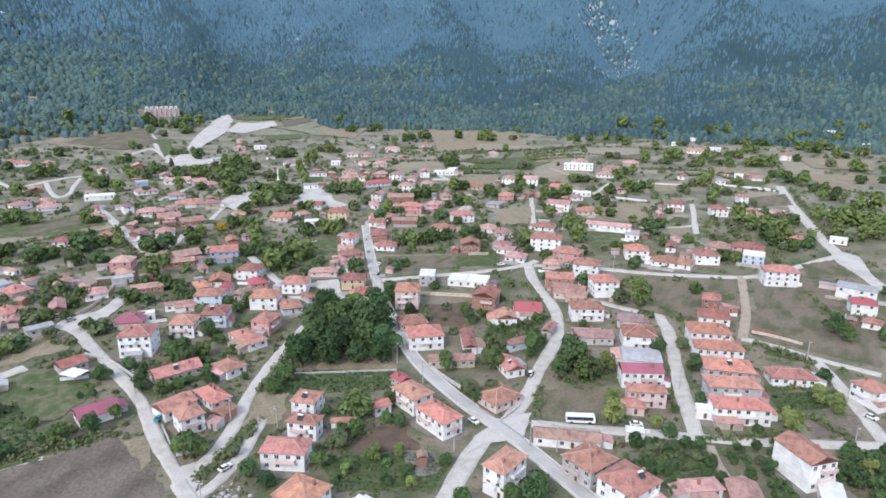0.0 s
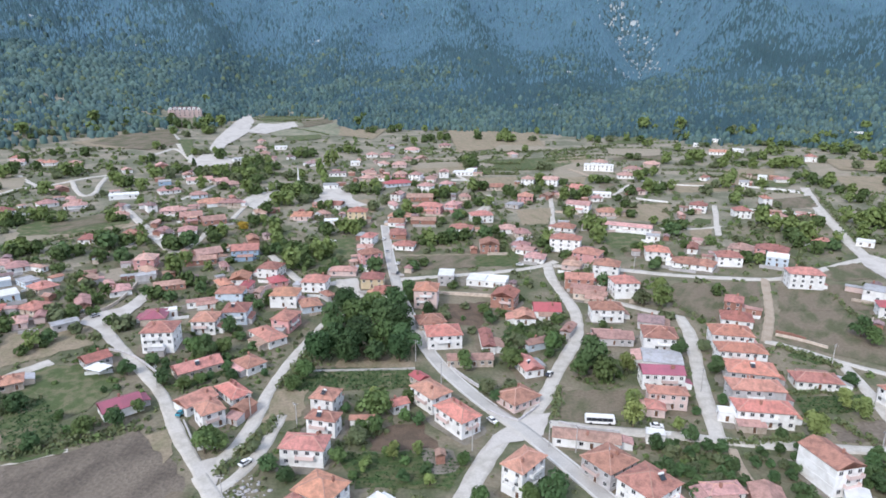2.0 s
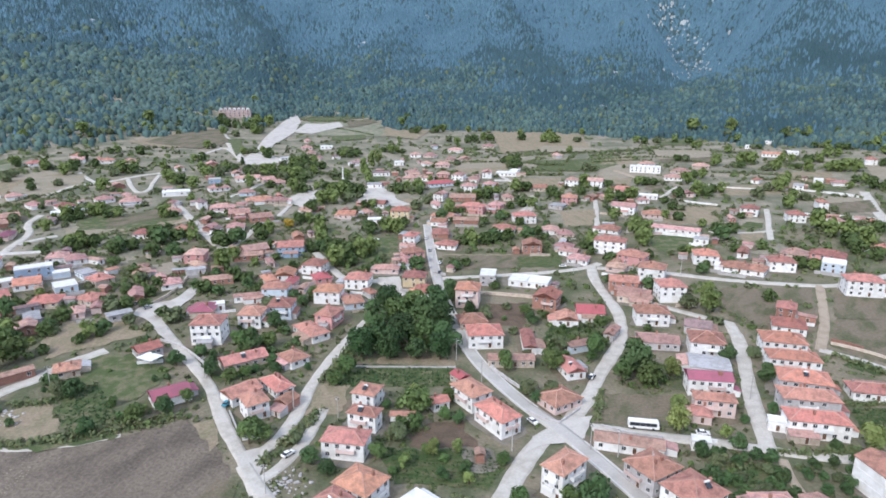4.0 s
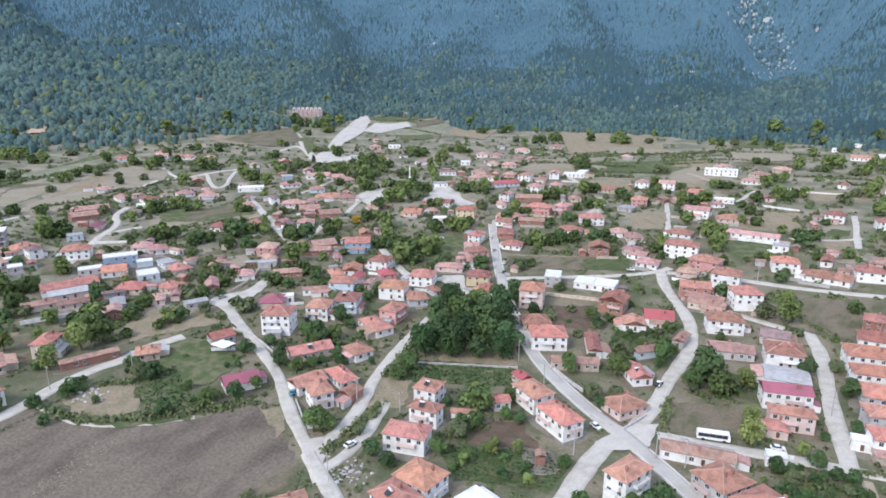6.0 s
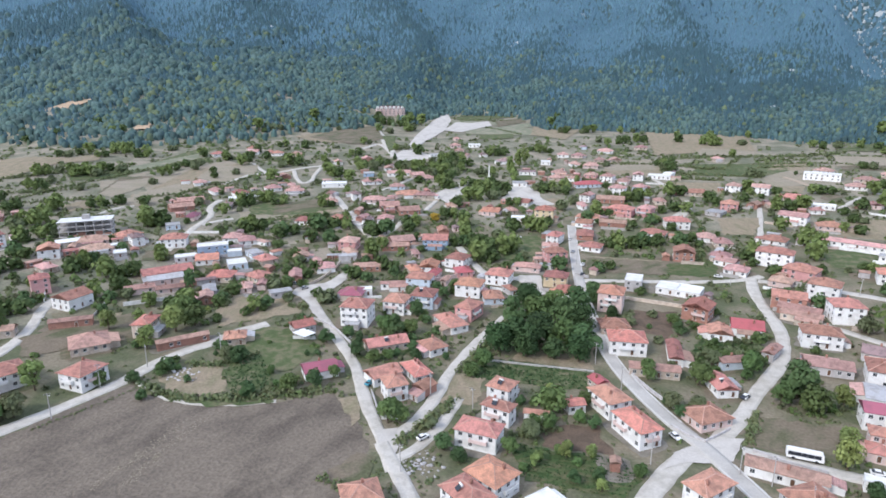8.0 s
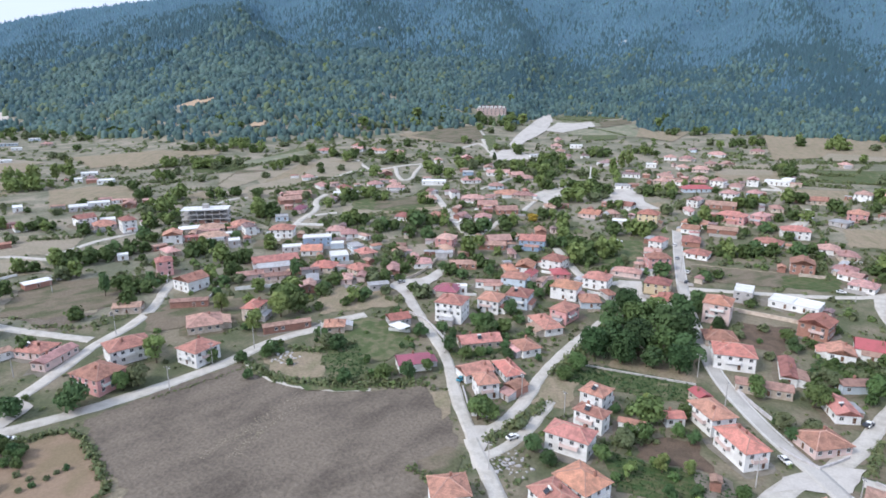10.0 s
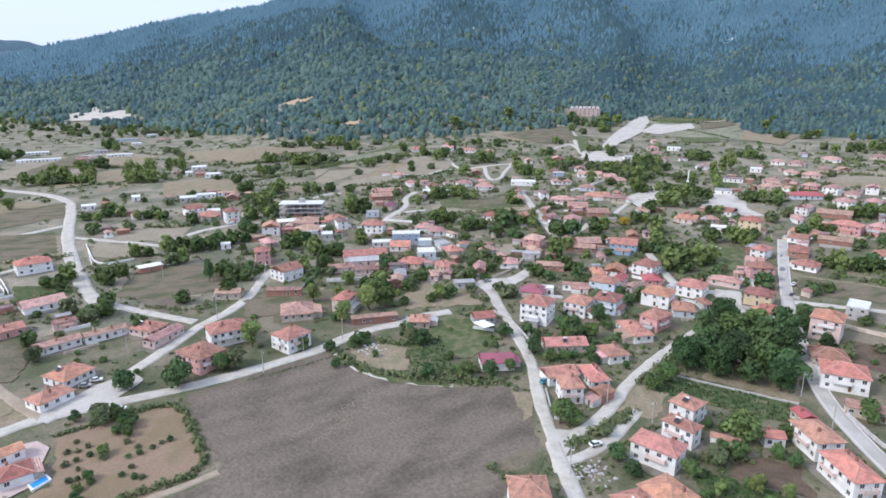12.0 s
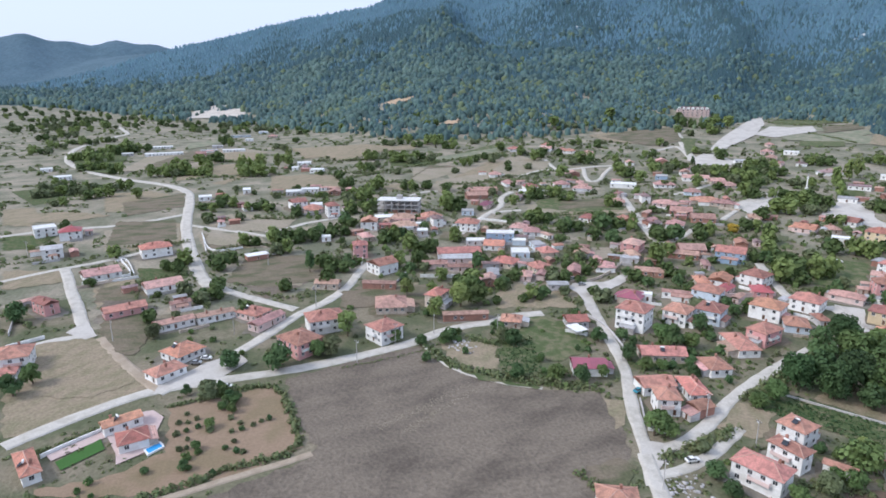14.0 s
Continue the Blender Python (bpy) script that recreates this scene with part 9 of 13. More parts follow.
grove_tree("olive", -196.3, 524.6, 11.7)
grove_tree("light", -190.0, 532.3, 11.9)
grove_tree("broad", -178.5, 524.3, 10.6)
grove_tree("olive", -178.5, 543.2, 9.0)
grove_tree("broad", -138.1, 490.3, 11.6)
grove_tree("broad", -134.8, 504.4, 11.9)
grove_tree("olive", -125.6, 491.7, 11.5)
grove_tree("light", -140.1, 480.8, 9.6)
grove_tree("broad", -117.9, 492.4, 8.9)
grove_tree("olive", -122.6, 464.8, 10.1)
grove_tree("broad", -196.4, 586.9, 11.9)
grove_tree("broad", -201.1, 576.2, 10.7)
grove_tree("olive", -329.1, 807.0, 12.2)
grove_tree("light", -330.3, 791.7, 12.0)
grove_tree("light", -361.3, 859.1, 13.0)
grove_tree("light", -357.0, 868.4, 13.1)
grove_tree("broad", -361.6, 840.8, 12.8)
grove_tree("broad", -379.5, 846.7, 13.0)
grove_tree("broad", -389.6, 843.4, 13.0)
grove_tree("broad", -402.9, 848.0, 13.1)
grove_tree("light", -398.9, 968.2, 11.9)
grove_tree("olive", -172.0, 664.6, 10.8)
grove_tree("broad", -160.7, 655.6, 10.6)
grove_tree("broad", -178.5, 654.1, 9.5)
grove_tree("broad", -250.5, 631.8, 11.9)
grove_tree("light", -151.6, 895.3, 11.9)
grove_tree("broad", -147.7, 923.9, 11.4)
grove_tree("olive", -71.6, 772.9, 9.5)
grove_tree("light", -59.4, 752.0, 9.2)
grove_tree("broad", -46.4, 764.8, 10.7)
grove_tree("broad", -40.4, 783.1, 11.0)
grove_tree("olive", -26.6, 797.7, 9.8)
grove_tree("broad", -70.0, 496.0, 7.9)
grove_tree("olive", -79.1, 501.2, 8.9)
grove_tree("light", -553.2, 268.4, 12.2)
grove_tree("light", -541.3, 267.9, 12.0)
grove_tree("light", -542.4, 279.1, 13.1)
grove_tree("light", -530.3, 278.7, 11.9)
grove_tree("light", -534.8, 291.2, 7.1)
grove_tree("light", -581.1, 336.5, 10.0)
grove_tree("light", -605.4, 343.5, 8.1)
grove_tree("light", -602.2, 237.6, 7.5)
grove_tree("light", -589.1, 238.5, 7.4)
grove_tree("light", -587.6, 245.4, 8.4)
grove_tree("light", -570.7, 244.9, 7.2)
grove_tree("broad", -663.5, 296.4, 15.6)
grove_tree("broad", -431.1, 298.2, 8.7)
grove_tree("broad", -460.5, 315.4, 9.2)
grove_tree("olive", -388.2, 271.5, 10.2)
grove_tree("light", -357.8, 251.5, 9.4)
grove_tree("broad", -335.6, 231.4, 8.1)
grove_tree("broad", -329.6, 232.7, 7.3)
grove_tree("light", -382.4, 289.2, 7.9)
grove_tree("light", -404.4, 310.6, 8.4)
grove_tree("olive", -404.3, 301.4, 7.5)
grove_tree("light", -479.2, 352.5, 7.9)
grove_tree("broad", -480.2, 363.2, 9.0)
grove_tree("olive", -478.8, 372.9, 8.0)
grove_tree("light", -485.1, 401.6, 9.4)
grove_tree("light", -485.4, 412.5, 9.5)
grove_tree("olive", -470.7, 410.1, 9.3)
grove_tree("light", -546.9, 504.7, 12.3)
grove_tree("light", -533.8, 505.3, 11.0)
grove_tree("olive", -468.9, 434.3, 8.5)
grove_tree("broad", -381.8, 335.5, 6.7)
grove_tree("broad", -377.0, 346.2, 7.6)
grove_tree("broad", -359.8, 351.2, 6.7)
grove_tree("light", -429.7, 183.5, 7.0)
grove_tree("broad", -438.5, 193.0, 7.9)
grove_tree("olive", -404.9, 168.4, 6.5)
grove_tree("light", -445.2, 200.0, 7.3)
grove_tree("broad", -402.4, 188.8, 5.2)
grove_tree("olive", -414.3, 211.6, 7.7)
grove_tree("light", -406.2, 212.8, 6.8)
grove_tree("broad", -825.0, 379.5, 15.0)
grove_tree("olive", -869.7, 408.0, 14.3)
grove_tree("olive", -726.0, 404.6, 11.0)
grove_tree("olive", -700.9, 400.2, 10.7)
grove_tree("broad", -760.8, 454.8, 10.3)
grove_tree("broad", -430.5, 462.8, 8.4)
grove_tree("broad", -433.7, 479.2, 9.6)
grove_tree("olive", -416.2, 472.1, 9.4)
grove_tree("broad", -375.4, 449.0, 6.8)
grove_tree("broad", -452.2, 528.4, 8.1)
grove_tree("olive", -422.9, 526.6, 10.1)
grove_tree("light", -389.8, 508.1, 10.6)
grove_tree("broad", -388.8, 547.5, 8.9)
grove_tree("olive", -349.7, 516.6, 10.3)
grove_tree("light", -343.4, 538.8, 10.6)
grove_tree("broad", -320.0, 313.7, 9.6)
grove_tree("broad", -309.6, 311.5, 8.7)
grove_tree("broad", -582.5, 247.3, 8.2)
grove_tree("olive", -615.1, 117.6, 8.4)
grove_tree("olive", -613.5, 123.4, 6.8)
grove_tree("olive", -615.2, 130.0, 8.2)
grove_tree("light", -620.9, 129.2, 7.8)
grove_tree("light", -621.4, 135.6, 6.9)
grove_tree("broad", -616.9, 141.0, 7.0)
grove_tree("olive", -589.9, 138.1, 7.0)
grove_tree("light", -589.4, 144.2, 6.6)
grove_tree("olive", -589.3, 150.4, 6.8)
grove_tree("broad", -565.7, 150.1, 8.6)
grove_tree("olive", -563.6, 157.8, 9.9)
grove_tree("light", -905.5, 170.0, 12.0)
grove_tree("broad", -907.1, 179.2, 9.4)
grove_tree("olive", -903.8, 187.5, 11.5)
grove_tree("light", -958.7, 201.0, 10.5)
grove_tree("light", -955.2, 208.4, 9.0)
grove_tree("olive", -955.9, 216.8, 10.3)
grove_tree("light", -1007.1, 233.1, 8.7)
grove_tree("broad", -1004.1, 240.2, 9.9)
grove_tree("olive", -1001.9, 247.4, 8.3)
grove_tree("light", -987.4, 247.7, 11.9)
grove_tree("broad", -987.7, 256.6, 10.1)
grove_tree("olive", -984.3, 264.5, 9.6)
grove_tree("light", -998.7, 276.8, 8.6)
grove_tree("broad", -996.7, 284.3, 10.8)
grove_tree("olive", -994.8, 291.9, 8.7)
grove_tree("broad", -1098.4, 218.0, 11.6)
grove_tree("broad", -1096.1, 227.3, 11.6)
grove_tree("olive", -1091.1, 236.1, 10.6)
grove_tree("light", -1117.6, 252.0, 12.8)
grove_tree("olive", -1115.1, 261.1, 11.0)
grove_tree("olive", -1112.8, 270.3, 12.7)
tree("dark", -55.3, 245.7, 12.5)
tree("deep", -52.5, 261.5, 14.6)
tree("broad", -41.0, 267.0, 12.4)
tree("dark", -31.0, 263.5, 13.8)
tree("deep", -24.0, 220.8, 11.0)
tree("dark", -33.5, 220.3, 9.9)
tree("deep", -44.0, 219.3, 13.4)
tree("broad", -45.7, 253.9, 14.2)
tree("dark", -35.8, 254.2, 15.4)
tree("deep", -26.4, 246.9, 13.4)
tree("dark", -50.7, 228.4, 12.5)
tree("deep", -41.2, 230.2, 16.9)
tree("broad", -32.2, 229.5, 13.0)
tree("dark", -23.7, 231.2, 13.7)
tree("deep", -55.3, 218.5, 13.1)
tree("broad", -57.7, 205.7, 8.3)
tree("broad", -59.8, 197.7, 6.8)
tree("dark", -51.3, 268.3, 9.0)
tree("broad", -27.5, 181.3, 12.3)
tree("broad", -18.1, 191.1, 5.9)
tree("broad", 1.5, 215.0, 8.2)
tree("broad", 18.4, 216.5, 10.0)
tree("olive", 24.9, 234.5, 7.0)
tree("broad", 37.1, 230.4, 9.6)
tree("dark", 49.8, 217.6, 13.1)
tree("broad", 53.7, 207.7, 11.7)
tree("broad", 43.8, 209.9, 8.5)
tree("light", 62.8, 213.9, 7.7)
tree("light", 58.8, 190.6, 6.6)
tree("light", 55.8, 178.2, 8.0)
tree("dark", 78.3, 185.5, 4.0)
tree("dark", 71.4, 170.7, 5.3)
tree("dark", 78.4, 164.6, 4.8)
tree("light", 69.5, 176.0, 4.0)
tree("dark", 74.6, 165.4, 4.5)
tree("light", 278.8, 813.0, 16.0)
tree("broad", -75.5, 161.4, 8.4)
tree("deep", -24.6, 280.2, 6.6)
tree("deep", -26.2, 287.8, 6.2)
tree("deep", -15.2, 265.7, 6.8)
tree("broad", 10.3, 266.8, 6.3)
tree("dark", 13.1, 257.2, 6.6)
tree("olive", 17.5, 198.3, 6.9)
tree("olive", 9.5, 198.2, 6.8)
tree("dark", 12.2, 192.2, 5.1)
tree("dark", 8.4, 198.9, 4.8)
tree("dark", 24.6, 141.5, 9.1)
tree("broad", 18.6, 141.3, 6.1)
tree("broad", 5.2, 139.1, 6.1)
tree("broad", 1.3, 157.3, 4.6)
tree("dark", -54.8, 151.2, 6.4)
tree("dark", -48.8, 146.9, 5.6)
tree("olive", -31.5, 165.9, 7.6)
tree("broad", -27.2, 171.9, 6.1)
tree("broad", -36.4, 155.4, 6.5)
tree("light", 96.3, 286.3, 8.3)
tree("olive", 85.8, 278.3, 9.2)
tree("light", 93.9, 274.1, 9.6)
tree("dark", 102.4, 164.2, 6.2)
tree("light", 108.3, 170.2, 8.8)
tree("dark", 100.1, 172.7, 3.9)
tree("dark", 89.9, 163.3, 3.8)
tree("dark", 87.8, 151.9, 4.0)
tree("dark", 85.6, 157.6, 3.8)
tree("dark", 78.3, 155.8, 4.3)
tree("dark", 57.7, 152.8, 7.1)
tree("dark", 91.3, 143.1, 6.7)
tree("dark", 123.2, 153.3, 7.1)
tree("dark", 114.9, 146.7, 7.8)
tree("dark", 117.9, 142.1, 7.6)
tree("dark", 166.9, 242.9, 9.6)
tree("broad", 167.5, 236.0, 8.4)
tree("light", 129.3, 189.8, 5.8)
tree("light", 131.4, 183.8, 6.4)
tree("dark", 139.1, 203.3, 6.2)
tree("dark", 96.0, 213.7, 7.3)
tree("dark", 89.4, 192.0, 4.3)
tree("olive", 98.6, 232.3, 6.5)
tree("dark", 86.6, 227.7, 7.7)
tree("light", -215.2, 180.8, 7.6)
tree("light", -187.9, 173.5, 8.5)
tree("light", -188.6, 190.4, 11.4)
tree("broad", -185.4, 198.3, 11.6)
tree("broad", -197.2, 205.2, 9.9)
tree("dark", -146.8, 177.7, 8.4)
tree("olive", -152.1, 177.3, 6.8)
tree("broad", -182.0, 145.6, 6.0)
tree("light", -199.7, 134.8, 9.3)
tree("olive", -190.9, 120.4, 10.0)
tree("broad", -192.9, 115.8, 7.4)
tree("dark", -195.2, 100.0, 12.0)
tree("dark", -207.8, 87.2, 9.2)
tree("olive", -192.7, 72.3, 7.6)
tree("olive", -253.3, 76.5, 7.8)
tree("dark", -172.2, 150.8, 5.4)
tree("dark", -160.5, 142.8, 4.7)
tree("dark", -128.6, 157.4, 6.1)
tree("broad", -118.1, 166.7, 6.9)
tree("dark", -110.6, 171.4, 6.8)
tree("broad", -107.3, 179.0, 5.3)
tree("broad", -76.6, 159.0, 9.2)
tree("broad", -73.1, 161.1, 6.8)
tree("olive", -61.9, 160.3, 5.5)
tree("dark", -123.8, 203.5, 6.8)
tree("broad", -105.5, 219.4, 9.9)
tree("dark", -99.6, 219.6, 8.9)
tree("broad", -94.4, 223.2, 7.5)
tree("dark", -107.2, 197.5, 7.3)
tree("broad", -98.7, 195.6, 6.2)
tree("dark", -98.5, 240.2, 8.0)
tree("light", -336.2, 860.6, 16.0)
tree("light", -471.3, 786.5, 16.0)
tree("light", -498.4, 690.2, 16.0)
tree("light", -790.3, 978.5, 13.2)
tree("dark", -238.5, 25.1, 8.3)
tree("broad", -243.5, 31.8, 7.9)
tree("dark", -307.2, 40.1, 9.7)
tree("dark", -199.6, 67.7, 3.8)
tree("broad", -190.6, 76.6, 4.4)
tree("dark", -186.4, 76.4, 4.6)
tree("broad", -182.1, 76.3, 4.2)
tree("olive", -182.9, 73.3, 3.8)
tree("broad", -179.0, 73.7, 4.0)
tree("broad", -185.9, 75.3, 3.6)
tree("dark", -184.6, 78.5, 3.6)
tree("dark", -195.3, 77.8, 3.8)
tree("dark", -159.9, 50.0, 3.6)
tree("broad", -164.6, 52.7, 3.2)
tree("broad", -167.2, 56.8, 3.6)
tree("broad", -175.3, 65.0, 4.0)
tree("olive", -169.7, 52.9, 2.6)
tree("olive", -178.1, 55.6, 2.6)
tree("olive", -183.9, 58.5, 2.4)
tree("olive", -187.2, 62.6, 2.0)
tree("olive", -182.3, 60.7, 1.9)
tree("dark", -177.9, 58.5, 1.9)
tree("olive", -173.3, 56.8, 1.9)
tree("olive", -169.2, 54.9, 1.8)
tree("broad", -163.9, 53.1, 2.1)
tree("broad", -159.4, 51.4, 2.0)
tree("olive", -182.5, 63.7, 2.0)
tree("dark", -177.8, 62.0, 2.1)
tree("broad", -164.9, 56.5, 2.6)
tree("olive", -173.3, 64.0, 3.1)
tree("broad", -182.6, 72.7, 3.7)
tree("olive", -175.6, 71.7, 2.5)
tree("olive", -168.2, 68.4, 2.1)
tree("olive", -162.7, 66.4, 2.0)
tree("dark", -157.5, 64.6, 2.3)
tree("olive", -170.8, 72.5, 2.1)
tree("dark", -167.2, 71.3, 2.1)
tree("olive", -156.1, 66.0, 2.3)
tree("olive", -167.1, 75.0, 2.1)
tree("olive", -167.3, 77.8, 2.0)
tree("dark", -166.6, 80.1, 2.2)
tree("dark", -161.3, 63.0, 2.0)
tree("dark", -152.3, 54.9, 2.2)
tree("dark", -165.9, 41.9, 2.8)
tree("broad", -171.3, 29.4, 2.7)
tree("broad", -169.4, 26.1, 2.1)
tree("broad", -165.1, 28.3, 2.0)
tree("light", -8.5, 146.9, 3.8)
tree("dark", -15.8, 148.1, 4.3)
tree("dark", -9.9, 151.5, 3.6)
tree("broad", -30.3, 149.3, 3.5)
tree("light", -27.4, 151.4, 3.6)
tree("dark", -9.6, 154.5, 3.1)
tree("dark", 63.5, 144.1, 3.6)
tree("broad", -16.3, 156.7, 3.4)
tree("broad", -26.9, 155.6, 3.6)
tree("light", -19.6, 158.4, 4.7)
tree("dark", 63.1, 146.9, 3.0)
tree("broad", -22.0, 160.1, 3.7)
tree("light", -12.8, 161.5, 4.1)
tree("dark", 65.7, 148.8, 4.2)
tree("broad", -36.6, 158.9, 3.2)
tree("dark", -19.9, 162.3, 4.2)
tree("dark", 61.9, 153.7, 4.1)
tree("dark", 64.8, 153.1, 3.9)
tree("olive", 71.9, 150.5, 4.2)
tree("dark", 76.4, 150.2, 3.3)
tree("dark", 78.7, 149.2, 4.2)
tree("olive", 66.9, 155.7, 4.1)
tree("dark", 76.4, 152.4, 3.1)
tree("dark", 74.5, 154.3, 3.4)
tree("olive", 84.3, 149.5, 3.2)
tree("olive", 62.6, 162.1, 4.7)
tree("broad", -32.1, 172.5, 4.6)
tree("dark", 68.1, 162.2, 3.7)
tree("olive", 75.2, 159.4, 3.8)
tree("dark", 59.8, 166.5, 5.5)
tree("dark", 63.2, 165.8, 4.1)
tree("dark", 78.5, 159.1, 3.2)
tree("dark", -13.6, 177.4, 4.7)
tree("olive", 74.3, 161.8, 3.0)
tree("dark", 93.0, 152.1, 3.7)
tree("dark", 71.1, 165.0, 3.4)
tree("broad", -18.5, 178.9, 4.8)
tree("dark", 66.2, 167.8, 3.0)
tree("dark", 94.8, 154.7, 4.3)
tree("dark", 89.9, 158.0, 3.4)
tree("olive", 93.5, 157.3, 3.8)
tree("olive", 85.4, 162.1, 3.0)
tree("dark", 112.0, 149.0, 3.1)
tree("broad", -34.0, 184.1, 4.2)
tree("dark", -38.6, 183.9, 4.3)
tree("dark", 121.2, 144.8, 4.4)
tree("dark", 98.8, 161.7, 3.1)
tree("dark", 119.7, 147.0, 3.5)
tree("dark", 114.4, 151.6, 5.9)
tree("dark", -33.5, 187.0, 3.4)
tree("dark", 95.8, 164.5, 3.6)
tree("light", 120.4, 150.1, 5.8)
tree("dark", 115.5, 154.9, 3.9)
tree("dark", 124.1, 149.3, 5.4)
tree("light", -30.3, 192.6, 4.4)
tree("broad", -15.9, 194.7, 3.2)
tree("dark", 119.8, 156.4, 3.3)
tree("dark", -32.8, 194.5, 3.1)
tree("olive", 122.2, 156.8, 3.2)
tree("dark", 119.5, 159.4, 5.4)
tree("dark", 127.6, 157.1, 4.4)
tree("dark", 122.7, 161.2, 5.1)
tree("dark", 128.8, 159.9, 3.2)
tree("broad", -124.1, 167.5, 3.1)
tree("dark", 133.0, 161.6, 3.6)
tree("olive", 80.2, 194.9, 3.8)
tree("broad", -130.3, 173.9, 3.8)
tree("broad", 58.8, 210.5, 3.4)
tree("dark", -73.3, 206.5, 3.4)
tree("dark", -84.3, 202.7, 4.7)
tree("broad", -132.0, 175.9, 2.3)
tree("broad", -94.2, 199.6, 4.8)
tree("dark", -155.1, 158.4, 3.4)
tree("broad", 17.4, 221.2, 3.8)
tree("dark", -92.7, 203.0, 4.0)
tree("broad", -97.0, 202.5, 3.2)
tree("broad", 27.8, 224.0, 2.5)
tree("olive", 9.6, 225.6, 4.2)
tree("dark", -88.3, 209.0, 4.8)
tree("broad", 35.0, 225.1, 4.8)
tree("broad", 55.1, 221.4, 4.3)
tree("dark", -125.5, 191.1, 2.6)
tree("dark", -122.1, 193.3, 3.1)
tree("broad", -166.5, 158.4, 5.5)
tree("broad", 25.2, 228.9, 3.5)
tree("olive", 16.3, 230.9, 2.2)
tree("olive", 21.4, 230.9, 4.1)
tree("broad", -164.8, 164.6, 3.1)
grove_tree("dark", -167.6, 162.6, 5.4)
tree("broad", -149.8, 179.7, 2.3)
tree("broad", -161.3, 170.2, 2.1)
grove_tree("broad", 20.2, 234.0, 3.8)
grove_tree("dark", -91.4, 216.4, 3.8)
tree("broad", -214.9, 95.6, 2.6)
tree("broad", -79.0, 221.9, 2.2)
grove_tree("olive", 52.1, 230.8, 4.5)
grove_tree("olive", 18.5, 236.3, 4.3)
tree("dark", -111.9, 209.1, 3.4)
grove_tree("broad", -102.1, 215.0, 5.5)
tree("dark", -108.1, 212.7, 2.6)
grove_tree("olive", 39.2, 235.5, 3.9)
tree("dark", -158.7, 178.5, 2.4)
grove_tree("broad", -169.2, 168.7, 3.7)
tree("dark", -152.8, 184.2, 2.5)
grove_tree("olive", 25.9, 238.3, 4.2)
tree("olive", 54.4, 233.7, 3.1)
tree("dark", -113.0, 211.8, 3.5)
grove_tree("olive", 117.2, 210.0, 4.0)
grove_tree("olive", 22.4, 239.6, 4.8)
grove_tree("dark", -157.6, 182.2, 4.8)
grove_tree("dark", -84.1, 226.6, 4.3)
grove_tree("broad", 29.7, 240.5, 4.4)
grove_tree("olive", 114.1, 214.0, 5.1)
grove_tree("broad", 41.7, 239.1, 4.0)
grove_tree("broad", 25.6, 241.5, 4.8)
grove_tree("dark", -118.4, 212.5, 5.3)
tree("broad", -145.6, 195.1, 2.3)
tree("dark", -132.1, 205.3, 3.2)
grove_tree("dark", -162.1, 183.8, 3.8)
tree("broad", -13.4, 245.0, 3.4)
grove_tree("olive", 33.5, 243.4, 4.6)
grove_tree("broad", 23.8, 245.1, 4.7)
tree("dark", -134.9, 206.6, 3.3)
grove_tree("broad", -98.3, 226.4, 4.8)
grove_tree("broad", 38.6, 243.8, 4.8)
tree("dark", -86.1, 231.6, 2.6)
grove_tree("olive", 4.9, 247.0, 4.2)
tree("olive", 19.9, 246.3, 2.3)
grove_tree("olive", 30.7, 246.0, 4.1)
grove_tree("broad", 35.9, 246.1, 4.4)
grove_tree("broad", 24.9, 248.2, 4.6)
tree("broad", -233.7, 92.5, 3.2)
grove_tree("olive", 40.9, 248.1, 4.8)
tree("broad", 31.0, 250.0, 3.3)
grove_tree("dark", -92.0, 234.9, 4.3)
tree("broad", -239.6, 85.7, 3.0)
tree("broad", 26.4, 253.4, 3.0)
tree("olive", 31.7, 253.1, 3.2)
tree("broad", -95.2, 237.4, 3.3)
grove_tree("dark", -106.4, 233.2, 4.2)
tree("broad", -146.7, 211.2, 2.8)
tree("olive", 34.8, 255.5, 3.4)
grove_tree("dark", -192.1, 172.7, 3.8)
tree("olive", 38.8, 256.6, 3.4)
tree("broad", -141.2, 218.6, 2.7)
tree("broad", 0.8, 260.3, 2.7)
tree("broad", -178.5, 190.0, 2.7)
grove_tree("broad", 42.8, 257.6, 5.8)
grove_tree("dark", -123.4, 230.1, 5.9)
grove_tree("dark", -144.3, 218.1, 3.8)
grove_tree("olive", -7.3, 261.9, 5.0)
tree("broad", -246.5, 89.2, 2.7)
grove_tree("broad", 62.5, 254.8, 4.0)
tree("olive", 15.5, 261.9, 3.2)
grove_tree("dark", -119.5, 233.8, 3.9)
grove_tree("broad", -105.7, 240.9, 3.7)
tree("broad", -113.3, 237.4, 2.5)
tree("olive", -244.7, 97.3, 2.5)
grove_tree("broad", 19.0, 264.3, 4.5)
grove_tree("olive", -8.7, 266.9, 4.2)
grove_tree("broad", -179.0, 204.4, 4.9)
grove_tree("olive", 1.9, 272.8, 4.4)
grove_tree("broad", -171.3, 214.6, 4.8)
grove_tree("broad", -167.2, 221.8, 4.2)
grove_tree("olive", 94.3, 262.3, 5.5)
grove_tree("olive", 91.3, 264.1, 4.5)
tree("olive", -269.1, 79.6, 2.9)
grove_tree("olive", 46.2, 279.7, 4.1)
grove_tree("broad", 27.2, 282.2, 5.0)
tree("light", -189.6, 212.1, 3.1)
grove_tree("light", -211.4, 193.4, 5.5)
grove_tree("broad", -196.9, 212.4, 5.6)
tree("olive", 86.5, 288.3, 3.4)
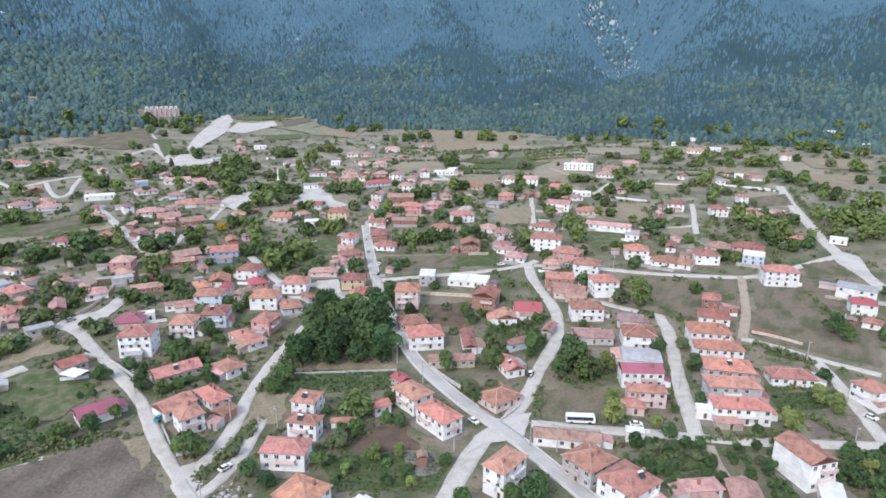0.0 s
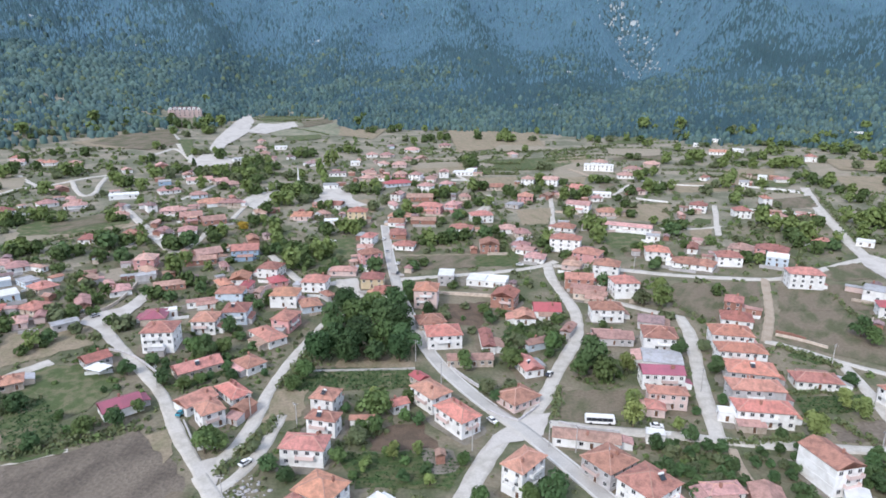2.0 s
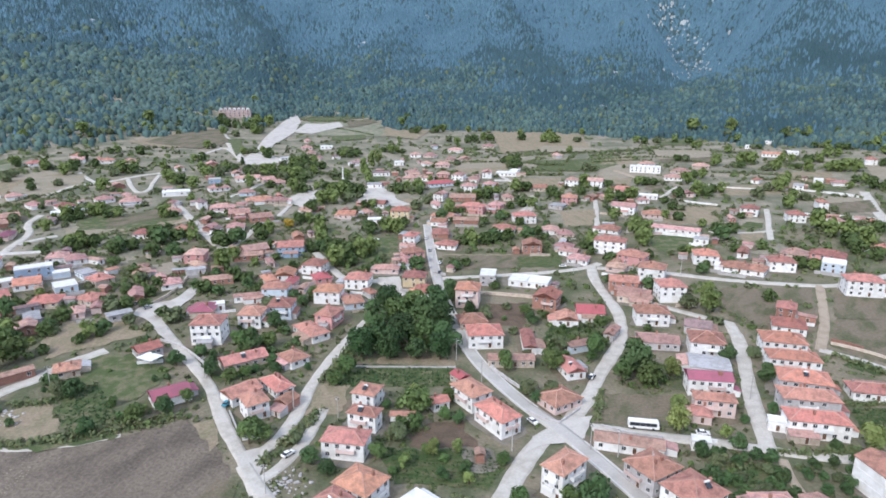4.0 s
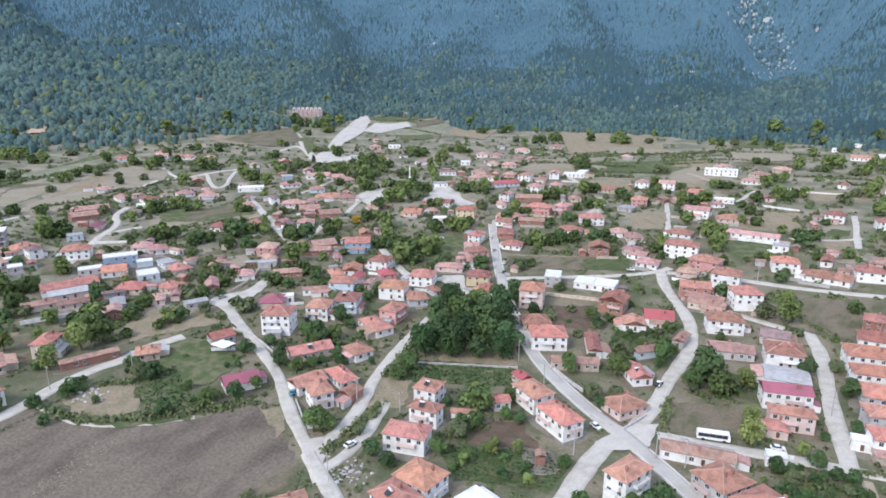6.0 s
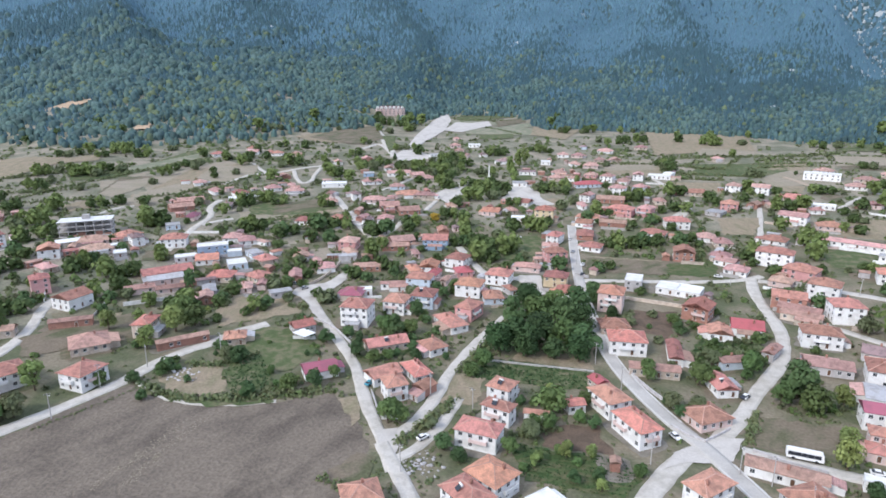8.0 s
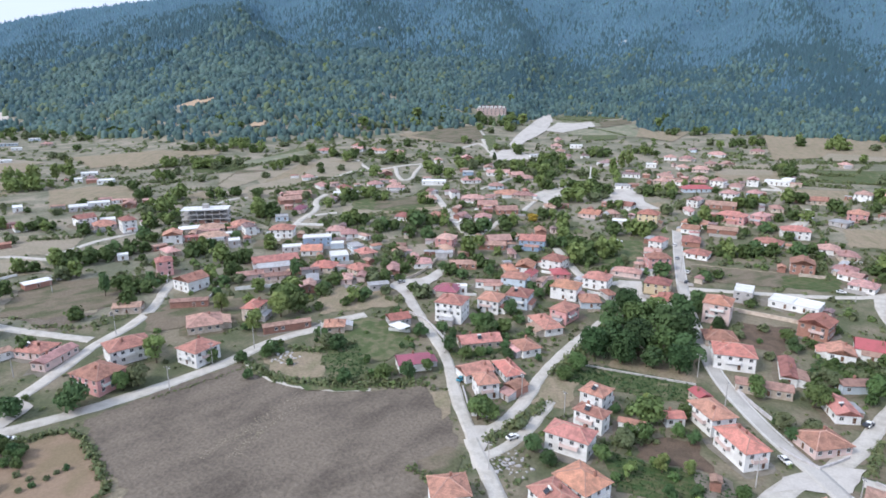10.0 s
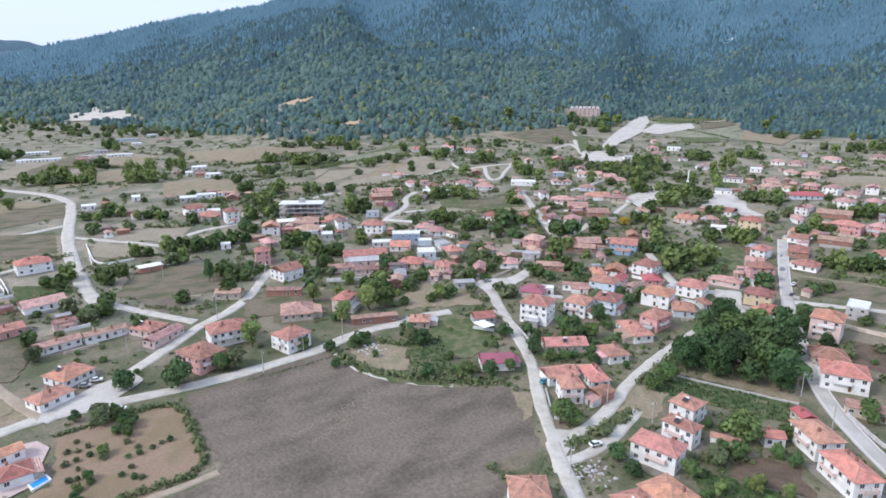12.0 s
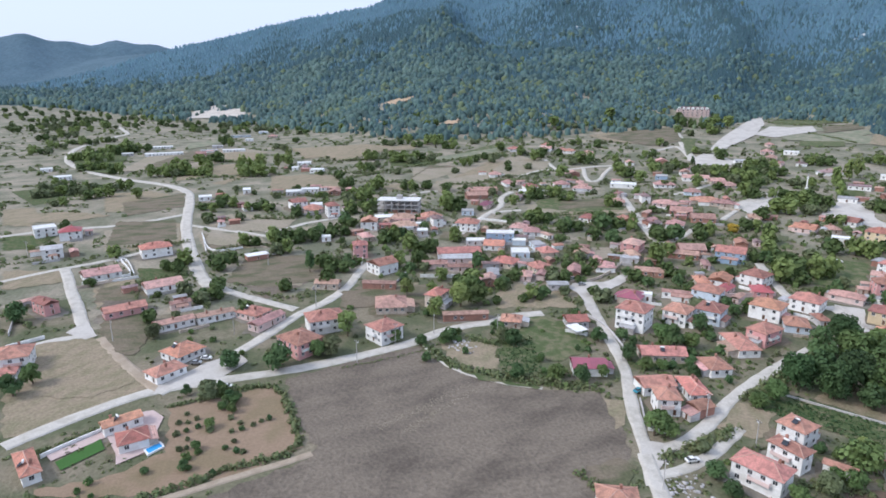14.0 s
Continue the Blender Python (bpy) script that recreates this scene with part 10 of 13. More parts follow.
grove_tree("dark", -233.1, 194.2, 4.9)
grove_tree("light", 275.9, 375.6, 10.9)
grove_tree("broad", 370.5, 514.6, 8.4)
grove_tree("light", 395.1, 548.9, 6.4)
grove_tree("broad", 406.0, 569.4, 4.8)
grove_tree("light", 17.8, 838.4, 6.8)
grove_tree("olive", -343.9, 765.2, 10.1)
grove_tree("olive", 487.1, 684.6, 8.9)
grove_tree("light", -538.5, 645.0, 10.3)
grove_tree("olive", -561.2, 626.1, 9.5)
grove_tree("broad", -519.7, 661.2, 8.3)
grove_tree("light", 99.4, 837.5, 7.5)
grove_tree("olive", -497.0, 682.0, 6.0)
grove_tree("broad", -470.4, 701.8, 4.6)
grove_tree("broad", -489.9, 689.8, 8.2)
grove_tree("olive", 335.9, 777.6, 8.1)
grove_tree("broad", 329.3, 780.7, 11.2)
grove_tree("broad", -120.5, 839.3, 9.7)
grove_tree("olive", 272.3, 803.0, 9.8)
grove_tree("light", -625.3, 577.3, 8.8)
grove_tree("olive", -100.7, 845.5, 7.7)
grove_tree("olive", -518.5, 676.4, 6.8)
grove_tree("olive", -128.7, 843.8, 9.4)
grove_tree("broad", -619.3, 588.1, 10.3)
grove_tree("olive", -24.5, 853.8, 6.8)
grove_tree("light", 358.2, 776.9, 6.0)
grove_tree("broad", -96.3, 850.2, 11.3)
grove_tree("olive", -513.3, 684.8, 7.5)
grove_tree("olive", -489.1, 703.2, 8.4)
grove_tree("light", -325.2, 793.0, 8.7)
grove_tree("olive", 408.3, 754.4, 8.1)
grove_tree("light", -51.9, 857.6, 9.1)
grove_tree("olive", -355.5, 783.6, 7.5)
grove_tree("olive", -480.7, 714.1, 8.8)
grove_tree("light", -87.5, 856.5, 10.5)
grove_tree("olive", -455.5, 730.7, 5.1)
grove_tree("olive", 391.6, 767.0, 6.1)
grove_tree("light", 251.8, 824.8, 8.8)
grove_tree("olive", 440.2, 742.0, 9.7)
grove_tree("olive", 323.2, 800.4, 5.9)
grove_tree("olive", 340.2, 793.4, 10.0)
grove_tree("broad", 386.8, 773.9, 7.0)
grove_tree("olive", 393.5, 771.4, 8.3)
grove_tree("light", 360.5, 788.5, 8.5)
grove_tree("olive", -483.2, 720.5, 6.6)
grove_tree("olive", -463.9, 733.5, 9.4)
grove_tree("light", -369.8, 786.4, 10.3)
grove_tree("broad", 453.0, 741.8, 6.4)
grove_tree("olive", -37.0, 869.8, 7.0)
grove_tree("broad", 389.3, 780.7, 6.5)
grove_tree("broad", -680.3, 548.4, 8.3)
grove_tree("olive", -123.1, 865.4, 10.2)
grove_tree("light", -476.0, 735.3, 5.8)
grove_tree("broad", -524.8, 702.1, 7.8)
grove_tree("olive", -422.9, 768.8, 8.2)
grove_tree("light", 488.8, 728.8, 10.5)
grove_tree("broad", -139.5, 871.5, 6.8)
grove_tree("light", -453.4, 757.7, 7.9)
grove_tree("light", 471.9, 747.3, 11.2)
grove_tree("olive", -127.0, 874.8, 7.5)
grove_tree("olive", -667.3, 580.3, 8.3)
grove_tree("light", -459.6, 756.8, 9.8)
grove_tree("broad", -662.4, 591.7, 12.5)
grove_tree("olive", -650.8, 604.9, 8.6)
grove_tree("olive", 502.6, 734.2, 7.3)
grove_tree("light", -456.5, 764.8, 6.6)
grove_tree("olive", -442.2, 773.8, 8.8)
grove_tree("broad", -713.5, 534.6, 10.8)
grove_tree("light", -468.1, 767.2, 7.3)
grove_tree("olive", -457.1, 775.4, 6.7)
grove_tree("olive", -426.1, 793.9, 5.9)
grove_tree("olive", -418.7, 799.8, 8.4)
grove_tree("olive", -437.5, 796.5, 9.0)
grove_tree("light", -493.5, 770.6, 7.2)
grove_tree("broad", -453.8, 796.7, 8.1)
grove_tree("olive", -390.2, 831.4, 7.6)
grove_tree("olive", -361.0, 850.4, 6.3)
grove_tree("broad", -444.9, 812.0, 8.5)
grove_tree("olive", -366.1, 859.3, 8.7)
grove_tree("olive", -452.9, 818.4, 5.3)
grove_tree("broad", -422.3, 835.3, 8.9)
grove_tree("olive", -751.8, 559.9, 9.9)
grove_tree("broad", -450.4, 829.1, 8.7)
grove_tree("broad", -356.2, 882.3, 8.3)
grove_tree("olive", -390.5, 868.6, 6.0)
grove_tree("light", -368.6, 878.4, 6.6)
grove_tree("olive", -349.2, 890.2, 6.5)
grove_tree("olive", -405.5, 867.4, 8.3)
grove_tree("broad", -451.7, 849.1, 9.3)
grove_tree("broad", -410.0, 871.3, 9.0)
grove_tree("olive", -431.6, 862.3, 8.6)
grove_tree("light", -793.2, 554.9, 10.5)
grove_tree("broad", -374.4, 902.1, 6.4)
grove_tree("light", -466.8, 858.5, 8.4)
grove_tree("light", -438.2, 883.0, 8.0)
grove_tree("broad", -489.5, 859.3, 9.7)
grove_tree("olive", -479.7, 867.3, 5.8)
grove_tree("broad", -484.6, 874.6, 7.0)
grove_tree("broad", -826.8, 562.9, 8.5)
grove_tree("olive", -470.9, 884.1, 6.7)
grove_tree("broad", -852.9, 528.8, 10.6)
grove_tree("broad", -415.3, 914.6, 8.5)
grove_tree("olive", -861.3, 521.2, 10.3)
grove_tree("olive", -443.2, 905.3, 7.2)
grove_tree("broad", -835.3, 564.4, 10.0)
grove_tree("olive", -852.3, 547.1, 7.9)
grove_tree("broad", -828.0, 585.5, 10.1)
grove_tree("olive", -458.4, 905.0, 6.5)
grove_tree("olive", -841.6, 571.0, 10.2)
grove_tree("light", -853.2, 554.8, 8.4)
grove_tree("broad", -854.5, 567.2, 12.6)
grove_tree("olive", -862.9, 567.3, 8.5)
grove_tree("broad", -875.4, 573.1, 10.8)
grove_tree("broad", -894.7, 543.5, 12.2)
grove_tree("olive", -864.9, 589.7, 8.6)
grove_tree("broad", -878.6, 585.6, 8.8)
grove_tree("broad", -938.7, 516.4, 11.3)
grove_tree("light", -970.4, 470.2, 10.9)
grove_tree("broad", -963.6, 487.8, 8.8)
grove_tree("broad", -994.9, 445.4, 9.9)
grove_tree("olive", -951.3, 539.3, 11.0)
grove_tree("light", -947.0, 550.4, 9.7)
grove_tree("broad", -994.6, 460.6, 10.0)
grove_tree("olive", -975.4, 509.3, 12.6)
grove_tree("broad", -946.0, 570.1, 8.9)
grove_tree("broad", -941.6, 583.0, 10.1)
grove_tree("olive", -1005.1, 466.3, 9.4)
grove_tree("olive", -978.6, 527.3, 8.5)
grove_tree("olive", -1012.3, 463.5, 7.3)
grove_tree("olive", -985.1, 520.6, 10.3)
grove_tree("light", -1003.1, 504.0, 8.8)
grove_tree("broad", -1053.6, 401.7, 8.0)
grove_tree("olive", -995.2, 534.9, 10.6)
grove_tree("light", -1014.9, 497.1, 8.2)
grove_tree("olive", -1049.8, 443.0, 11.5)
grove_tree("olive", -1017.9, 533.2, 10.6)
grove_tree("light", -1061.8, 439.6, 10.7)
grove_tree("broad", -1002.2, 564.8, 11.6)
grove_tree("olive", -988.1, 594.0, 9.7)
grove_tree("light", -1090.3, 389.3, 10.4)
grove_tree("broad", -1071.5, 466.1, 8.7)
grove_tree("olive", -1079.4, 447.5, 7.6)
grove_tree("olive", -1051.4, 512.2, 10.9)
grove_tree("broad", -1083.4, 443.2, 8.2)
grove_tree("olive", -1061.1, 499.4, 7.5)
grove_tree("broad", -1052.1, 524.1, 12.6)
grove_tree("broad", -1087.2, 451.9, 11.9)
grove_tree("olive", -1039.1, 558.4, 10.8)
grove_tree("light", -1136.7, 331.5, 7.9)
grove_tree("broad", -1033.2, 588.4, 11.6)
grove_tree("olive", -1093.2, 475.5, 7.2)
grove_tree("light", -1053.7, 571.7, 8.4)
grove_tree("broad", -1068.9, 567.7, 9.2)
grove_tree("olive", -1059.8, 584.5, 9.9)
grove_tree("light", -1172.8, 331.1, 6.5)
grove_tree("broad", -1110.4, 509.0, 9.5)
grove_tree("olive", -1129.0, 471.4, 10.5)
grove_tree("light", -1094.1, 555.6, 11.1)
grove_tree("olive", -1132.3, 482.9, 7.2)
grove_tree("olive", -1135.9, 490.6, 10.1)
grove_tree("olive", -1121.6, 522.9, 11.2)
grove_tree("light", -1211.2, 291.4, 11.1)
grove_tree("olive", -1132.3, 522.2, 10.8)
grove_tree("light", -1210.4, 321.5, 9.7)
grove_tree("broad", -1116.1, 577.7, 10.7)
grove_tree("olive", -1134.9, 539.7, 8.6)
grove_tree("olive", -1231.7, 257.6, 11.5)
grove_tree("broad", -1166.1, 479.2, 10.7)
grove_tree("light", -1225.4, 303.8, 9.1)
grove_tree("broad", -1171.3, 474.7, 9.6)
grove_tree("broad", -1236.1, 295.3, 9.5)
grove_tree("olive", -1149.3, 546.1, 11.7)
grove_tree("olive", -1243.2, 276.3, 6.1)
grove_tree("broad", -1190.3, 452.8, 9.6)
grove_tree("olive", -1190.6, 460.7, 9.2)
grove_tree("broad", -1188.5, 477.4, 10.1)
grove_tree("olive", -1261.5, 246.8, 6.9)
grove_tree("olive", -1191.2, 484.3, 10.3)
grove_tree("olive", -1240.6, 371.0, 9.4)
grove_tree("broad", -1233.4, 402.7, 12.6)
grove_tree("olive", -1217.4, 452.6, 11.2)
grove_tree("broad", -1249.2, 357.3, 9.3)
grove_tree("broad", -1268.2, 312.8, 13.8)
grove_tree("olive", -1212.8, 493.8, 10.6)
grove_tree("light", -1249.2, 393.4, 9.7)
grove_tree("broad", -1291.6, 227.7, 9.3)
grove_tree("olive", -1283.2, 280.6, 13.8)
grove_tree("light", -1261.8, 366.2, 9.2)
grove_tree("broad", -1210.8, 511.7, 10.9)
grove_tree("olive", -1282.3, 309.1, 10.2)
grove_tree("light", -1274.3, 359.3, 11.1)
grove_tree("broad", -1280.9, 336.7, 10.2)
grove_tree("olive", -1224.5, 505.6, 8.8)
grove_tree("broad", -1305.6, 250.4, 12.9)
grove_tree("broad", -1312.8, 223.1, 9.9)
grove_tree("light", -1306.2, 268.5, 8.4)
grove_tree("broad", -1254.1, 456.6, 13.8)
grove_tree("light", -1277.2, 397.4, 11.3)
grove_tree("olive", -1293.7, 346.6, 5.0)
grove_tree("broad", -1309.2, 282.7, 12.2)
grove_tree("light", -1321.8, 234.1, 5.5)
grove_tree("olive", -1330.1, 232.1, 12.7)
grove_tree("light", -1339.3, 270.6, 7.8)
grove_tree("broad", -1303.9, 410.4, 13.3)
grove_tree("olive", -1337.2, 303.1, 12.4)
grove_tree("broad", -1300.0, 437.6, 9.5)
grove_tree("broad", -1350.7, 241.5, 10.6)
grove_tree("olive", -1364.7, 226.8, 12.0)
grove_tree("broad", -1336.4, 381.4, 12.3)
grove_tree("light", -1346.5, 344.4, 11.0)
grove_tree("olive", -1364.3, 284.4, 12.6)
grove_tree("olive", -1296.4, 515.4, 9.8)
grove_tree("broad", -1359.3, 344.2, 11.1)
grove_tree("light", -1373.3, 286.4, 9.6)
grove_tree("broad", -1383.5, 237.7, 11.9)
grove_tree("broad", -1315.6, 496.1, 9.7)
grove_tree("olive", -1372.3, 313.8, 12.3)
grove_tree("light", -1342.1, 440.2, 9.4)
grove_tree("broad", -1387.6, 279.9, 12.1)
grove_tree("olive", -1379.2, 328.8, 13.4)
grove_tree("broad", -1373.7, 362.7, 12.6)
grove_tree("broad", -1383.1, 341.3, 10.0)
grove_tree("olive", -1400.2, 297.5, 9.3)
grove_tree("light", -1392.5, 343.9, 8.5)
grove_tree("broad", -1377.7, 421.0, 11.8)
grove_tree("light", -1345.9, 524.5, 8.7)
grove_tree("olive", -1424.8, 246.8, 8.5)
grove_tree("olive", -1395.6, 400.7, 7.1)
grove_tree("light", -1415.7, 328.7, 10.1)
grove_tree("light", -1402.5, 480.8, 7.1)
grove_tree("broad", -1428.4, 401.1, 12.3)
grove_tree("olive", -1451.2, 320.0, 12.2)
grove_tree("light", -1414.8, 497.3, 13.1)
grove_tree("light", -1476.9, 307.2, 7.4)
grove_tree("olive", -1433.0, 472.8, 11.5)
grove_tree("broad", -1482.1, 312.0, 13.3)
grove_tree("broad", -1471.6, 402.6, 9.9)
grove_tree("olive", -1479.1, 381.4, 9.2)
grove_tree("light", -1450.5, 492.1, 11.5)
grove_tree("olive", -1513.4, 258.2, 6.5)
grove_tree("olive", -1496.6, 350.6, 7.8)
grove_tree("broad", -1505.5, 333.5, 13.4)
grove_tree("broad", -1474.6, 460.6, 13.1)
grove_tree("olive", -1468.9, 482.7, 11.4)
grove_tree("broad", -1493.4, 403.3, 11.8)
grove_tree("broad", -1450.6, 540.6, 10.7)
grove_tree("olive", -1474.3, 473.6, 11.7)
grove_tree("light", -1521.9, 322.5, 11.8)
grove_tree("broad", -1508.6, 396.4, 12.9)
grove_tree("olive", -1471.6, 517.5, 11.5)
grove_tree("broad", -1518.3, 381.4, 11.2)
grove_tree("light", -1544.9, 266.3, 5.1)
grove_tree("light", -1539.8, 311.0, 8.9)
grove_tree("broad", -1494.2, 486.4, 12.9)
grove_tree("broad", -1512.4, 441.9, 12.3)
grove_tree("olive", -1535.2, 358.3, 12.9)
grove_tree("broad", -1544.5, 336.9, 12.8)
grove_tree("broad", -1559.5, 305.8, 11.3)
grove_tree("olive", -1550.5, 349.9, 7.6)
grove_tree("broad", -1535.7, 447.2, 12.4)
grove_tree("broad", -1572.8, 303.1, 10.5)
grove_tree("olive", -1556.1, 396.4, 10.4)
grove_tree("broad", -1539.4, 530.5, 12.5)
grove_tree("broad", -1534.9, 552.7, 12.8)
grove_tree("olive", -1625.2, 301.3, 9.6)
grove_tree("light", -1635.3, 299.3, 9.3)
grove_tree("broad", -1568.3, 556.3, 12.5)
grove_tree("olive", -1573.2, 543.2, 11.5)
grove_tree("light", -1603.3, 464.5, 11.0)
grove_tree("broad", -1579.3, 597.1, 10.7)
grove_tree("light", -1633.3, 459.2, 9.4)
grove_tree("broad", -1650.8, 394.6, 11.9)
grove_tree("broad", -1611.3, 548.1, 13.3)
grove_tree("olive", -1602.6, 578.4, 12.2)
grove_tree("broad", -1624.3, 532.9, 10.1)
grove_tree("broad", -1632.2, 545.4, 13.5)
grove_tree("olive", -1681.0, 371.9, 11.0)
grove_tree("light", -1704.0, 284.7, 11.1)
grove_tree("broad", -1687.4, 422.8, 12.6)
grove_tree("olive", -1653.5, 564.4, 10.5)
grove_tree("broad", -1657.8, 573.4, 11.5)
grove_tree("broad", -1669.8, 544.9, 13.3)
grove_tree("olive", -1698.8, 456.0, 4.9)
grove_tree("broad", -1732.3, 319.3, 13.7)
grove_tree("broad", -1682.3, 534.6, 13.3)
grove_tree("olive", -1683.6, 548.2, 10.6)
grove_tree("broad", -1722.8, 430.5, 12.3)
grove_tree("broad", -1708.7, 582.2, 11.3)
grove_tree("olive", -1717.3, 557.7, 12.0)
grove_tree("broad", -1751.8, 456.7, 11.3)
grove_tree("broad", -1727.0, 580.4, 12.0)
grove_tree("olive", -1755.4, 495.5, 10.8)
grove_tree("broad", -1798.1, 340.5, 12.7)
grove_tree("broad", -1794.8, 373.7, 13.3)
grove_tree("olive", -1809.2, 299.4, 11.7)
grove_tree("broad", -1762.8, 538.3, 9.9)
grove_tree("olive", -1835.7, 314.1, 8.7)
grove_tree("olive", -1786.7, 534.3, 10.2)
grove_tree("broad", -1814.1, 462.0, 11.1)
grove_tree("broad", -1823.1, 433.7, 12.3)
grove_tree("olive", -1791.7, 577.9, 11.8)
grove_tree("light", -1849.5, 385.6, 9.2)
grove_tree("broad", -1879.1, 337.2, 12.1)
grove_tree("olive", -1873.2, 434.6, 11.4)
grove_tree("light", -1855.9, 505.4, 10.7)
grove_tree("light", -1876.3, 463.6, 8.8)
grove_tree("olive", -1914.1, 363.1, 9.2)
grove_tree("broad", -1888.0, 528.2, 9.6)
grove_tree("broad", -1901.7, 549.7, 9.9)
grove_tree("olive", -1905.3, 561.5, 9.7)
grove_tree("broad", -1967.9, 399.1, 11.2)
grove_tree("broad", -2025.6, 338.0, 13.8)
grove_tree("olive", -2025.5, 443.4, 13.2)
grove_tree("light", -2036.8, 495.8, 13.0)
grove_tree("broad", -2083.7, 406.9, 12.1)
grove_tree("olive", -2129.9, 356.1, 9.6)
grove_tree("light", -2109.1, 490.0, 10.1)
grove_tree("broad", -2124.9, 417.2, 10.5)
grove_tree("olive", -2133.2, 381.7, 9.6)
grove_tree("broad", -2188.7, 487.7, 13.6)
grove_tree("broad", -2205.7, 425.1, 12.4)
grove_tree("olive", -2218.9, 393.9, 10.1)
grove_tree("light", -2271.6, 429.0, 10.2)
grove_tree("broad", 68.0, 272.3, 5.6)
grove_tree("dark", 183.7, 235.0, 6.1)
grove_tree("broad", 173.6, 245.6, 4.6)
grove_tree("olive", -353.7, 425.0, 6.0)
grove_tree("olive", -350.8, 410.5, 4.6)
grove_tree("broad", -330.8, 401.3, 5.1)
grove_tree("light", -303.2, 378.0, 5.0)
grove_tree("olive", -285.1, 363.5, 5.0)
grove_tree("broad", -354.3, 367.6, 4.7)
grove_tree("broad", -297.1, 323.4, 4.7)
grove_tree("olive", -300.0, 377.9, 3.4)
grove_tree("light", -320.4, 288.0, 3.2)
grove_tree("broad", -311.9, 275.2, 5.0)
grove_tree("broad", -267.4, 299.7, 3.3)
grove_tree("dark", -333.5, 265.5, 3.7)
grove_tree("broad", -314.1, 228.3, 3.5)
grove_tree("broad", -296.8, 248.4, 4.6)
grove_tree("dark", -292.7, 264.2, 6.0)
grove_tree("broad", -317.8, 220.9, 3.5)
grove_tree("olive", -284.7, 211.9, 4.7)
grove_tree("dark", -240.5, 205.8, 6.3)
grove_tree("broad", -222.6, 244.4, 5.3)
grove_tree("dark", -219.7, 236.8, 5.7)
grove_tree("broad", -244.9, 219.7, 5.4)
grove_tree("broad", -241.8, 296.4, 3.4)
grove_tree("broad", -257.1, 271.6, 4.0)
grove_tree("light", -219.1, 255.5, 4.9)
grove_tree("dark", -196.4, 246.5, 4.0)
grove_tree("broad", -189.4, 219.3, 6.4)
grove_tree("dark", -211.8, 222.5, 3.9)
grove_tree("dark", -191.7, 224.8, 5.7)
grove_tree("broad", -260.6, 312.2, 3.7)
grove_tree("dark", -234.9, 317.6, 3.3)
grove_tree("broad", -213.0, 303.8, 5.9)
grove_tree("light", -303.3, 545.3, 4.0)
grove_tree("broad", -239.3, 535.1, 3.8)
grove_tree("broad", -235.6, 536.4, 3.5)
grove_tree("olive", -234.8, 496.3, 4.4)
grove_tree("light", -239.0, 504.6, 5.3)
grove_tree("olive", -315.7, 461.2, 6.4)
grove_tree("olive", -279.9, 413.0, 3.6)
grove_tree("olive", -267.2, 422.3, 4.3)
grove_tree("light", -303.2, 452.0, 5.3)
grove_tree("olive", -280.7, 465.5, 5.3)
grove_tree("light", -240.6, 445.0, 5.6)
grove_tree("olive", -227.6, 439.0, 5.8)
grove_tree("olive", -224.3, 440.4, 4.6)
grove_tree("broad", -191.1, 466.2, 6.5)
grove_tree("broad", -197.6, 413.0, 4.5)
grove_tree("olive", -199.7, 402.7, 6.2)
grove_tree("broad", -203.7, 402.0, 6.1)
grove_tree("broad", -194.5, 422.3, 4.0)
grove_tree("olive", -188.5, 401.0, 3.5)
grove_tree("olive", -170.0, 417.2, 5.0)
grove_tree("light", -203.9, 373.3, 4.9)
grove_tree("olive", -233.9, 364.8, 3.4)
grove_tree("broad", -219.3, 371.4, 5.1)
grove_tree("olive", -211.6, 337.4, 4.5)
grove_tree("light", -242.3, 413.2, 6.1)
grove_tree("olive", -146.8, 414.2, 5.6)
grove_tree("broad", -128.6, 380.5, 4.5)
grove_tree("olive", -151.8, 595.9, 4.9)
grove_tree("broad", -130.9, 576.4, 4.8)
grove_tree("broad", -117.0, 529.7, 4.7)
grove_tree("olive", -50.1, 621.3, 6.4)
grove_tree("olive", -48.2, 624.6, 6.1)
grove_tree("broad", -71.5, 607.8, 4.4)
grove_tree("olive", -96.5, 581.0, 6.0)
grove_tree("broad", -102.5, 580.1, 4.4)
grove_tree("broad", -71.6, 560.8, 3.7)
grove_tree("olive", -69.3, 577.4, 3.3)
grove_tree("olive", -43.1, 541.5, 3.3)
grove_tree("broad", -44.2, 569.7, 5.9)
grove_tree("olive", -27.0, 576.4, 4.6)
grove_tree("light", -66.8, 541.6, 5.9)
grove_tree("broad", -52.8, 546.4, 5.0)
grove_tree("olive", -37.5, 502.3, 6.4)
grove_tree("broad", -30.7, 496.8, 4.9)
grove_tree("broad", -20.4, 469.1, 5.0)
grove_tree("olive", 19.5, 600.7, 6.1)
grove_tree("dark", -37.1, 419.6, 3.4)
grove_tree("olive", -15.7, 408.5, 4.8)
grove_tree("light", 0.4, 432.1, 4.9)
grove_tree("broad", -111.0, 442.0, 3.8)
grove_tree("broad", -82.7, 404.8, 3.8)
grove_tree("broad", -84.4, 404.3, 4.3)
grove_tree("dark", -94.1, 400.0, 4.3)
grove_tree("olive", -29.5, 371.7, 5.9)
grove_tree("broad", -14.0, 415.1, 6.3)
grove_tree("dark", -70.5, 323.3, 6.2)
grove_tree("broad", -4.5, 297.5, 5.6)
grove_tree("broad", -21.0, 330.4, 5.9)
grove_tree("broad", 115.1, 617.0, 3.9)
grove_tree("broad", 169.4, 606.0, 3.7)
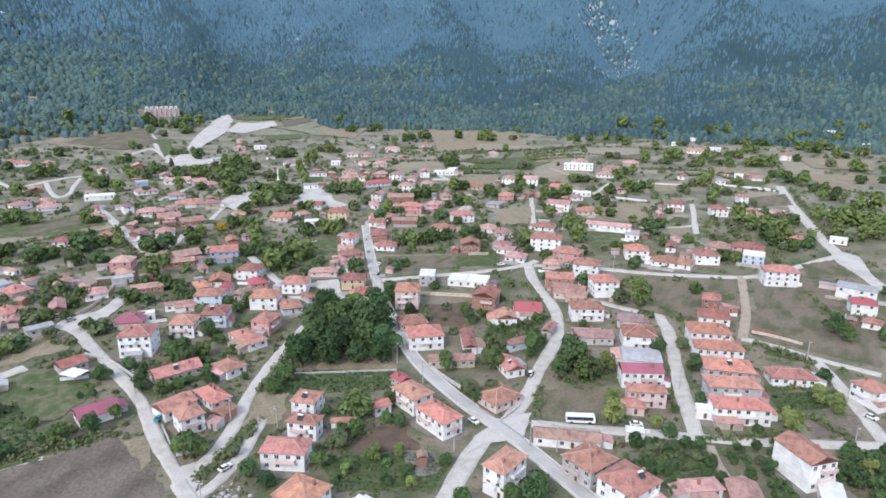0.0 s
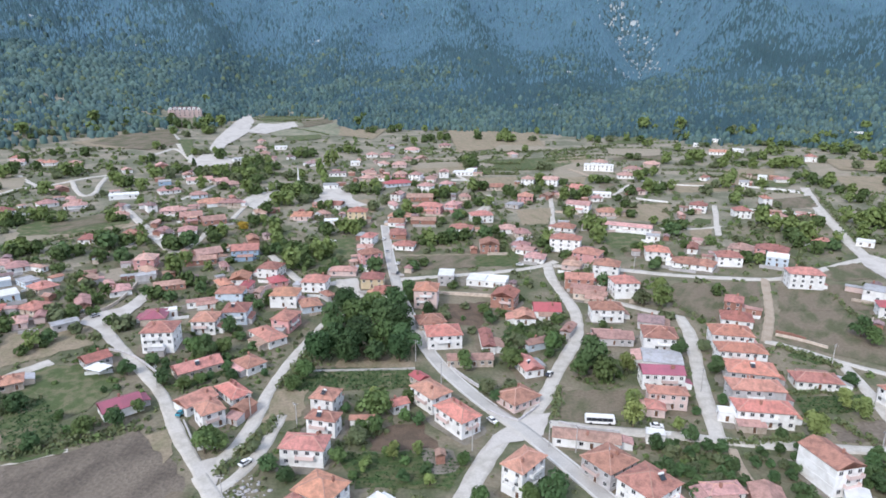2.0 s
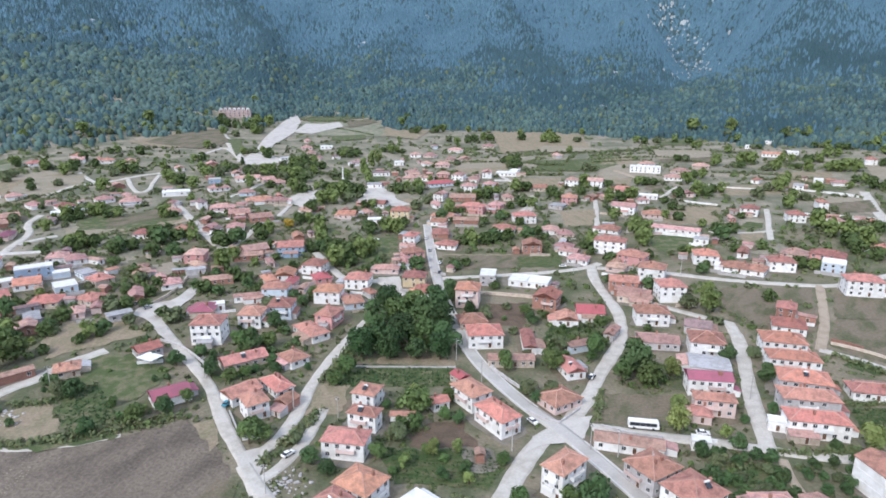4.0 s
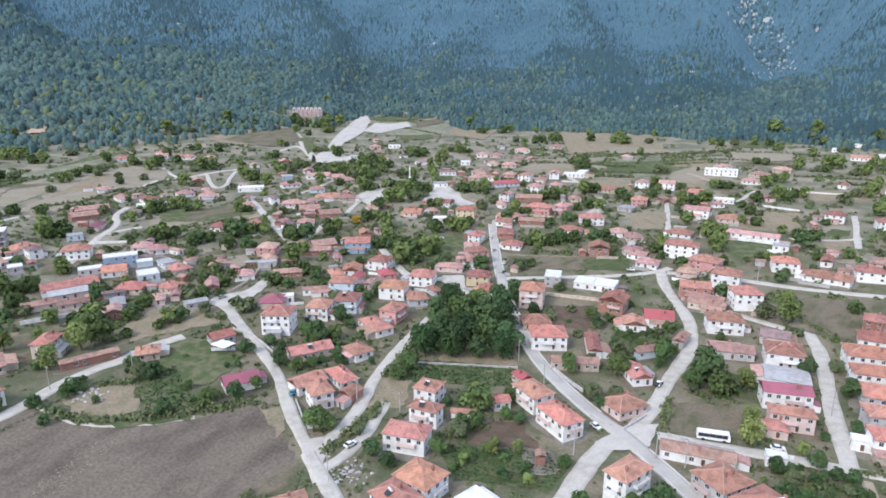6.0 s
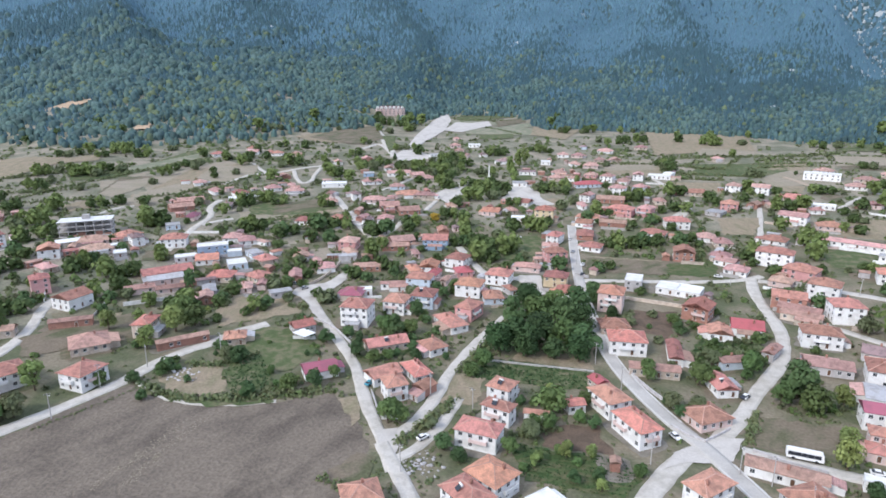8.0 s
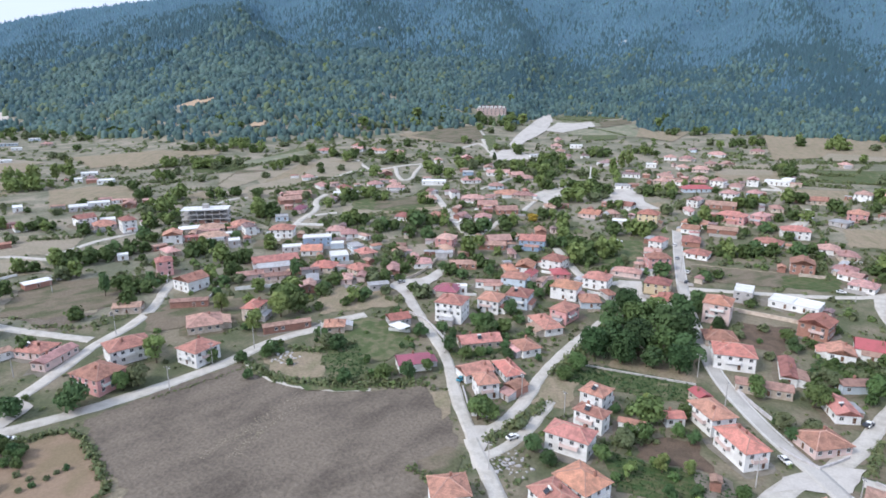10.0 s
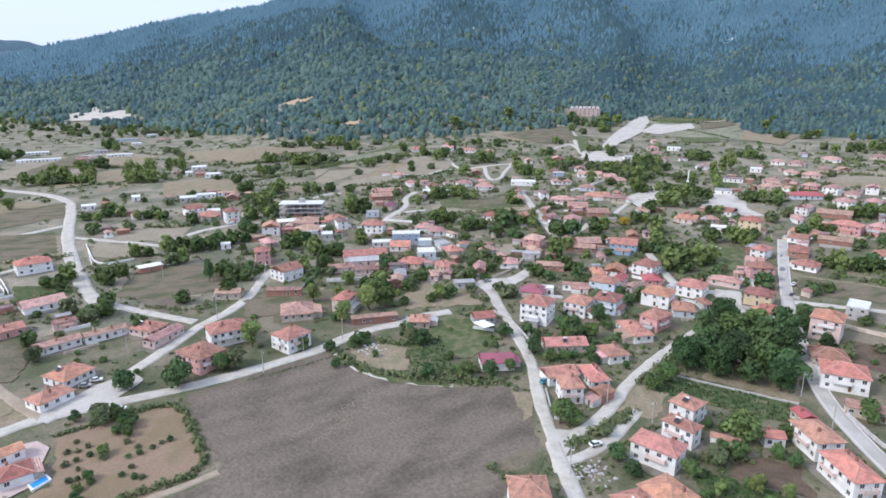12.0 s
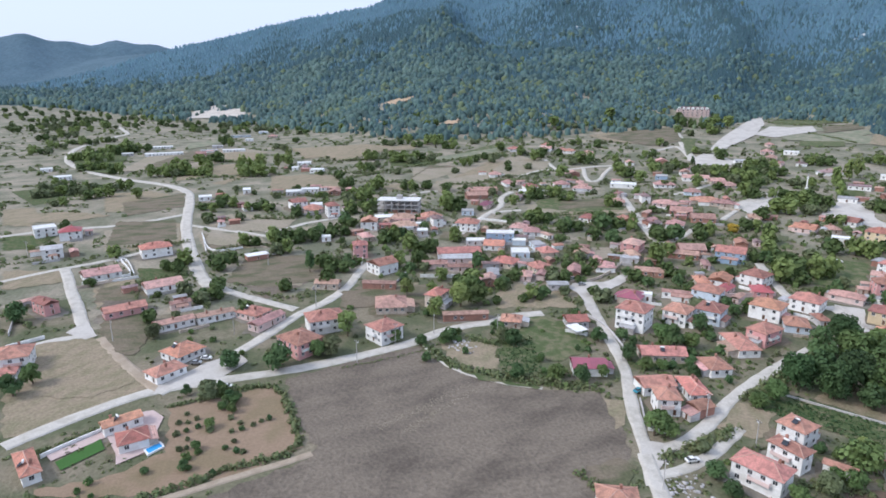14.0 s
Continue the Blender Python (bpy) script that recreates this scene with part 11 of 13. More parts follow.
grove_tree("light", 69.0, 530.5, 5.8)
grove_tree("olive", 72.2, 530.1, 3.4)
grove_tree("broad", 91.3, 507.6, 4.9)
grove_tree("olive", 51.5, 468.0, 5.2)
grove_tree("broad", 56.0, 484.3, 4.8)
grove_tree("broad", 80.9, 498.3, 5.7)
grove_tree("olive", 76.8, 478.4, 4.1)
grove_tree("olive", 84.9, 502.7, 3.7)
grove_tree("broad", 27.0, 455.8, 3.3)
grove_tree("olive", 28.2, 457.0, 4.3)
grove_tree("olive", 75.4, 466.3, 5.4)
grove_tree("broad", 102.7, 451.7, 4.9)
grove_tree("olive", 138.6, 514.3, 3.8)
grove_tree("dark", 27.9, 412.9, 4.8)
grove_tree("broad", 37.4, 410.5, 3.6)
grove_tree("olive", 5.6, 368.8, 3.3)
grove_tree("dark", 16.6, 367.7, 3.6)
grove_tree("broad", 51.9, 356.2, 5.7)
grove_tree("broad", 82.5, 409.5, 6.2)
grove_tree("olive", 48.6, 374.1, 5.5)
grove_tree("broad", 70.5, 373.5, 4.5)
grove_tree("broad", 82.6, 350.3, 6.2)
grove_tree("dark", 86.8, 301.6, 5.5)
grove_tree("dark", 61.7, 315.8, 5.2)
grove_tree("dark", 82.1, 301.0, 4.5)
grove_tree("dark", 83.6, 301.5, 5.4)
grove_tree("broad", 110.7, 335.6, 5.0)
grove_tree("broad", 104.3, 360.6, 5.5)
grove_tree("dark", 105.5, 326.3, 6.5)
grove_tree("broad", -167.2, 253.4, 4.8)
grove_tree("broad", -187.1, 328.2, 3.4)
grove_tree("dark", -152.4, 297.7, 5.5)
grove_tree("broad", -145.5, 278.2, 3.8)
grove_tree("olive", -157.7, 346.6, 4.4)
grove_tree("light", -138.0, 316.1, 5.3)
grove_tree("broad", -122.6, 280.0, 4.6)
grove_tree("broad", -115.0, 311.9, 5.6)
grove_tree("olive", -110.1, 263.4, 6.4)
grove_tree("dark", -138.8, 272.3, 6.0)
grove_tree("olive", -162.1, 235.2, 5.8)
grove_tree("dark", -167.8, 226.2, 6.5)
grove_tree("broad", 164.0, 436.8, 6.3)
grove_tree("olive", 207.7, 417.5, 6.1)
grove_tree("olive", 232.5, 453.4, 5.8)
grove_tree("broad", 235.3, 476.0, 4.2)
grove_tree("olive", 231.2, 432.5, 5.3)
grove_tree("light", 233.3, 405.4, 5.0)
grove_tree("broad", 218.7, 410.8, 5.3)
grove_tree("olive", 227.1, 560.2, 3.5)
grove_tree("broad", 223.4, 560.4, 3.9)
grove_tree("broad", 249.7, 526.3, 3.2)
grove_tree("olive", 226.9, 509.2, 6.0)
grove_tree("light", 279.0, 526.6, 6.3)
grove_tree("olive", 261.1, 562.4, 4.4)
grove_tree("olive", 306.5, 451.2, 4.9)
grove_tree("dark", 126.5, 344.0, 4.5)
grove_tree("broad", 172.6, 360.7, 3.6)
grove_tree("broad", 169.0, 342.9, 3.5)
grove_tree("olive", 221.3, 375.9, 4.2)
grove_tree("broad", 243.8, 372.1, 4.2)
grove_tree("broad", 215.9, 282.5, 4.9)
grove_tree("broad", -456.5, 92.7, 3.3)
grove_tree("broad", -456.8, 95.7, 5.3)
grove_tree("broad", -409.6, 76.5, 5.9)
grove_tree("light", -412.8, 66.8, 4.0)
grove_tree("broad", -372.4, 127.9, 5.4)
grove_tree("broad", -332.3, 75.4, 6.0)
grove_tree("olive", -354.6, 87.3, 3.9)
grove_tree("dark", -280.8, 109.6, 5.7)
grove_tree("olive", -267.1, 91.0, 4.3)
grove_tree("broad", -296.0, 94.2, 3.4)
grove_tree("broad", -323.7, 160.0, 3.3)
grove_tree("light", -289.6, 204.1, 3.4)
grove_tree("light", -269.3, 193.5, 3.6)
grove_tree("broad", -306.2, 208.3, 4.5)
grove_tree("broad", -321.3, 209.4, 6.4)
grove_tree("light", -373.2, 233.8, 3.5)
grove_tree("broad", -402.7, 249.5, 3.6)
grove_tree("olive", -411.4, 240.7, 5.6)
grove_tree("broad", -408.2, 234.5, 4.0)
grove_tree("broad", -445.9, 263.9, 6.0)
grove_tree("olive", -437.0, 238.4, 6.1)
grove_tree("light", -413.9, 264.1, 4.1)
grove_tree("broad", -459.0, 231.5, 4.6)
grove_tree("olive", -483.5, 227.7, 5.3)
grove_tree("broad", -486.4, 313.6, 4.9)
grove_tree("broad", -546.6, 318.3, 6.1)
grove_tree("olive", -547.7, 317.9, 4.7)
grove_tree("broad", -475.3, 210.6, 4.9)

# ---- hedges and field margins: width, height, line ----
hedge(3, 2.2, [(-195.8, 71.7), (-191.4, 81.8), (-184.8, 93.3), (-165.8, 87.6), (-145.8, 79.3), (-147.3, 70.0), (-152.0, 58.7), (-152.4, 47.9), (-156.4, 36.3)])
hedge(2.2, 0.9, [(-178.7, 117.2), (-176.1, 125.4), (-171.7, 136.1), (-167.9, 148.7)])
hedge(2, 1.8, [(-195.7, 60.3), (-194.1, 67.1), (-190.5, 77.3)])
hedge(5, 2.5, [(-170.6, 152.2), (-154.0, 146.9), (-137.8, 151.1), (-119.6, 160.7), (-104.8, 169.9)])
hedge(5, 2.5, [(-162.9, 168.8), (-150.7, 172.3), (-146.5, 185.2)])
hedge(3, 1.8, [(-135.7, 154.9), (-122.6, 164.6), (-109.9, 181.8)])
hedge(6, 3, [(-63.6, 199.5), (-61.7, 216.2), (-59.5, 235.3), (-59.3, 251.5)])
hedge(5, 2.5, [(-68.9, 149.5), (-65.7, 158.6), (-62.6, 170.2), (-61.4, 178.1)])
hedge(4, 2, [(-38.1, 163.3), (-32.0, 167.8), (-23.8, 172.4)])
hedge(4, 2, [(-31.0, 172.3), (-26.6, 180.4)])
hedge(4, 2.5, [(130.3, 234.8), (138.8, 224.5), (143.6, 217.3)])
hedge(4, 2.5, [(180.2, 286.4), (175.5, 259.9), (174.8, 242.6)])
hedge(4, 2.5, [(105.3, 305.2), (99.1, 276.4), (112.9, 256.1)])
hedge(3, 2, [(120.9, 468.9), (159.8, 467.4)])
hedge(4, 3, [(173.3, 596.5), (226.2, 591.2), (267.5, 562.1)])
hedge(4, 3, [(3.0, 601.9), (80.7, 602.5)])
hedge(4, 3, [(-83.1, 624.6), (-2.8, 645.4)])
hedge(4, 3, [(9.7, 695.0), (93.1, 701.3)])
hedge(4, 3, [(87.9, 659.8), (159.9, 684.5), (202.0, 637.2)])
hedge(5, 3, [(288.1, 503.9), (254.8, 412.6), (238.9, 363.4)])
hedge(4, 2, [(35.2, 200.9), (31.6, 182.6)])
hedge(4, 2.5, [(22.2, 259.2), (39.6, 256.2), (47.4, 265.0)])
hedge(4, 2.5, [(-318.2, 94.3), (-323.8, 119.4), (-304.3, 115.6)])
hedge(4, 3, [(-456.0, 311.6), (-458.8, 379.7), (-452.5, 450.7), (-442.8, 530.0)])
hedge(4, 3, [(-449.9, 241.2), (-406.8, 271.4)])
hedge(5, 3, [(-524.9, 396.5), (-457.6, 423.4), (-449.3, 499.8)])
hedge(4, 3, [(-376.6, 360.6), (-349.9, 418.5)])
hedge(4, 2.5, [(-342.5, 133.7), (-346.9, 167.5), (-322.9, 176.7)])
hedge(4, 2.5, [(-271.4, 127.9), (-249.9, 139.9), (-246.5, 153.4)])
hedge(4, 2.5, [(-389.9, 103.5), (-373.0, 140.0)])
hedge(3, 2, [(-397.7, 50.4), (-388.7, 73.8)])
hedge(4, 2.5, [(-159.1, 231.0), (-149.5, 230.8)])
hedge(4, 3, [(-271.6, 324.6), (-247.1, 357.2), (-216.4, 380.9)])
hedge(4, 3, [(-198.0, 363.6), (-175.1, 336.1)])
hedge(4, 2.5, [(-81.5, 127.6), (-74.4, 124.7)])
hedge(5, 3, [(344.5, 477.1), (325.4, 489.0), (315.3, 510.6)])
hedge(5, 3, [(-329.4, 983.2), (-270.0, 988.3), (-217.0, 992.4)])
hedge(4, 3, [(-313.3, 944.2), (-259.8, 949.8), (-222.3, 955.6)])
hedge(4, 3, [(-236.9, 863.3), (-207.8, 840.3), (-174.9, 810.9)])
hedge(4, 3, [(-276.9, 1014.8), (-260.9, 1024.8), (-245.2, 1016.8)])
hedge(5, 4, [(18.0, 641.8), (36.8, 629.7), (57.2, 632.2)])
hedge(4, 3, [(11.7, 687.1), (30.4, 683.5), (50.8, 690.0)])
hedge(4, 3, [(-57.3, 646.6), (-39.2, 641.8), (-24.6, 646.0)])
hedge(5, 4, [(15.4, 581.9), (34.1, 579.6), (53.9, 580.3)])
hedge(5, 4, [(94.2, 704.4), (135.8, 714.9), (180.6, 740.4)])
hedge(4, 3, [(92.3, 679.7), (125.0, 690.0), (152.7, 702.7)])
hedge(4, 3, [(87.7, 643.7), (119.1, 655.5), (149.2, 656.9)])
hedge(4, 3, [(61.4, 646.7), (79.4, 704.1)])
hedge(5, 4, [(-395.1, 197.2), (-382.5, 206.4), (-374.3, 218.6)])
hedge(5, 4, [(-562.4, 349.7), (-529.9, 364.4), (-513.1, 397.5)])
hedge(5, 4, [(-480.5, 334.4), (-456.0, 351.2), (-439.1, 381.5)])
hedge(5, 4, [(-702.1, 275.1), (-679.4, 295.9), (-642.4, 310.1)])
hedge(5, 3, [(-446.5, 312.2), (-423.3, 336.4), (-408.0, 353.3)])
hedge(4, 3, [(-356.4, 360.6), (-361.7, 401.2), (-362.1, 428.7)])
hedge(4, 3, [(-383.8, 434.4), (-349.1, 428.8), (-349.5, 472.6)])
hedge(4, 3, [(-456.6, 280.6), (-434.1, 280.2), (-424.8, 291.1)])
hedge(5, 3, [(174.4, 720.4), (232.1, 715.8), (259.1, 682.3)])
hedge(5, 3, [(241.8, 589.5), (257.1, 538.8)])
hedge(3, 2, [(115.3, 199.6), (133.1, 198.9)])
hedge(4, 2, [(114.7, 220.8), (113.3, 199.6)])
hedge(4, 2.5, [(112.9, 183.3), (123.0, 181.3), (127.2, 170.1)])
hedge(4, 2.5, [(82.7, 169.5), (97.5, 170.8), (107.1, 172.1)])
hedge(4, 2.5, [(68.1, 158.3), (64.2, 166.7)])
hedge(1.5, 1.6, [(-196.8, 23.0), (-197.3, 31.0), (-198.6, 40.0)])
hedge(3.9, 1.8, [(184.4, 262.4), (200.8, 250.1)])
hedge(2.8, 2.5, [(-355.8, 404.1), (-346.0, 418.1)])
hedge(2.2, 2.5, [(-299.7, 408.8), (-317.2, 422.0)])
hedge(2.5, 2.8, [(-346.9, 350.5), (-329.7, 373.4)])
hedge(2.9, 2.0, [(-337.5, 348.4), (-355.9, 365.6)])
hedge(3.3, 2.3, [(-352.6, 369.5), (-332.3, 391.2)])
hedge(2.6, 2.5, [(-298.9, 298.1), (-313.4, 313.2)])
hedge(3.3, 2.3, [(-325.3, 391.8), (-311.2, 402.8)])
hedge(3.0, 2.0, [(-294.0, 295.1), (-322.6, 301.8)])
hedge(2.3, 2.6, [(-290.1, 262.8), (-309.2, 274.3)])
hedge(3.5, 2.0, [(-254.0, 282.7), (-267.6, 303.6)])
hedge(2.5, 2.1, [(-289.6, 287.7), (-267.4, 302.1)])
hedge(3.9, 1.9, [(-326.4, 243.4), (-345.4, 256.2)])
hedge(3.3, 2.4, [(-343.6, 255.7), (-332.1, 272.9)])
hedge(2.2, 2.8, [(-304.2, 241.3), (-326.3, 261.2)])
hedge(2.0, 2.6, [(-337.7, 244.2), (-326.0, 257.1)])
hedge(3.9, 2.2, [(-323.7, 251.8), (-309.4, 272.2)])
hedge(2.9, 2.5, [(-287.0, 241.2), (-304.2, 256.6)])
hedge(2.1, 2.3, [(-320.9, 219.2), (-315.1, 238.2)])
hedge(2.3, 2.8, [(-277.8, 185.8), (-296.4, 197.8)])
hedge(2.3, 2.6, [(-296.1, 204.5), (-286.5, 219.3)])
hedge(2.6, 2.0, [(-243.8, 220.6), (-262.9, 235.5)])
hedge(2.0, 2.7, [(-216.1, 239.5), (-236.4, 257.2)])
hedge(2.3, 2.8, [(-246.8, 264.9), (-261.7, 282.7)])
hedge(2.6, 2.3, [(-260.2, 279.8), (-241.2, 295.8)])
hedge(2.0, 2.4, [(-232.9, 266.7), (-245.8, 280.5)])
hedge(2.7, 2.5, [(-262.9, 264.0), (-247.3, 278.6)])
hedge(2.4, 2.0, [(-217.0, 234.7), (-226.7, 261.3)])
hedge(2.7, 1.9, [(-226.6, 256.7), (-202.6, 265.4)])
hedge(3.3, 2.9, [(-190.7, 228.1), (-205.4, 251.5)])
hedge(3.5, 2.9, [(-186.4, 219.6), (-199.3, 236.1)])
hedge(2.2, 2.7, [(-216.0, 227.1), (-200.1, 239.5)])
hedge(2.2, 2.4, [(-203.9, 215.6), (-223.6, 238.3)])
hedge(2.1, 1.9, [(-221.2, 235.2), (-208.3, 246.4)])
hedge(2.3, 2.8, [(-222.0, 302.1), (-236.9, 318.6)])
hedge(2.1, 2.6, [(-253.9, 308.3), (-240.0, 320.9)])
hedge(2.1, 3.0, [(-211.7, 310.3), (-230.1, 316.7)])
hedge(2.8, 2.9, [(-242.4, 303.6), (-238.3, 315.5)])
hedge(3.9, 2.3, [(-203.0, 287.9), (-221.2, 299.6)])
hedge(2.1, 2.6, [(-189.3, 285.0), (-208.8, 295.9)])
hedge(2.9, 2.5, [(-292.7, 552.5), (-307.1, 572.3)])
hedge(3.7, 1.8, [(-233.8, 538.1), (-247.8, 563.3)])
hedge(3.5, 1.9, [(-252.3, 528.9), (-223.9, 545.3)])
hedge(3.3, 1.9, [(-220.1, 482.9), (-235.6, 502.8)])
hedge(2.1, 2.5, [(-256.2, 488.8), (-236.8, 504.0)])
hedge(4.0, 2.6, [(-273.0, 522.7), (-251.1, 533.3)])
hedge(2.9, 2.6, [(-303.2, 410.8), (-324.9, 429.7)])
hedge(3.6, 2.9, [(-321.3, 433.4), (-306.0, 451.1)])
hedge(2.0, 2.3, [(-297.5, 436.2), (-274.9, 448.3)])
hedge(2.5, 2.7, [(-294.9, 432.0), (-305.9, 450.3)])
hedge(2.5, 2.2, [(-282.7, 465.9), (-257.6, 479.8)])
hedge(3.6, 2.4, [(-254.3, 418.4), (-259.5, 447.9)])
hedge(3.3, 1.8, [(-209.4, 423.8), (-226.8, 445.3)])
hedge(2.3, 2.9, [(-237.0, 431.9), (-224.0, 442.4)])
hedge(3.7, 2.0, [(-177.6, 510.7), (-191.8, 531.0)])
hedge(3.6, 2.2, [(-217.0, 514.9), (-192.4, 532.1)])
hedge(3.3, 2.5, [(-215.4, 455.7), (-226.1, 475.8)])
hedge(3.7, 2.9, [(-223.0, 477.4), (-201.9, 488.6)])
hedge(2.8, 2.3, [(-188.8, 437.3), (-194.7, 464.9)])
hedge(3.8, 3.0, [(-215.1, 408.8), (-222.9, 430.2)])
hedge(3.4, 3.0, [(-210.3, 379.9), (-214.8, 405.6)])
hedge(3.0, 2.5, [(-213.2, 405.8), (-199.3, 408.3)])
hedge(3.3, 2.0, [(-202.5, 364.7), (-203.4, 392.5)])
hedge(3.7, 2.9, [(-203.4, 391.2), (-184.6, 391.9)])
hedge(3.6, 2.6, [(-171.8, 407.7), (-182.6, 431.8)])
hedge(3.6, 2.5, [(-206.1, 421.3), (-181.5, 432.3)])
hedge(2.1, 2.6, [(-191.6, 390.7), (-172.5, 397.7)])
hedge(3.6, 2.1, [(-194.8, 382.4), (-177.8, 384.8)])
hedge(2.3, 2.3, [(-218.2, 363.0), (-206.2, 375.9)])
hedge(3.0, 2.0, [(-241.3, 368.5), (-224.8, 373.2)])
hedge(3.4, 2.3, [(-213.6, 340.0), (-197.7, 344.3)])
hedge(2.0, 2.7, [(-128.6, 423.2), (-139.1, 443.9)])
hedge(2.3, 1.9, [(-133.3, 353.5), (-144.1, 374.9)])
hedge(3.2, 2.4, [(-145.0, 373.4), (-131.2, 380.4)])
hedge(3.0, 2.9, [(-138.8, 348.4), (-117.2, 354.2)])
hedge(2.0, 2.1, [(-166.0, 618.1), (-149.2, 628.1)])
hedge(3.9, 2.5, [(-131.8, 576.8), (-108.3, 581.4)])
hedge(3.3, 2.4, [(-119.9, 633.3), (-101.6, 636.5)])
hedge(3.8, 2.4, [(-99.6, 510.2), (-105.3, 537.2)])
hedge(2.6, 2.9, [(-125.2, 527.8), (-105.0, 532.1)])
hedge(3.7, 2.9, [(-77.7, 601.1), (-78.1, 624.7)])
hedge(2.3, 2.9, [(-73.3, 629.5), (-53.4, 629.9)])
hedge(3.4, 2.8, [(-63.2, 612.9), (-73.2, 633.5)])
hedge(3.9, 1.9, [(-98.8, 538.8), (-98.1, 559.3)])
hedge(2.7, 2.9, [(-99.2, 564.6), (-75.6, 563.8)])
hedge(3.9, 2.3, [(-61.3, 537.2), (-56.3, 559.0)])
hedge(3.9, 2.5, [(-72.2, 557.8), (-70.3, 579.5)])
hedge(2.5, 2.8, [(-68.3, 581.8), (-48.0, 580.0)])
hedge(2.5, 2.9, [(-32.7, 541.7), (-27.9, 564.2)])
hedge(3.8, 2.7, [(-41.4, 541.0), (-39.5, 567.4)])
hedge(2.9, 2.9, [(-36.2, 568.7), (-18.4, 567.5)])
hedge(2.6, 1.9, [(-29.2, 557.3), (-28.7, 584.6)])
hedge(2.0, 2.0, [(-76.2, 534.4), (-44.7, 550.5)])
hedge(2.9, 2.8, [(-40.1, 524.6), (-19.2, 520.9)])
hedge(2.1, 2.2, [(-1.4, 506.8), (1.3, 528.8)])
hedge(3.9, 1.8, [(-22.0, 536.7), (-2.0, 534.2)])
hedge(3.9, 2.9, [(-59.0, 498.6), (-38.2, 492.6)])
hedge(2.9, 2.5, [(-62.9, 473.9), (-50.1, 477.5)])
hedge(2.4, 2.1, [(-14.4, 473.0), (-16.0, 496.5)])
hedge(3.4, 2.3, [(-12.8, 433.4), (-7.6, 457.8)])
hedge(2.3, 1.9, [(-37.3, 464.7), (-4.3, 457.7)])
hedge(3.9, 2.9, [(-13.6, 466.3), (5.1, 460.6)])
hedge(2.8, 2.4, [(14.5, 566.7), (16.4, 588.2)])
hedge(3.2, 2.7, [(2.2, 608.8), (23.1, 602.8)])
hedge(3.8, 2.6, [(-31.1, 415.0), (-27.5, 445.0)])
hedge(4.0, 2.6, [(-43.7, 408.5), (-42.9, 432.1)])
hedge(3.9, 2.3, [(-42.4, 430.1), (-14.5, 429.1)])
hedge(3.7, 2.8, [(30.1, 414.9), (26.4, 441.9)])
hedge(3.2, 2.3, [(0.8, 436.2), (25.7, 439.7)])
hedge(3.6, 2.9, [(-124.4, 436.1), (-103.2, 437.2)])
hedge(3.6, 2.7, [(-86.3, 424.7), (-100.1, 446.0)])
hedge(2.3, 2.6, [(-115.7, 438.4), (-99.3, 449.0)])
hedge(2.5, 2.7, [(-87.3, 407.9), (-87.3, 429.4)])
hedge(3.9, 1.8, [(-85.1, 435.3), (-63.0, 435.3)])
hedge(3.2, 2.4, [(-28.9, 375.1), (-31.6, 400.4)])
hedge(2.9, 2.9, [(-12.4, 418.4), (12.5, 414.4)])
hedge(3.5, 1.9, [(-52.4, 307.4), (-53.2, 328.5)])
hedge(2.8, 2.4, [(-115.6, 301.8), (-112.5, 326.9)])
hedge(2.1, 3.0, [(-111.6, 324.9), (-91.9, 322.4)])
hedge(3.6, 2.8, [(17.5, 294.4), (21.4, 313.1)])
hedge(2.1, 2.4, [(-31.8, 341.0), (-16.3, 336.3)])
hedge(2.1, 2.6, [(132.2, 636.2), (155.8, 622.6)])
hedge(3.5, 2.0, [(118.8, 620.0), (154.4, 611.8)])
hedge(2.4, 2.3, [(139.5, 580.8), (163.1, 576.6)])
hedge(3.2, 2.3, [(67.8, 526.4), (74.4, 552.9)])
hedge(2.1, 2.9, [(50.9, 556.9), (69.3, 552.3)])
hedge(2.9, 2.3, [(60.3, 531.7), (66.6, 553.7)])
hedge(3.8, 2.7, [(81.7, 515.8), (97.4, 541.0)])
hedge(3.8, 2.4, [(94.2, 535.0), (112.0, 523.9)])
hedge(3.3, 2.4, [(61.4, 464.7), (64.4, 486.1)])
hedge(3.4, 2.4, [(53.3, 485.7), (62.2, 504.0)])
hedge(3.9, 2.7, [(64.7, 502.3), (84.3, 506.5)])
hedge(3.9, 2.8, [(99.0, 435.0), (110.3, 463.0)])
hedge(2.0, 2.9, [(92.6, 430.0), (94.1, 451.6)])
hedge(2.6, 2.5, [(95.8, 470.2), (92.1, 496.6)])
hedge(3.8, 2.5, [(16.8, 388.4), (16.8, 410.4)])
hedge(3.1, 2.0, [(51.6, 381.5), (47.2, 409.4)])
hedge(2.4, 3.0, [(27.0, 349.2), (26.0, 377.4)])
hedge(4.0, 2.9, [(22.4, 358.2), (27.9, 377.7)])
hedge(3.4, 2.0, [(73.7, 346.7), (80.6, 371.0)])
hedge(3.7, 2.0, [(66.1, 362.6), (87.7, 351.5)])
hedge(3.5, 3.0, [(67.0, 317.6), (75.1, 338.7)])
hedge(3.4, 2.2, [(52.7, 317.0), (75.3, 313.8)])
hedge(2.2, 2.3, [(54.3, 308.6), (81.8, 297.4)])
hedge(3.4, 1.9, [(69.4, 279.5), (66.9, 307.1)])
hedge(2.5, 2.4, [(66.2, 303.3), (90.3, 305.4)])
hedge(2.1, 2.9, [(84.4, 404.1), (93.9, 425.4)])
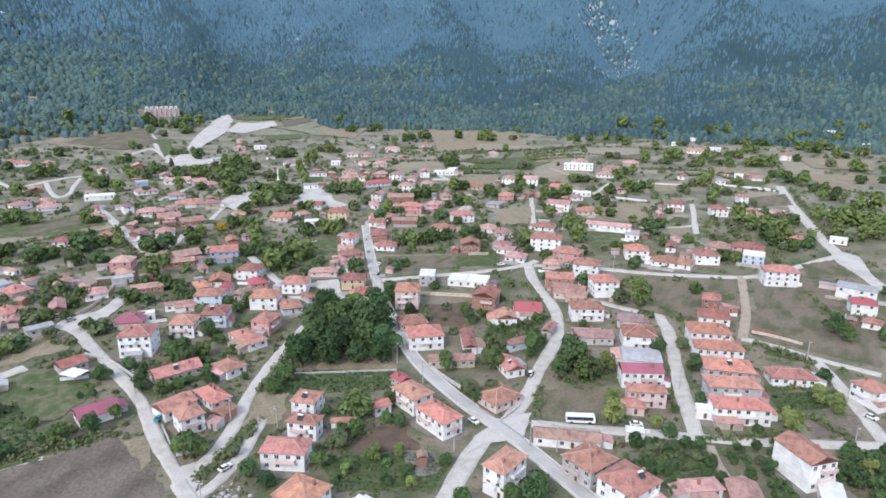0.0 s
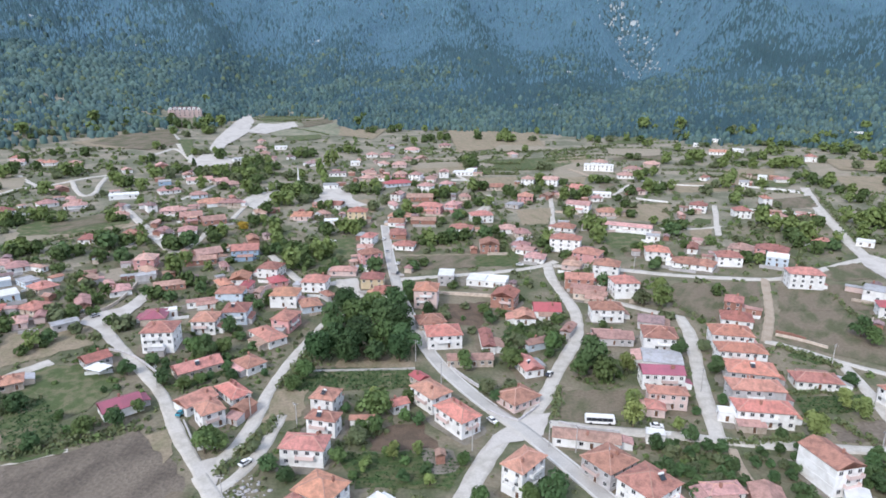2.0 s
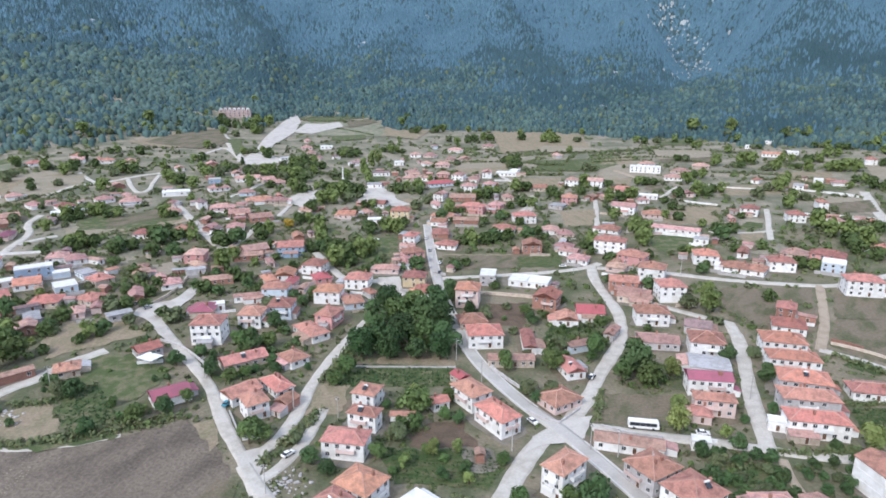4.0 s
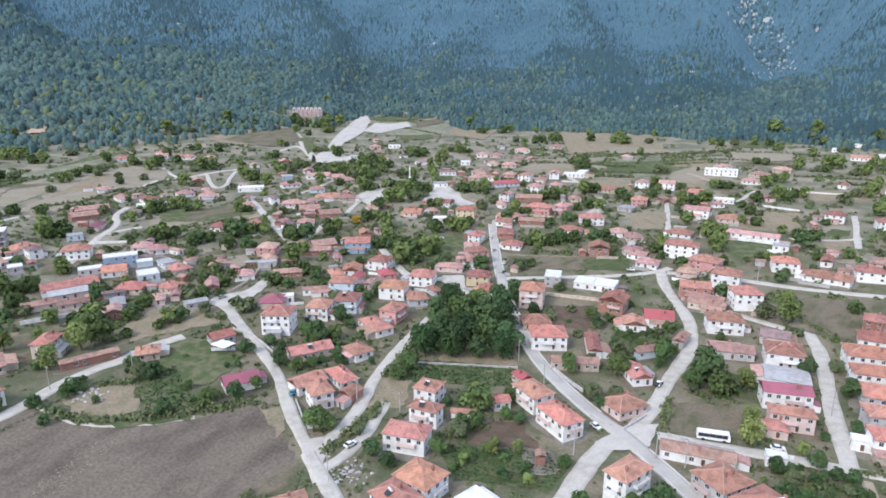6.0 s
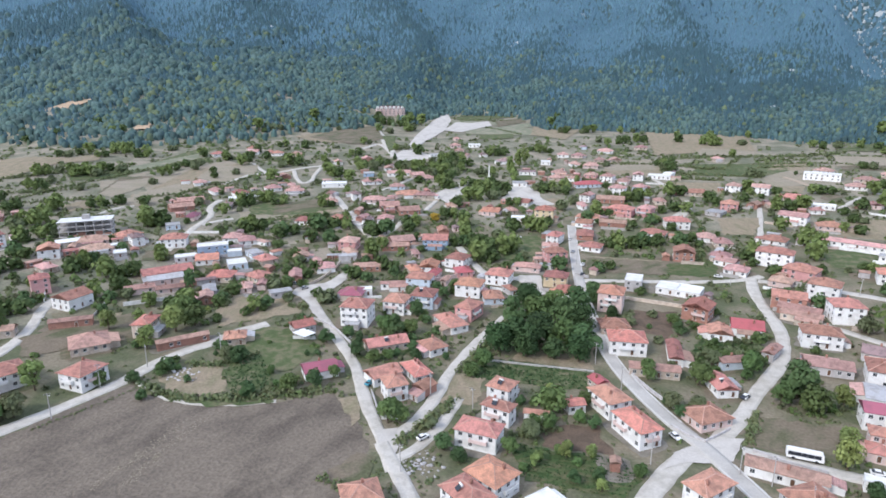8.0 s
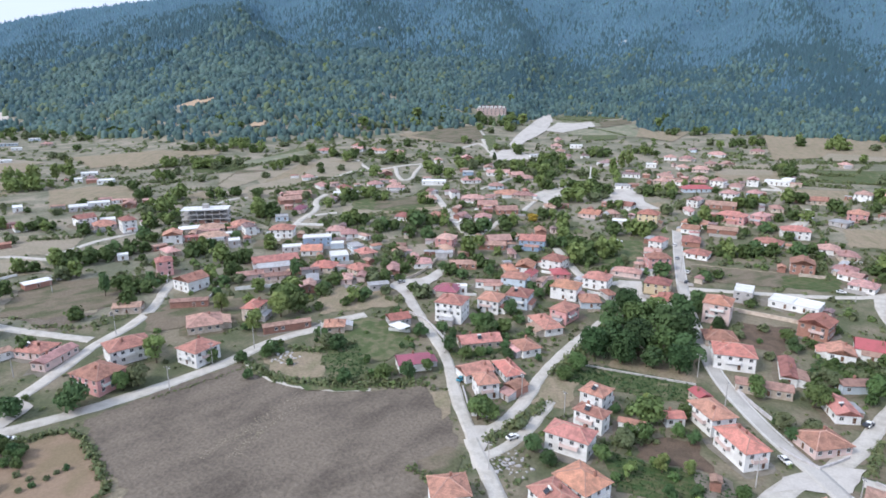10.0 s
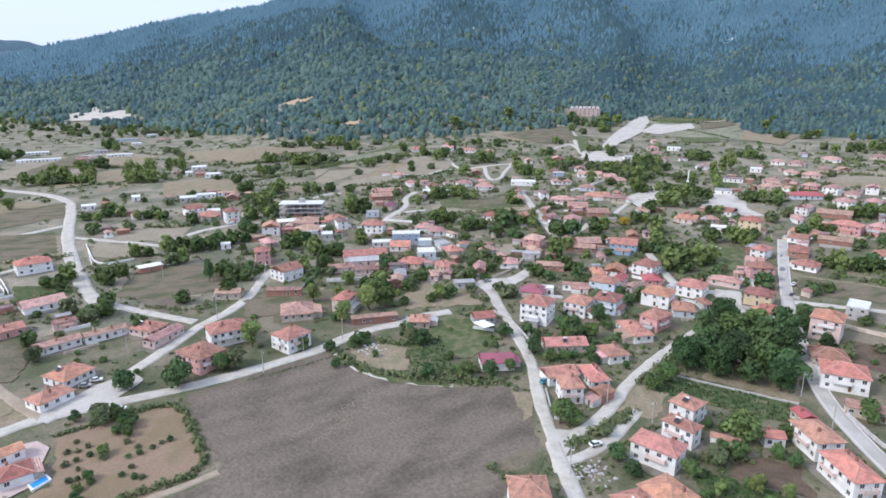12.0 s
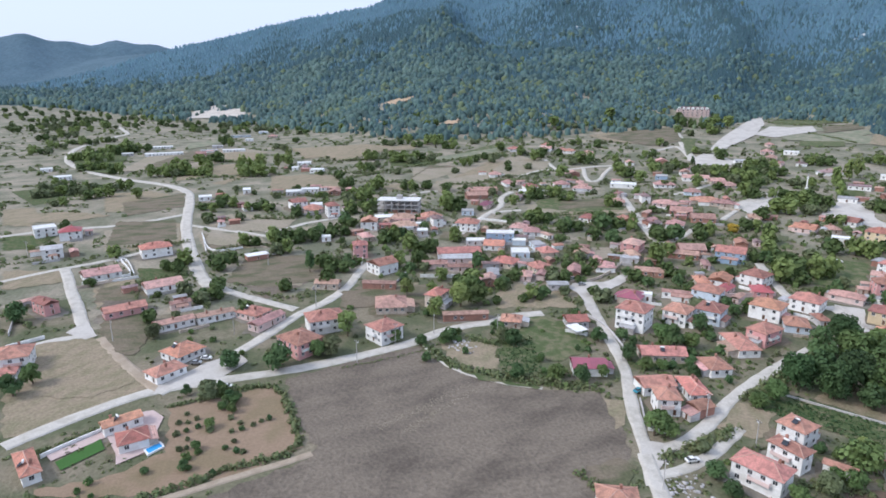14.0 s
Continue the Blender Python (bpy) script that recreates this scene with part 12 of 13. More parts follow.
hedge(3.6, 2.0, [(121.0, 322.3), (128.0, 342.5)])
hedge(3.8, 2.8, [(114.1, 349.4), (130.4, 343.8)])
hedge(2.8, 2.2, [(-178.4, 247.1), (-194.9, 272.5)])
hedge(3.1, 2.2, [(-193.8, 272.1), (-180.9, 280.5)])
hedge(3.7, 2.0, [(-193.5, 278.1), (-203.4, 296.8)])
hedge(3.6, 1.9, [(-207.3, 299.3), (-189.0, 309.0)])
hedge(2.9, 2.1, [(-169.6, 266.1), (-181.6, 282.7)])
hedge(3.5, 2.6, [(-183.5, 285.5), (-168.5, 296.4)])
hedge(3.2, 2.4, [(-181.9, 310.4), (-172.7, 320.7)])
hedge(2.8, 2.3, [(-178.5, 305.0), (-160.9, 314.3)])
hedge(3.1, 2.4, [(-132.5, 285.7), (-139.8, 300.0)])
hedge(3.2, 2.7, [(-160.5, 295.2), (-141.1, 305.1)])
hedge(3.8, 2.7, [(-160.4, 333.7), (-137.4, 343.9)])
hedge(3.3, 2.2, [(-120.8, 279.5), (-136.8, 300.0)])
hedge(2.3, 3.0, [(-124.0, 287.7), (-129.3, 314.8)])
hedge(2.8, 2.1, [(-121.6, 263.3), (-124.3, 289.1)])
hedge(2.9, 2.5, [(-101.1, 269.3), (-110.5, 290.5)])
hedge(3.8, 2.0, [(-140.7, 274.0), (-112.0, 286.8)])
hedge(3.5, 2.6, [(155.2, 442.8), (167.9, 468.8)])
hedge(3.9, 2.9, [(211.2, 437.7), (231.2, 433.8)])
hedge(2.3, 2.7, [(199.4, 550.9), (212.3, 567.4)])
hedge(2.3, 2.8, [(218.9, 569.5), (234.2, 557.6)])
hedge(3.5, 2.4, [(265.3, 566.4), (278.1, 560.1)])
hedge(3.4, 3.0, [(299.6, 454.3), (316.1, 478.0)])
hedge(2.5, 1.9, [(315.7, 471.1), (333.6, 458.5)])
hedge(2.8, 2.9, [(147.1, 420.2), (150.2, 449.2)])
hedge(2.2, 2.2, [(146.8, 444.2), (164.4, 442.4)])
hedge(3.4, 2.5, [(134.5, 373.8), (147.7, 368.7)])
hedge(2.6, 2.1, [(135.7, 347.9), (151.2, 338.2)])
hedge(3.4, 2.4, [(171.0, 337.8), (185.7, 360.6)])
hedge(3.7, 2.2, [(188.5, 336.0), (199.2, 354.6)])
hedge(2.1, 2.3, [(175.6, 370.7), (201.9, 355.5)])
hedge(3.1, 2.0, [(187.8, 275.7), (201.6, 270.4)])
hedge(2.7, 2.6, [(126.9, 289.9), (142.7, 282.5)])
hedge(2.7, 2.6, [(-434.0, 91.7), (-455.8, 94.0)])
hedge(3.7, 2.1, [(-422.1, 75.7), (-441.7, 82.0)])
hedge(2.3, 2.7, [(-413.7, 68.4), (-410.3, 86.0)])
hedge(2.1, 2.1, [(-376.1, 107.1), (-370.8, 134.4)])
hedge(3.6, 3.0, [(-298.5, 42.0), (-320.4, 37.4)])
hedge(3.8, 2.0, [(-321.6, 38.9), (-325.8, 58.9)])
hedge(2.8, 1.9, [(-297.4, 86.2), (-323.7, 89.4)])
hedge(3.4, 2.6, [(-320.7, 88.5), (-317.4, 115.6)])
hedge(3.6, 2.2, [(-266.7, 105.4), (-282.0, 108.7)])
hedge(2.5, 1.9, [(-291.7, 88.7), (-287.6, 107.7)])
hedge(3.8, 3.0, [(-407.3, 171.3), (-403.5, 183.3)])
hedge(2.9, 1.9, [(-311.0, 143.3), (-326.6, 146.6)])
hedge(2.5, 2.9, [(-274.4, 182.6), (-297.1, 190.0)])
hedge(3.3, 2.9, [(-403.6, 245.0), (-393.2, 261.1)])
hedge(2.7, 2.0, [(-387.4, 242.4), (-410.0, 247.2)])
hedge(3.7, 2.7, [(-435.0, 252.3), (-457.1, 266.1)])
hedge(3.7, 2.4, [(-454.2, 268.0), (-442.2, 287.1)])
hedge(3.6, 2.9, [(-423.4, 259.1), (-443.7, 271.2)])
hedge(3.2, 1.9, [(-455.9, 250.7), (-442.6, 272.8)])
hedge(2.2, 1.9, [(-430.5, 280.8), (-420.2, 292.3)])
hedge(2.3, 2.0, [(-434.6, 197.7), (-428.1, 219.0)])
hedge(2.3, 2.0, [(-464.5, 218.9), (-485.9, 229.8)])
hedge(2.6, 2.8, [(-489.6, 229.2), (-482.6, 243.0)])
hedge(2.7, 2.1, [(-485.5, 320.3), (-504.6, 338.1)])
hedge(3.8, 2.9, [(-520.1, 324.7), (-507.8, 337.8)])
hedge(2.1, 2.8, [(-531.6, 304.9), (-548.8, 315.2)])
hedge(2.9, 2.3, [(-554.1, 315.9), (-545.1, 330.9)])

tagged(leafy("hedge", np.vstack(HEDGE_POINTS), np.vstack(HEDGE_SIZES), SCRUB, hedge_gen, 15, 0.175), "bushy green hedges along field margins", "hedge", kind="stuff")
build_woods()
build_scrub()
build_bushes()
build_crops()
build_groves()



# ---- vehicles ----
CAR_PAINT = {"white": material("white_car_paint", (0.8, 0.8, 0.8), 0.3, 0.03, 1, 0.3, 0.0), "silver": material("silver_car_paint", (0.45, 0.46, 0.48), 0.3, 0.03, 1, 0.3, 0.0, metal=0.5),
             "teal": material("teal_tractor_paint", (0.05, 0.28, 0.38), 0.4, 0.05, 1, 0.3, 0.0), "dark": material("dark_car_paint", (0.05, 0.055, 0.07), 0.3, 0.03, 1, 0.3, 0.0)}
TYRE = material("black_rubber", (0.02, 0.02, 0.02), 0.8, 0.1, 1, 0.1, 0.0)


def profile(points, half, taper, mat, name):
    """A body pressed from a side outline (x, z), narrowing by taper where it is high."""
    n = len(points)
    top = max(z for _, z in points)
    v = [(x, -(half - taper * max(0, z - 0.9) / max(top - 0.9, 0.1)), z) for x, z in points] + [(x, half - taper * max(0, z - 0.9) / max(top - 0.9, 0.1), z) for x, z in points]
    f = [list(range(n)), list(range(2 * n - 1, n - 1, -1))] + [[(i + 1) % n, i, n + i, n + (i + 1) % n] for i in range(n)]
    return mesh_of(name, v, f, [mat])


WHEEL = Solid().rod((0, -0.1, 0), (0, 0.1, 0), 0.31, 0.31, 12).mesh("wheel", TYRE)


def car(x, y, turn, paint, words):
    ob = new("car")
    ob.matrix_basis = pose(x, y, high(x, y) + 0.5, 0, 0, turn)
    tagged(ob, words, "car", "parked cars")
    body = [(-2.05, 0.35), (2.05, 0.35), (2.1, 0.62), (1.95, 0.82), (1.05, 0.95), (-1.85, 0.98), (-2.1, 0.8)]
    part("body", profile(body, 0.86, 0.0, CAR_PAINT[paint], "body"), ob)
    cab = [(1.0, 0.94), (0.35, 1.36), (-1.1, 1.4), (-1.75, 0.97)]
    part("cabin_glass", profile(cab, 0.8, 0.12, GLASS, "cabin_glass"), ob, "dark side and front windows")
    part("roof", Solid().box(-1.12, 0.36, -0.66, 0.66, 1.37, 1.44).mesh("roof", CAR_PAINT[paint]), ob)
    for px in (-1.3, 1.3):
        for py in (-0.8, 0.8):
            part("wheel", WHEEL, ob, "", pose(px, py, 0.31))
    for py in (-0.6, 0.6):
        part("headlight", Solid().box(2.06, 2.12, py - 0.16, py + 0.16, 0.6, 0.74).mesh("headlight", GLASS), ob)
    return ob


car(-62.5, 154.0, 58, "white", "white parked saloon car on a concrete lane")
car(33.2, 211.1, 68, "white", "white saloon car parked at a lane side")
car(63.1, 177.4, -5, "white", "white car standing on the lane by the bus")
car(140.7, 179.6, -62, "white", "white car parked by a garden wall")
car(-219.8, 83.6, 52, "white", "white car parked at the street edge")
car(-218.8, 79.3, 52, "silver", "silver car parked at the street edge")
car(-170.5, 254.5, 5, "white", "white car at a village crossroads")
car(-314.2, 167.2, 80, "silver", "pale car driving on the wide valley road")
car(-92.6, 179.0, 80, "teal", "teal-blue van beside a garden hedge")
car(85.8, 244.0, 75, "white", "white car parked on a side street")
car(-194.2, 79.5, 62, "white", "white car beside the orchard hedge")
car(-44.5, 352.9, 87, "silver", "silver car standing on the village street")
car(-36.0, 331.5, 84, "white", "white car standing at the street side")
car(-34.4, 316.0, 84, "dark", "dark car standing on the village street")
car(10.4, 179.2, -53, "white", "white car standing at the street side")
car(-80.8, 369.9, 22, "white", "white car standing at the street side")
car(32.8, 332.2, 0, "white", "white car standing at the street side")
car(-117.6, 350.0, 18, "white", "white car standing at the street side")
car(-296.2, 260.0, 78, "white", "white car standing at the street side")
car(-49.5, 376.6, 87, "white", "white car standing at the street side")
car(33.1, 210.9, 56, "dark", "dark car standing on the village street")
car(-163.2, 251.0, 53, "silver", "silver car standing on the village street")


def bus(x, y, turn):
    ob = new("bus")
    ob.matrix_basis = pose(x, y, high(x, y) + 0.5, 0, 0, turn) @ Matrix.Diagonal((1.12, 1.0, 0.95, 1))
    tagged(ob, "white coach with dark windows parked on a lane", "bus")
    side = [(-4.2, 0.4), (4.2, 0.4), (4.28, 1.2), (4.1, 2.75), (3.9, 3.0), (-4.1, 3.0), (-4.25, 2.7), (-4.28, 1.0)]
    part("body", profile(side, 1.15, 0.12, CAR_PAINT["white"], "body"), ob)
    for py in (-1.0, 1.0):
        for k in range(5):
            part("window", Solid().box(-3.9 + 1.5 * k, -2.45 + 1.5 * k, py * 1.07 - 0.08, py * 1.07 + 0.08, 1.3, 2.5).mesh("window", GLASS), ob)
    part("windscreen", Solid().box(4.1, 4.26, -0.98, 0.98, 1.4, 2.55).mesh("windscreen", GLASS), ob)
    part("air_unit", Solid().box(-1.2, 1.0, -0.7, 0.7, 3.0, 3.2).mesh("air_unit", CAR_PAINT["white"]), ob)
    for px in (-2.6, 2.7):
        for py in (-1.05, 1.05):
            part("wheel", WHEEL, ob, "", pose(px, py, 0.42) @ Matrix.Diagonal((1.35, 1.35, 1.35, 1)))


bus(45.3, 179.4, -4)


# ---- poles and lamps ----
POLE = Solid().rod((0, 0, -0.4), (0, 0, 9.2), 0.19, 0.11, 8).mesh("pole", WALL["concrete"])
ARM = Solid().box(-0.9, 0.9, -0.06, 0.06, 8.7, 8.84).mesh("crossarm", STEEL)
INSULATOR = loft([(0.05, 0.05, 8.84), (0.08, 0.08, 8.95), (0.04, 0.04, 9.06)]).mesh("insulator", FRAME)
LAMP = loft([(0.28, 0.12, 8.2), (0.32, 0.16, 8.28), (0.2, 0.1, 8.36)]).mesh("lamp_head", FRAME)


def utility_pole(x, y, turn):
    ob = new("utility_pole")
    ob.matrix_basis = pose(x, y, high(x, y), 0, 0, turn)
    tagged(ob, "tapered grey concrete power pole with a steel crossarm", "utility pole", "power poles")
    part("pole", POLE, ob)
    part("crossarm", ARM, ob)
    for px in (-0.8, 0, 0.8):
        part("insulator", INSULATOR, ob, "", pose(px, 0, 0))
    part("lamp_head", LAMP, ob, "street lamp head", pose(0.55, -0.2, 0))


# ---- garden and yard walls ----
def yard_wall(tall, wall, line):
    p = resampled(line, 5.0)
    v, f = ribbon(p, [-0.14, -0.14, -0.2, 0.2, 0.14, 0.14], [-0.5, tall, tall + 0.1, tall + 0.1, tall, -0.5])
    k = 6
    n = len(p)
    f += [tuple(range(k)), tuple(range((n - 1) * k + k - 1, (n - 1) * k - 1, -1))]
    tagged(new("garden_wall", mesh_of("garden_wall", v.tolist(), f, [WALL[wall]])), f"low {WALL_WORD[wall]} garden wall with a coping", "wall", "garden walls")


# ---- unfinished concrete block ----
def unfinished_block(x, y, turn, w, d, floors):
    ob = new("unfinished_building")
    base = high(x, y)
    ob.matrix_basis = pose(x, y, base, 0, 0, turn)
    tagged(ob, "unfinished concrete frame building with open floors", "building")
    for k in range(floors + 1):
        z = 3.1 * k
        part("floor_slab" if k < floors else "roof_slab", Solid().box(-w / 2 - 0.8, w / 2 + 0.8, -d / 2 - 0.8, d / 2 + 0.8, z - (0.8 if k == 0 else 0), z + 0.25).mesh("slab", ROOF["whiteroof"] if k == floors else WALL["concrete"]), ob, "pale concrete slab")
    n = 7
    for k in range(floors):
        for i in range(n):
            for py in (-d / 2, 0, d / 2):
                px = -w / 2 + w * i / (n - 1)
                part("column", Solid().box(-0.2, 0.2, -0.2, 0.2, 0.25, 3.1).mesh("column", WALL["concrete"]), ob, "", pose(px, py, 3.1 * k))
        for i in range(n - 1):
            if k == 0 and i % 3:
                px = -w / 2 + w * (i + 0.5) / (n - 1)
                part("brick_infill", Solid().box(-w / n / 2 + 0.1, w / n / 2 - 0.1, -0.09, 0.09, 0.25, 1.2 if (i + k) % 2 else 2.6).mesh("brick_infill", WALL["brick"]), ob, "raw brick infill", pose(px, -d / 2 + 0.25, 3.1 * k))
    part("stair_tower", Solid().box(-2, 2, -2, 2, 0, 2.6).mesh("stair_tower", WALL["concrete"]), ob, "", pose(0, 1, 3.1 * floors + 0.25))


# ---- large rose hotel under the woods ----
def hotel(x, y, turn):
    ob = new("hotel")
    base = high(x, y)
    ob.matrix_basis = pose(x, y, base, 0, 0, turn)
    tagged(ob, "long three-storey rose hotel with many dormer gables", "hotel")
    w, d, tall = 44.0, 14.0, 9.6
    part("wall", loft([(w / 2, d / 2, -6), (w / 2, d / 2, tall)]).mesh("wall", WALL["rose"]), ob)
    part("roof", roof_mesh(w, d, "hip", ROOF["greyred"], 0.5, 0.6), ob, "", pose(0, 0, tall))
    for k in range(7):
        px = -w / 2 + 3.2 + k * (w - 6.4) / 6
        g = part("dormer", loft([(2.0, 1.8, -0.3), (2.0, 1.8, 1.9)], (False, 3.2, 1.8)).mesh("dormer", WALL["white"]), ob, "white dormer gable", pose(px, -d / 2 + 1.2, tall))
        part("window", WIN, g, "", pose(0, -1.82, 0.9))
        for st in range(3):
            part("window", WIN, ob, "", pose(px, -d / 2, 1.6 + 3.1 * st) @ Matrix.Diagonal((1.6, 1, 1.2, 1)))
            part("balcony", trough(3.6, 1.3, 0.3 + 3.1 * st, 1.2 + 3.1 * st, 0.1).mesh("balcony", WALL["rose"]), ob, "", pose(px, -d / 2, 0))


def minaret(x, y):
    ob = new("minaret")
    ob.matrix_basis = pose(x, y, high(x, y)) @ Matrix.Diagonal((0.62, 0.62, 0.62, 1))
    tagged(ob, "slim white stone minaret with a pointed cap", "minaret")
    part("base", loft([(1.6, 1.6, -0.6), (1.6, 1.6, 4.0), (1.0, 1.0, 5.0)]).mesh("base", WALL["white"]), ob)
    part("shaft", Solid().rod((0, 0, 4.9), (0, 0, 15.5), 0.95, 0.85, 12).mesh("shaft", WALL["white"]), ob)
    part("gallery", Solid().rod((0, 0, 15.5), (0, 0, 16.6), 1.1, 1.5, 12).mesh("gallery", WALL["white"]), ob)
    part("upper_shaft", Solid().rod((0, 0, 16.6), (0, 0, 19.5), 0.75, 0.7, 12).mesh("upper_shaft", WALL["white"]), ob)
    part("cap", Solid().rod((0, 0, 19.5), (0, 0, 24.0), 0.95, 0.03, 12).mesh("cap", ROOF["greyroof"]), ob, "grey lead cone")


# ---- villa garden, canopy, heaps ----
LAWN = material("trimmed_green_lawn", (0.055, 0.14, 0.035), 0.9, 0.12, 2, 0.3, 0.3, per="place")
POOL_WATER = material("bright_blue_pool_water", (0.05, 0.36, 0.75), 0.08, 0.05, 2, 0.4, 0.05, per="place")
PINK_PAVING = material("pale_pink_paving", (0.56, 0.44, 0.42), 0.85, 0.1, 2, 0.3, 0.1, per="place")


def villa_grounds(terrace, lawn, pool):
    tagged(new("terrace", drape("terrace", terrace, 0.34, PINK_PAVING, 4)), "pale pink paved villa terrace", "terrace", kind="structure")
    tagged(new("lawn", drape("lawn", lawn, 0.36, LAWN, 4)), "trimmed bright green lawn strip", "lawn", kind="structure")
    ob = new("swimming_pool")
    c = np.mean(pool, 0)
    z = high(*c) + 0.45
    ob.matrix_basis = pose(c[0], c[1], z)
    tagged(ob, "small blue swimming pool with a white rim", "pool")
    q = [(p[0] - c[0], p[1] - c[1]) for p in pool]
    s = Solid()
    for k, lift in ((1.25, -0.6), (1.25, 0.12), (1.0, 0.12), (1.0, -0.2)):
        s.v += [(k * x, k * y, lift) for x, y in q]
    for r in range(3):
        s.f += [[4 * r + i, 4 * r + (i + 1) % 4, 4 * r + 4 + (i + 1) % 4, 4 * r + 4 + i] for i in range(4)]
    s.m = [0] * 12
    part("rim", s.mesh("rim", WALL["white"]), ob, "white pool rim")
    part("water", mesh_of("water", [(x, y, 0.05) for x, y in q], [(0, 1, 2, 3)], [POOL_WATER]), ob, "clear blue water")


def canopy(x, y, turn):
    ob = new("canopy")
    ob.matrix_basis = pose(x, y, high(x, y), 0, 0, turn)
    tagged(ob, "white sheet yard canopy on steel posts", "canopy")
    part("sheet", Solid().box(-4, 4, -3, 3, 2.9, 3.0).mesh("sheet", ROOF["whiteroof"]), ob)
    for px in (-3.8, 3.8):
        for py in (-2.8, 2.8):
            part("post", Solid().box(px - 0.06, px + 0.06, py - 0.06, py + 0.06, -0.3, 2.9).mesh("post", STEEL), ob)


def scrap_heap(x, y, r):
    gen = np.random.default_rng(int(abs(x)))
    n = 60
    p = gen.normal(0, r * 0.45, (n, 2)) + (x, y)
    w = gen.uniform(0.4, 1.7, (n, 1))
    pts = np.c_[p, land(p[:, 0], p[:, 1]) - 0.1]
    tagged(clumps("rubble", pts, np.hstack([w, w * 0.8, w * 0.45]), WALL["grey"], gen), "heap of pale rubble and scrap beside a yard", "rubble", kind="stuff")


def clod_rows(*lines):
    """Rows of turned-up clods where a machine crossed the ploughed field."""
    gen = np.random.default_rng(77)
    p = np.vstack([resampled(line, 0.09) for line in lines])
    p = p + gen.normal(0, 1.1, p.shape)
    p = p[waves(p[:, 0] * 30, p[:, 1] * 30) + gen.normal(0, 0.5, len(p)) > -0.1]
    w = gen.uniform(0.15, 0.55, (len(p), 1))
    tagged(clumps("clods", np.c_[p, land(p[:, 0], p[:, 1]) + 0.02], np.hstack([w, w, w * 0.5]), SOIL["fallow"], gen), "rows of turned-up clods across a ploughed field", "soil", kind="stuff")


clod_rows([(-137.8, 144.2), (-137.9, 131.8), (-137.6, 120.9), (-138.5, 111.7), (-138.1, 103.1)], [(-133.8, 144.1), (-133.4, 133.4), (-133.0, 122.4), (-132.0, 113.0), (-131.8, 105.2)])

# ---- landmarks ----
unfinished_block(-336.4, 280.1, 40, 28.6, 13.0, 3)
hotel(-398.8, 890.5, 18)
minaret(-145.3, 536.8)
utility_pole(-62.8, 137.0, 15)
utility_pole(-178.7, 123.8, 50)
utility_pole(-176.1, 161.5, 132)
utility_pole(-233.9, 101.9, 1)
utility_pole(3.6, 163.8, 101)
utility_pole(27.1, 166.2, 122)
utility_pole(-52.5, 173.5, 159)
utility_pole(-7.2, 203.9, 82)
utility_pole(-17.8, 221.0, 7)
utility_pole(124.0, 162.4, 16)
utility_pole(137.1, 186.9, 45)
utility_pole(141.6, 218.8, 35)
utility_pole(37.7, 322.3, 41)
utility_pole(85.5, 200.3, 44)
utility_pole(-33.4, 264.2, 145)
utility_pole(-404.9, 63.7, 95)
utility_pole(-260.3, 63.1, 155)
utility_pole(-157.5, 180.2, 16)
utility_pole(-69.3, 179.0, 176)
utility_pole(-349.5, 133.5, 130)
utility_pole(-302.0, 155.7, 55)
utility_pole(48.5, 222.3, 100)
utility_pole(165.0, 306.7, 65)
utility_pole(93.6, 322.3, 35)
utility_pole(-39.5, 331.8, 90)
utility_pole(-108.5, 195.2, 80)
utility_pole(-233.9, 141.9, 155)
utility_pole(-180.1, 144.0, 70)
utility_pole(34.9, 163.9, 115)
utility_pole(41.9, 153.1, 80)
yard_wall(2.0, "rose", [(-106.9, 281.7), (-99.7, 289.3), (-89.1, 300.4)])
yard_wall(0.8, "concrete", [(-58.7, 210.2), (-39.2, 212.0), (-17.5, 214.2)])
yard_wall(1.3, "white", [(-79.4, 160.3), (-75.8, 160.9), (-72.9, 163.2)])
yard_wall(1.6, "cream", [(-12.3, 289.9), (1.8, 288.8), (15.8, 286.8)])
yard_wall(1.4, "rose", [(90.3, 396.1), (111.3, 397.6), (129.1, 391.7)])
yard_wall(1.4, "white", [(231.6, 523.0), (254.0, 510.8), (270.9, 495.7)])
yard_wall(1.4, "white", [(208.0, 446.0), (228.3, 437.9), (244.2, 427.7)])
yard_wall(1.2, "grey", [(-52.8, 263.6), (-58.2, 246.0)])
yard_wall(1.4, "grey", [(-48.8, 164.6), (-49.0, 169.0)])
yard_wall(1.0, "grey", [(-90.1, 175.1), (-86.1, 169.6), (-82.3, 163.9)])
yard_wall(1.3, "white", [(-362.2, 96.3), (-365.2, 103.2), (-334.6, 96.6)])
yard_wall(1.3, "white", [(-337.4, 72.7), (-331.5, 85.2), (-329.8, 97.0)])
yard_wall(1.2, "white", [(-377.4, 152.6), (-343.0, 140.6), (-339.2, 159.8)])
yard_wall(1.2, "white", [(-193.4, 23.1), (-194.8, 30.3), (-195.9, 40.2)])
yard_wall(1.0, "grey", [(-140.7, 221.8), (-128.2, 217.7), (-110.5, 202.9)])
yard_wall(1.0, "grey", [(-205.0, 226.3), (-198.7, 237.1), (-185.1, 248.1)])
yard_wall(1.4, "cream", [(-174.0, 247.5), (-162.8, 256.0), (-162.0, 276.0), (-165.5, 293.4)])
yard_wall(1.2, "grey", [(32.0, 179.3), (39.6, 175.4), (50.2, 174.1)])
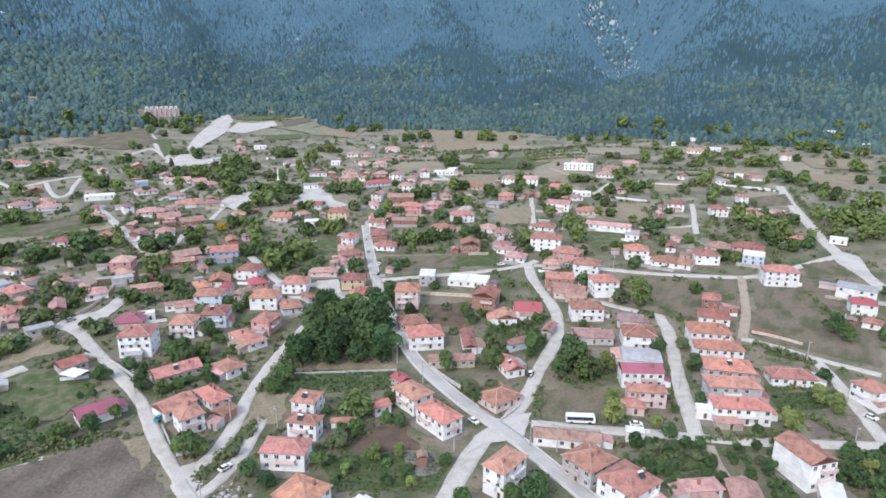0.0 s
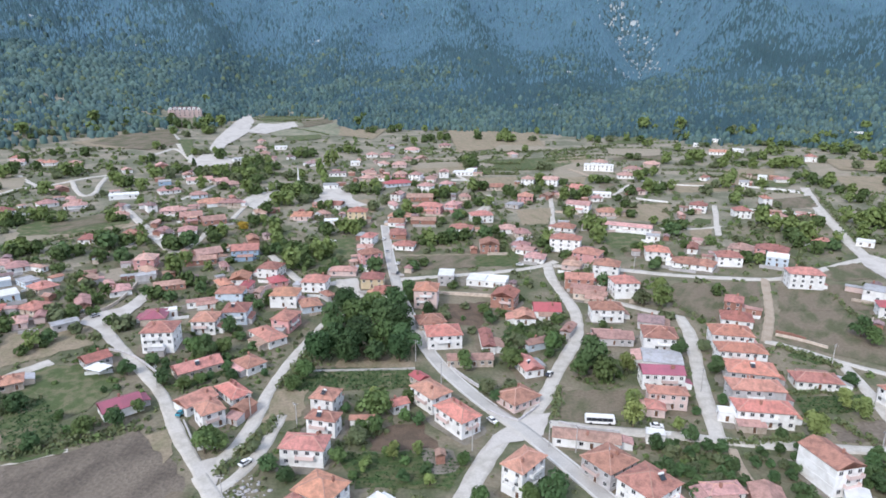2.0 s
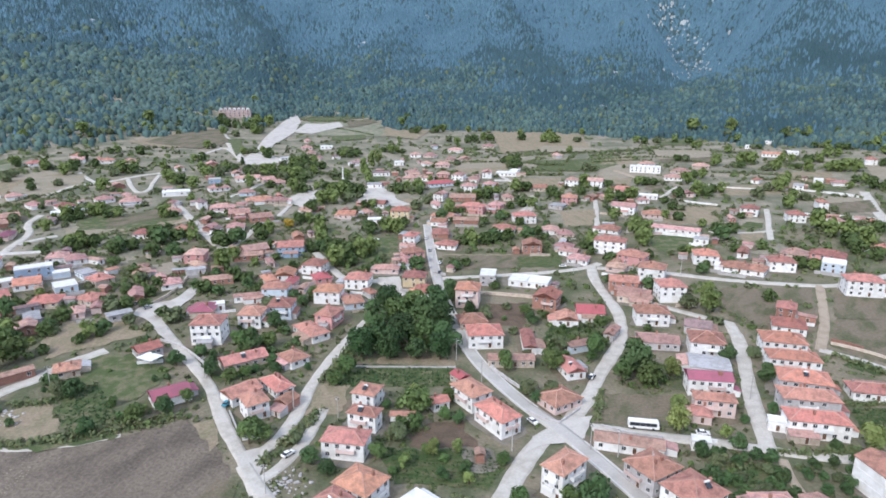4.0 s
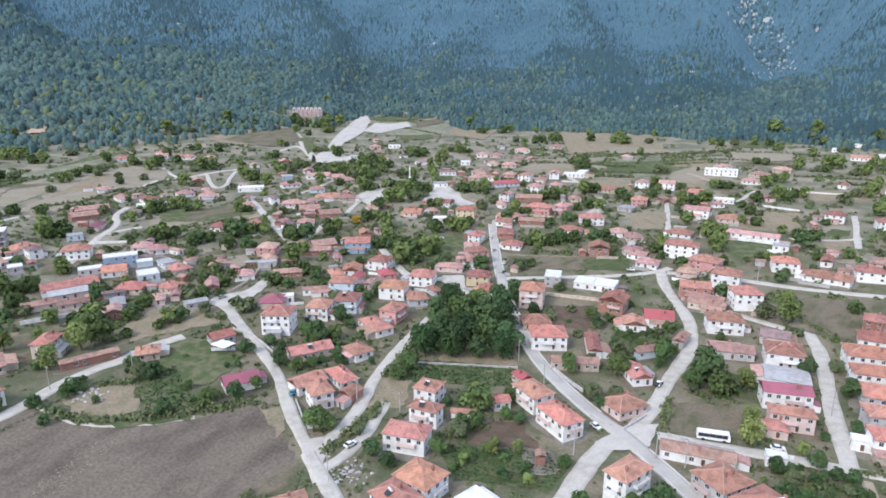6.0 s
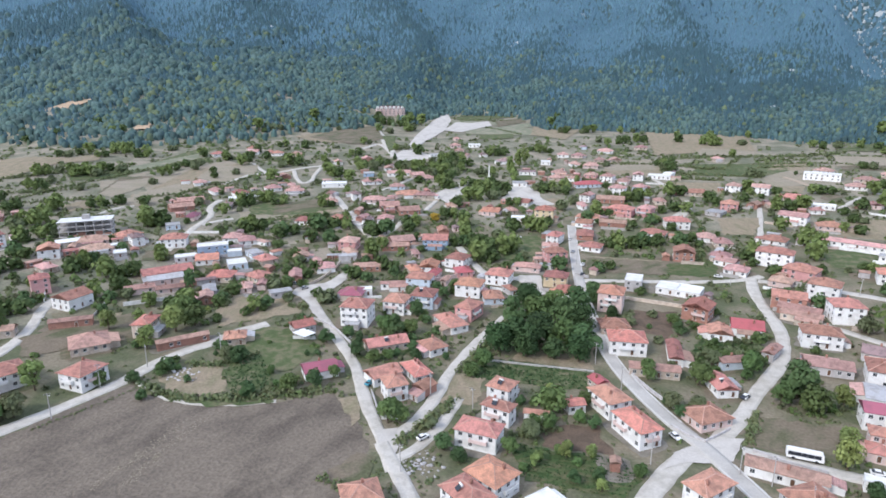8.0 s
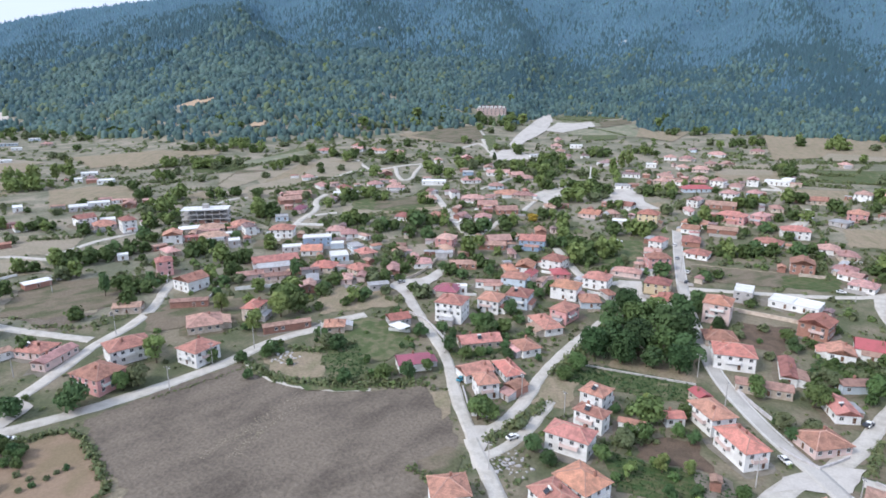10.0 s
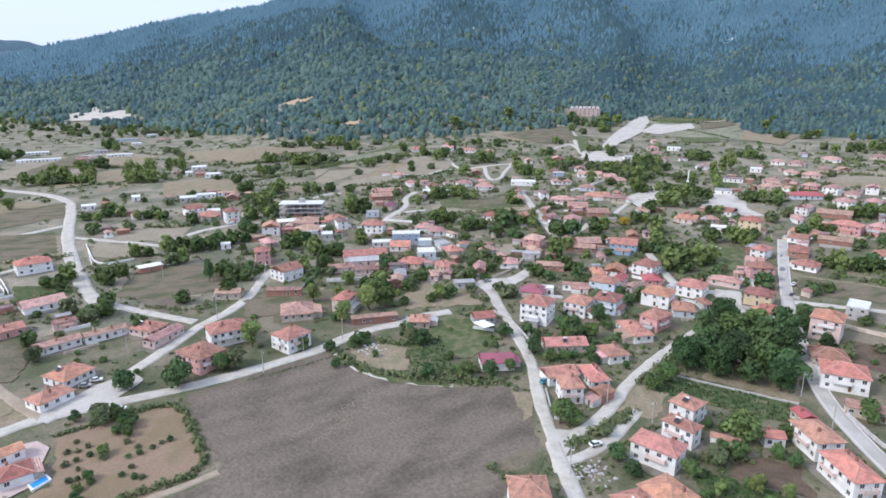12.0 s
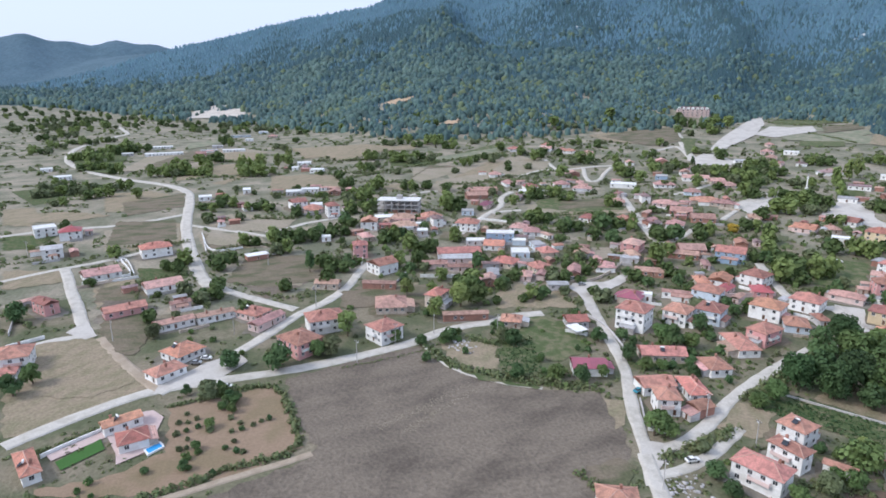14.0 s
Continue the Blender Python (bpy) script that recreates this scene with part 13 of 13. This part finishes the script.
yard_wall(1.2, "cream", [(132.9, 245.2), (142.0, 239.3), (147.8, 232.8)])
yard_wall(1.3, "brick", [(134.2, 247.8), (140.0, 244.8), (143.0, 240.3)])
yard_wall(1.0, "grey", [(9.1, 186.0), (16.3, 179.9), (19.0, 179.3), (26.7, 189.6)])
yard_wall(1.2, "grey", [(-5.1, 217.6), (3.6, 204.9), (10.5, 197.0)])
yard_wall(1.2, "white", [(-284.6, 208.5), (-265.9, 192.1)])
yard_wall(1.4, "white", [(-138.6, 201.7), (-129.8, 205.0)])
yard_wall(1.3, "white", [(58.5, 174.3), (66.3, 173.3)])
yard_wall(1.4, "white", [(-281.3, 44.0), (-281.4, 30.6)])
villa_grounds([(-180.7, 39.1), (-191.5, 40.1), (-189.6, 24.8), (-193.5, 24.5), (-195.5, 39.7), (-198.6, 53.3), (-197.2, 55.8), (-190.9, 56.6), (-183.1, 51.1), (-176.0, 50.1), (-175.1, 37.4)], [(-188.3, 25.5), (-191.6, 38.3), (-185.2, 37.6), (-182.9, 25.6)], [(-176.7, 46.0), (-177.5, 50.2), (-174.7, 50.1), (-173.8, 45.9)])
canopy(-134.2, 203.4, -20)
scrap_heap(-58.7, 142.1, 7.0)
scrap_heap(-161.1, 161.9, 6.0)
scrap_heap(-516.9, 331.3, 9.0)
field("quarry", [(-1665.4, 501.9), (-1474.8, 533.2), (-1407.0, 576.4), (-1468.1, 637.1), (-1427.7, 681.8), (-1276.2, 648.9), (-1221.1, 610.7), (-1354.6, 547.7)])
field("sand", [(-610.4, 593.5), (-638.0, 637.6), (-627.8, 644.6), (-595.8, 603.8)])
field("sand", [(-800.6, 639.5), (-817.1, 715.1), (-777.0, 692.0), (-776.5, 637.2)])
field("sand", [(-709.2, 768.7), (-759.3, 780.3), (-738.4, 779.3), (-699.8, 773.6)])

field("rock", [(350.2, 1549.3), (346.2, 1555.4), (342.7, 1563.0), (336.4, 1560.5), (332.4, 1553.7), (332.9, 1545.2), (337.1, 1539.8), (342.8, 1535.1), (347.4, 1541.8)])
field("rock", [(592.9, 2430.2), (592.5, 2443.7), (583.5, 2449.8), (575.6, 2443.2), (567.7, 2436.9), (570.5, 2424.8), (572.7, 2410.2), (584.0, 2406.6), (591.7, 2417.6)])
field("rock", [(509.2, 2441.4), (500.1, 2450.6), (494.6, 2460.7), (487.1, 2453.7), (479.6, 2447.8), (482.4, 2436.4), (486.8, 2428.4), (494.8, 2420.9), (501.1, 2430.9)])
field("rock", [(668.8, 2532.0), (666.7, 2545.0), (658.4, 2553.8), (647.1, 2552.8), (642.3, 2538.8), (637.7, 2522.9), (647.0, 2511.0), (658.7, 2507.8), (668.1, 2517.4)])
field("rock", [(487.9, 2547.0), (482.6, 2560.2), (473.2, 2562.2), (463.4, 2566.1), (454.3, 2555.7), (458.1, 2540.3), (462.6, 2525.9), (473.5, 2529.6), (482.5, 2533.9)])
field("rock", [(665.3, 2319.5), (663.0, 2328.5), (657.4, 2336.5), (649.9, 2332.5), (642.6, 2325.9), (645.1, 2314.3), (651.4, 2310.1), (657.0, 2306.2), (665.1, 2307.9)])
field("rock", [(204.2, 1192.6), (201.0, 1197.6), (197.9, 1201.8), (193.9, 1199.6), (187.1, 1197.6), (187.2, 1187.7), (192.1, 1181.3), (198.2, 1181.1), (203.8, 1184.4)])
field("rock", [(165.8, 1063.2), (165.0, 1068.0), (162.0, 1071.8), (158.2, 1070.0), (156.9, 1065.3), (153.5, 1059.4), (158.0, 1056.1), (162.0, 1054.8), (165.1, 1058.3)])
field("rock", [(535.2, 2280.9), (534.0, 2288.2), (529.6, 2295.5), (522.8, 2293.1), (520.2, 2284.8), (522.1, 2278.0), (522.6, 2268.3), (529.1, 2270.6), (534.9, 2272.6)])
field("rock", [(-374.4, 1607.5), (-373.3, 1615.3), (-378.7, 1617.6), (-383.9, 1617.0), (-387.0, 1611.1), (-386.7, 1604.1), (-384.0, 1597.7), (-378.2, 1593.4), (-375.4, 1602.2)])
field("rock", [(-238.4, 1946.2), (-241.1, 1951.3), (-243.8, 1958.7), (-249.7, 1956.7), (-251.5, 1949.3), (-252.4, 1942.7), (-249.7, 1935.8), (-243.9, 1934.3), (-240.6, 1940.6)])
field("rock", [(-361.1, 1638.3), (-363.8, 1646.7), (-369.8, 1646.7), (-375.7, 1650.1), (-379.5, 1642.7), (-379.7, 1633.8), (-374.9, 1628.5), (-369.8, 1629.4), (-363.3, 1629.4)])
field("rock", [(-907.2, 1349.1), (-909.8, 1354.8), (-913.6, 1357.3), (-919.0, 1359.8), (-920.9, 1352.3), (-921.4, 1345.7), (-918.3, 1340.1), (-913.1, 1337.5), (-908.8, 1342.3)])
field("rock", [(-688.8, 1339.4), (-688.7, 1345.2), (-692.6, 1347.8), (-696.8, 1347.0), (-700.1, 1342.7), (-698.5, 1336.9), (-696.1, 1333.4), (-692.9, 1333.0), (-689.6, 1334.6)])
field("rock", [(149.1, 975.0), (150.0, 981.8), (145.3, 983.4), (141.4, 981.8), (139.3, 977.5), (138.5, 972.1), (141.3, 968.0), (145.3, 966.6), (149.5, 968.8)])

# ---- garden walls: height, material, line ----
yard_wall(1.4, "grey", [(-262.2, 169.2), (-253.8, 152.8)])
yard_wall(1.4, "grey", [(-309.4, 38.5), (-293.4, 33.8)])
yard_wall(1.7, "white", [(72.7, 290.3), (67.1, 311.0)])
yard_wall(1.4, "white", [(129.3, 263.1), (134.1, 261.8)])
yard_wall(1.7, "cream", [(185.3, 236.0), (196.1, 250.5)])
yard_wall(1.7, "cream", [(181.3, 258.4), (172.0, 246.0)])
yard_wall(1.1, "grey", [(-232.2, 188.9), (-240.2, 203.6)])
yard_wall(1.7, "white", [(-229.5, 202.5), (-210.8, 221.0)])
yard_wall(1.7, "concrete", [(196.0, 244.5), (210.3, 266.3)])
yard_wall(1.7, "concrete", [(209.1, 267.7), (204.1, 271.0)])
yard_wall(1.4, "white", [(-299.4, 407.7), (-309.9, 393.9)])
yard_wall(1.1, "white", [(-304.1, 375.1), (-299.9, 378.5)])
yard_wall(1.4, "cream", [(-315.8, 262.6), (-323.6, 250.9)])
yard_wall(1.1, "cream", [(-308.6, 236.8), (-315.3, 229.3)])
yard_wall(1.7, "grey", [(-277.5, 253.4), (-281.6, 248.8)])
yard_wall(1.7, "cream", [(-223.6, 214.5), (-215.1, 222.9)])
yard_wall(1.7, "grey", [(-246.0, 264.8), (-230.3, 278.2)])
yard_wall(1.7, "cream", [(-246.6, 253.4), (-241.3, 258.4)])
yard_wall(1.4, "grey", [(-178.7, 235.4), (-184.6, 231.7)])
yard_wall(1.7, "concrete", [(-252.2, 292.5), (-238.8, 298.7)])
yard_wall(1.4, "grey", [(-237.3, 290.2), (-228.5, 298.3)])
yard_wall(1.1, "white", [(-213.6, 275.3), (-208.4, 283.3)])
yard_wall(1.7, "grey", [(-202.9, 264.0), (-208.9, 258.3)])
yard_wall(1.7, "grey", [(-283.3, 413.9), (-270.0, 421.0)])
yard_wall(1.4, "cream", [(-160.3, 443.8), (-174.1, 440.8)])
yard_wall(1.4, "white", [(-190.4, 419.6), (-209.2, 412.8)])
yard_wall(1.4, "concrete", [(-207.9, 381.3), (-200.8, 382.6)])
yard_wall(1.7, "grey", [(-200.3, 366.3), (-190.6, 366.6)])
yard_wall(1.1, "white", [(-193.1, 400.0), (-182.2, 405.0)])
yard_wall(1.4, "grey", [(-153.8, 401.7), (-167.1, 393.3)])
yard_wall(1.1, "white", [(-192.2, 362.8), (-184.5, 363.9)])
yard_wall(1.4, "cream", [(-200.5, 342.9), (-190.7, 353.5)])
yard_wall(1.4, "cream", [(-22.1, 499.4), (-33.4, 501.5)])
yard_wall(1.4, "white", [(-24.0, 510.4), (-14.4, 509.2)])
yard_wall(1.4, "cream", [(-12.0, 433.3), (-32.7, 437.5)])
yard_wall(1.7, "concrete", [(-17.5, 407.0), (-33.7, 407.4)])
yard_wall(1.1, "concrete", [(-100.9, 411.6), (-114.4, 410.9)])
yard_wall(1.1, "concrete", [(-93.7, 401.7), (-88.4, 402.9)])
yard_wall(1.4, "concrete", [(-51.7, 288.8), (-45.4, 289.0)])
yard_wall(1.4, "white", [(-65.0, 282.4), (-75.9, 282.7)])
yard_wall(1.1, "cream", [(-60.5, 264.8), (-69.3, 260.8)])
yard_wall(1.4, "white", [(-92.1, 298.0), (-105.6, 299.7)])
yard_wall(1.4, "grey", [(-38.3, 315.7), (-30.9, 313.4)])
yard_wall(1.4, "concrete", [(59.4, 484.3), (63.9, 482.1)])
yard_wall(1.4, "cream", [(68.8, 446.6), (84.5, 440.2)])
yard_wall(1.1, "concrete", [(95.1, 429.3), (109.0, 428.5)])
yard_wall(1.4, "white", [(45.1, 382.7), (36.7, 381.4)])
yard_wall(1.7, "cream", [(27.2, 350.6), (15.1, 350.3)])
yard_wall(1.7, "concrete", [(33.9, 336.4), (42.6, 333.7)])
yard_wall(1.4, "concrete", [(73.8, 390.6), (60.3, 395.5)])
yard_wall(1.7, "concrete", [(75.5, 328.0), (66.6, 332.6)])
yard_wall(1.4, "white", [(52.5, 322.1), (59.5, 319.5)])
yard_wall(1.1, "white", [(66.4, 310.5), (79.6, 306.0)])
yard_wall(1.7, "concrete", [(68.0, 292.4), (53.0, 294.6)])
yard_wall(1.7, "cream", [(90.6, 281.1), (80.6, 280.2)])
yard_wall(1.7, "white", [(123.4, 387.1), (94.9, 399.6)])
yard_wall(1.7, "concrete", [(110.4, 328.5), (115.5, 326.7)])
yard_wall(1.7, "white", [(111.8, 374.1), (119.5, 371.7)])
yard_wall(1.1, "concrete", [(-166.7, 290.7), (-159.7, 294.5)])
yard_wall(1.4, "cream", [(-149.8, 321.1), (-137.8, 330.5)])
yard_wall(1.4, "concrete", [(-110.3, 288.9), (-116.4, 284.0)])
yard_wall(1.4, "concrete", [(-98.9, 265.9), (-112.0, 264.5)])
yard_wall(1.4, "white", [(-109.7, 244.9), (-98.5, 246.1)])
yard_wall(1.1, "white", [(-122.6, 254.7), (-131.1, 250.3)])
yard_wall(1.7, "cream", [(223.0, 413.3), (235.1, 405.5)])
yard_wall(1.4, "concrete", [(146.1, 421.3), (153.9, 420.5)])
yard_wall(1.4, "grey", [(113.4, 325.4), (126.1, 319.9)])
yard_wall(1.7, "grey", [(163.3, 328.1), (174.9, 322.0)])
yard_wall(1.4, "white", [(207.0, 364.6), (212.3, 357.7)])
yard_wall(1.7, "cream", [(184.8, 280.2), (194.5, 272.5)])
yard_wall(1.7, "concrete", [(-418.2, 94.8), (-420.1, 88.6)])
yard_wall(1.1, "grey", [(-388.0, 62.1), (-385.5, 75.0)])
yard_wall(1.4, "cream", [(-333.2, 69.3), (-331.7, 90.0)])
yard_wall(1.4, "concrete", [(-298.8, 90.6), (-297.0, 105.6)])
yard_wall(1.4, "white", [(-269.3, 104.3), (-271.3, 94.8)])
yard_wall(1.1, "cream", [(-248.6, 97.9), (-250.2, 85.6)])
yard_wall(1.7, "white", [(-390.9, 168.4), (-389.3, 173.4)])
yard_wall(1.1, "concrete", [(-357.3, 232.8), (-354.2, 240.2)])
yard_wall(1.7, "grey", [(-377.7, 225.0), (-372.2, 236.7)])
yard_wall(1.4, "grey", [(-386.6, 237.1), (-383.6, 241.7)])
yard_wall(1.4, "concrete", [(-391.3, 226.1), (-389.4, 235.0)])
yard_wall(1.7, "concrete", [(-435.8, 254.5), (-426.8, 268.9)])
yard_wall(1.1, "cream", [(-459.1, 233.7), (-463.3, 225.2)])
yard_wall(1.1, "cream", [(-457.2, 198.7), (-461.1, 189.5)])
yard_wall(1.3, "white", [(-282.2, 306.0), (-263.0, 315.0)])
yard_wall(1.3, "white", [(106.2, 397.4), (122.6, 394.1)])
yard_wall(1.2, "white", [(136.9, 485.3), (158.9, 472.1)])
yard_wall(1.2, "white", [(194.7, 443.6), (219.2, 427.7)])
yard_wall(1.2, "white", [(224.3, 442.8), (249.3, 431.9)])
yard_wall(1.1, "white", [(177.2, 536.7), (193.5, 526.6), (243.6, 519.3), (272.5, 501.1)])
yard_wall(1.2, "white", [(-386.1, 155.6), (-347.4, 140.9)])
yard_wall(1.3, "white", [(-368.6, 99.7), (-333.4, 96.3), (-335.6, 90.4)])
